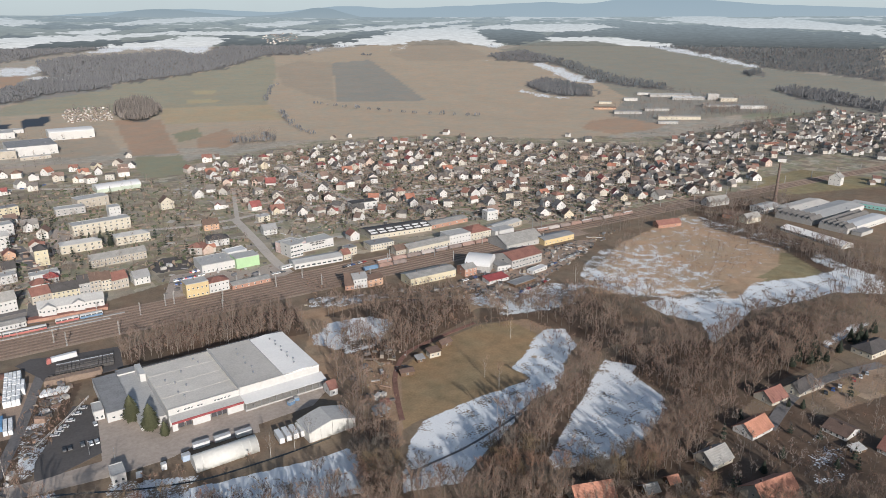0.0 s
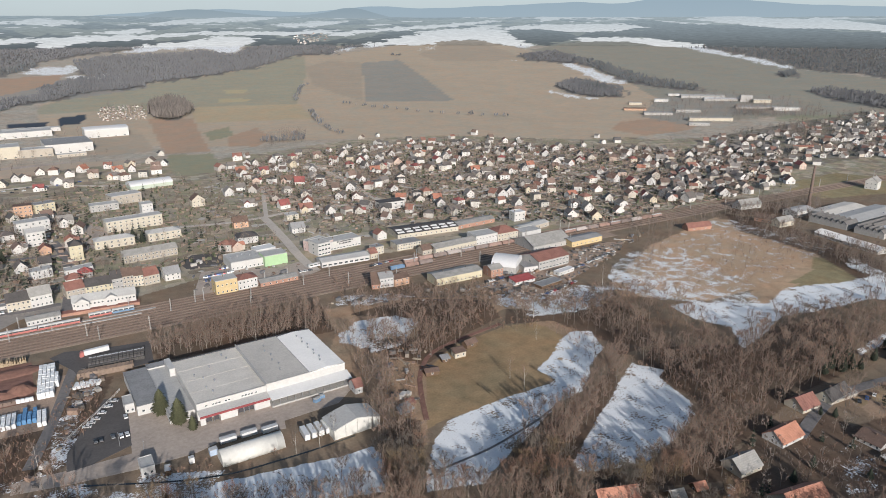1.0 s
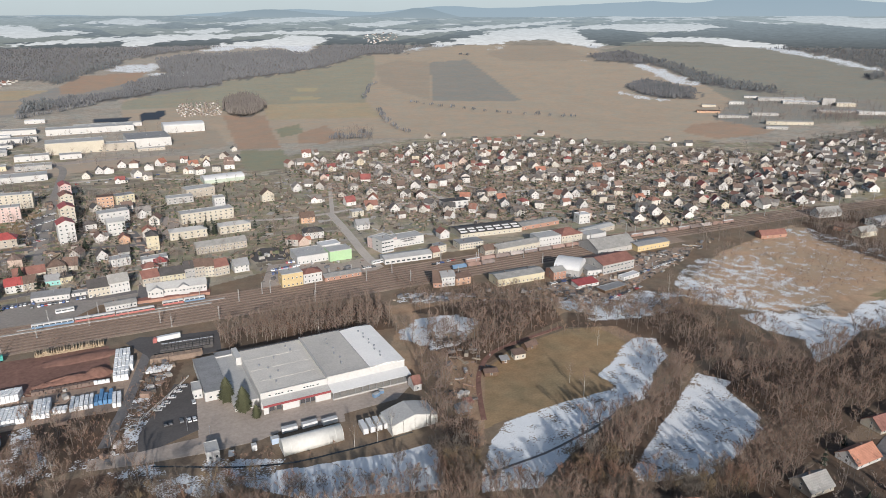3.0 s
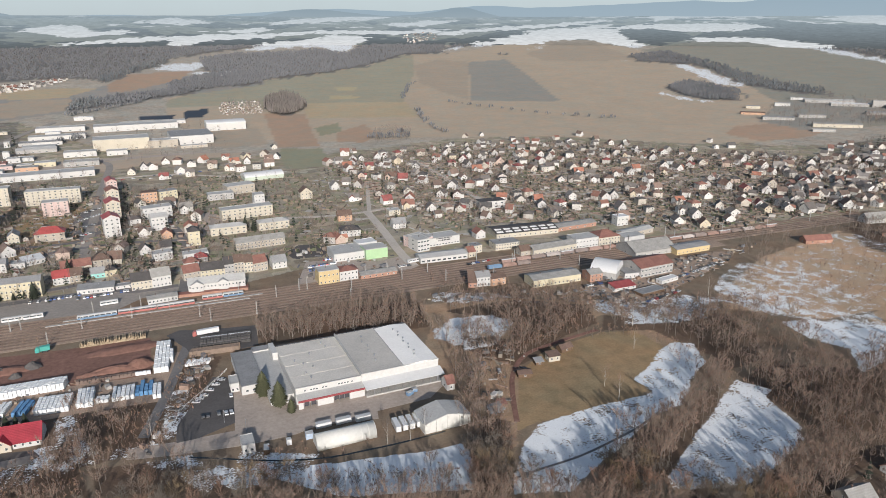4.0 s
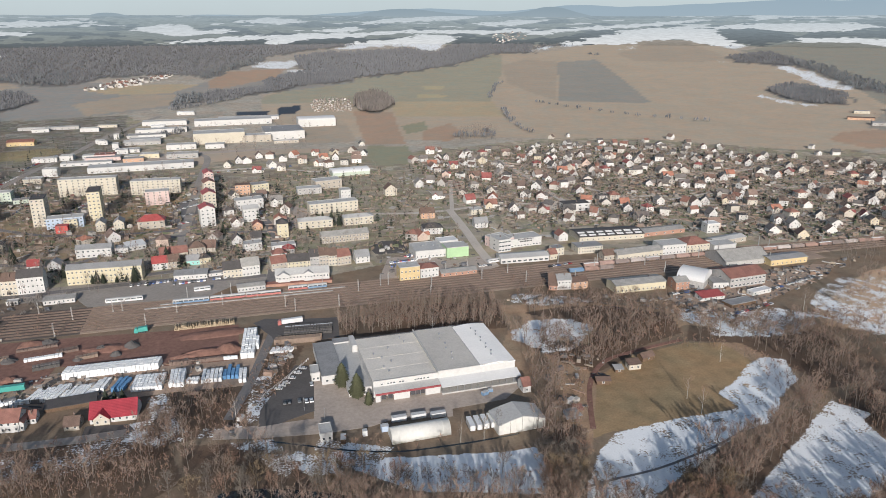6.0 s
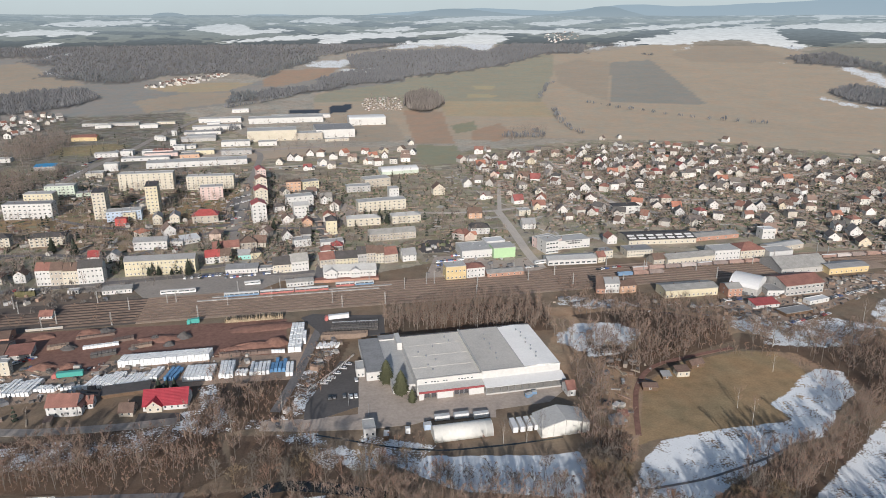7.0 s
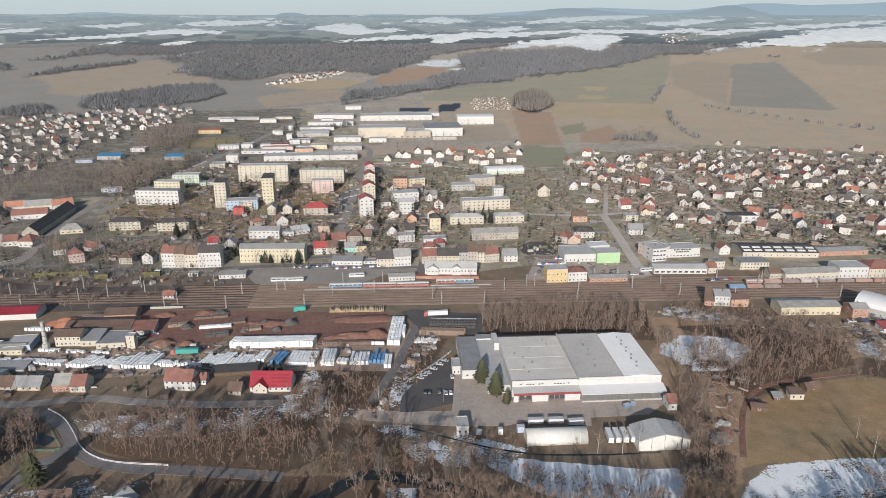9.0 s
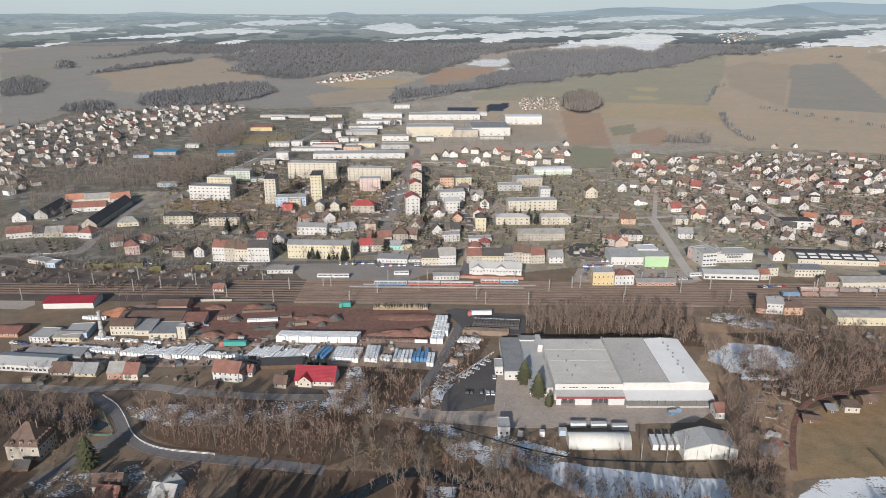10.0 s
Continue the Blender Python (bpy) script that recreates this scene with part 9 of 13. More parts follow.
building('long dark shed behind the red house', -92.9, 354.5, 4.1, 23.8, 8.0, 2.1, 'shed', 'wood', 'dark', pitch=5, floors=1, cols=0, ends=0, chimneys=0, name='workshop_hall', category='industrial hall')
villa("old beige villa with a steep brown mansard roof and dormers", -189.8, 267.2, -3.1, 15.4, 13.5, 7.6)
building('low garage with dark roof beside the villa', -186.9, 259.1, -3.2, 7.2, 6.0, 1.9, 'gable', 'wood', 'dark', floors=1, cols=0, ends=0, chimneys=0, name='shed', category='shed')
building('small garden house with brown roof', -139.7, 238.2, -6.8, 9.8, 9.0, 2.1, 'gable', 'wood', 'redbrown', floors=1, cols=2)
building('white garden house with pale blue roof', -116.5, 237.6, -10.2, 10.6, 10.0, 2.7, 'gable', 'white', 'lightgrey', floors=1, cols=3)
building('yellow hall with dull red roof', -321.0, 1225.2, 0.7, 35.0, 20.0, 6.5, 'gable', 'yellow', 'redbrown', floors=1, cols=5, pitch=16, chimneys=0, name='commercial_building', category='commercial building', ww=1.8, ends=1)
building('pale concrete wall of the clay yard', -160.7, 453.6, 1.0, 22.0, 0.5, 1.2, 'flat', 'beige', 'lightgrey', floors=1, cols=0, ends=0, chimneys=0, name='yard_wall', category='wall')
building('weathered hut beside the dirt track', 148.6, 268.0, -7.3, 6.1, 5.0, 2.3, 'shed', 'wood', 'grey', floors=1, cols=1, ends=0, pitch=10, chimneys=0, name='shed', category='shed')
building('small hut with dull red roof', 155.5, 274.7, -7.7, 4.3, 4.0, 2.0, 'shed', 'wood', 'redbrown', floors=1, cols=0, ends=0, pitch=10, chimneys=0, name='shed', category='shed')
building('long white railway house with red-brown roof', -386.7, 602.8, 19.2, 20.9, 12.0, 5.3, 'gable', 'white', 'redbrown', floors=1, cols=6, chimneys=2, name='apartment_block', category='apartment block', ww=1.8, ends=1)
building('dark-roofed link of the railway row', -369.9, 605.4, 9.9, 10.1, 10.0, 4.2, 'gable', 'grey', 'dark', floors=1, cols=3, ends=1)
building('beige house with grey roof in the row', -356.8, 606.2, 13.7, 14.7, 11.0, 4.8, 'gable', 'beige', 'asbestos', floors=1, cols=3, ww=1.8, ends=1)
building('white house with dormered orange roof', -341.4, 605.4, 8.2, 12.2, 11.0, 4.8, 'gable', 'white', 'redbrown', floors=1, cols=3, ww=1.8, ends=1)
building('white house with red-brown hipped roof', -326.5, 601.9, -7.4, 13.3, 14.0, 5.3, 'hip', 'white', 'redbrown', floors=1, cols=3, ends=5, ww=1.8)
building('long dark-roofed barrack along the street', -332.5, 678.1, 93.5, 93.4, 14.0, 5.2, 'gable', 'beige', 'dark', floors=1, cols=10, chimneys=2, name='apartment_block', category='apartment block', ww=1.8, ends=1)
building('white chapel-like house with steep roof', -417.7, 655.6, 8.9, 12.9, 12.0, 5.1, 'gablef', 'white', 'asbestos', floors=1, cols=2, ends=1)
building('white house with orange roof', -398.6, 727.1, 15.2, 18.4, 12.0, 5.0, 'gable', 'white', 'orange', floors=1, cols=4, ww=1.8, ends=1)
building('long house with grey-brown roof', -376.1, 730.8, 16.4, 25.9, 12.0, 5.0, 'gable', 'cream', 'asbestos', floors=1, cols=4, ww=1.8, ends=1)
building('white house with orange dormered roof', -351.9, 734.5, 30.6, 19.4, 12.0, 5.0, 'gable', 'white', 'orange', floors=1, cols=4, ww=1.8, ends=1)
building('white house with red roof', -368.3, 695.8, 11.8, 32.7, 12.0, 4.8, 'gable', 'white', 'redbrown', floors=1, cols=5, ww=1.8, ends=1)
building('long dark-roofed building by the street', -397.6, 691.0, 94.6, 48.6, 13.0, 4.7, 'gable', 'grey', 'dark', floors=1, cols=5, name='apartment_block', category='apartment block', ww=1.8, ends=1)
building('yellow villa with hipped roof', -304.1, 640.9, 11.4, 19.5, 12.0, 3.9, 'hip', 'paleyellow', 'asbestos', floors=1, cols=4, ww=1.8, ends=1)
building('white villa with brown roof', -286.8, 578.0, 18.5, 10.0, 11.0, 5.1, 'gable', 'white', 'brown', floors=2, cols=3, ends=1)
building('pinkish villa with red hipped roof', -263.4, 555.7, 22.8, 11.5, 12.0, 7.9, 'hip', 'pink', 'redbrown', floors=2, cols=4)
building('white house with dark red roof', -266.1, 586.1, -28.1, 13.9, 10.0, 3.6, 'gable', 'white', 'redbrown', floors=1, cols=3, ends=1)
building('low beige depot with flat roof', -331.1, 531.5, -20.2, 19.8, 9.0, 3.3, 'flat', 'cream', 'asbestos', floors=1, cols=4, chimneys=0, name='commercial_building', category='commercial building', ww=1.8, ends=1)
building('pale blue depot office with white roof', -316.1, 523.4, -8.5, 9.0, 9.0, 3.8, 'flat', 'blue', 'white', floors=1, cols=3, chimneys=0, name='commercial_building', category='commercial building')
building('yellow sports hall with red roof', -321.0, 1225.2, -0.1, 38.6, 18.0, 5.6, 'gable', 'yellow', 'orange', pitch=16, floors=1, cols=5, chimneys=0, name='commercial_building', category='commercial building', ww=1.8, ends=1)
building('filling station with white canopy', -325.6, 805.7, 18.9, 14.9, 10.0, 4.3, 'flat', 'blue', 'white', floors=1, cols=3, chimneys=0, name='commercial_building', category='commercial building', ww=1.8, ends=1)
building('long white store hall with pale roof', -120.5, 983.3, 2.3, 131.1, 26.0, 7.1, 'flat', 'white', 'lightgrey', floors=1, cols=12, ends=0, back=0, chimneys=0, vents=3, pitch=10, ww=3.3, name='workshop_hall', category='industrial hall')
building('white hall with flat roof', -230.5, 1087.8, -0.7, 17.4, 16.0, 6.7, 'flat', 'white', 'lightgrey', floors=1, cols=2, ends=0, back=0, chimneys=0, vents=3, pitch=10, ww=2.2, name='workshop_hall', category='industrial hall')
building('white office with flat roof', -201.1, 1082.6, 2.0, 15.1, 14.0, 6.7, 'flat', 'white', 'lightgrey', floors=1, cols=2, ends=0, back=0, chimneys=0, vents=3, pitch=10, ww=2.2, name='workshop_hall', category='industrial hall')
building('brown brick factory hall', -179.7, 1083.3, 0.7, 27.8, 18.0, 6.8, 'flat', 'pink', 'redbrown', floors=1, cols=3, ends=0, back=0, chimneys=0, vents=3, pitch=10, ww=2.2, name='workshop_hall', category='industrial hall')
building('white hall beside the road', -197.3, 1041.5, -0.7, 64.7, 16.0, 4.1, 'flat', 'white', 'lightgrey', floors=1, cols=6, ends=0, back=0, chimneys=0, vents=3, pitch=10, ww=3.3, name='workshop_hall', category='industrial hall')
building('pale office block with flat roof', -228.3, 974.3, -0.7, 17.1, 14.0, 9.9, 'flat', 'white', 'lightgrey', floors=1, cols=2, ends=0, back=0, chimneys=0, vents=3, pitch=10, ww=2.2, name='workshop_hall', category='industrial hall')
building('yellow-cream shop with pale roof', -240.4, 936.7, 0.7, 20.6, 16.0, 5.8, 'flat', 'cream', 'lightgrey', floors=1, cols=3, ends=0, back=0, chimneys=0, vents=3, pitch=10, ww=2.2, name='workshop_hall', category='industrial hall')
building('white shop hall with flat roof', -242.2, 1337.4, 0.8, 25.2, 14.0, 6.1, 'flat', 'white', 'lightgrey', floors=1, cols=2, ends=0, back=0, chimneys=0, vents=3, pitch=10, ww=2.2, name='workshop_hall', category='industrial hall')
building('long beige depot in the town', -216.1, 1377.6, 1.0, 32.4, 10.0, 4.2, 'flat', 'cream', 'asbestos', floors=1, cols=3, ends=0, back=0, chimneys=0, vents=3, pitch=10, ww=2.2, name='workshop_hall', category='industrial hall')
building('low grey depot with windows', -329.2, 1372.6, 2.8, 59.6, 10.0, 4.1, 'flat', 'grey', 'lightgrey', floors=1, cols=4, ends=0, back=0, chimneys=0, vents=3, pitch=10, ww=3.3, name='workshop_hall', category='industrial hall')
building('small white store in the town', -205.0, 1216.6, 2.7, 14.0, 10.0, 5.6, 'flat', 'white', 'lightgrey', floors=1, cols=2, ends=0, back=0, chimneys=0, vents=3, pitch=10, ww=2.2, name='workshop_hall', category='industrial hall')
building('yellow-white factory hall in the town', -78.6, 1135.2, -0.3, 43.8, 20.0, 7.2, 'flat', 'white', 'lightgrey', floors=1, cols=4, ends=0, back=0, chimneys=0, vents=3, pitch=10, ww=3.3, name='workshop_hall', category='industrial hall')
building('white factory hall in the town', -29.1, 1129.2, 2.4, 28.4, 18.0, 6.3, 'flat', 'white', 'lightgrey', floors=1, cols=3, ends=0, back=0, chimneys=0, vents=3, pitch=10, ww=2.2, name='workshop_hall', category='industrial hall')
building('long cream factory hall with pale roof', -22.0, 1171.7, 1.2, 79.5, 40.0, 16.8, 'flat', 'cream', 'lightgrey', floors=1, cols=6, ends=0, back=0, chimneys=0, vents=3, pitch=10, ww=3.3, name='workshop_hall', category='industrial hall')
building('beige factory hall with pale roof', 37.2, 1169.6, 0.8, 44.2, 24.0, 11.3, 'flat', 'beige', 'lightgrey', floors=1, cols=4, ends=0, back=0, chimneys=0, vents=3, pitch=10, ww=3.3, name='workshop_hall', category='industrial hall')
building('large white factory hall with grey roof', 82.7, 1183.3, 1.8, 64.8, 70.0, 13.4, 'flat', 'white', 'grey', floors=1, cols=5, ends=0, back=0, chimneys=0, vents=3, pitch=10, ww=3.3, name='workshop_hall', category='industrial hall')
building('long white factory hall', 2.7, 1352.8, 1.4, 138.5, 34.0, 9.6, 'flat', 'white', 'lightgrey', floors=1, cols=9, ends=0, back=0, chimneys=0, vents=3, pitch=10, ww=3.3, name='workshop_hall', category='industrial hall')
building('white production hall with scalloped roof', 150.4, 1298.6, 0.3, 68.2, 40.0, 12.6, 'vault', 'white', 'white', floors=1, cols=5, ends=0, back=0, chimneys=0, vents=3, pitch=10, ww=3.3, name='workshop_hall', category='industrial hall')
building('white office with flat roof', -85.0, 1297.1, 2.5, 15.2, 12.0, 8.1, 'flat', 'white', 'lightgrey', floors=1, cols=2, ends=0, back=0, chimneys=0, vents=3, pitch=10, ww=2.2, name='workshop_hall', category='industrial hall')
building('long pale workshop in the town', -119.8, 1377.5, -0.8, 77.0, 26.0, 7.5, 'flat', 'white', 'lightgrey', floors=1, cols=5, ends=0, back=0, chimneys=0, vents=3, pitch=10, ww=3.3, name='workshop_hall', category='industrial hall')
building('pale workshop with blue front', -126.1, 1300.3, 2.6, 71.2, 22.0, 6.1, 'flat', 'white', 'lightgrey', floors=1, cols=5, ends=0, back=0, chimneys=0, vents=3, pitch=10, ww=3.3, name='workshop_hall', category='industrial hall')
building('grey workshop with flat roof', -138.0, 1209.1, -0.2, 45.8, 22.0, 5.7, 'flat', 'grey', 'lightgrey', floors=1, cols=4, ends=0, back=0, chimneys=0, vents=3, pitch=10, ww=3.3, name='workshop_hall', category='industrial hall')
building('long grey hall in the town', -139.4, 1253.0, 0.6, 60.4, 16.0, 4.9, 'flat', 'white', 'lightgrey', floors=1, cols=5, ends=0, back=0, chimneys=0, vents=3, pitch=10, ww=3.3, name='workshop_hall', category='industrial hall')
building('yellow workshop in the town', -119.1, 1074.3, 0.2, 26.2, 16.0, 6.0, 'flat', 'paleyellow', 'lightgrey', floors=1, cols=3, ends=0, back=0, chimneys=0, vents=3, pitch=10, ww=2.2, name='workshop_hall', category='industrial hall')
building('long grey hall with flat roof', -73.6, 1061.0, -0.3, 43.6, 22.0, 5.9, 'flat', 'grey', 'lightgrey', floors=1, cols=4, ends=0, back=0, chimneys=0, vents=3, pitch=10, ww=3.3, name='workshop_hall', category='industrial hall')
building('white barn on the hill edge', -87.9, 1495.8, 2.5, 33.3, 16.0, 5.8, 'flat', 'white', 'white', floors=1, cols=3, ends=0, back=0, chimneys=0, vents=3, pitch=10, ww=2.2, name='workshop_hall', category='industrial hall')
building('dark small hall beside the road', -175.2, 1158.6, 2.5, 9.0, 12.0, 9.0, 'flat', 'white', 'lightgrey', floors=1, cols=2, ends=0, back=0, chimneys=0, vents=3, pitch=10, ww=2.2, name='workshop_hall', category='industrial hall')
building('brown workshop beside the hall', -138.4, 1050.2, 0.7, 27.0, 16.0, 5.0, 'flat', 'orange', 'asbestos', floors=1, cols=3, ends=0, back=0, chimneys=0, vents=3, pitch=10, ww=2.2, name='workshop_hall', category='industrial hall')
building('pale store hall with flat roof', -155.0, 1128.5, 0.9, 33.8, 18.0, 4.4, 'flat', 'white', 'lightgrey', floors=1, cols=3, ends=0, back=0, chimneys=0, vents=3, pitch=10, ww=3.3, name='workshop_hall', category='industrial hall')
building('long pale hall beside the avenue', -93.6, 990.2, 1.7, 53.7, 10.0, 3.2, 'flat', 'white', 'lightgrey', floors=1, cols=5, ends=0, back=0, chimneys=0, vents=3, pitch=10, ww=3.3, name='workshop_hall', category='industrial hall')
tall_chimney("tall red-brown brick factory chimney", 727.7, 402.6, 43.3, 1.9)
tall_chimney("old square brickworks chimney stump", -214.2, 395.4, 17.9, 1.7, CONCRETE)
sawtooth('grey factory hall with a sawtooth roof', 666.0, 347.0, -90, 38.0, 20, 5.0, 7)
sawtooth('low grey factory hall with dark sawteeth', 665.0, 307.2, -90, 27.0, 15, 5.0, 5)
sawtooth('long factory hall with dark sawteeth', 680.2, 314.6, -90, 13.4, 58, 5.0, 2)
building('long white factory store with pale roof', 620.5, 305.0, -100.0, 63.5, 16.0, 3.0, 'gable', 'white', 'sheetwhite', floors=1, cols=8, ends=1, pitch=18, chimneys=0, name='workshop_hall', category='industrial hall', ww=1.8)
building('white factory hall with white roof', 680.2, 300.0, -90.0, 15.0, 62.0, 5.6, 'gablef', 'white', 'white', floors=1, cols=0, ends=14, chimneys=0, pitch=5, name='workshop_hall', category='industrial hall', ww=1.8)
building('wide factory hall with worn grey roof', 686.2, 341.8, -90.0, 27.0, 84.0, 5.2, 'gablef', 'white', 'lightgrey', floors=1, cols=0, ends=0, chimneys=0, name='workshop_hall', category='industrial hall', pitch=6, vents=6)
building('wide factory hall beside the sawteeth', 686.2, 367.2, -90.0, 23.4, 68.0, 5.2, 'gablef', 'white', 'sheetgrey', floors=1, cols=0, ends=0, chimneys=0, name='workshop_hall', category='industrial hall', pitch=6, vents=5)
building('teal factory office with flat roof', 781.0, 327.8, -83.0, 36.0, 12.0, 4.2, 'flat', 'teal', 'lightgrey', floors=1, cols=9, chimneys=0, name='workshop_hall', category='industrial hall', ww=1.8, ends=1)
building('low grey annexe before the white hall', 668.6, 287.0, -90.0, 9.0, 22.0, 3.4, 'flat', 'grey', 'grey', floors=1, cols=0, ends=0, chimneys=0, name='workshop_hall', category='industrial hall')
building('white factory office beside the chimney', 668.0, 387.2, -90.0, 16.0, 30.0, 5.6, 'gablef', 'white', 'lightgrey', floors=2, cols=4, chimneys=0, pitch=10, name='workshop_hall', category='industrial hall', ww=1.8, ends=6)
building('lone white gabled house in the field', 861.8, 406.2, -78.6, 13.2, 14.0, 9.7, 'gablef', 'white', 'asbestos', floors=2, cols=3, ends=1)
building('row of small brick houses by the tracks', 624.8, 385.6, -75.6, 22.4, 9.0, 4.1, 'gable', 'brick', 'brown', floors=1, cols=4, ww=1.8, ends=1)
building('cream house by the tracks', 630.4, 366.6, -5.1, 20.5, 10.0, 5.2, 'gable', 'cream', 'asbestos', floors=1, cols=3, ends=1)
building('white house by the tracks', 660.7, 426.5, -9.8, 28.7, 12.0, 5.0, 'gable', 'white', 'asbestos', floors=1, cols=3, ww=1.8, ends=1)
building('beige store on the railway field', 1039.7, 585.9, -19.2, 45.1, 14.0, 7.0, 'flat', 'cream', 'orange', floors=1, cols=4, chimneys=0, name='commercial_building', category='commercial building', ww=1.8, ends=1)
building('low red shed in the marsh', 548.6, 404.1, -13.5, 26.8, 9.0, 3.4, 'gable', 'brick', 'redbrown', floors=1, cols=2, chimneys=0, name='workshop_hall', category='industrial hall', ends=1)
building('cottage with bright orange tiled roof', 291.6, 149.3, -0.8, 16.3, 11.0, 2.4, 'gable', 'white', 'orange', floors=1, cols=3)
building('large cottage with orange tiled roof', 251.6, 115.0, -10.5, 20.4, 15.0, 2.4, 'gable', 'cream', 'orange', floors=1, cols=4)
building('cottage with orange roof and front gable', 187.2, 158.3, -21.1, 17.7, 13.0, 2.5, 'gable', 'cream', 'orange', floors=1, cols=4)
building('cottage with pale fibre-cement roof', 254.1, 145.5, -3.5, 13.6, 11.0, 2.6, 'gable', 'beige', 'asbestos', floors=1, cols=3, chimneys=1)
building('white cottage with brown roof', 319.5, 129.7, -90.2, 11.6, 13.0, 2.1, 'gable', 'white', 'brown', floors=1, cols=4, pitch=20)
building('cottage with dull red roof', 322.8, 106.9, -91.6, 9.3, 11.0, 2.3, 'gable', 'white', 'redbrown', floors=1, cols=3)
building('cottage with red-brown roof and cream gable', 326.8, 161.3, -4.1, 13.3, 11.0, 2.3, 'gable', 'cream', 'redbrown', floors=1, cols=3)
building('tall cottage with dark roof and cream gable', 349.8, 158.7, 0.6, 18.6, 9.0, 2.3, 'gable', 'cream', 'dark', floors=1, cols=3, pitch=44)
building('long cream inn with a dark hipped roof', 429.3, 156.5, -4.8, 24, 12.6, 3.6, 'hip', 'cream', 'dark', floors=1, cols=7, ends=3, pitch=34, chimneys=2)
building('small shed with orange roof', 225.5, 149.3, -13.8, 5.3, 5.0, 1.4, 'gable', 'wood', 'orange', floors=1, cols=1, chimneys=0, name='shed', category='shed')
building('grey garden shed in the town', 212.5, 150.3, -15.0, 6.5, 6.0, 1.4, 'gable', 'wood', 'asbestos', floors=1, cols=1, chimneys=0, name='shed', category='shed')
building('small garden shed with pale roof', 315.2, 115.3, -12.6, 7.0, 4.0, 1.7, 'shed', 'wood', 'lightgrey', pitch=10, floors=1, cols=1, chimneys=0, name='shed', category='shed')
building('low garage row with grey roof', 352.4, 157.7, -5.4, 19.6, 7.0, 2.0, 'shed', 'beige', 'asbestos', pitch=6, floors=1, cols=3, chimneys=0, name='shed', category='shed')
building('small wooden hut on the meadow', 182.0, 297.1, -14.8, 7.7, 6.0, 2.5, 'gable', 'wood', 'brown', floors=1, cols=1, ends=0, pitch=18, chimneys=0, name='shed', category='shed')
building('cream wooden hut with a brown roof on the meadow', 207.9, 307.3, -4.9, 7.3, 5.0, 3.4, 'shed', 'cream', 'brown', floors=1, cols=2, ends=1, pitch=12, chimneys=0, name='shed', category='shed')
building('weathered grey-roofed hut on the meadow', 197.4, 306.7, -8.2, 4.7, 4.0, 2.2, 'shed', 'wood', 'grey', floors=1, cols=1, ends=0, pitch=12, chimneys=0, name='shed', category='shed')
building('dark wooden hut under the trees', 221.5, 314.8, 9.9, 8.8, 5.0, 2.7, 'gable', 'wood', 'brown', floors=1, cols=1, ends=0, chimneys=0, name='shed', category='shed')
building('weathered wooden sheds with rubble', 151.2, 269.7, 6.6, 6.4, 6.0, 2.0, 'shed', 'wood', 'grey', floors=1, cols=0, ends=0, pitch=8, chimneys=0, name='shed', category='shed')
building('small white annex on the parking side', 31.4, 346.7, -0.7, 4.5, 10.0, 5.0, 'flat', 'white', 'lightgrey', floors=1, cols=2, chimneys=0, name='annex', category='annex')
building('white annex with red roof beside the warehouse', 138.6, 301.7, 0.0, 4.5, 8.0, 4.1, 'gable', 'white', 'redbrown', floors=1, cols=1, chimneys=0, name='annex', category='annex')
building('white gatehouse with pale roof', 29.3, 287.1, -0.7, 5.7, 9.0, 4.4, 'flat', 'white', 'lightgrey', floors=1, cols=2, chimneys=0, name='gatehouse', category='gatehouse')

building('long grey works hall with flat roof', -288.5, 1369.7, 2.2, 52.8, 14, 5, 'flat', 'grey', 'grey', floors=1, cols=5, ends=0, chimneys=0, pitch=12, vents=2, name='industrial_hall', category='industrial hall', ww=2.0)
building('white works hall with flat roof', -238.2, 1337.9, 1.7, 27.0, 16, 6, 'flat', 'white', 'lightgrey', floors=1, cols=2, ends=0, chimneys=0, pitch=12, vents=2, name='industrial_hall', category='industrial hall', ww=2.0)
building('white works hall beside the road', -128.8, 1340.3, 0.5, 22.8, 14, 6, 'flat', 'white', 'white', floors=1, cols=2, ends=0, chimneys=0, pitch=12, vents=2, name='industrial_hall', category='industrial hall', ww=2.0)
building('grey works hall with flat roof', -144.4, 1253.0, 1.0, 51.9, 22, 5, 'flat', 'grey', 'grey', floors=1, cols=5, ends=0, chimneys=0, pitch=12, vents=2, name='industrial_hall', category='industrial hall', ww=2.0)
building('grey works hall with shallow saddle roof', -140.0, 1190.2, 0.9, 54.3, 20, 5, 'gable', 'grey', 'lightgrey', floors=1, cols=6, ends=0, chimneys=0, pitch=12, vents=0, name='industrial_hall', category='industrial hall', ww=2.0)
building('small white works office', -199.8, 1206.1, 1.3, 13.7, 10, 6, 'flat', 'white', 'lightgrey', floors=1, cols=2, ends=0, chimneys=0, pitch=12, vents=2, name='industrial_hall', category='industrial hall', ww=2.0)
building('small white works office', -185.6, 1252.3, 1.4, 8.1, 9, 8, 'flat', 'white', 'lightgrey', floors=1, cols=2, ends=0, chimneys=0, pitch=12, vents=2, name='industrial_hall', category='industrial hall', ww=2.0)
building('white works office with flat roof', -161.2, 1121.4, 1.1, 15.6, 14, 6, 'flat', 'white', 'lightgrey', floors=1, cols=2, ends=0, chimneys=0, pitch=12, vents=2, name='industrial_hall', category='industrial hall', ww=2.0)
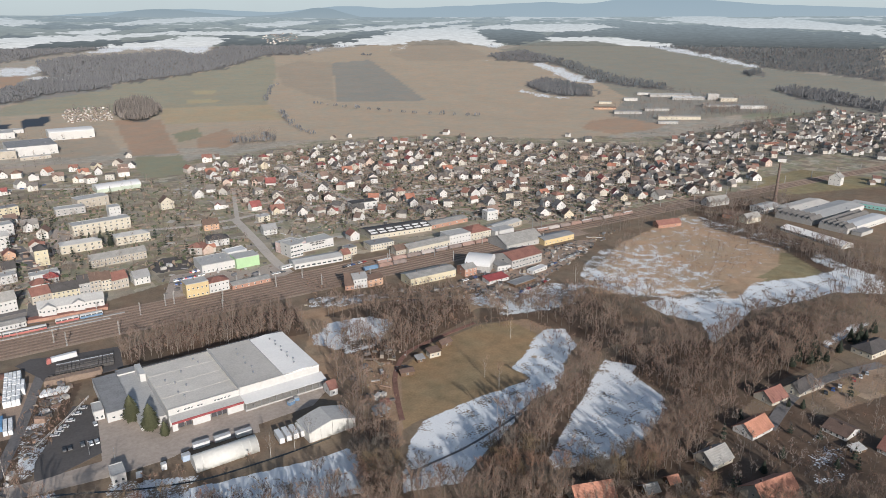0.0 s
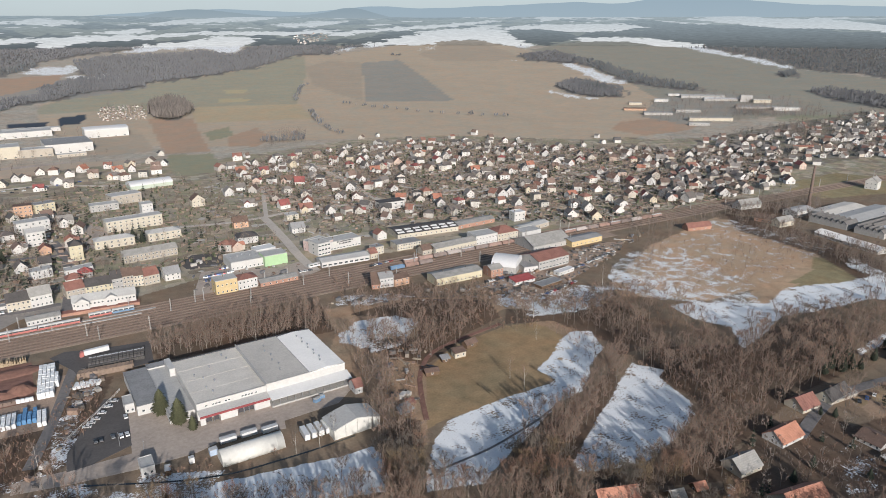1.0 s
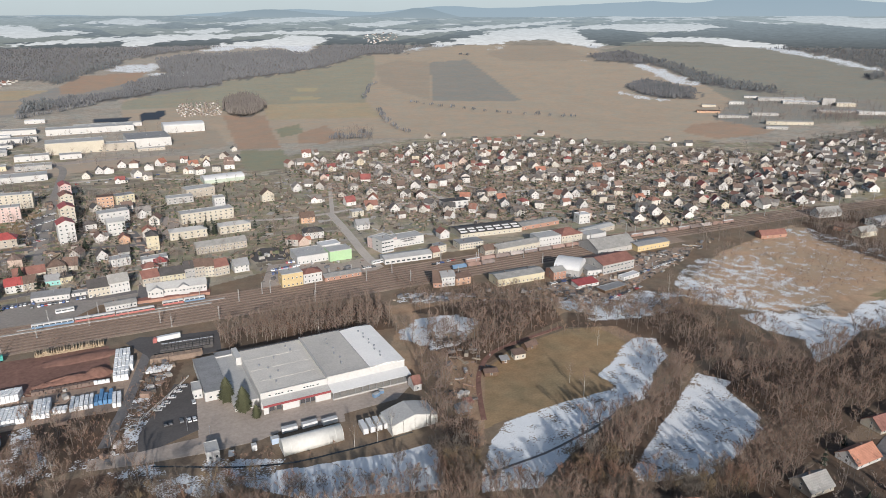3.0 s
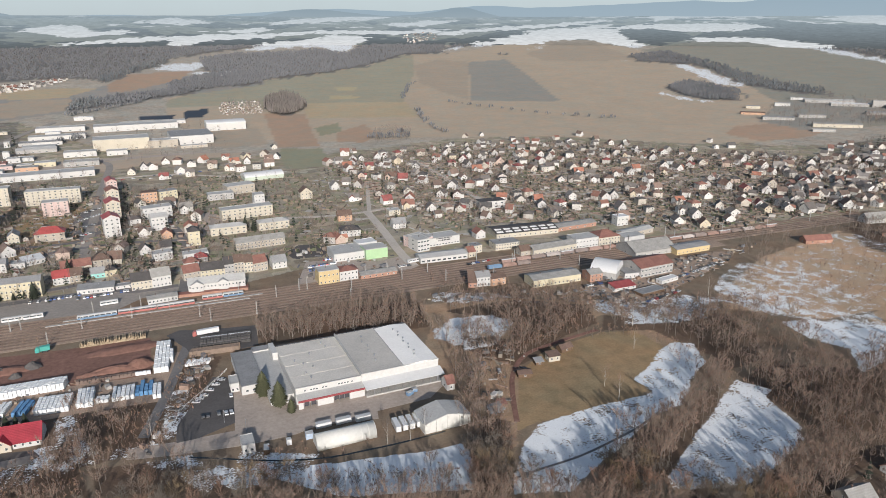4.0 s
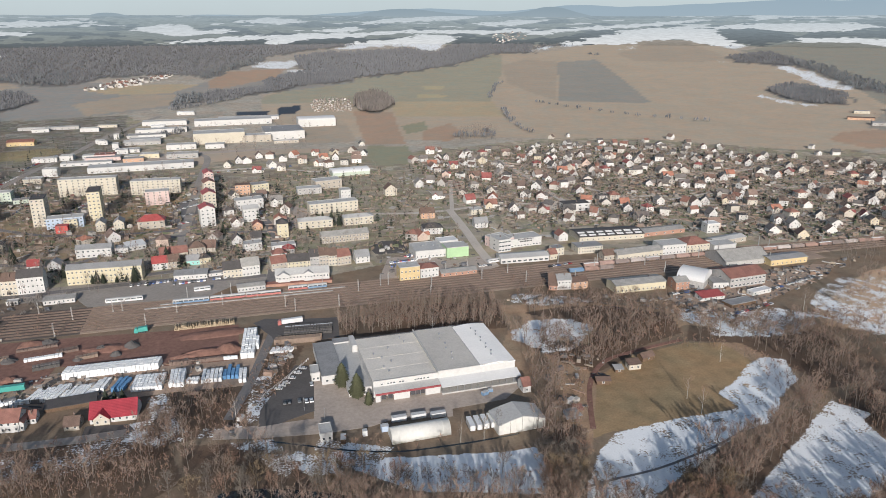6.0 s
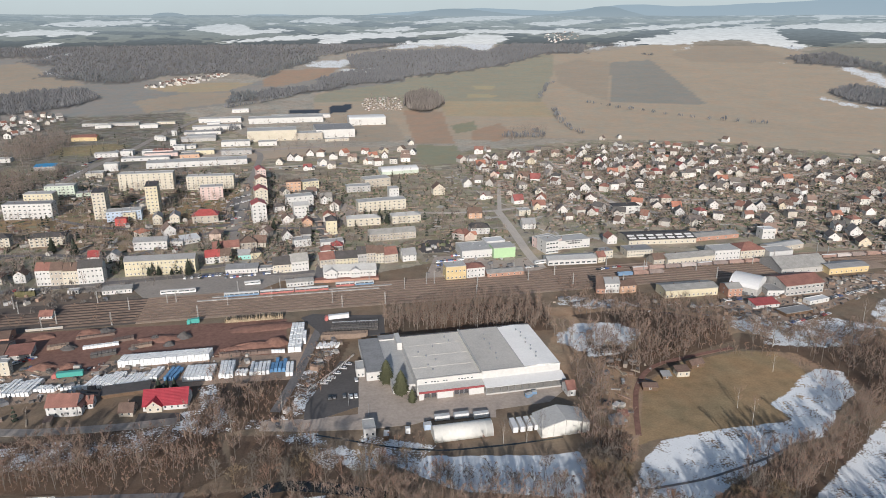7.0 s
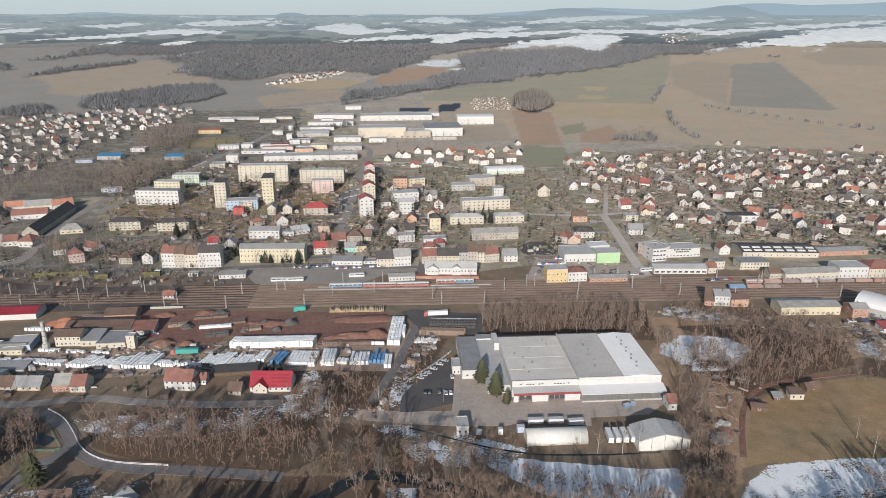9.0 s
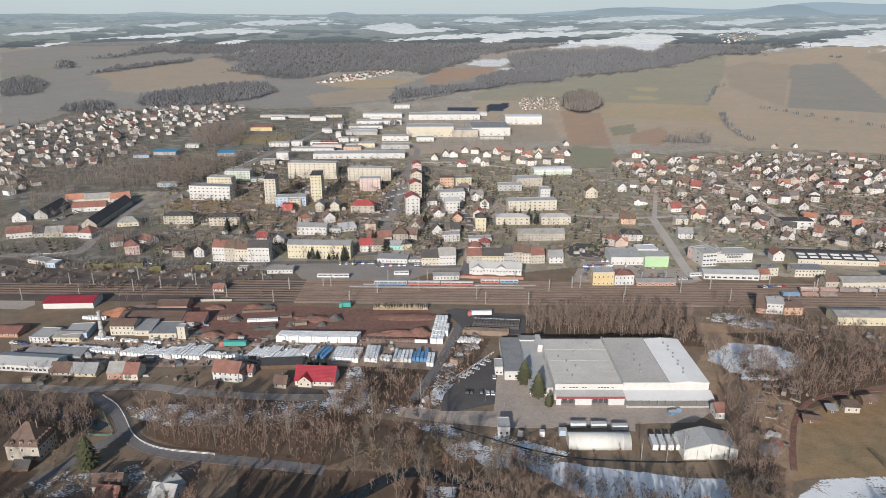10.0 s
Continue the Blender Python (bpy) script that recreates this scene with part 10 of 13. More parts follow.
building('long shed with pink front and grey-blue roof', -180.3, 1071.0, 0.1, 45.8, 16, 5, 'flat', 'pink', 'grey', floors=1, cols=4, ends=0, chimneys=0, pitch=12, vents=2, name='industrial_hall', category='industrial hall', ww=2.0)
building('beige workshop with flat roof', -143.0, 1071.2, 0.0, 18.5, 12, 5, 'flat', 'beige', 'lightgrey', floors=1, cols=2, ends=0, chimneys=0, pitch=12, vents=2, name='industrial_hall', category='industrial hall', ww=2.0)
building('grey workshop with pale shed roof', -74.0, 1066.2, 0.0, 44.6, 16, 5, 'gable', 'grey', 'asbestos', floors=1, cols=4, ends=0, chimneys=0, pitch=12, vents=0, name='industrial_hall', category='industrial hall', ww=2.0)
building('white end hall of the large works', -53.0, 1180.1, 1.0, 17.3, 30, 9, 'flat', 'white', 'white', floors=1, cols=2, ends=0, chimneys=0, pitch=12, vents=2, name='industrial_hall', category='industrial hall', ww=2.0)
building('long pale hall behind the large works', 31.8, 1402.2, -0.1, 113.5, 20, 6, 'flat', 'white', 'lightgrey', floors=1, cols=12, ends=0, chimneys=0, pitch=12, vents=2, name='industrial_hall', category='industrial hall', ww=2.0)
building('low pale hall before the large works', 81.6, 1147.9, 0.3, 39.5, 10, 4, 'flat', 'beige', 'lightgrey', floors=1, cols=4, ends=0, chimneys=0, pitch=12, vents=2, name='industrial_hall', category='industrial hall', ww=2.0)
building('white works hall with flat roof', -318.6, 1348.3, 2.5, 27.0, 14, 5, 'flat', 'white', 'lightgrey', floors=1, cols=2, ends=0, chimneys=0, pitch=12, vents=2, name='industrial_hall', category='industrial hall', ww=2.0)
building('white house beside the main road', -257.2, 1080.7, 0.7, 31.9, 14, 6, 'hip', 'white', 'lightgrey', floors=2, cols=5, ends=0, chimneys=0, pitch=12, vents=0, name='house', category='house', ww=2.0)
building('white sports hall with flat roof', -389.8, 1069.1, 0.5, 21.0, 14, 5, 'flat', 'white', 'lightgrey', floors=1, cols=2, ends=0, chimneys=0, pitch=12, vents=2, name='industrial_hall', category='industrial hall', ww=2.0)
building('blue-roofed stand beside the pitch', -409.4, 1009.8, 0.0, 33.3, 14, 5, 'shed', 'grey', 'brightblue', floors=1, cols=3, ends=0, chimneys=0, pitch=6, vents=0, name='grandstand', category='grandstand', ww=2.0)
building('blue-roofed stand beside the pitch', -316.0, 1001.0, 1.1, 26.3, 14, 5, 'shed', 'grey', 'brightblue', floors=1, cols=2, ends=0, chimneys=0, pitch=6, vents=0, name='grandstand', category='grandstand', ww=2.0)
building('blue sports building with flat roof', -435.3, 988.0, -0.7, 23.0, 10, 4, 'flat', 'blue', 'grey', floors=1, cols=2, ends=0, chimneys=0, pitch=12, vents=2, name='industrial_hall', category='industrial hall', ww=2.0)
building('pale petrol station canopy', -331.4, 807.3, 0.6, 20.2, 9, 4, 'flat', 'white', 'white', floors=1, cols=2, ends=0, chimneys=0, pitch=12, vents=2, name='industrial_hall', category='industrial hall', ww=2.0)
building('long grey farm hall with shallow roof', 1403.9, 1069.4, -39.8, 98.6, 22, 5, 'gable', 'grey', 'lightgrey', floors=1, cols=10, ends=0, chimneys=0, pitch=12, vents=0, name='industrial_hall', category='industrial hall', ww=2.0)
building('long farm hall with pale front', 1398.6, 1013.7, -40.1, 76.4, 18, 5, 'gable', 'grey', 'white', floors=1, cols=8, ends=0, chimneys=0, pitch=12, vents=0, name='industrial_hall', category='industrial hall', ww=2.0)
building('tall grey silo house of the farm', 1432.1, 974.0, -39.7, 25.2, 12, 14, 'flat', 'grey', 'grey', floors=1, cols=2, ends=0, chimneys=0, pitch=12, vents=2, name='industrial_hall', category='industrial hall', ww=2.0)
building('pale farm office with flat roof', 1443.6, 941.0, -40.4, 37.2, 14, 7, 'flat', 'cream', 'lightgrey', floors=1, cols=4, ends=0, chimneys=0, pitch=12, vents=2, name='industrial_hall', category='industrial hall', ww=2.0)
building('white row building with large windows', 1389.3, 846.4, -40.0, 53.2, 14, 6, 'flat', 'white', 'lightgrey', floors=1, cols=8, ends=0, chimneys=0, pitch=12, vents=2, name='industrial_hall', category='industrial hall', ww=2.0)
building('dark farm hall with shallow roof', 1360.2, 901.9, -39.9, 77.0, 18, 4, 'gable', 'grey', 'grey', floors=1, cols=8, ends=0, chimneys=0, pitch=12, vents=0, name='industrial_hall', category='industrial hall', ww=2.0)
building('cream farm hall with white gable', 1158.1, 857.0, -38.2, 81.4, 14, 6, 'gable', 'cream', 'asbestos', floors=1, cols=8, ends=0, chimneys=0, pitch=12, vents=0, name='industrial_hall', category='industrial hall', ww=2.0)
building('low dark-roofed farm hall', 1134.0, 965.3, -37.3, 56.4, 16, 5, 'gable', 'grey', 'grey', floors=1, cols=6, ends=0, chimneys=0, pitch=12, vents=0, name='industrial_hall', category='industrial hall', ww=2.0)
building('long brown-roofed farm shed', 1142.2, 1035.6, -37.6, 45.6, 12, 4, 'gable', 'orange', 'brown', floors=1, cols=4, ends=0, chimneys=0, pitch=12, vents=0, name='industrial_hall', category='industrial hall', ww=2.0)
building('low brown-roofed cottage below the road', -142.1, 245.3, 4, 12.0, 8.0, 3.4, 'gable', 'beige', 'brown', floors=1, cols=3, ends=1)
building('white cottage with a pale grey roof below the road', -117.7, 240.8, -24, 10.0, 9.0, 3.6, 'gablef', 'white', 'lightgrey', floors=1, cols=2, ends=2, pitch=32)
building('cream farm house with grey roof', 1203.4, 1092.3, -38.4, 27.7, 10, 5, 'gable', 'cream', 'grey', floors=1, cols=4, ends=0, chimneys=0, pitch=12, vents=0, name='industrial_hall', category='industrial hall', ww=2.0)
building('white farm house with grey roof', 1281.4, 1086.4, -38.5, 30.8, 10, 6, 'gable', 'white', 'lightgrey', floors=1, cols=5, ends=0, chimneys=0, pitch=12, vents=0, name='industrial_hall', category='industrial hall', ww=2.0)
building('grey farm hall with pale roof', 1210.3, 953.1, -38.2, 49.1, 14, 5, 'gable', 'grey', 'asbestos', floors=1, cols=8, ends=0, chimneys=0, pitch=12, vents=0, name='industrial_hall', category='industrial hall', ww=2.0)
building('long low farm shed', 1099.0, 837.2, -37.7, 36.8, 9, 4, 'gable', 'grey', 'lightgrey', floors=1, cols=6, ends=0, chimneys=0, pitch=12, vents=0, name='industrial_hall', category='industrial hall', ww=2.0)
building('pale farm shed before the hall', 1384.7, 1135.4, -40.0, 29.7, 10, 5, 'gable', 'white', 'grey', floors=1, cols=4, ends=0, chimneys=0, pitch=12, vents=0, name='industrial_hall', category='industrial hall', ww=2.0)
# ---- things ----
railway()
warehouse()
tunnel("round-topped white tarpaulin storage tunnel", 73.0, 275.2, 0, 28.8, 9.5, 6.0, TARP)
gable_tent("peaked storage tent of dirty white tarpaulin", 121.4, 268.0, 24.5, 14.0, 8.6)
lorry("white box trailer parked without a cab", 98.0, 273.6, 86, None, WHITEPAINT, 9.0, "box_trailer")
lorry("white box trailer parked without a cab", 101.6, 273.6, 86, None, WHITEPAINT, 9.0, "box_trailer")
lorry("white box trailer parked without a cab", 105.2, 273.6, 86, None, WHITEPAINT, 9.0, "box_trailer")
lorry("white box trailer parked without a cab", 108.8, 273.6, 86, None, WHITEPAINT, 9.0, "box_trailer")
lorry("white box trailer parked without a cab", 112.4, 273.6, 86, None, WHITEPAINT, 9.0, "box_trailer")
crate("white steel storage container in the yard", 66.2, 293.5, -1, 7.5, 2.4, 2.6, WHITEPAINT)
crate("white steel storage container in the yard", 76.2, 293.2, 0, 7.5, 2.4, 2.6, WHITEPAINT)
crate("white steel storage container in the yard", 86.0, 291.5, 1, 7.5, 2.4, 2.6, WHITEPAINT)
crate("pale blue kiosk with a window", 57.6, 286.6, 0, 3.6, 3.0, 3.0, WALLS["blue"], "kiosk", "kiosk", False)
crate("blue steel waste skip", 116.4, 305.0, 20, 3.6, 2.0, 2.0, BLUEPAINT, "waste_skip", "skip")
crate("blue steel waste skip", 119.8, 307.2, -10, 2.4, 1.8, 1.8, BLUEPAINT, "waste_skip", "skip")
crate("white steel container beside the fence", 38.0, 284.6, 80, 5.0, 2.4, 2.6, WALLS["wood"])
crate("narrow white kiosk beside the fence", 47.5, 285.6, 0, 2.2, 2.2, 3.0, WHITEPAINT, "kiosk", "kiosk", False)
lorry("lorry with a red cab and white trailer", 19.1, 428.1, 3, REDPAINT, WHITEPAINT)
lorry("lorry with a red cab and teal trailer", -133.6, 382.2, 0, REDPAINT, TEALPAINT)
cars([(10.9, 343.5, 160, 0), (15.5, 349.0, 160, 0), (18.9, 353.6, 160, 0), (22.7, 358.6, 160, 0), (26.0, 363.0, 160, 1), (12.9, 327.5, 90, 2), (15.2, 327.5, 90, 2), (20.5, 327.5, 90, 5), (24.0, 326.2, 90, 0), (26.6, 326.2, 90, 0), (28.6, 343.5, 90, 1), (13.0, 346.5, 160, 0)])
cars([(-53.3, 526.9, 92, 5), (-48.9, 527.3, 88, 0), (-46.7, 527.5, 89, 4), (-44.5, 527.7, 93, 3), (-42.3, 527.9, 88, 1), (-40.1, 528.1, 90, 2), (-37.9, 528.3, 90, 5), (-35.7, 528.5, 92, 0), (-33.5, 528.7, 89, 4), (-31.3, 529.0, 93, 0), (-24.7, 529.6, 93, 4), (-22.5, 529.8, 91, 0), (-20.3, 530.0, 92, 0), (-15.9, 530.4, 89, 1), (-13.7, 530.6, 94, 2), (-11.5, 530.8, 90, 5), (-7.1, 531.3, 93, 5), (-4.9, 531.5, 87, 1), (-0.5, 531.9, 88, 1), (1.7, 532.1, 91, 5)], "parked cars")
cars([(-42.3, 539.3, 86, 4), (-39.1, 539.5, 90, 5), (-35.9, 539.8, 88, 3), (-29.4, 540.3, 91, 2), (-26.2, 540.6, 87, 2), (-23.0, 540.9, 92, 4), (-19.8, 541.1, 90, 5), (-16.6, 541.4, 94, 4), (-10.2, 541.9, 87, 0), (-7.0, 542.2, 91, 2), (-0.5, 542.7, 89, 4), (2.7, 543.0, 90, 5), (5.9, 543.3, 90, 0)], "parked cars")
cars([(-83.6, 532.3, 82, 0), (-78.4, 532.7, 79, 1), (-73.2, 533.1, 76, 0), (-70.5, 533.3, 77, 4), (-67.9, 533.5, 78, 4), (-65.3, 533.7, 83, 0), (-62.7, 533.9, 78, 4), (-60.0, 534.1, 78, 1), (-57.4, 534.3, 77, 0), (-54.8, 534.5, 83, 2), (-52.2, 534.7, 79, 4)], "parked cars")
cars([(114.3, 526.5, 80, 0), (116.0, 526.7, 81, 0), (117.7, 526.8, 84, 4), (119.5, 527.0, 83, 2), (121.2, 527.1, 78, 1), (122.9, 527.3, 81, 3), (124.7, 527.4, 76, 4), (126.4, 527.6, 81, 4), (128.1, 527.7, 84, 5), (129.9, 527.9, 80, 3), (133.3, 528.2, 77, 1), (135.1, 528.3, 83, 0), (136.8, 528.5, 80, 0)], "parked cars")
cars([(113.3, 518.3, 83, 4), (115.3, 518.5, 84, 2), (117.2, 518.7, 82, 4), (119.1, 519.0, 84, 0), (123.0, 519.4, 80, 1), (124.9, 519.7, 77, 4), (126.8, 519.9, 78, 0), (128.7, 520.1, 80, 0), (130.7, 520.3, 78, 3)], "parked cars")
cars([(129.9, 539.2, 80, 3), (131.9, 539.3, 82, 0), (133.8, 539.4, 76, 4), (135.8, 539.5, 78, 0), (137.8, 539.6, 76, 3)], "parked cars")
cars([(-62.0, 753.9, 9, 1), (-57.0, 759.3, 14, 0), (-54.5, 762.0, 9, 5), (-51.9, 764.8, 13, 0), (-49.4, 767.5, 10, 1), (-46.9, 770.2, 12, 1), (-44.4, 772.9, 9, 1)], "parked cars")
cars([(-61.8, 724.5, 10, 5), (-59.4, 726.1, 8, 5), (-57.0, 727.7, 7, 1), (-52.3, 730.9, 13, 5), (-49.9, 732.5, 7, 1), (-47.5, 734.1, 12, 5)], "parked cars")
cars([(-64.0, 694.2, 14, 3), (-62.0, 695.4, 13, 5), (-58.0, 697.9, 9, 1), (-56.0, 699.1, 13, 3), (-54.0, 700.3, 12, 1), (-52.0, 701.6, 6, 0), (-49.9, 702.8, 14, 5)], "parked cars")
cars([(-58.0, 787.0, 10, 1), (-55.2, 789.6, 6, 2), (-52.5, 792.2, 8, 0), (-49.8, 794.8, 10, 2), (-47.0, 797.4, 14, 0), (-44.3, 800.0, 12, 1)], "parked cars")
cars([(-274.3, 1023.6, 56, 0), (-273.0, 1030.1, 63, 3), (-271.6, 1036.7, 58, 0), (-270.2, 1043.3, 58, 4), (-268.8, 1049.9, 64, 5), (-267.4, 1056.5, 63, 1), (-266.1, 1063.1, 62, 4), (-264.7, 1069.7, 60, 3), (-263.3, 1076.3, 57, 3), (-261.9, 1082.9, 57, 0), (-260.5, 1089.5, 61, 2), (-256.4, 1109.3, 56, 1), (-255.0, 1115.9, 59, 5), (-253.6, 1122.5, 59, 0), (-252.2, 1129.1, 56, 1)], "parked cars")
cars([(-279.6, 922.3, 56, 0), (-278.3, 929.1, 63, 5), (-276.9, 936.0, 56, 0), (-275.6, 942.8, 57, 3), (-274.3, 949.6, 57, 1), (-273.0, 956.5, 61, 0), (-271.6, 963.3, 56, 1), (-270.3, 970.2, 62, 0), (-269.0, 977.0, 63, 1), (-267.7, 983.8, 58, 0)], "parked cars")
cars([(-168.6, 786.9, 42, 0), (-165.9, 794.3, 39, 0), (-164.5, 798.0, 36, 1), (-163.1, 801.7, 39, 3), (-161.7, 805.4, 44, 0), (-160.4, 809.1, 38, 0), (-159.0, 812.8, 40, 1)], "parked cars")
cars([(-223.9, 790.6, 58, 4), (-223.1, 796.1, 57, 1), (-222.3, 801.5, 61, 1), (-221.5, 807.0, 59, 1), (-219.9, 817.9, 56, 3), (-219.1, 823.3, 60, 1)], "parked cars")
cars([(-166.9, 404.2, 22, 5), (-165.6, 405.1, 17, 1), (-164.2, 405.9, 20, 1), (-162.9, 406.8, 20, 0), (-161.5, 407.6, 19, 1), (-160.2, 408.4, 17, 3), (-158.9, 409.3, 23, 5), (-157.5, 410.1, 18, 3), (-156.2, 410.9, 17, 4), (-154.8, 411.8, 23, 1)], "parked cars")
cars([(-155.4, 397.4, 17, 5), (-151.5, 398.7, 23, 4), (-149.6, 399.3, 18, 5), (-147.7, 399.9, 23, 5)], "parked cars")
cars([(-385.2, 660.4, 50, 0), (-384.4, 664.0, 47, 2), (-383.6, 667.5, 52, 0), (-382.8, 671.1, 53, 0), (-382.0, 674.7, 47, 2), (-381.1, 678.2, 52, 3), (-380.3, 681.8, 52, 2), (-378.7, 688.9, 52, 0), (-377.9, 692.5, 51, 4), (-376.3, 699.6, 46, 3)], "parked cars")
cars([(365.9, 385.5, 20, 4), (370.2, 386.4, 22, 5), (374.5, 387.4, 21, 5), (378.7, 388.4, 23, 0), (383.0, 389.4, 16, 4), (391.6, 391.3, 20, 0), (395.9, 392.3, 21, 0), (400.2, 393.3, 16, 1), (404.4, 394.2, 19, 0), (408.7, 395.2, 19, 0), (413.0, 396.2, 16, 1), (417.3, 397.2, 17, 1), (421.6, 398.2, 21, 5), (430.1, 400.1, 20, 0), (438.7, 402.1, 23, 2)], "parked cars")
cars([(318.4, 357.0, 20, 4), (322.6, 357.8, 23, 0), (326.7, 358.7, 21, 3), (330.8, 359.5, 23, 2), (334.9, 360.4, 23, 2), (339.0, 361.3, 18, 0), (343.2, 362.1, 21, 2), (347.3, 363.0, 19, 3), (351.4, 363.8, 19, 1)], "parked cars")
cars([(304.6, 399.7, 18, 2), (308.4, 400.3, 21, 4), (312.2, 400.8, 22, 4), (316.0, 401.4, 21, 5), (319.9, 401.9, 20, 1)], "parked cars")
cars([(356.4, 152.7, 28, 2), (363.2, 152.3, 26, 4), (369.9, 152.0, 24, 0), (383.5, 151.3, 28, 3), (390.3, 150.9, 27, 0), (397.1, 150.6, 24, 1)], "parked cars")
cars([(296.8, 399.7, 12, 0), (300.2, 399.9, 12, 0), (303.6, 400.1, 11, 2), (307.0, 400.3, 7, 4), (310.5, 400.5, 7, 4), (313.9, 400.8, 9, 2)], "parked cars")
cars([(236.5, 479.9, 10, 2), (240.2, 480.4, 12, 0), (243.9, 480.9, 8, 4), (251.3, 481.9, 12, 1), (255.0, 482.4, 13, 3)], "parked cars")
cars([(164.6, 497.5, 14, 4), (168.2, 497.4, 11, 1), (171.8, 497.4, 7, 4), (175.5, 497.4, 13, 1), (182.8, 497.3, 13, 0), (186.4, 497.3, 9, 0), (190.0, 497.2, 7, 5)], "parked cars")
cars([(-266.1, 529.6, 7, 0), (-261.7, 530.0, 9, 5), (-257.3, 530.4, 9, 1), (-252.8, 530.8, 3, 5), (-248.4, 531.2, 4, 0), (-243.9, 531.6, 8, 0), (-239.5, 532.0, 6, 0)], "parked cars")
cars([(-202.3, 532.2, 6, 3), (-191.5, 532.2, 2, 0), (-186.1, 532.2, 5, 5), (-180.7, 532.2, 7, 1)], "parked cars")
cars([(-265.5, 387.1, 0, 0), (-262.6, 386.5, -3, 0), (-259.7, 385.8, -2, 5), (-256.7, 385.2, 1, 4)], "parked cars")
cars([(-35.6, 938.7, 13, 0), (-22.9, 941.5, 9, 3), (-10.3, 944.3, 13, 1), (2.3, 947.1, 9, 2), (14.9, 949.8, 13, 5)], "parked cars")
cars([(-2.3, 932.8, 5, 2), (10.0, 936.5, 4, 0), (22.2, 940.2, 2, 3), (34.5, 943.8, 8, 1), (46.7, 947.5, 9, 4), (58.9, 951.2, 6, 1), (71.2, 954.8, 3, 4), (83.4, 958.5, 2, 5), (95.7, 962.2, 4, 2), (107.9, 965.9, 4, 1)], "parked cars")
for i, (x, low, high, label) in enumerate(((-39.2, BLUEPAINT, WHITEPAINT, "blue and white railcar at the station"), (-14.2, REDPAINT, RUSTPAINT, "red and cream railway carriage"), (10.6, REDPAINT, RUSTPAINT, "red and cream railway carriage"))):
    coach(label, x, bed_y(x) + 12.0, -0.9, 24.2, low, high)
coach("red railway carriage at the station", 35.4, bed_y(35.4) + 17.0, -1.2, 13.8, REDPAINT, WHITEPAINT)
coach("blue and white railcar at the station", 49.8, bed_y(49.8) + 17.0, -1.2, 13.8, BLUEPAINT, WHITEPAINT)
coach("white articulated bus at the bus station", -91.0, 501.6, 0, 12, WHITEPAINT, WHITEPAINT, "bus", False, 2.5, "bus", "buses")
coach("white and dark bus at the bus station", -78.6, 501.4, 1, 12, WHITEPAINT, WHITEPAINT, "bus", False, 2.5, "bus", "buses")
coach("white bus waiting at the bus station", -32.4, 507.4, 3, 11.5, WHITEPAINT, WHITEPAINT, "bus", False, 2.5, "bus", "buses")
coach("white bus beside the showroom", 197.0, 504.1, 8, 11.5, WHITEPAINT, WHITEPAINT, "bus", False, 2.5, "bus", "buses")
for i in range(21):
    x = 268 + i * 14.1
    wagon("rust-red open freight wagon on the tracks" if i % 4 else "rust-red freight wagon with a pale load", x, bed_y(x) + 6.0, math.degrees(math.atan2(bed_y(x + 6) - bed_y(x - 6), 12)), 13.0, None, None if i % 4 else ROOFS["white"])
for i in range(3):
    x = 250.5 + i * 13.2
    wagon("blue open freight wagon on a siding" if i == 0 else "rust-red open freight wagon on a siding", x, bed_y(x) - 3.4, -2, 12.2, BLUEPAINT if i == 0 else None)
masts([(x, bed_y(x) + o) for x, o in zip(range(-300, 420, 36), (-21.5, 10.5, -2.5, 20.5, -12.0) * 4)])
masts([(x, bed_y(x) + o) for x, o in zip(range(-282, 440, 24), (10.5, -21.5, 20.5, 3.5) * 8)])
masts([(x, bed_y(x) + 10.6) for x in range(440, 1000, 55)])
pallet_row("rows of white-wrapped brick pallets", -235.0, 376.7, -6.4, 24.1, 5.2, 2.4, 3, None, lean=0.80)
pallet_row("rows of white-wrapped brick pallets", -210.9, 373.6, -7.1, 15.4, 4.7, 2.2, 4, None, lean=0.28)
pallet_row("rows of white-wrapped brick pallets", -192.2, 370.1, -6.4, 31.2, 11.9, 2.6, 5, None, lean=0.46)
pallet_row("rows of white-wrapped brick pallets", -160.7, 366.9, -6.6, 17.5, 15.9, 2.6, 6, None, lean=0.12)
pallet_row("rows of white-wrapped brick pallets", -141.8, 368.1, -8.3, 10.4, 5.3, 2.2, 7, None, lean=0.45)
pallet_row("rows of white-wrapped brick pallets", -128.6, 367.1, -6.9, 11.7, 3.9, 2.0, 8, None, lean=1.18)
pallet_row("rows of white-wrapped brick pallets", -116.5, 365.9, -6.2, 16.8, 14.6, 2.6, 9, None, lean=0.24)
pallet_row("rows of white-wrapped brick pallets", -99.9, 364.6, -5.9, 14.7, 12.0, 2.4, 10, None, lean=0.18)
pallet_row("rows of white-wrapped brick pallets", -85.7, 368.7, -7.9, 7.3, 12.7, 2.6, 11, None, lean=0.09)
pallet_row("stack of pallets under blue sheeting", -75.7, 366.3, -7.1, 6.4, 13.9, 2.6, 12, BLUEWRAP, lean=0.16)
pallet_row("block of white-wrapped brick pallets in rows", -65.4, 363.2, -6.4, 15.2, 14.5, 2.9, 13, None, lean=-0.01, even=True)
pallet_row("block of white-wrapped brick pallets in rows", -46.2, 362.1, -4.3, 8.0, 16.7, 2.9, 14, None, lean=-0.04, even=True)
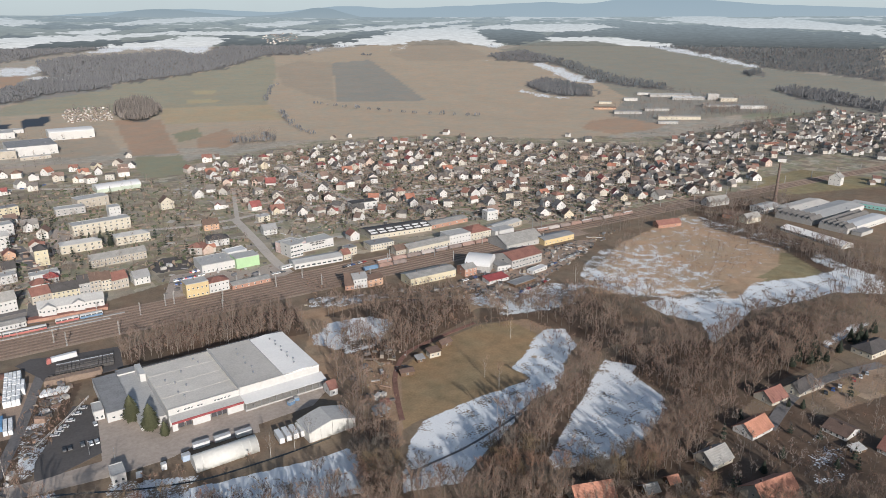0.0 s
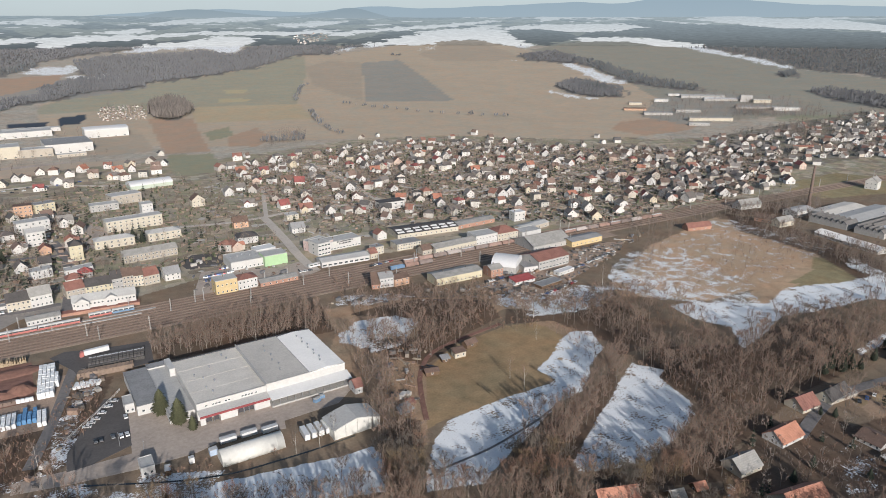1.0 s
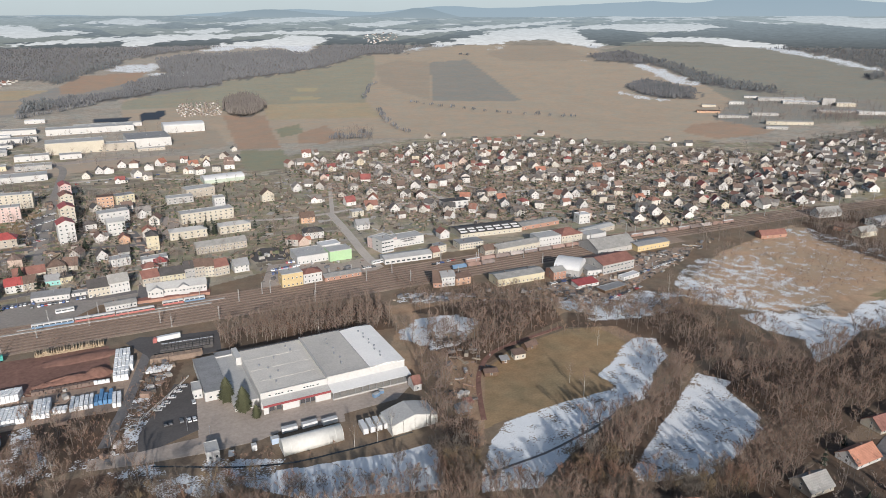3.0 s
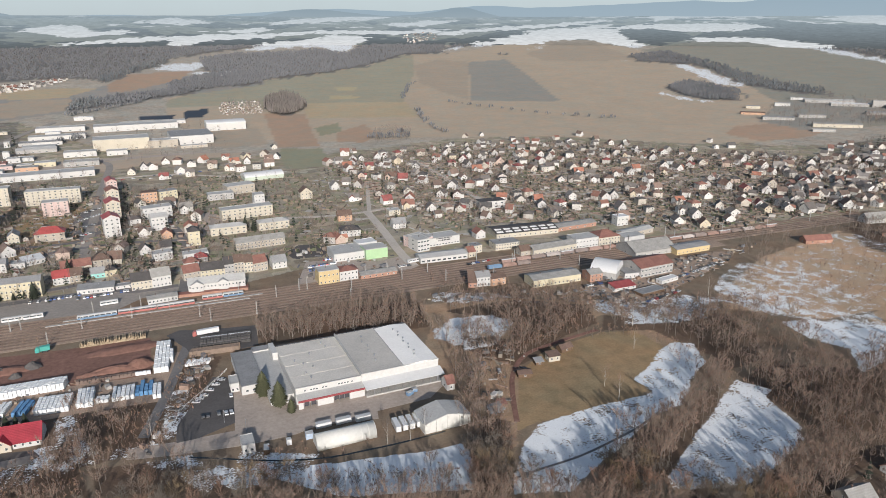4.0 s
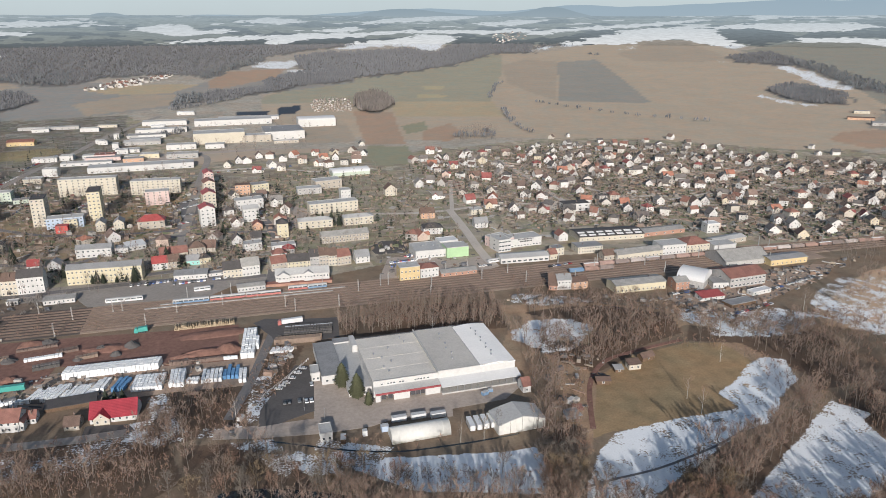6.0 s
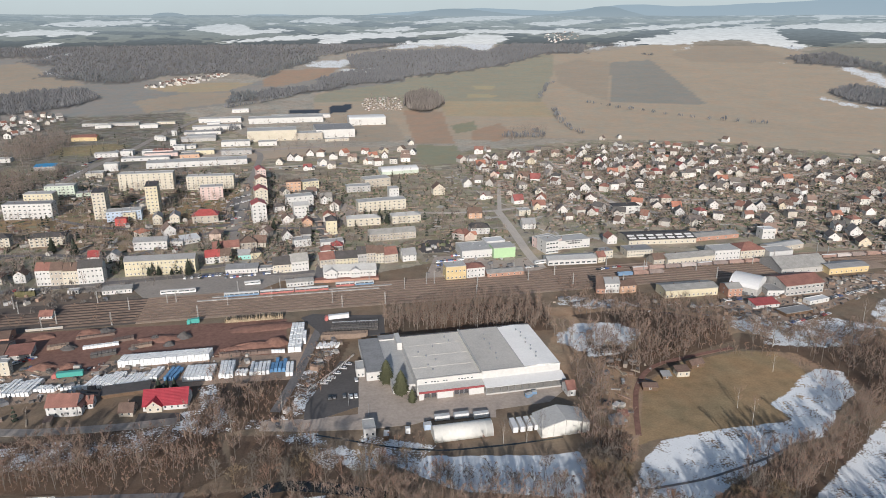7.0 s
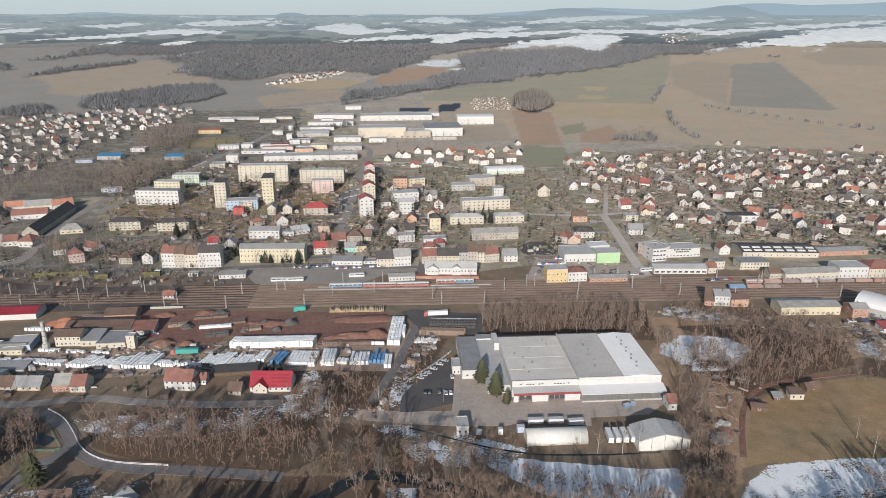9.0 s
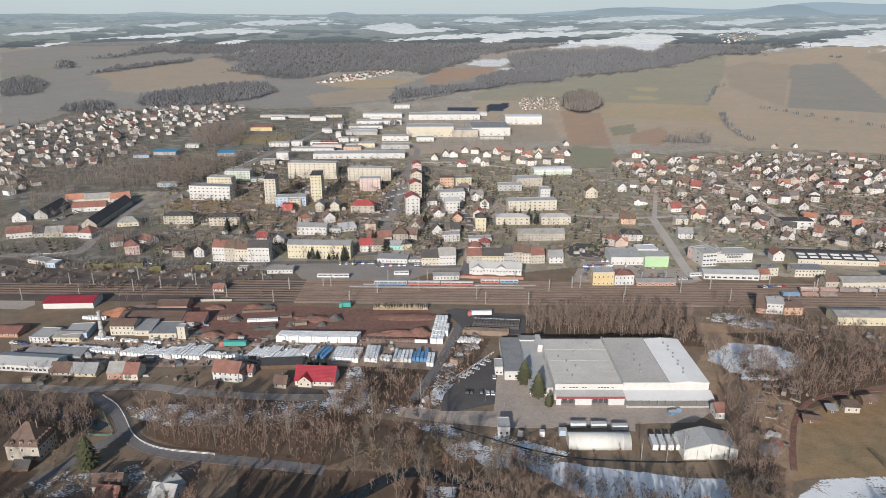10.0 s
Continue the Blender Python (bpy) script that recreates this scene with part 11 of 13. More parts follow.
pallet_row("rows of white-wrapped brick pallets", -37.7, 363.5, -5.1, 7.8, 5.3, 2.0, 15, None, lean=0.16)
pallet_row("rows of white-wrapped brick pallets", -29.6, 362.3, -4.3, 10.7, 14.1, 2.6, 16, None, lean=0.00)
pallet_row("stack of pallets under blue sheeting", -18.3, 363.5, -8.7, 7.9, 13.2, 2.6, 17, BLUEWRAP, lean=-0.05)
pallet_row("rows of white-wrapped brick pallets", -9.8, 356.9, -4.5, 5.1, 14.0, 2.6, 18, None, lean=-0.01)
pallet_row("long roofed stack of white-wrapped brick pallets", -103.5, 388.4, -1.7, 50.9, 8.2, 4.2, 19, None, lean=0.18, even=True)
pallet_row("row of bare brick pallets beside the clay", -47.7, 389.1, -2.9, 30.1, 2.0, 2.2, 20, BRICKRED, lean=0.10, even=True)
pallet_row("rows of white-wrapped brick pallets", -17.6, 387.6, -5.3, 7.6, 1.3, 2.2, 21, None, lean=0.24, even=True)
pallet_row("block of white-wrapped brick pallets in rows", -8.0, 386.4, -5.7, 9.0, 6.0, 3.6, 22, None, lean=-0.02, even=True)
pallet_row("block of white-wrapped brick pallets in rows", -7.4, 391.9, -5.7, 9.0, 5.5, 3.8, 23, None, lean=-0.01, even=True)
pallet_row("block of white-wrapped brick pallets in rows", -6.9, 397.4, -5.6, 9.2, 5.5, 4.0, 24, None, lean=-0.01, even=True)
pallet_row("block of white-wrapped brick pallets in rows", -6.3, 403.0, -6.1, 9.4, 5.5, 4.2, 25, None, lean=-0.02, even=True)
pallet_row("block of white-wrapped brick pallets in rows", -5.7, 409.0, -6.6, 8.8, 5.5, 4.3, 26, None, lean=-0.02, even=True)
pallet_row("block of white-wrapped brick pallets in rows", -5.1, 415.0, -6.5, 8.9, 5.5, 4.3, 27, None, lean=-0.02, even=True)
pallet_row("loose white-wrapped pallets before the kiln", -218.0, 392.0, -6.1, 13.3, 2.2, 1.6, 28, None, lean=-0.15)
pallet_row("loose white-wrapped pallets before the kiln", -200.3, 389.0, -7.4, 11.7, 3.0, 1.6, 29, None, lean=-0.26)
pallet_row("loose white-wrapped pallets before the kiln", -185.0, 387.1, -5.2, 12.1, 2.2, 1.6, 30, None, lean=-0.09)
pallet_row("pale stacked slabs beside the lane", 8.7, 387.9, -6.5, 13.2, 5.6, 1.8, 31, None, lean=0.30)
pallet_row("long stack of weathered boards beside the lorry", 12.3, 399.3, -5.8, 27.8, 4.6, 3.4, 32, BOARDS, lean=0.27, even=True)
pallet_row("long low stack of dark snowy planks", 18.9, 409.6, -5.8, 30.5, 14.1, 1.9, 33, JUNKWOOD, lean=0.06, even=True)
pallet_row("low stack of red bricks in the yard", -36.2, 351.1, -6.6, 6.9, 2.2, 1.8, 34, BRICKRED, lean=0.16, even=True)
pallet_row("white-wrapped pallets beside the blue hall", -240.7, 422.8, -5.8, 15.9, 2.1, 2.2, 35, None, lean=0.60)
pallet_row("grey stacked boards in the clay yard", -150.1, 421.3, 7.5, 12.2, 4, 2.2, 40, BOARDS, even=True)
pallet_row("long stack of pale bricks in the clay yard", -129.3, 417.9, 5.6, 19.5, 3, 1.8, 41, None, even=True)
pallet_row("stacked dark timber in the clay yard", -121.8, 404.2, 10.5, 13.7, 5, 2.0, 42, JUNKWOOD, even=True)
pallet_row("low rows of fired red bricks", -113.2, 423.3, 12.7, 11.8, 5, 1.6, 43, BRICKRED, even=True)
pallet_row("grey stacked boards beside the clay heap", -100.7, 411.6, 11.7, 12.9, 4, 1.8, 44, BOARDS, even=True)
pallet_row("low rows of fired red bricks", -136.8, 433.2, 6.7, 21.4, 3, 1.5, 45, BRICKRED, even=True)
heap("red-brown heap of clay in the brickyard", -27.4, 399.1, 19, 4.5, 3.2, CLAY, 0)
heap("red-brown heap of clay in the brickyard", -15.1, 400.2, 8, 5, 4.6, CLAY, 1)
heap("red-brown heap of clay in the brickyard", -41.2, 397.9, 8, 4, 2.2, CLAY, 2)
heap("red-brown heap of clay in the brickyard", -23.0, 426.9, 24, 7, 1.6, CLAY, 3)
heap("red-brown heap of clay in the brickyard", -84.9, 423.1, 16, 6, 2.2, CLAY, 4)
heap("dark heap of coal slack in the brickyard", -88.5, 423.4, 4.5, 3.5, 3.0, DARKASPHALT, 5)
heap("dark heap of coal slack in the brickyard", -79.1, 413.5, 3.5, 3, 2.6, DARKASPHALT, 6)
heap("dark heap of coal slack in the brickyard", -71.8, 422.9, 5, 4, 3.6, DARKASPHALT, 7)
heap("dark heap of coal slack in the brickyard", -99.6, 412.6, 3, 2.5, 2.0, DARKASPHALT, 8)
heap("dark heap of coal slack in the brickyard", -138.5, 421.9, 5, 4, 2.4, DARKASPHALT, 9)
heap("red-brown heap of clay in the brickyard", -130.5, 442.2, 9, 5, 2.8, CLAY, 10)
heap("red-brown heap of clay in the brickyard", -121.5, 443.1, 6, 4, 2.4, DARKASPHALT, 11)
heap("red-brown heap of clay in the brickyard", -146.4, 398.5, 8, 5, 2.6, CLAY, 12)
heap("red-brown heap of clay in the brickyard", -131.6, 396.7, 5, 4, 2.2, CLAY, 13)
heap("red-brown heap of clay in the brickyard", -157.7, 441.7, 7, 4, 2.2, CLAY, 14)
heap("red-brown heap of clay in the brickyard", -203.6, 440.2, 16, 6, 3.6, BRICKRED, 15)
railing("pale wire fence beside the car park", [(1, 335.9), (9.8, 346.8), (20.2, 359.6), (30.3, 373.6)], 1.3, 3.0, FRAME, "fence")
lorry("teal tipper lorry in the clay yard", -69.5, 442.4, 3, TEALPAINT, TEALPAINT, 5.5)
hedge("tall olive-green clipped hedge beside the tracks", [(-285.7, 522.7), (-265.9, 524.1), (-241.4, 525.4)], 4.0, 2.6, 0)
hedge("tall olive-green clipped hedge beside the tracks", [(-233.7, 517.5), (-223.8, 517.5)], 4.0, 2.6, 1)
hedge("tall olive-green clipped hedge beside the tracks", [(-198.5, 520.1), (-185.4, 520.1)], 4.0, 2.6, 2)
heap("jagged heap of broken orange bricks", -215.7, 431.8, 17, 6.5, 5.0, RUBBLE, 77, "rubble_heap", "rubble")
heap("jagged heap of broken orange bricks", -204.1, 429.9, 8, 5, 4.2, RUBBLE, 79, "rubble_heap", "rubble")
log_pile("pile of pale cut logs beside the tracks", -47.7, 438.9, -1, 37, 3.6, 4.5, 2)
GREENRAIL = stuff_mat("green_painted_rail", (0.12, 0.25, 0.19), 0.6, 1.0, 0.2, 0.15, 0.0)
railing("pale concrete bridge parapet along the road", [(-180.5, 323.7), (-169.1, 314.6), (-159.4, 302.3), (-150.1, 288.9), (-140.7, 280.4), (-128, 274.9), (-104.8, 271.2)], 1.1, 3.0, FRAME)
railing("green painted steel bridge railing", [(-174.1, 309.3), (-167, 298.9), (-159.2, 287.6), (-164.5, 286.2), (-170.3, 287.3)], 1.1, 3.0, GREENRAIL)
railing("white posts along the curving road", [(-349.4, 555), (-329.4, 557.9), (-318.8, 565.5), (-319.2, 586.1)], 0.9, 6.0, FRAME, "guard_rail", 1)
lamps([(22, 317.7), (30.7, 305.1)])
lamps([(-165.7, 540.5), (-141.3, 536.3), (-112.1, 529.5), (-85.5, 536.3), (-61.6, 529.5), (-39, 535), (-15.7, 532.2), (-211.9, 532.2), (-239.9, 529.4), (-312.3, 543.4)])
lamps([(-303.3, 755.7), (-291.8, 821.1), (-279.9, 905.8), (-264.3, 1006.2), (-246.9, 1101.8), (-224.9, 1214.3)], 60)
homes([(482, 506, 68, 2, 0.98), (491, 483, -26, 0, 0.95), (590, 498, -24, 1, 0.92), (623, 497, 56, 2, 0.91), (628, 510, -10, 5, 0.94), (639, 486, 91, 0, 1.08), (682, 475, -34, 0, 1.11), (851, 509, -36, 2, 0.99), (442, 539, 84, 1, 1.02), (457, 566, -10, 6, 1.08), (480, 550, -17, 4, 0.88), (507, 531, -20, 5, 0.90), (508, 512, -21, 0, 1.00), (531, 561, -3, 5, 0.95), (535, 542, -6, 3, 1.03), (596, 532, 71, 5, 0.93), (597, 515, -32, 6, 1.07), (658, 561, -29, 7, 1.08)])
homes([(662, 521, -16, 2, 1.03), (691, 519, -40, 1, 1.11), (746, 519, -3, 2, 0.89), (750, 536, 58, 3, 1.09), (778, 525, -12, 1, 0.99), (795, 537, -32, 4, 1.00), (817, 532, -28, 5, 0.89), (863, 546, -32, 6, 1.05), (905, 517, -27, 1, 1.08), (-26, 626, -21, 1, 0.96), (-23, 604, 80, 0, 1.03), (-5, 614, 6, 6, 1.05), (146, 582, -35, 3, 1.03), (160, 585, 97, 2, 0.97), (323, 619, -23, 5, 1.04), (357, 580, 53, 3, 0.94), (383, 576, -2, 2, 1.06), (387, 612, -26, 7, 0.89)])
homes([(413, 610, 92, 3, 0.92), (422, 591, 58, 4, 1.02), (436, 627, -14, 1, 0.97), (466, 606, -18, 7, 1.09), (481, 612, -35, 6, 1.11), (499, 583, 78, 4, 1.02), (509, 610, -38, 2, 1.07), (530, 597, -22, 3, 0.96), (560, 628, 79, 0, 0.90), (584, 575, 77, 2, 0.91), (607, 608, -10, 3, 1.01), (635, 596, 0, 7, 1.09), (640, 573, -20, 1, 0.99), (666, 616, -41, 3, 0.95), (690, 582, -42, 1, 1.07), (717, 624, 42, 1, 0.90), (735, 571, -22, 7, 1.03), (758, 610, -10, 3, 1.12)])
homes([(762, 581, -27, 6, 0.98), (775, 593, -17, 5, 1.06), (813, 623, 43, 5, 1.07), (815, 595, -20, 5, 1.06), (844, 608, -31, 2, 1.12), (-132, 651, 41, 3, 0.95), (-111, 654, 21, 7, 1.07), (-63, 634, 82, 3, 1.01), (-1, 679, 98, 2, 0.93), (40, 675, 87, 5, 0.95), (255, 666, -8, 2, 1.09), (273, 645, -12, 0, 0.96), (294, 642, 96, 3, 0.91), (305, 635, 66, 2, 0.92), (327, 686, 66, 5, 0.98), (368, 655, 57, 1, 0.95), (386, 662, -10, 4, 0.91), (399, 659, -6, 3, 1.05)])
homes([(401, 635, 79, 0, 0.93), (525, 640, -46, 2, 0.94), (525, 680, -31, 3, 1.06), (594, 687, -12, 5, 0.88), (660, 641, 31, 2, 0.95), (736, 639, -20, 3, 0.95), (750, 674, -16, 3, 0.89), (773, 668, -13, 0, 1.04), (790, 653, 50, 7, 1.11), (807, 661, -54, 2, 1.09), (-12, 716, 5, 3, 1.00), (38, 743, 5, 5, 1.11), (44, 708, -17, 1, 1.09), (212, 722, -16, 2, 0.94), (247, 699, 95, 0, 1.00), (266, 691, -24, 7, 1.03), (284, 731, 72, 2, 1.00), (305, 696, -46, 1, 0.97)])
homes([(335, 730, -34, 7, 1.07), (364, 728, 59, 3, 1.02), (377, 699, -13, 7, 0.91), (378, 736, 89, 4, 1.10), (394, 749, 96, 1, 0.93), (407, 735, -20, 4, 0.89), (481, 711, 57, 2, 0.89), (486, 699, -29, 2, 1.04), (511, 690, -21, 5, 1.00), (516, 731, -14, 5, 1.06), (531, 718, 56, 1, 0.96), (556, 704, -30, 5, 1.06), (581, 709, -22, 6, 1.05), (608, 726, 79, 7, 0.94), (620, 691, -5, 5, 0.93), (646, 720, -27, 0, 1.09), (662, 709, 89, 2, 0.99), (690, 715, 44, 2, 0.94)])
homes([(715, 746, -28, 0, 0.92), (719, 722, 56, 2, 0.98), (737, 692, 38, 3, 1.11), (-4, 784, 18, 1, 0.96), (17, 767, -16, 2, 1.03), (29, 789, 103, 7, 0.90), (208, 782, -3, 7, 1.04), (233, 805, 69, 0, 0.89), (269, 758, -3, 3, 0.90), (285, 807, -35, 2, 1.08), (303, 793, 67, 0, 1.07), (322, 792, -32, 3, 1.04), (367, 763, -4, 1, 0.91), (373, 798, 95, 0, 0.97), (406, 804, -14, 2, 1.06), (442, 771, 4, 5, 0.97), (454, 806, 73, 2, 0.98), (463, 791, -2, 3, 1.04)])
homes([(476, 777, 4, 0, 0.90), (489, 769, -14, 4, 1.06), (507, 779, 83, 1, 1.06), (526, 794, 57, 3, 1.00), (536, 770, 82, 2, 1.06), (561, 780, -25, 2, 0.92), (567, 763, 49, 5, 0.93), (595, 781, -43, 3, 0.95), (634, 781, 71, 4, 0.90), (651, 807, -41, 2, 1.05), (673, 775, -35, 7, 1.06), (252, 857, -7, 4, 0.92), (259, 829, 72, 5, 0.90), (275, 822, 113, 4, 0.96), (299, 812, 72, 3, 0.97), (338, 853, -25, 7, 0.96), (397, 853, 74, 3, 1.04), (410, 837, 10, 6, 1.09)])
homes([(416, 870, -30, 0, 1.12), (429, 824, 82, 5, 1.06), (440, 830, -8, 5, 1.08), (458, 837, -17, 0, 1.10), (493, 827, 76, 3, 1.04), (519, 824, 87, 5, 0.98), (536, 857, -13, 1, 1.06), (538, 838, -20, 0, 0.94), (583, 843, 62, 3, 1.10), (628, 821, 37, 2, 1.11), (25, 925, -8, 2, 0.91), (253, 876, 7, 7, 0.99), (256, 895, -5, 2, 1.03), (281, 876, -1, 5, 0.98), (334, 904, 90, 5, 1.07), (338, 874, -43, 3, 0.93), (387, 899, -43, 5, 0.97), (416, 930, -12, 6, 0.98)])
homes([(420, 902, 72, 3, 0.94), (437, 894, -3, 1, 0.90), (482, 899, -17, 7, 0.94), (510, 873, 4, 5, 1.01), (526, 882, 65, 5, 1.01), (-12, 971, -14, 0, 0.92), (51, 959, 103, 2, 1.09), (57, 930, -8, 5, 0.95), (89, 972, -9, 5, 1.07), (108, 948, -30, 2, 1.06), (121, 988, 8, 2, 1.02), (122, 934, 11, 3, 1.11), (137, 985, -8, 6, 1.08), (143, 942, -17, 4, 1.08), (168, 988, -5, 5, 0.96), (169, 957, 85, 1, 1.10), (243, 934, 103, 5, 1.02), (261, 940, 90, 7, 0.90)])
homes([(279, 989, -16, 5, 1.09), (289, 938, -11, 1, 0.89), (314, 941, -7, 6, 1.10), (336, 966, 92, 3, 1.06), (350, 950, 10, 3, 1.00), (382, 942, -6, 5, 1.00), (4, 997, 2, 6, 1.07), (18, 999, 101, 5, 0.95), (33, 1027, 4, 0, 0.96), (54, 1023, 76, 3, 1.10), (68, 998, 83, 5, 0.91), (78, 1018, -46, 0, 1.04), (113, 1026, -18, 5, 0.89), (145, 1029, 110, 5, 0.90), (181, 1005, -24, 0, 0.89)])
homes_done()
cars_done()
for o in (MAST, LAMP):
    for c in list(o.children_recursive) + [o]:
        bpy.data.objects.remove(c)
far_spots = []
far_spots += list(scatter([(-788, 1235.7), (-722.6, 1302.2), (-673.9, 1428.8), (-581.4, 1490), (-437, 1532.6), (-396.9, 1427.5), (-464.5, 1175.5), (-481.1, 1099), (-466.4, 966.7), (-500.3, 908.5), (-569.3, 873.3)], 27, 3))
far_spots += list(scatter([(-635.8, 908.3), (-525.7, 873.3), (-454.5, 781.4), (-535.2, 754.6)], 27, 4))
far_spots += list(scatter([(1015.8, 612.6), (1177.5, 640.8), (1501.9, 632.9), (1489.2, 555.8), (1101.6, 399.9), (1036.2, 524.7)], 30, 6))
far_spots += list(scatter([(898.1, 421.5), (1037.3, 401.6), (927.4, 355.1), (866.8, 379)], 24, 8))
far_spots += list(scatter([(-351.9, 1884.3), (-286.6, 2071.4), (-147.7, 2215.9), (-160.1, 2144.2), (-227.7, 1985), (-283.8, 1934.3)], 18, 9))
far_spots += list(scatter([(1263, 3353), (1427, 3484), (1478, 3390), (1295, 3026), (1153, 2980)], 42, 10))
far_spots += [(271, 625), (468, 827), (618, 934), (551, 853), (443, 929), (634, 559), (465, 622), (656, 586), (893, 613), (711, 821), (471, 911), (413, 787), (921, 646), (893, 666), (529, 491), (676, 744), (957, 602), (629, 705), (703, 853), (572, 665), (454, 885), (323, 745), (379, 644), (750, 637), (618, 617), (930, 617), (562, 978), (748, 591), (317, 908), (547, 822), (541, 790), (653, 627), (306, 875), (541, 634), (281, 952), (651, 834), (676, 849), (490, 801), (863, 698), (237, 784)]
far_spots += [(505, 714), (646, 883), (828, 746), (245, 729), (560, 535), (329, 952), (450, 590), (489, 848), (382, 591), (314, 647), (775, 761), (917, 673), (592, 964), (644, 946), (549, 506), (379, 887), (835, 724), (670, 792), (759, 704), (719, 893), (840, 684), (842, 631), (313, 599), (747, 659), (531, 623), (981, 701), (715, 562), (802, 605), (507, 993), (415, 753), (270, 919), (690, 871), (534, 941), (964, 693), (500, 971), (519, 973), (275, 895), (430, 850), (300, 894), (954, 679)]
far_spots += [(347, 611), (575, 798), (303, 829), (471, 869), (537, 574), (774, 636), (326, 824), (694, 491), (563, 590), (559, 918), (316, 774), (614, 557), (726, 494), (618, 773), (779, 808), (429, 952), (503, 915), (170, 1034), (618, 848), (569, 881), (298, 1007), (870, 591), (371, 987), (462, 950), (778, 715), (536, 916), (819, 678), (418, 983), (769, 743), (483, 959), (661, 846), (861, 643), (849, 659), (715, 804), (689, 828), (812, 709), (649, 864), (626, 884), (445, 989), (804, 730)]
far_spots += [(610, 901), (744, 798), (893, 627), (877, 661), (847, 700), (480, 992), (461, 1004), (740, 823), (194, 1091), (594, 937), (903, 649), (812, 761), (520, 988), (635, 923), (841, 740), (862, 719), (894, 685), (544, 990), (672, 915), (972, 599), (584, 982), (699, 909), (605, 980), (571, 1004), (952, 660), (826, 812), (929, 701), (966, 649), (731, 912), (852, 806), (644, 985), (698, 948), (512, 1062), (1012, 640), (545, 1067), (1081, 518), (1012, 658), (968, 722), (1064, 576), (856, 856)]
far_spots += [(698, 995), (1002, 729), (1126, 529), (1072, 643), (1033, 739), (1106, 649), (1158, 576), (1186, 523), (1150, 615), (1106, 697), (1214, 564), (1182, 659), (1255, 565), (1253, 653), (1316, 571), (1364, 583), (1394, 664)]
far_spots += list(scatter([(630.2, 532.4), (749.0, 602.1), (832.8, 611.1), (900.0, 535.0), (819.0, 476.5), (710.6, 462.7), (644.3, 482.6)], 21, 14))
far_spots += list(scatter([(1020.3, 748.6), (1184.3, 754.1), (1362.3, 752.9), (1499.1, 751.7), (1435.1, 602.7), (1064.9, 436.7), (1075.2, 511.2), (966.2, 523.8), (891.7, 521.4), (874.4, 562.1), (945.1, 664.8)], 29, 15))
far_homes(far_spots)
town_sheds(list(scatter([(235.3, 935.4), (456.1, 1007.7), (637.4, 957.8), (779, 784), (959.4, 654.5), (962.6, 579), (687.4, 469), (479.9, 477.2), (342.7, 577.3), (268.7, 604.1), (224.8, 742.1)], 21, 91)) + list(scatter([(-413.8, 1007.3), (-227.9, 972.3), (-56.8, 940.1), (54.7, 817.8), (37.9, 533.4), (-75.3, 554.8), (-245.7, 560.3)], 24, 92)) + list(scatter([(-250.5, 359.6), (-132.4, 354.7), (-111.4, 326.3), (-174.2, 333), (-235.3, 333.8)], 18, 93)))
town_fences(list(scatter([(235.3, 935.4), (456.1, 1007.7), (637.4, 957.8), (779, 784), (959.4, 654.5), (962.6, 579), (687.4, 469), (479.9, 477.2), (342.7, 577.3), (268.7, 604.1), (224.8, 742.1)], 12, 94)) + list(scatter([(-87.6, 673.2), (54.7, 817.8), (37.9, 533.4), (-75.3, 554.8)], 18, 95)))
garden_plots(list(scatter([(235.3, 935.4), (456.1, 1007.7), (637.4, 957.8), (779, 784), (959.4, 654.5), (962.6, 579), (687.4, 469), (479.9, 477.2), (342.7, 577.3), (268.7, 604.1), (224.8, 742.1)], 12, 101)) + list(scatter([(-413.8, 1007.3), (-227.9, 972.3), (-56.8, 940.1), (54.7, 817.8), (37.9, 533.4), (-75.3, 554.8), (-245.7, 560.3)], 15, 102)) + list(scatter([(123.3, 609.4), (218.6, 902.4), (395, 1020.1), (488.2, 928.2), (406.8, 533.1), (296, 558), (198.7, 542.3), (130.6, 553.6)], 13, 103)))
hedges(list(scatter([(235.3, 935.4), (456.1, 1007.7), (637.4, 957.8), (779, 784), (959.4, 654.5), (962.6, 579), (687.4, 469), (479.9, 477.2), (342.7, 577.3), (268.7, 604.1), (224.8, 742.1)], 11, 104)) + list(scatter([(-413.8, 1007.3), (-227.9, 972.3), (-56.8, 940.1), (54.7, 817.8), (37.9, 533.4), (-75.3, 554.8), (-245.7, 560.3)], 12, 105)) + list(scatter([(-75.3, 554.8), (-76.8, 671.2), (-25.4, 832.9), (62.3, 917.7), (181.2, 934.3), (201.8, 790.1), (143.7, 558.3), (63.1, 550.3), (-30.1, 546.2)], 11, 106)) + list(scatter([(123.3, 609.4), (218.6, 902.4), (395, 1020.1), (488.2, 928.2), (406.8, 533.1), (296, 558), (198.7, 542.3), (130.6, 553.6)], 17, 107)))
clutter_spots = []
clutter_spots += list(scatter([(289.7, 400.2), (341.6, 421.2), (444.3, 424.8), (497.8, 426.5), (450.7, 406.2), (407.7, 387.1), (313, 352.5), (285.7, 380.3)], 4.6, 111))
clutter_spots += list(scatter([(177.2, 436.6), (255, 407.1), (291.6, 395.7), (313, 352.5), (250.1, 383.7), (171.1, 421.7)], 6, 112))
clutter_spots += list(scatter([(178.6, 488.1), (243.8, 488), (336.6, 477.3), (426, 452.5), (367.8, 448.1), (238.3, 466.5)], 7, 113))
clutter_spots += list(scatter([(-267, 387.4), (-155.3, 393.8), (-28.7, 400.4), (-23.2, 363.6), (-184, 355.3), (-254.7, 366.5)], 4.5, 114))
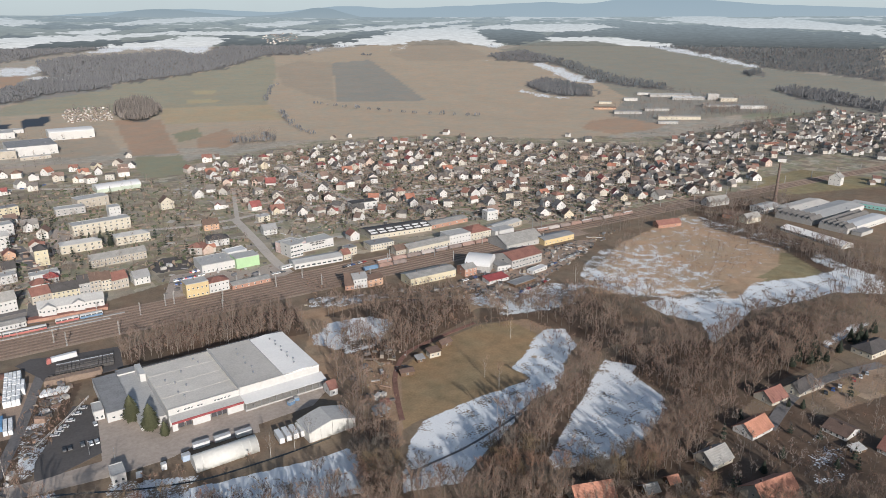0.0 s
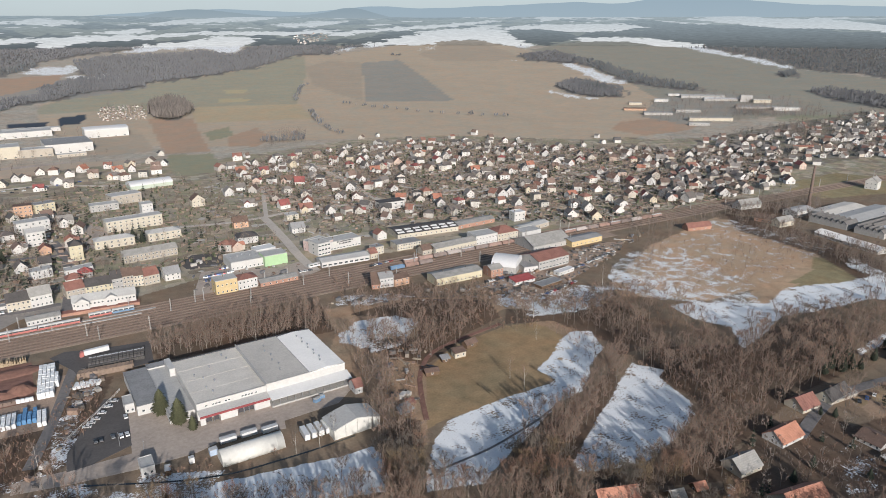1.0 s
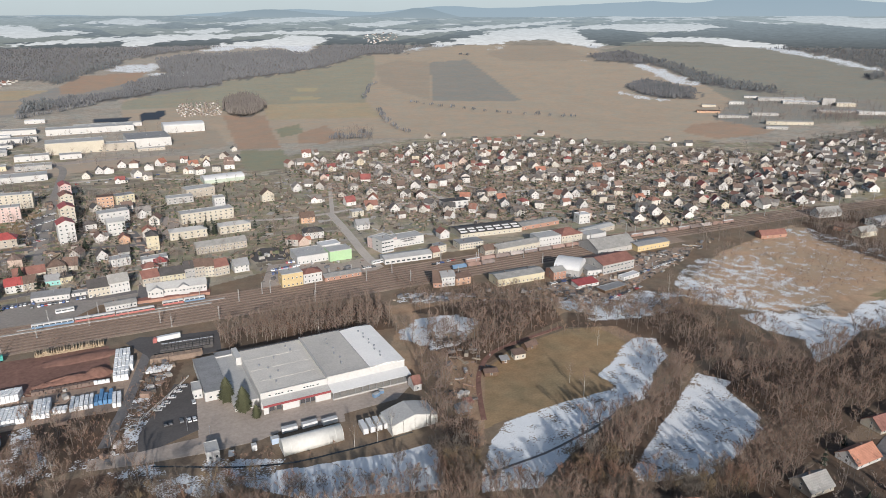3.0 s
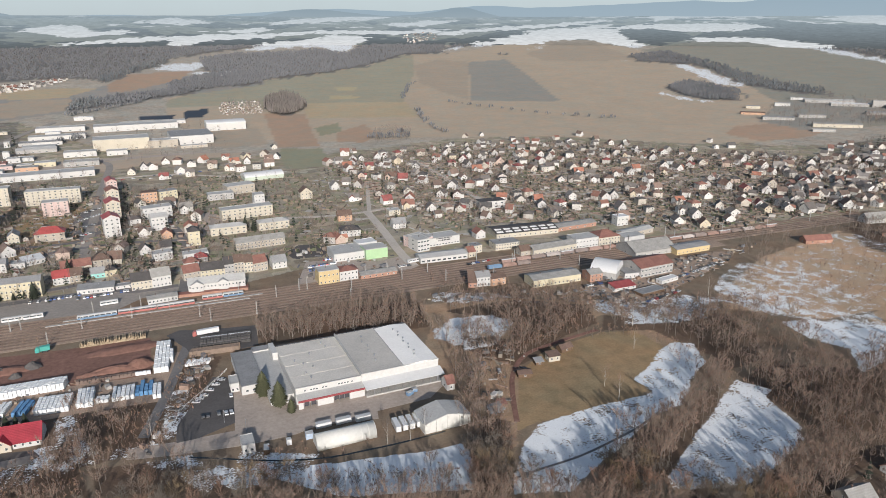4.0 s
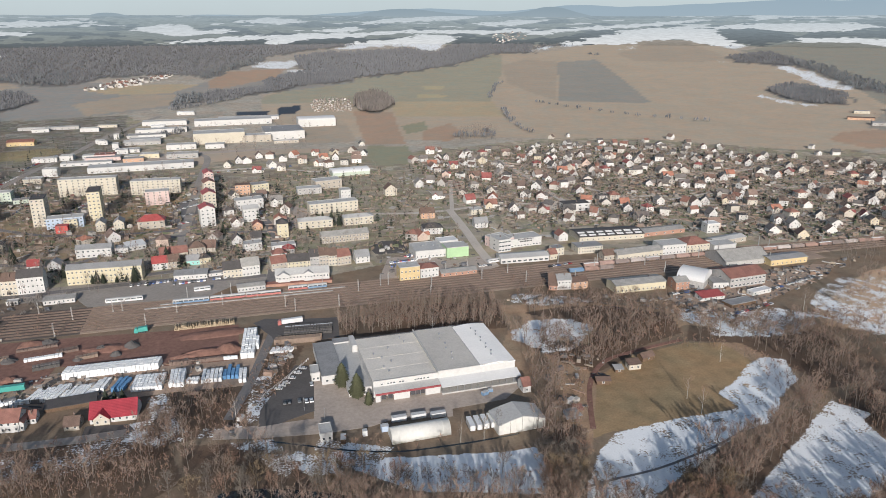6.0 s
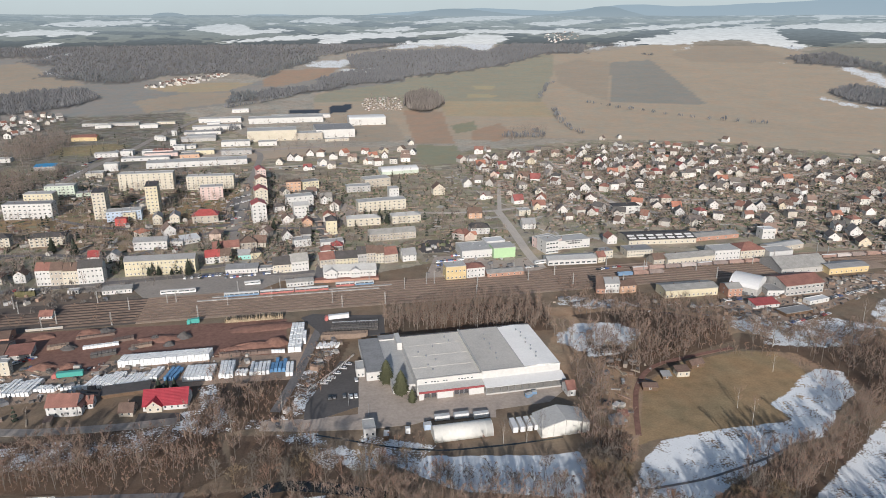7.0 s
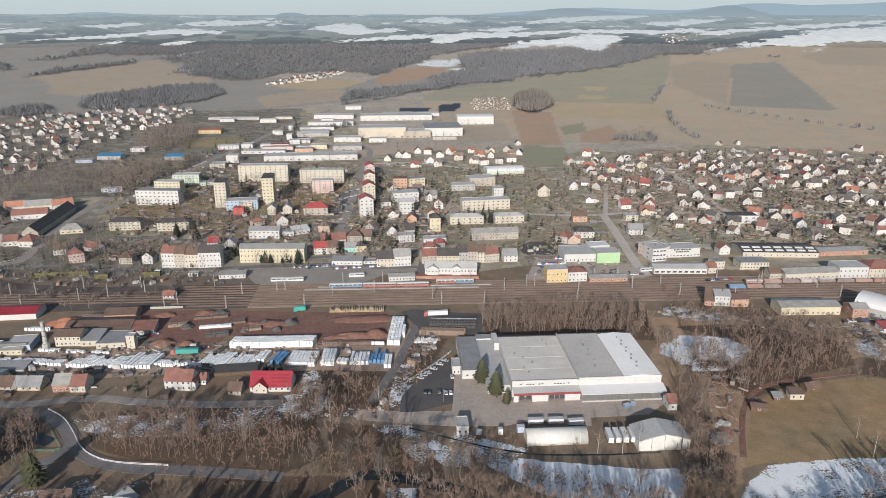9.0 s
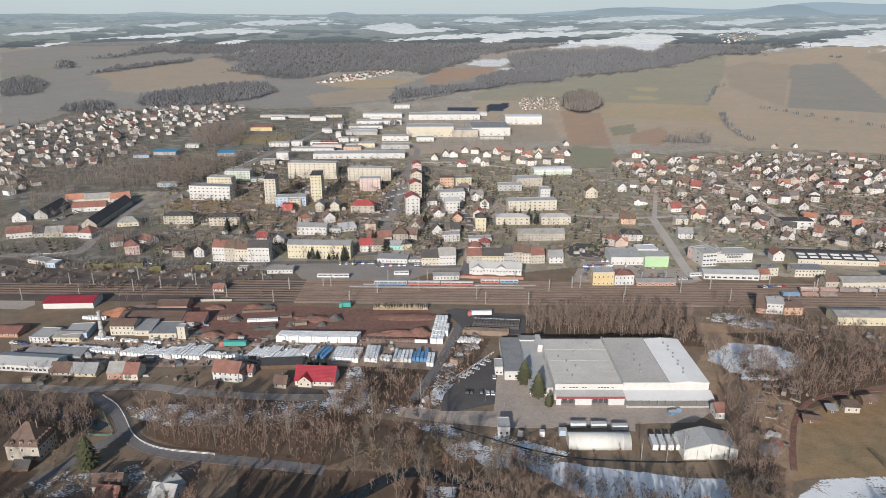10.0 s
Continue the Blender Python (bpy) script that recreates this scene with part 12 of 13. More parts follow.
clutter_spots += list(scatter([(-20.2, 305.7), (-6, 359.9), (11.2, 418.9), (28.4, 394.8), (-3.2, 324.9), (-11.5, 303)], 5, 116))
clutter_spots += list(scatter([(-87.6, 673.2), (54.7, 817.8), (37.9, 533.4), (-75.3, 554.8)], 9, 117))
clutter_spots += list(scatter([(-373.1, 550.6), (-342.1, 546.2), (-308.3, 526.7), (-244.3, 526.7), (-174.9, 524.1), (-118.1, 513.6), (-129, 484.2), (-294.1, 491.3), (-326.5, 474)], 8, 118))
clutter_spots += list(scatter([(-252.6, 363), (-216.3, 355.7), (-130.3, 348.1), (-102.4, 326.2), (-174.2, 333), (-235.3, 333.8)], 13, 119))
clutter_spots += list(scatter([(116, 576.3), (193.3, 527.8), (198.3, 494.6), (174.3, 482.9), (112.4, 481.7), (97.9, 494.1)], 8, 120))
clutter_spots += list(scatter([(162.8, 329.8), (198.8, 341.2), (193.8, 311.9), (160.8, 277.6), (141.4, 284.2)], 6, 121))
yard_clutter(clutter_spots + list(scatter([(235.3, 935.4), (456.1, 1007.7), (637.4, 957.8), (779, 784), (959.4, 654.5), (962.6, 579), (687.4, 469), (479.9, 477.2), (342.7, 577.3), (268.7, 604.1), (224.8, 742.1)], 13, 123)) + list(scatter([(123.3, 609.4), (218.6, 902.4), (395, 1020.1), (488.2, 928.2), (406.8, 533.1), (296, 558), (198.7, 542.3), (130.6, 553.6)], 19, 124)))
garden_huts(scatter([(181, 1641), (225, 1661), (268, 1628), (243, 1462), (170, 1467), (165, 1521)], 11, 11))

# ---- woods ----
near_spots, mid_spots, shrub_spots, garden_spots, birch_spots, tall_spots, yard_bushes = [], [], [], [], [], [], []
near_spots += list(scatter([(178.5, 401), (210, 403.1), (235, 398.4), (275.1, 370.6), (263.6, 342), (229.4, 333), (213.5, 322.2), (191, 312.4), (181.9, 310.2), (182.8, 318.1), (173.3, 324.8), (164.9, 348.5), (172.1, 362.7), (198.4, 344.4), (214.7, 364.6)], 6.5, 21))
near_spots += list(scatter([(275.6, 351.4), (311.3, 326.7), (348.6, 319.6), (345.4, 285.2), (321.2, 259.2), (289.2, 257.6), (297.8, 275.4), (294.9, 287.6), (288.8, 318.8), (259.9, 331)], 7, 22))
near_spots += list(scatter([(150.8, 185.3), (177.7, 217.7), (202, 227.4), (244.2, 235.6), (278.4, 251.8), (259.1, 229), (225.9, 212.8), (198.4, 197.9), (179, 186), (177.3, 166.9)], 6, 23))
near_spots += list(scatter([(313.6, 254.8), (362.2, 230.8), (400.1, 236), (455.6, 220.5), (437.5, 199.1), (384.2, 174.2), (332.5, 174.3), (294.5, 166.4), (259.5, 161), (239, 149.2), (219.4, 158), (191.1, 177.6), (191.2, 184.8), (229.3, 180.9), (279.7, 186.4), (285.8, 206.7), (290.7, 243.3)], 6.2, 24))
near_spots += list(scatter([(108.2, 214.8), (126.4, 217.8), (145.2, 245.9), (152.7, 261.6), (143.5, 271.2), (132.8, 260.3), (121.2, 230.9)], 6.5, 25))
near_spots += list(scatter([(145.3, 323.4), (165.2, 313.6), (143.5, 271.2), (135.1, 264.6), (135.4, 283.2)], 7, 26))
near_spots += list(scatter([(154, 194), (179, 186), (190.5, 180.4), (213.9, 159.5), (188.3, 174.8), (176, 165.7), (147.4, 185.5)], 6, 27))
mid_spots += list(scatter([(54, 420.8), (99.1, 439.3), (168.7, 425.6), (159.5, 381.5), (150.3, 382.8), (106.9, 393.4), (55.7, 397.8)], 4.6, 28))
mid_spots += list(scatter([(158, 382.6), (213.9, 370.7), (164.9, 348.5), (149.7, 332.6), (153.6, 356.3)], 9, 29))
shrub_spots += list(scatter([(250.4, 407.8), (364.9, 335.4), (369.4, 311.7), (341, 312.2), (275.5, 357.7), (238.9, 389.3)], 7, 30))
mid_spots += list(scatter([(399.5, 356.5), (489.4, 405.6), (516.8, 408.7), (455.2, 369.6), (387.8, 333.9)], 9, 31))
near_spots += list(scatter([(408.4, 241.5), (465.4, 225.9), (552.3, 212.5), (473.3, 174.3), (423.6, 188.2), (441.9, 201.5), (460.5, 223.2)], 8, 32))
mid_spots += list(scatter([(574.3, 296.3), (622.9, 292.1), (634, 245.5), (588.5, 225.4), (569.5, 255)], 8, 33))
near_spots += list(scatter([(-275.7, 313.5), (-230.0, 305.6), (-209.2, 274.4), (-188.3, 242.5), (-223.8, 242.5)], 6, 211))
shrub_spots += list(scatter([(-186.3, 288.0), (-179.5, 313.8), (-166.5, 295.3), (-170.8, 278.8), (-167.2, 261.6), (-173.7, 257.4)], 4, 213))
shrub_spots += list(scatter([(-147.0, 261.5), (-123.5, 265.7), (-91.6, 261.4), (-86.7, 244.1), (-108.9, 246.0), (-133.6, 253.5)], 6, 214))
near_spots += list(scatter([(435.3, 180.1), (492.9, 183), (455.2, 166.3)], 8, 34))
near_spots += list(scatter([(-220.2, 308.3), (-207.5, 316.2), (-189.3, 320.4), (-173.3, 305.1), (-176.8, 295), (-212.7, 295.5)], 9, 35))
near_spots += list(scatter([(-152.7, 299.7), (-104.4, 301.6), (-59.4, 301.1), (-42.2, 298.3), (-34.2, 274.6), (-53.1, 262.1), (-90.4, 270.1), (-124, 278), (-142.1, 287.4)], 8.5, 36))
near_spots += list(scatter([(-53.1, 317), (-47.7, 347), (-41.7, 350.2), (-9.7, 349.8), (-15.2, 325.1), (-23, 305.8), (-43, 306)], 11, 37))
near_spots += list(scatter([(-37.1, 303.3), (-3, 295.3), (15.5, 274), (19.4, 253.3), (-7.8, 259.5), (-33, 261.9)], 9, 38))
shrub_spots += list(scatter([(3.1, 349.7), (10.6, 393.4), (26.5, 393.2), (30.4, 373.8), (9, 330.7)], 8, 39))
near_spots += list(scatter([(21, 278.4), (46.8, 273.6), (57.6, 260.7), (30.9, 245.5), (19.4, 253.3)], 9, 40))
near_spots += list(scatter([(64.9, 254.3), (117, 232.4), (137.4, 236.5), (130.1, 217), (59.1, 230.4)], 7, 41))
near_spots += list(scatter([(-84, 262.8), (-21.7, 268.6), (-7, 255.9), (61.3, 239.1), (59.1, 230.4), (-82.7, 257.2)], 9, 42))
near_spots += list(scatter([(125.9, 267.4), (155.3, 279.5), (150.8, 259), (131.9, 245.7), (128.3, 217), (109.2, 215.8)], 8, 43))
shrub_spots += list(scatter([(160, 316.2), (172.3, 326.6), (178.2, 310.1), (158.1, 278.6), (141.4, 284.2)], 8, 44))
shrub_spots += list(scatter([(-159.3, 315.6), (-103.6, 319.3), (-62.9, 322.8), (-39.3, 325.4), (-34.7, 279.1), (-93, 279.8), (-138.1, 287.3)], 5.5, 45))
shrub_spots += list(scatter([(169.2, 327.6), (182.8, 318.1), (163, 284.6), (153.1, 291.5)], 6, 46))
shrub_spots += list(scatter([(182.2, 226), (244.2, 235.6), (278.4, 251.8), (224.3, 215.1), (166.3, 190.1)], 6, 47))
shrub_spots += list(scatter([(219.5, 372.6), (272.2, 359.9), (224.7, 326.2), (192.1, 320.5)], 6, 48))
shrub_spots += list(scatter([(297.5, 238.6), (349.5, 229.9), (312.6, 195.6), (271.1, 182.6)], 7, 49))
shrub_spots += list(scatter([(362.2, 230.8), (439.9, 219.7), (396.5, 187.8), (325.4, 186.7)], 6.5, 50))
garden_spots += list(scatter([(230.4, 917.2), (456.1, 1007.7), (637.4, 957.8), (779, 784), (959.4, 654.5), (962.6, 579), (687.4, 469), (479.9, 477.2), (342.7, 577.3), (268.7, 604.1), (224.8, 742.1)], 14, 51))
garden_spots += list(scatter([(116, 576.3), (218.6, 902.4), (395, 1020.1), (488.2, 928.2), (406.8, 533.1), (287.7, 541.9), (196, 535), (128.7, 546.2)], 17, 151))
garden_spots += list(scatter([(-75.3, 554.8), (-76.8, 671.2), (-25.4, 832.9), (62.3, 917.7), (181.2, 934.3), (201.8, 790.1), (143.7, 558.3), (63.1, 550.3), (-30.1, 546.2)], 13, 152))
garden_spots += list(scatter([(-413.8, 1007.3), (-227.9, 972.3), (-56.8, 940.1), (54.7, 817.8), (37.9, 533.4), (-75.3, 554.8), (-245.7, 560.3)], 12, 52))
garden_spots += list(scatter([(-164.2, 534.9), (7.4, 537.7), (7.2, 516.2), (-155.9, 521.4)], 14, 171))
garden_spots += list(scatter([(-413.8, 1007.3), (-390.8, 1159.6), (-286.5, 1254.7), (-154.2, 1322.3), (-134.7, 1129.9), (-236.4, 1013), (-316.4, 919.1)], 16, 172))
garden_spots += list(scatter([(-788, 1235.7), (-664.6, 1408), (-428.4, 1501.2), (-317.9, 1128.8), (-427.9, 1077.1), (-440, 908.5), (-569.3, 873.3)], 24, 53))
garden_spots += list(scatter([(959.4, 654.5), (1468, 617.7), (1057.2, 433.3), (1015.8, 513.7)], 24, 54))
garden_spots += list(scatter([(-254.7, 366.5), (-133.4, 358.1), (-105.4, 326.2), (-174.2, 333), (-235.3, 333.8)], 14, 55))
garden_spots += list(scatter([(-396.7, 589.3), (-319.8, 597.7), (-281.3, 557.9), (-377.6, 557.9)], 7, 56))
garden_spots += list(scatter([(42, 648.8), (155, 799), (182.4, 622.4), (143.7, 558.3), (46.4, 576.7)], 16, 57))
tall_spots += list(scatter([(622, 432), (633, 371), (614, 308), (596, 228), (509, 190), (539, 244), (574, 306), (579, 384)], 8, 196))
tall_spots += list(scatter([(669, 482), (718, 425), (654, 374), (629, 427)], 10, 197))
tall_spots += list(scatter([(499, 457), (603, 465), (626, 429), (584, 405), (508, 415), (460, 406)], 11, 198))
tall_spots += list(scatter([(181, 1641), (225, 1661), (268, 1628), (243, 1462), (170, 1467), (165, 1521)], 20, 199))
tall_spots += list(scatter([(348, 1070), (394, 1189), (457, 1176), (425, 1078)], 11, 200))
tall_spots += list(scatter([(1284.8, 893.6), (1406.3, 772.5), (1368.3, 748.2), (1241.4, 862.3)], 8, 203))
garden_spots += list(scatter([(612.4, 521.0), (742.5, 606.2), (836.4, 613.9), (910.3, 537.2), (801.0, 461.6), (701.5, 449.2)], 14, 204))
garden_spots += list(scatter([(1020.3, 748.6), (1184.3, 754.1), (1362.3, 752.9), (1499.1, 751.7), (1435.1, 602.7), (1064.9, 436.7), (1075.2, 511.2), (966.2, 523.8), (891.7, 521.4), (874.4, 562.1), (945.1, 664.8)], 15, 205))
tall_spots += list(scatter([(1020.3, 748.6), (1184.3, 754.1), (1362.3, 752.9), (1499.1, 751.7), (1435.1, 602.7), (1064.9, 436.7), (1075.2, 511.2), (966.2, 523.8), (891.7, 521.4), (874.4, 562.1), (945.1, 664.8)], 24, 206))
tall_spots += list(scatter([(1107.1, 958.7), (1329.7, 1130.0), (1513.6, 1133.5), (1561.0, 959.9), (1447.5, 827.8), (1359.0, 793.2), (1255.3, 879.1), (1096.6, 838.6)], 26, 207))
tall_spots += list(scatter([(1261.4, 883.5), (1306.0, 837.6), (1358.4, 872.6), (1325.7, 930.2)], 9, 208))
tall_spots += list(scatter([(1086.5, 632.1), (1197.4, 667.8), (1260.1, 750.2), (1150.2, 720.1)], 9, 209))
tall_spots += list(scatter([(719.6, 446.7), (780.8, 438.4), (717.8, 400.6), (646.1, 398.3), (634.0, 423.6)], 12, 210))
tall_spots += list(scatter([(-318.5, 609.3), (-71.7, 572.0), (-66.8, 525.8), (-286.7, 541.3)], 11, 224))
garden_spots += list(scatter([(-318.5, 609.3), (-71.7, 572.0), (-66.8, 525.8), (-286.7, 541.3)], 12, 225))
tall_spots += list(scatter([(-390.7, 683.2), (-224.0, 671.6), (-206.5, 613.2), (-356.4, 617.0)], 13, 226))
garden_spots += list(scatter([(-233.6, 703.7), (-80.6, 671.7), (-73.8, 606.0), (-207.1, 615.1)], 13, 227))
tall_spots += list(scatter([(-233.6, 703.7), (-80.6, 671.7), (-73.8, 606.0), (-207.1, 615.1)], 16, 228))
tall_spots += list(scatter([(560, 520), (960, 580), (790, 790), (640, 950), (540, 900), (480, 700)], 19, 201))
tall_spots += list(scatter([(-355.3, 851.8), (-349, 958.9), (-289.5, 991.5), (-262, 925.4), (-307.6, 767.8)], 6.5, 58))
tall_spots += list(scatter([(-440, 908.5), (-347.6, 946.5), (-289.3, 908.6), (-322.2, 795.5), (-388.8, 795.4)], 9, 59))
tall_spots += list(scatter([(-569.3, 873.3), (-442.8, 810), (-402, 754.7), (-445, 729.5), (-497.2, 754.6)], 12, 60))
tall_spots += list(scatter([(-417.9, 1151.2), (-350.7, 1179.9), (-319.9, 1070.1), (-372.3, 1069.2)], 9, 61))
birch_spots.append((260.7, 301.2))
birch_spots.append((217, 271.3))
birch_spots.append((214.7, 256))
birch_spots.append((-11.4, 318.2))
birch_spots.append((-35.9, 305.9))
birch_spots.append((109.5, 384.2))
birch_spots.append((89.9, 267.9))
birch_spots.append((109.2, 267.6))
birch_spots.append((101.1, 266.4))
birch_spots.append((281.8, 329.3))
birch_spots.append((364.6, 348))
birch_spots.append((376.1, 349))
near_spots += list(scatter([(106.6, 211.8), (149.3, 184.2), (200.8, 148.5), (174.1, 125.8), (91.2, 183.3)], 8, 62))
near_spots += list(scatter([(-215, 219), (-40, 222), (-46, 188), (-200, 188)], 5, 64))
near_spots += list(scatter([(-200, 241), (-60, 240), (-58, 226), (-196, 224)], 13, 215))
near_spots += list(scatter([(199.5, 147.3), (307.5, 72.3), (261.3, 55.6), (167.8, 120.5)], 5.5, 65))
garden_spots += list(scatter([(259.5, 161), (294.5, 166.4), (333.2, 152.7), (387.5, 136.2), (292, 93.9), (237.7, 131.5)], 10, 66))
near_spots += list(scatter([(-20.8, 242), (128.5, 213.8), (114.7, 186.6), (-19.9, 212)], 9, 63))
tall_spots += list(scatter([(-413.8, 1007.3), (-227.9, 972.3), (-56.8, 940.1), (54.7, 817.8), (37.9, 533.4), (-75.3, 554.8), (-245.7, 560.3)], 17, 67))
tall_spots += list(scatter([(230.4, 917.2), (456.1, 1007.7), (637.4, 957.8), (779, 784), (959.4, 654.5), (962.6, 579), (687.4, 469), (479.9, 477.2), (342.7, 577.3), (268.7, 604.1), (224.8, 742.1)], 25, 68))
tall_spots += list(scatter([(116, 576.3), (218.6, 902.4), (395, 1020.1), (488.2, 928.2), (406.8, 533.1), (287.7, 541.9), (196, 535), (128.7, 546.2)], 24, 153))
tall_spots += list(scatter([(-396.7, 589.3), (-319.8, 597.7), (-281.3, 557.9), (-211, 536.3), (-224, 573.3), (-429.2, 642.8)], 8, 69))
yard_bushes += list(scatter([(-401.9, 598.0), (-391.1, 633.5), (-336.3, 620.8), (-272.2, 606.7), (-231.8, 610.0), (-219.2, 573.5), (-284.9, 565.8), (-357.6, 573.7)], 15, 219))
yard_bushes += list(scatter([(-353.8, 518.8), (-283.0, 541.0), (-172.1, 546.5), (-121.4, 529.8), (-115.6, 501.3), (-199.7, 468.8), (-255.9, 474.4), (-333.5, 485.5)], 11, 216))
yard_bushes += list(scatter([(-387.1, 573.6), (-254.2, 550.7), (-139.8, 529.9), (-137.3, 519.2), (-261.3, 513.9), (-360.3, 529.5)], 11, 217))
tall_spots += list(scatter([(-360.3, 529.5), (-273.5, 540.8), (-140.4, 532.3), (-124.9, 503.8), (-229.7, 491.5), (-333.5, 485.5)], 22, 218))
shrub_spots += list(scatter([(-352.2, 516.1), (-203.9, 516.2), (-129.3, 485.4), (-122.8, 457.7), (-323.2, 468.4)], 14, 70))
tall_spots += list(scatter([(-251.4, 471.9), (-210.2, 471.4), (-200, 445.2), (-239.2, 445.7)], 9, 71))
tall_spots += list(scatter([(-250.5, 359.6), (-214.5, 352.4), (-125.4, 332.4), (-103.1, 317.6), (-174.2, 333), (-235.3, 333.8)], 16, 72))
tall_spots += list(scatter([(584.5, 435.7), (641.1, 345.8), (697.9, 379.1), (681.1, 457)], 16, 74))
tall_spots += list(scatter([(259.5, 161), (294.5, 166.4), (333.2, 152.7), (387.5, 136.2), (292, 93.9), (237.7, 131.5)], 17, 75))
tall_spots += list(scatter([(-84.6, 529.5), (7.5, 543.4), (7.9, 573.3), (-90.8, 573.3)], 20, 76))
shrub_spots += list(scatter([(-54.9, 353.7), (-9.8, 353.1), (-3.2, 324.9), (-20.2, 305.7), (-48.8, 306.1)], 5, 77))
shrub_spots += list(scatter([(-4, 363.4), (10.6, 395), (28.4, 394.8), (9, 330.7), (-3.1, 322)], 5, 78))
shrub_spots += list(scatter([(-225, 316.4), (-189.3, 320.4), (-172.1, 302.5), (-209.8, 290.6)], 5, 79))
shrub_spots += list(scatter([(-108, 269.1), (-89.2, 265.9), (-32.6, 258.7), (-17.1, 246.1), (-100.9, 247.2)], 7, 80))
shrub_spots += list(scatter([(29.5, 285.2), (57.1, 280.2), (56, 273.5), (88.1, 270.9), (87, 266.6), (28.5, 273.8)], 5, 81))
shrub_spots += list(scatter([(140.1, 302.9), (178.2, 310.1), (153.4, 258.1), (131.9, 245.7), (129.9, 266.1)], 6, 82))
shrub_spots += list(scatter([(195.7, 467.1), (252.6, 427.6), (241.7, 393.8), (183.8, 421.3)], 6, 83))
shrub_spots += list(scatter([(259.5, 161), (381.1, 133.4), (292, 93.9), (237.7, 131.5)], 12, 84))
shrub_spots += list(scatter([(455.1, 388.5), (614.3, 319), (590.1, 294.9), (448.3, 291.9), (394.9, 328.9)], 15, 85))
shrub_spots += list(scatter([(-210.2, 471.4), (-27.9, 453.1), (-27.4, 443), (-206, 460.6)], 9, 86))
near_spots += list(scatter([(112.6, 222.8), (131.4, 216.7), (157.9, 195), (189.1, 179), (174.8, 164.4), (106.6, 211.8)], 5, 87))
near_spots += list(scatter([(27.3, 257.3), (115.2, 228.2), (137.9, 232.4), (128.5, 213.8), (24.4, 233.4)], 6, 88))
near_spots += list(scatter([(364.6, 183.5), (417.8, 192.2), (461.9, 193.1), (455.8, 176), (398.6, 168.5), (345.1, 165.6)], 7, 162))
near_spots += list(scatter([(-247.1, 306), (-220.2, 308.3), (-174.9, 302.5), (-159.2, 280.7), (-175.5, 276.4), (-227.8, 277.1)], 5.5, 164))
near_spots += list(scatter([(-53.3, 331.5), (-33.7, 331.2), (-31.4, 303.3), (-59.4, 301.1)], 6, 165))
tall_spots += list(scatter([(-424.5, 1164.1), (-416.2, 1271.1), (-358.8, 1291.3), (-318.7, 1149.4), (-347.2, 1066.5), (-352.3, 1034.8), (-390.2, 1061.3)], 8, 167))
near_spots += list(scatter([(271.7, 169.8), (407.9, 145.3), (381.1, 133.4), (285.4, 160.4)], 14, 168))
near_spots += list(scatter([(-156.6, 302.3), (-134.5, 307.2), (-99.5, 304.1), (-89.1, 275.3), (-124.8, 280.2), (-144.9, 287.4)], 6, 169))
tall_spots += list(scatter([(614.6, 383.8), (610.9, 317.1), (611.4, 276.3), (606, 233.1), (555.1, 210.6), (553.1, 246.7), (559, 297.6), (570.1, 354)], 11, 173))
tall_spots += list(scatter([(704.8, 473.8), (760.1, 402.2), (690.3, 362.4), (622.9, 358.4), (618.2, 412.4)], 10, 174))
tall_spots += list(scatter([(-578, 887), (-550, 916), (-447, 924), (-336, 902), (-311, 810), (-334, 774), (-375, 766), (-444, 787), (-497, 755)], 8.5, 176))
tall_spots += list(scatter([(-446, 1220), (-392, 1326), (-337, 1208), (-319, 1099), (-402, 1117)], 12, 190))
tall_spots += list(scatter([(-527, 1008), (-459, 1067), (-411, 967), (-352, 947), (-342, 909), (-447, 924), (-504, 947)], 11, 191))
tall_spots += list(scatter([(-699, 1088), (-669, 1218), (-509, 1386), (-397, 1428), (-474, 1202), (-477, 1067), (-516, 939), (-591, 909)], 26, 192))
tall_spots += list(scatter([(-452, 742), (-428, 782), (-384, 695), (-380, 653), (-419, 663)], 9, 193))
tall_spots += list(scatter([(674, 654), (728, 531), (956, 531), (1256, 530), (1429, 608), (1304, 714), (1016, 752), (819, 799)], 30, 194))
tall_spots += list(scatter([(1126, 1038), (1472, 1102), (1498, 838), (1366, 750), (1182, 813), (1054, 912)], 22, 195))
garden_spots += list(scatter([(-788, 1235.7), (-664.6, 1408), (-428.4, 1501.2), (-396.9, 1427.5), (-464.5, 1175.5), (-466.4, 966.7), (-569.3, 873.3)], 17, 177))
near_spots += list(scatter([(178.3, 181.8), (206, 192.6), (229.3, 180.9), (279.7, 186.4), (274, 168.3), (239, 149.2), (213.3, 152.9), (183, 169.5)], 5.5, 178))
tall_spots += list(scatter([(-131.2, 954.1), (-67, 1168.8), (-54.6, 1371.2), (159.2, 1336.2), (128.1, 1082.4), (-28.6, 1038.6), (-92.3, 845.5)], 26, 179))
shrub_spots += list(scatter([(281.1, 249.9), (321.2, 259.2), (340.9, 235.8), (284.6, 207.6)], 6, 180))
shrub_spots += list(scatter([(331.5, 335.2), (388.8, 348), (399.5, 309.8), (387.9, 264.1), (355.3, 238.4), (334.3, 264.4), (329.7, 298.5)], 5.5, 181))
shrub_spots += list(scatter([(276.4, 318.4), (297.9, 297.7), (295.1, 247.4), (283.5, 227), (268.2, 247.8), (272.9, 283.6)], 5, 182))
shrub_spots += list(scatter([(196.6, 348.2), (238.2, 348.8), (270.9, 333.8), (279.8, 317.1), (263.7, 312.9), (229.9, 335.8), (193.7, 328.5)], 5, 183))
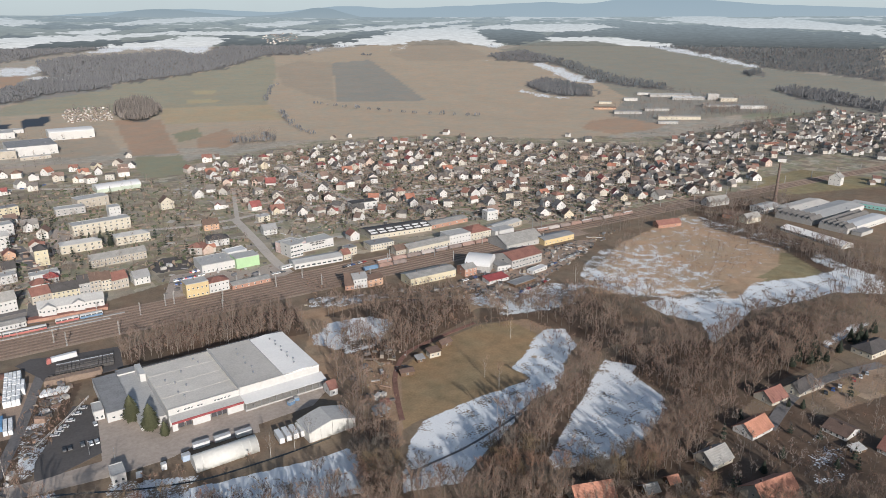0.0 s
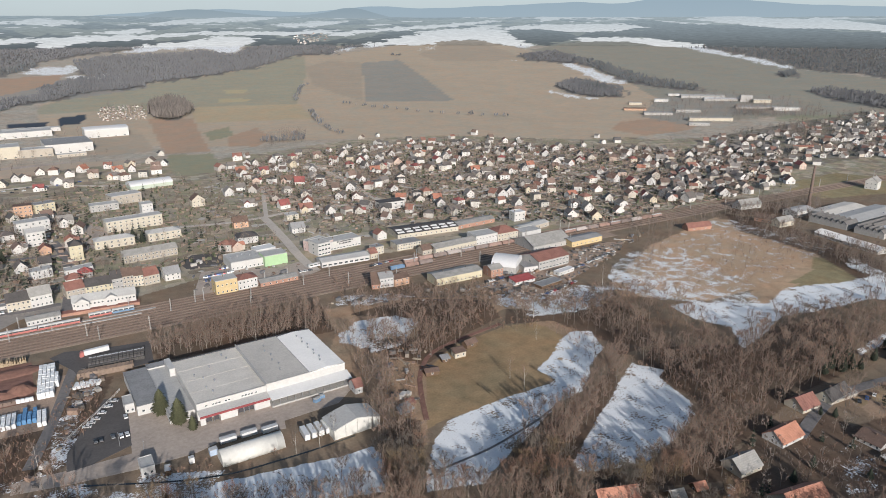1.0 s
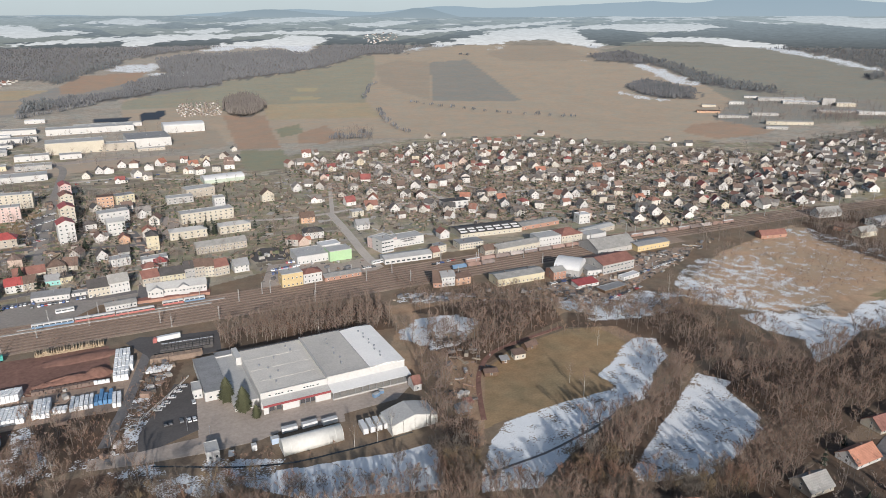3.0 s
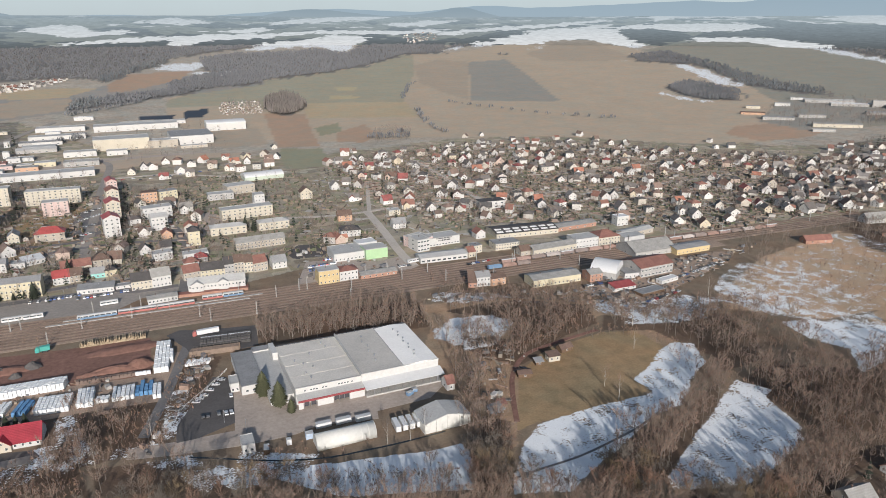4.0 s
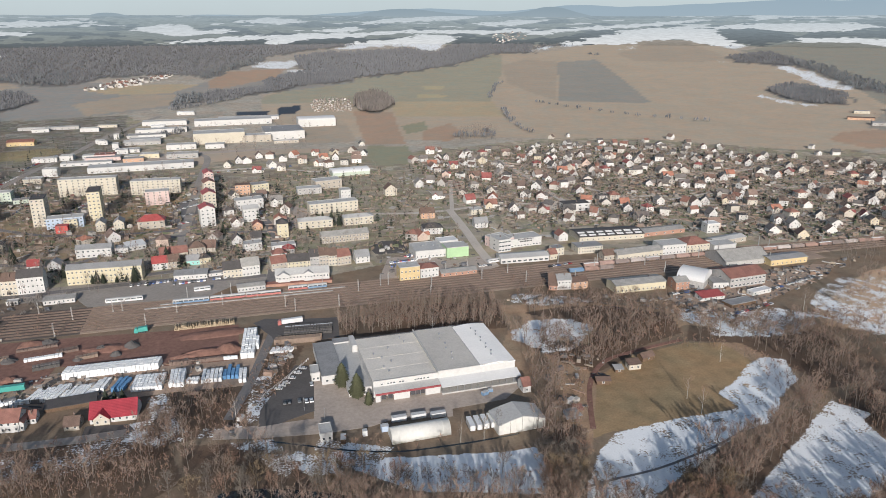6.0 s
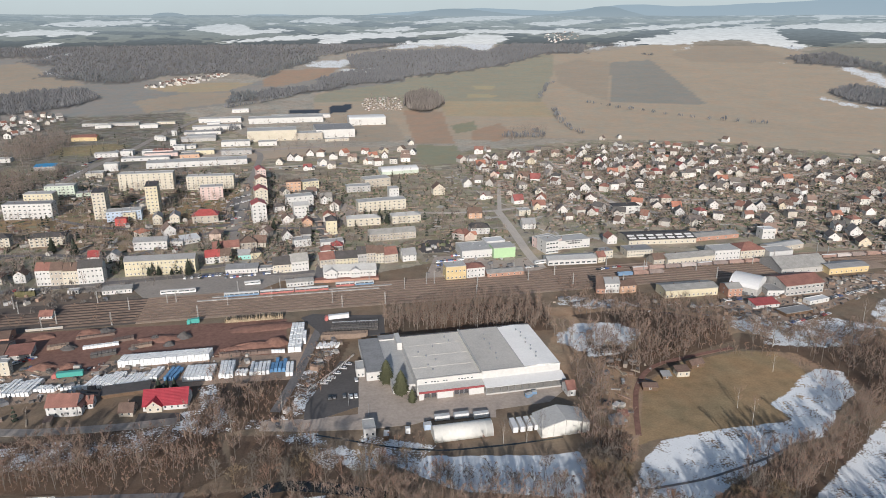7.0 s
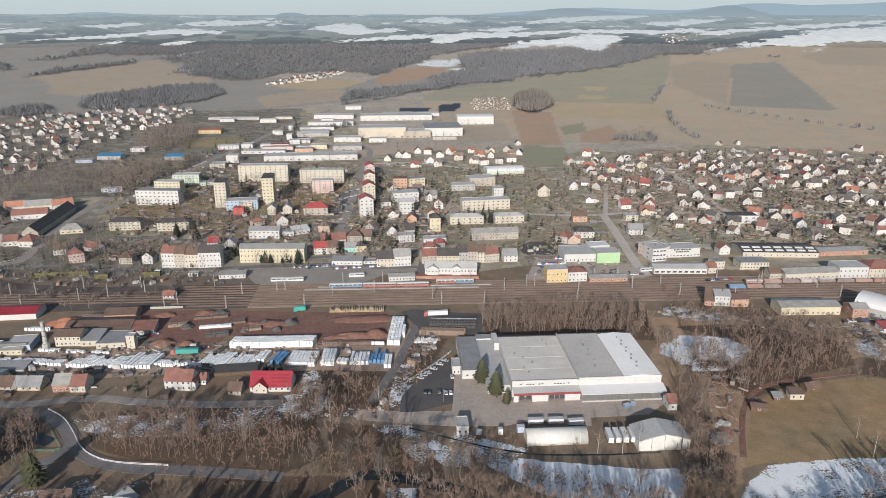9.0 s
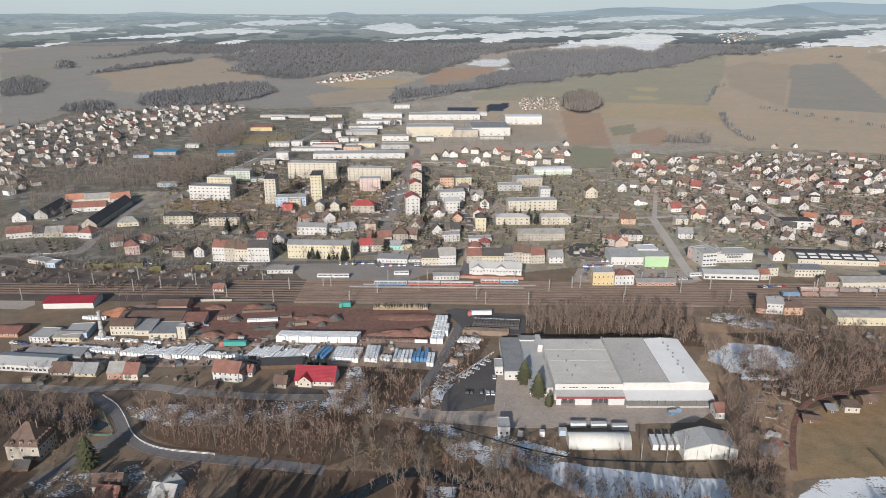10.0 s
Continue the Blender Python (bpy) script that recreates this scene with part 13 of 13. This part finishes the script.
shrub_spots += list(scatter([(160, 361.8), (213.3, 379.3), (203.2, 345.7), (175.7, 316.1), (149.3, 298.5), (145.5, 320.2)], 6, 184))
near_spots += list(scatter([(335, 333.8), (386.5, 335.5), (387.1, 290.4), (371, 250.7), (349.8, 258.6), (343, 293.6)], 11, 185))
shrub_spots += list(scatter([(-153.8, 302.2), (-104.4, 301.6), (-59.4, 301.1), (-36.1, 293.2), (-34.2, 274.6), (-53.1, 262.1), (-90.4, 270.1), (-124, 278), (-142.1, 287.4)], 4.8, 186))
shrub_spots += list(scatter([(54, 420.8), (99.1, 439.3), (168.7, 425.6), (159.5, 381.5), (106.9, 393.4)], 5.5, 187))
shrub_spots += list(scatter([(377.1, 341.3), (463.3, 382.9), (580.9, 412.2), (609.8, 333), (581.9, 300.6), (466.1, 279.6), (411.2, 289.5)], 11, 188))
# the snowy strip by the stream stays open
OPEN_STRIP = [(32.6, 274.6), (127.0, 249.0), (113.9, 216.9), (39.9, 228.5)]
OPEN_FIELD = [(288.1, 247.8), (288.1, 228.2), (279.3, 195.6), (264.5, 185.3), (241.2, 175.8), (225.0, 172.5), (199.4, 173.8), (179.6, 180.3), (191.8, 196.4), (224.0, 212.2)]
near_spots, mid_spots, shrub_spots = ([p for i, p in enumerate(q) if i % 9 == 0 or not _inside(np.array([p[0]]), np.array([p[1]]), OPEN_FIELD)[0]] for q in (near_spots, mid_spots, shrub_spots))
near_spots = [p for i, p in enumerate(near_spots) if i % 6 == 0 or not _inside(np.array([p[0]]), np.array([p[1]]), OPEN_STRIP)[0]]
near_spots += list(scatter([(23.9, 260.4), (109.3, 225.4), (109.1, 208.7), (21.5, 244.6)], 8.5, 220))
near_spots += list(scatter([(6.6, 250.4), (113.4, 207.0), (105.3, 191.4), (4.8, 232.5)], 5, 221))
shrub_spots += list(scatter([(24.9, 266.8), (112.9, 233.1), (110.0, 221.2), (23.3, 256.4)], 4, 222))
near_spots += list(scatter([(291, 254), (225, 217), (192, 198), (186, 203), (220, 223), (286, 260)], 5, 223))
plant_woods()
conifers([(392.1, 183.6, 11), (379.9, 181.3, 10), (406.0, 185.9, 10), (411.0, 173.1, 9), (431.6, 177.1, 10), (443.0, 176.9, 11), (457.2, 174.9, 10), (370.1, 179.8, 9), (382.0, 175.7, 10), (401.3, 192.2, 9), (393.6, 171.9, 8)], 20)
conifers([(392.2, 179.9, 12), (384.4, 178.3, 10), (389.3, 174.9, 11), (429.8, 172.2, 9), (439, 171.6, 9), (331, 151.5, 6), (281.5, 133.9, 7), (295.9, 164.2, 6), (327.1, 156.9, 5), (264.4, 132.6, 7), (294.4, 115.7, 6)], 9)
conifers([(44.4, 336.3, 14.5), (50.2, 322.5, 14.5), (54.6, 313.5, 8), (-157.6, 261, 17), (-67.6, 352.5, 9), (-71.6, 353.3, 8), (-75.9, 354, 9), (-179.2, 227.5, 17), (-160, 220.9, 19), (-143.1, 217.7, 16), (-95.5, 217.1, 19), (-85.1, 218.5, 17), (-72.7, 212.3, 20), (-65.2, 216.7, 18), (-53.3, 210.7, 20), (-19.7, 214.6, 18), (-11.1, 216, 19), (-2.5, 211.5, 17), (33.5, 209.6, 16), (-108.9, 544.8, 11), (-104.5, 544, 9), (-112, 545.4, 8), (-118.2, 549.2, 10), (-81.6, 539.7, 14), (-95, 543.5, 6), (-88.1, 543.6, 6), (-135.1, 566, 12), (-202.6, 623.6, 15), (-182, 611.8, 16), (-62, 584.5, 14), (76.3, 658.5, 13), (84, 653, 14), (90.6, 647.7, 12), (-17.3, 650.2, 12), (-28.9, 693.1, 12)])
far_broad, far_spruce, copse_spots = [], [], []
far_broad += list(scatter([(77, 1765), (95, 2035), (228, 2222), (227, 2394), (239, 2650), (367, 2790), (595, 2807), (712, 2872), (784, 2683), (954, 2970), (1074, 2929), (1267, 2851), (1132, 2555), (986, 2585), (733, 2276), (572, 2146), (399, 2062), (202, 1908)], 13, 200))
far_broad += list(scatter([(166, 3060), (358, 3099), (496, 3080), (583, 3065), (550, 3071), (393, 2968), (236, 2856), (146, 2772)], 22, 201))
far_spruce += list(scatter([(1232, 2750), (1310, 2832), (1482, 2746), (1567, 2698), (1566, 2699), (1438, 2769)], 22, 202))
far_broad += list(scatter([(1194, 2693), (1309, 2832), (1481, 2746), (1524, 2723), (1395, 2791)], 22, 203))
far_spruce += list(scatter([(1899, 2475), (1918, 2461), (2003, 2393), (2103, 2305), (2116, 2293), (2013, 2383), (1976, 2415)], 18, 204))
far_spruce += list(scatter([(2115, 2293), (2180, 2232), (2279, 2131), (2309, 2098), (2245, 2167), (2315, 2091), (2441, 1944), (2527, 1829), (2557, 1787), (2594, 1733), (2713, 1541), (2858, 1253), (2020, 867), (2102, 1055), (2091, 1168), (2127, 1283), (2238, 1457), (2405, 1741), (2416, 1974), (2280, 2130)], 17, 205))
far_broad += list(scatter([(1730, 2170), (1936, 2202), (1845, 2002), (1803, 1838), (1693, 1835), (1615, 1987)], 15, 206))
far_spruce += list(scatter([(1824, 1994), (1780, 1787), (1674, 1578), (1592, 1390), (1572, 1215), (1492, 1152), (1469, 1242), (1478, 1370), (1630, 1634), (1732, 1849)], 13, 207))
far_broad += list(scatter([(1274, 1440), (1414, 1518), (1400, 1401), (1382, 1299), (1256, 1188), (1215, 1232), (1219, 1317)], 11, 208))
far_spruce += list(scatter([(1324, 1431), (1388, 1411), (1358, 1317), (1267, 1306)], 11, 209))
far_broad += list(scatter([(1688, 979), (1765, 980), (1746, 855), (1650, 700), (1515, 639), (1555, 733), (1588, 837)], 12, 210))
far_spruce += list(scatter([(1952, 1228), (2036, 1245), (1986, 1195), (1881, 1165)], 9, 211))
copse_spots += list(scatter([(261, 1522), (289, 1635), (336, 1675), (350, 1583), (343, 1516), (301, 1435), (266, 1426)], 7, 212))
far_broad += list(scatter([(-389, 2002), (-651, 2136), (-675, 2412), (-821, 2515), (-762, 2659), (-1004, 2636), (-1134, 2754), (-1046, 2939), (-811, 3013), (-585, 3065), (-444, 3088), (-253, 3110), (-59, 3119), (161, 3116), (281, 3107), (495, 3080), (543, 3072), (259, 2837), (94, 2581), (11, 2390), (-75, 2147), (-184, 2230), (-331, 2151)], 17, 213))
far_spruce += list(scatter([(-76, 2175), (11, 2423), (119, 2696), (132, 2544), (11, 2294), (-56, 2079)], 14, 214))
far_spruce += list(scatter([(-602, 2142), (-539, 2236), (-440, 2275), (-381, 2002), (-488, 2019)], 15, 215))
far_spruce += list(scatter([(-122, 1614), (-120, 1786), (-62, 1756), (-59, 1669)], 10, 216))
far_broad += list(scatter([(-59, 1669), (-63, 1786), (116, 1906), (95, 1807), (22, 1736)], 11, 217))
far_broad += list(scatter([(161, 2117), (221, 2214), (390, 2279), (338, 1968), (238, 1914), (162, 1916)], 13, 218))
far_broad += list(scatter([(-1008, 2000), (-1000, 2198), (-866, 2471), (-843, 2404), (-954, 2133)], 13, 219))
far_spruce += list(scatter([(-1201, 2401), (-1140, 2566), (-1163, 2883), (-1046, 2939), (-1008, 2827), (-1073, 2601), (-1140, 2434)], 16, 220))
far_broad += list(scatter([(-664, 1515), (-699, 1631), (-676, 1709), (-572, 1867), (-476, 1899), (-408, 1743), (-426, 1637), (-498, 1529), (-588, 1475)], 11, 221))
far_broad += list(scatter([(-1001, 1590), (-1130, 1808), (-1138, 1949), (-1007, 1808), (-949, 1635)], 13, 222))
far_spruce += list(scatter([(-1632, 2651), (-1633, 2659), (-1522, 2724), (-1522, 2724)], 20, 223))
far_spruce += list(scatter([(-1172, 2162), (-1232, 2307), (-1197, 2316), (-1120, 2144)], 12, 224))
far_broad += list(scatter([(-774, 1412), (-794, 1509), (-736, 1540), (-680, 1444), (-713, 1390)], 10, 225))
far_broad += row_of([(586.1, 1559.2), (647.8, 1687.8), (724.2, 1832.3)], 12)
far_broad += row_of([(666.2, 1458.7), (752.9, 1258.7), (872.4, 1105.1)], 16)
far_broad += row_of([(555.9, 1386.7), (507.6, 1216.2), (505, 1112.9)], 14)
far_broad += row_of([(1952.2, 1228.7), (1993.7, 1227.5)], 5)
far_broad += row_of([(1307.4, 2428.5), (1324.2, 2370.7)], 6)
far_broad += row_of([(-117.6, 1553.9), (21.8, 1706.6)], 25)
far_broad += row_of([(-109.4, 1257), (-73.2, 1310.4)], 8)
far_broad += row_of([(364.4, 1110.9), (419.7, 1104.9), (431.7, 1161.1)], 14)
plant_far()
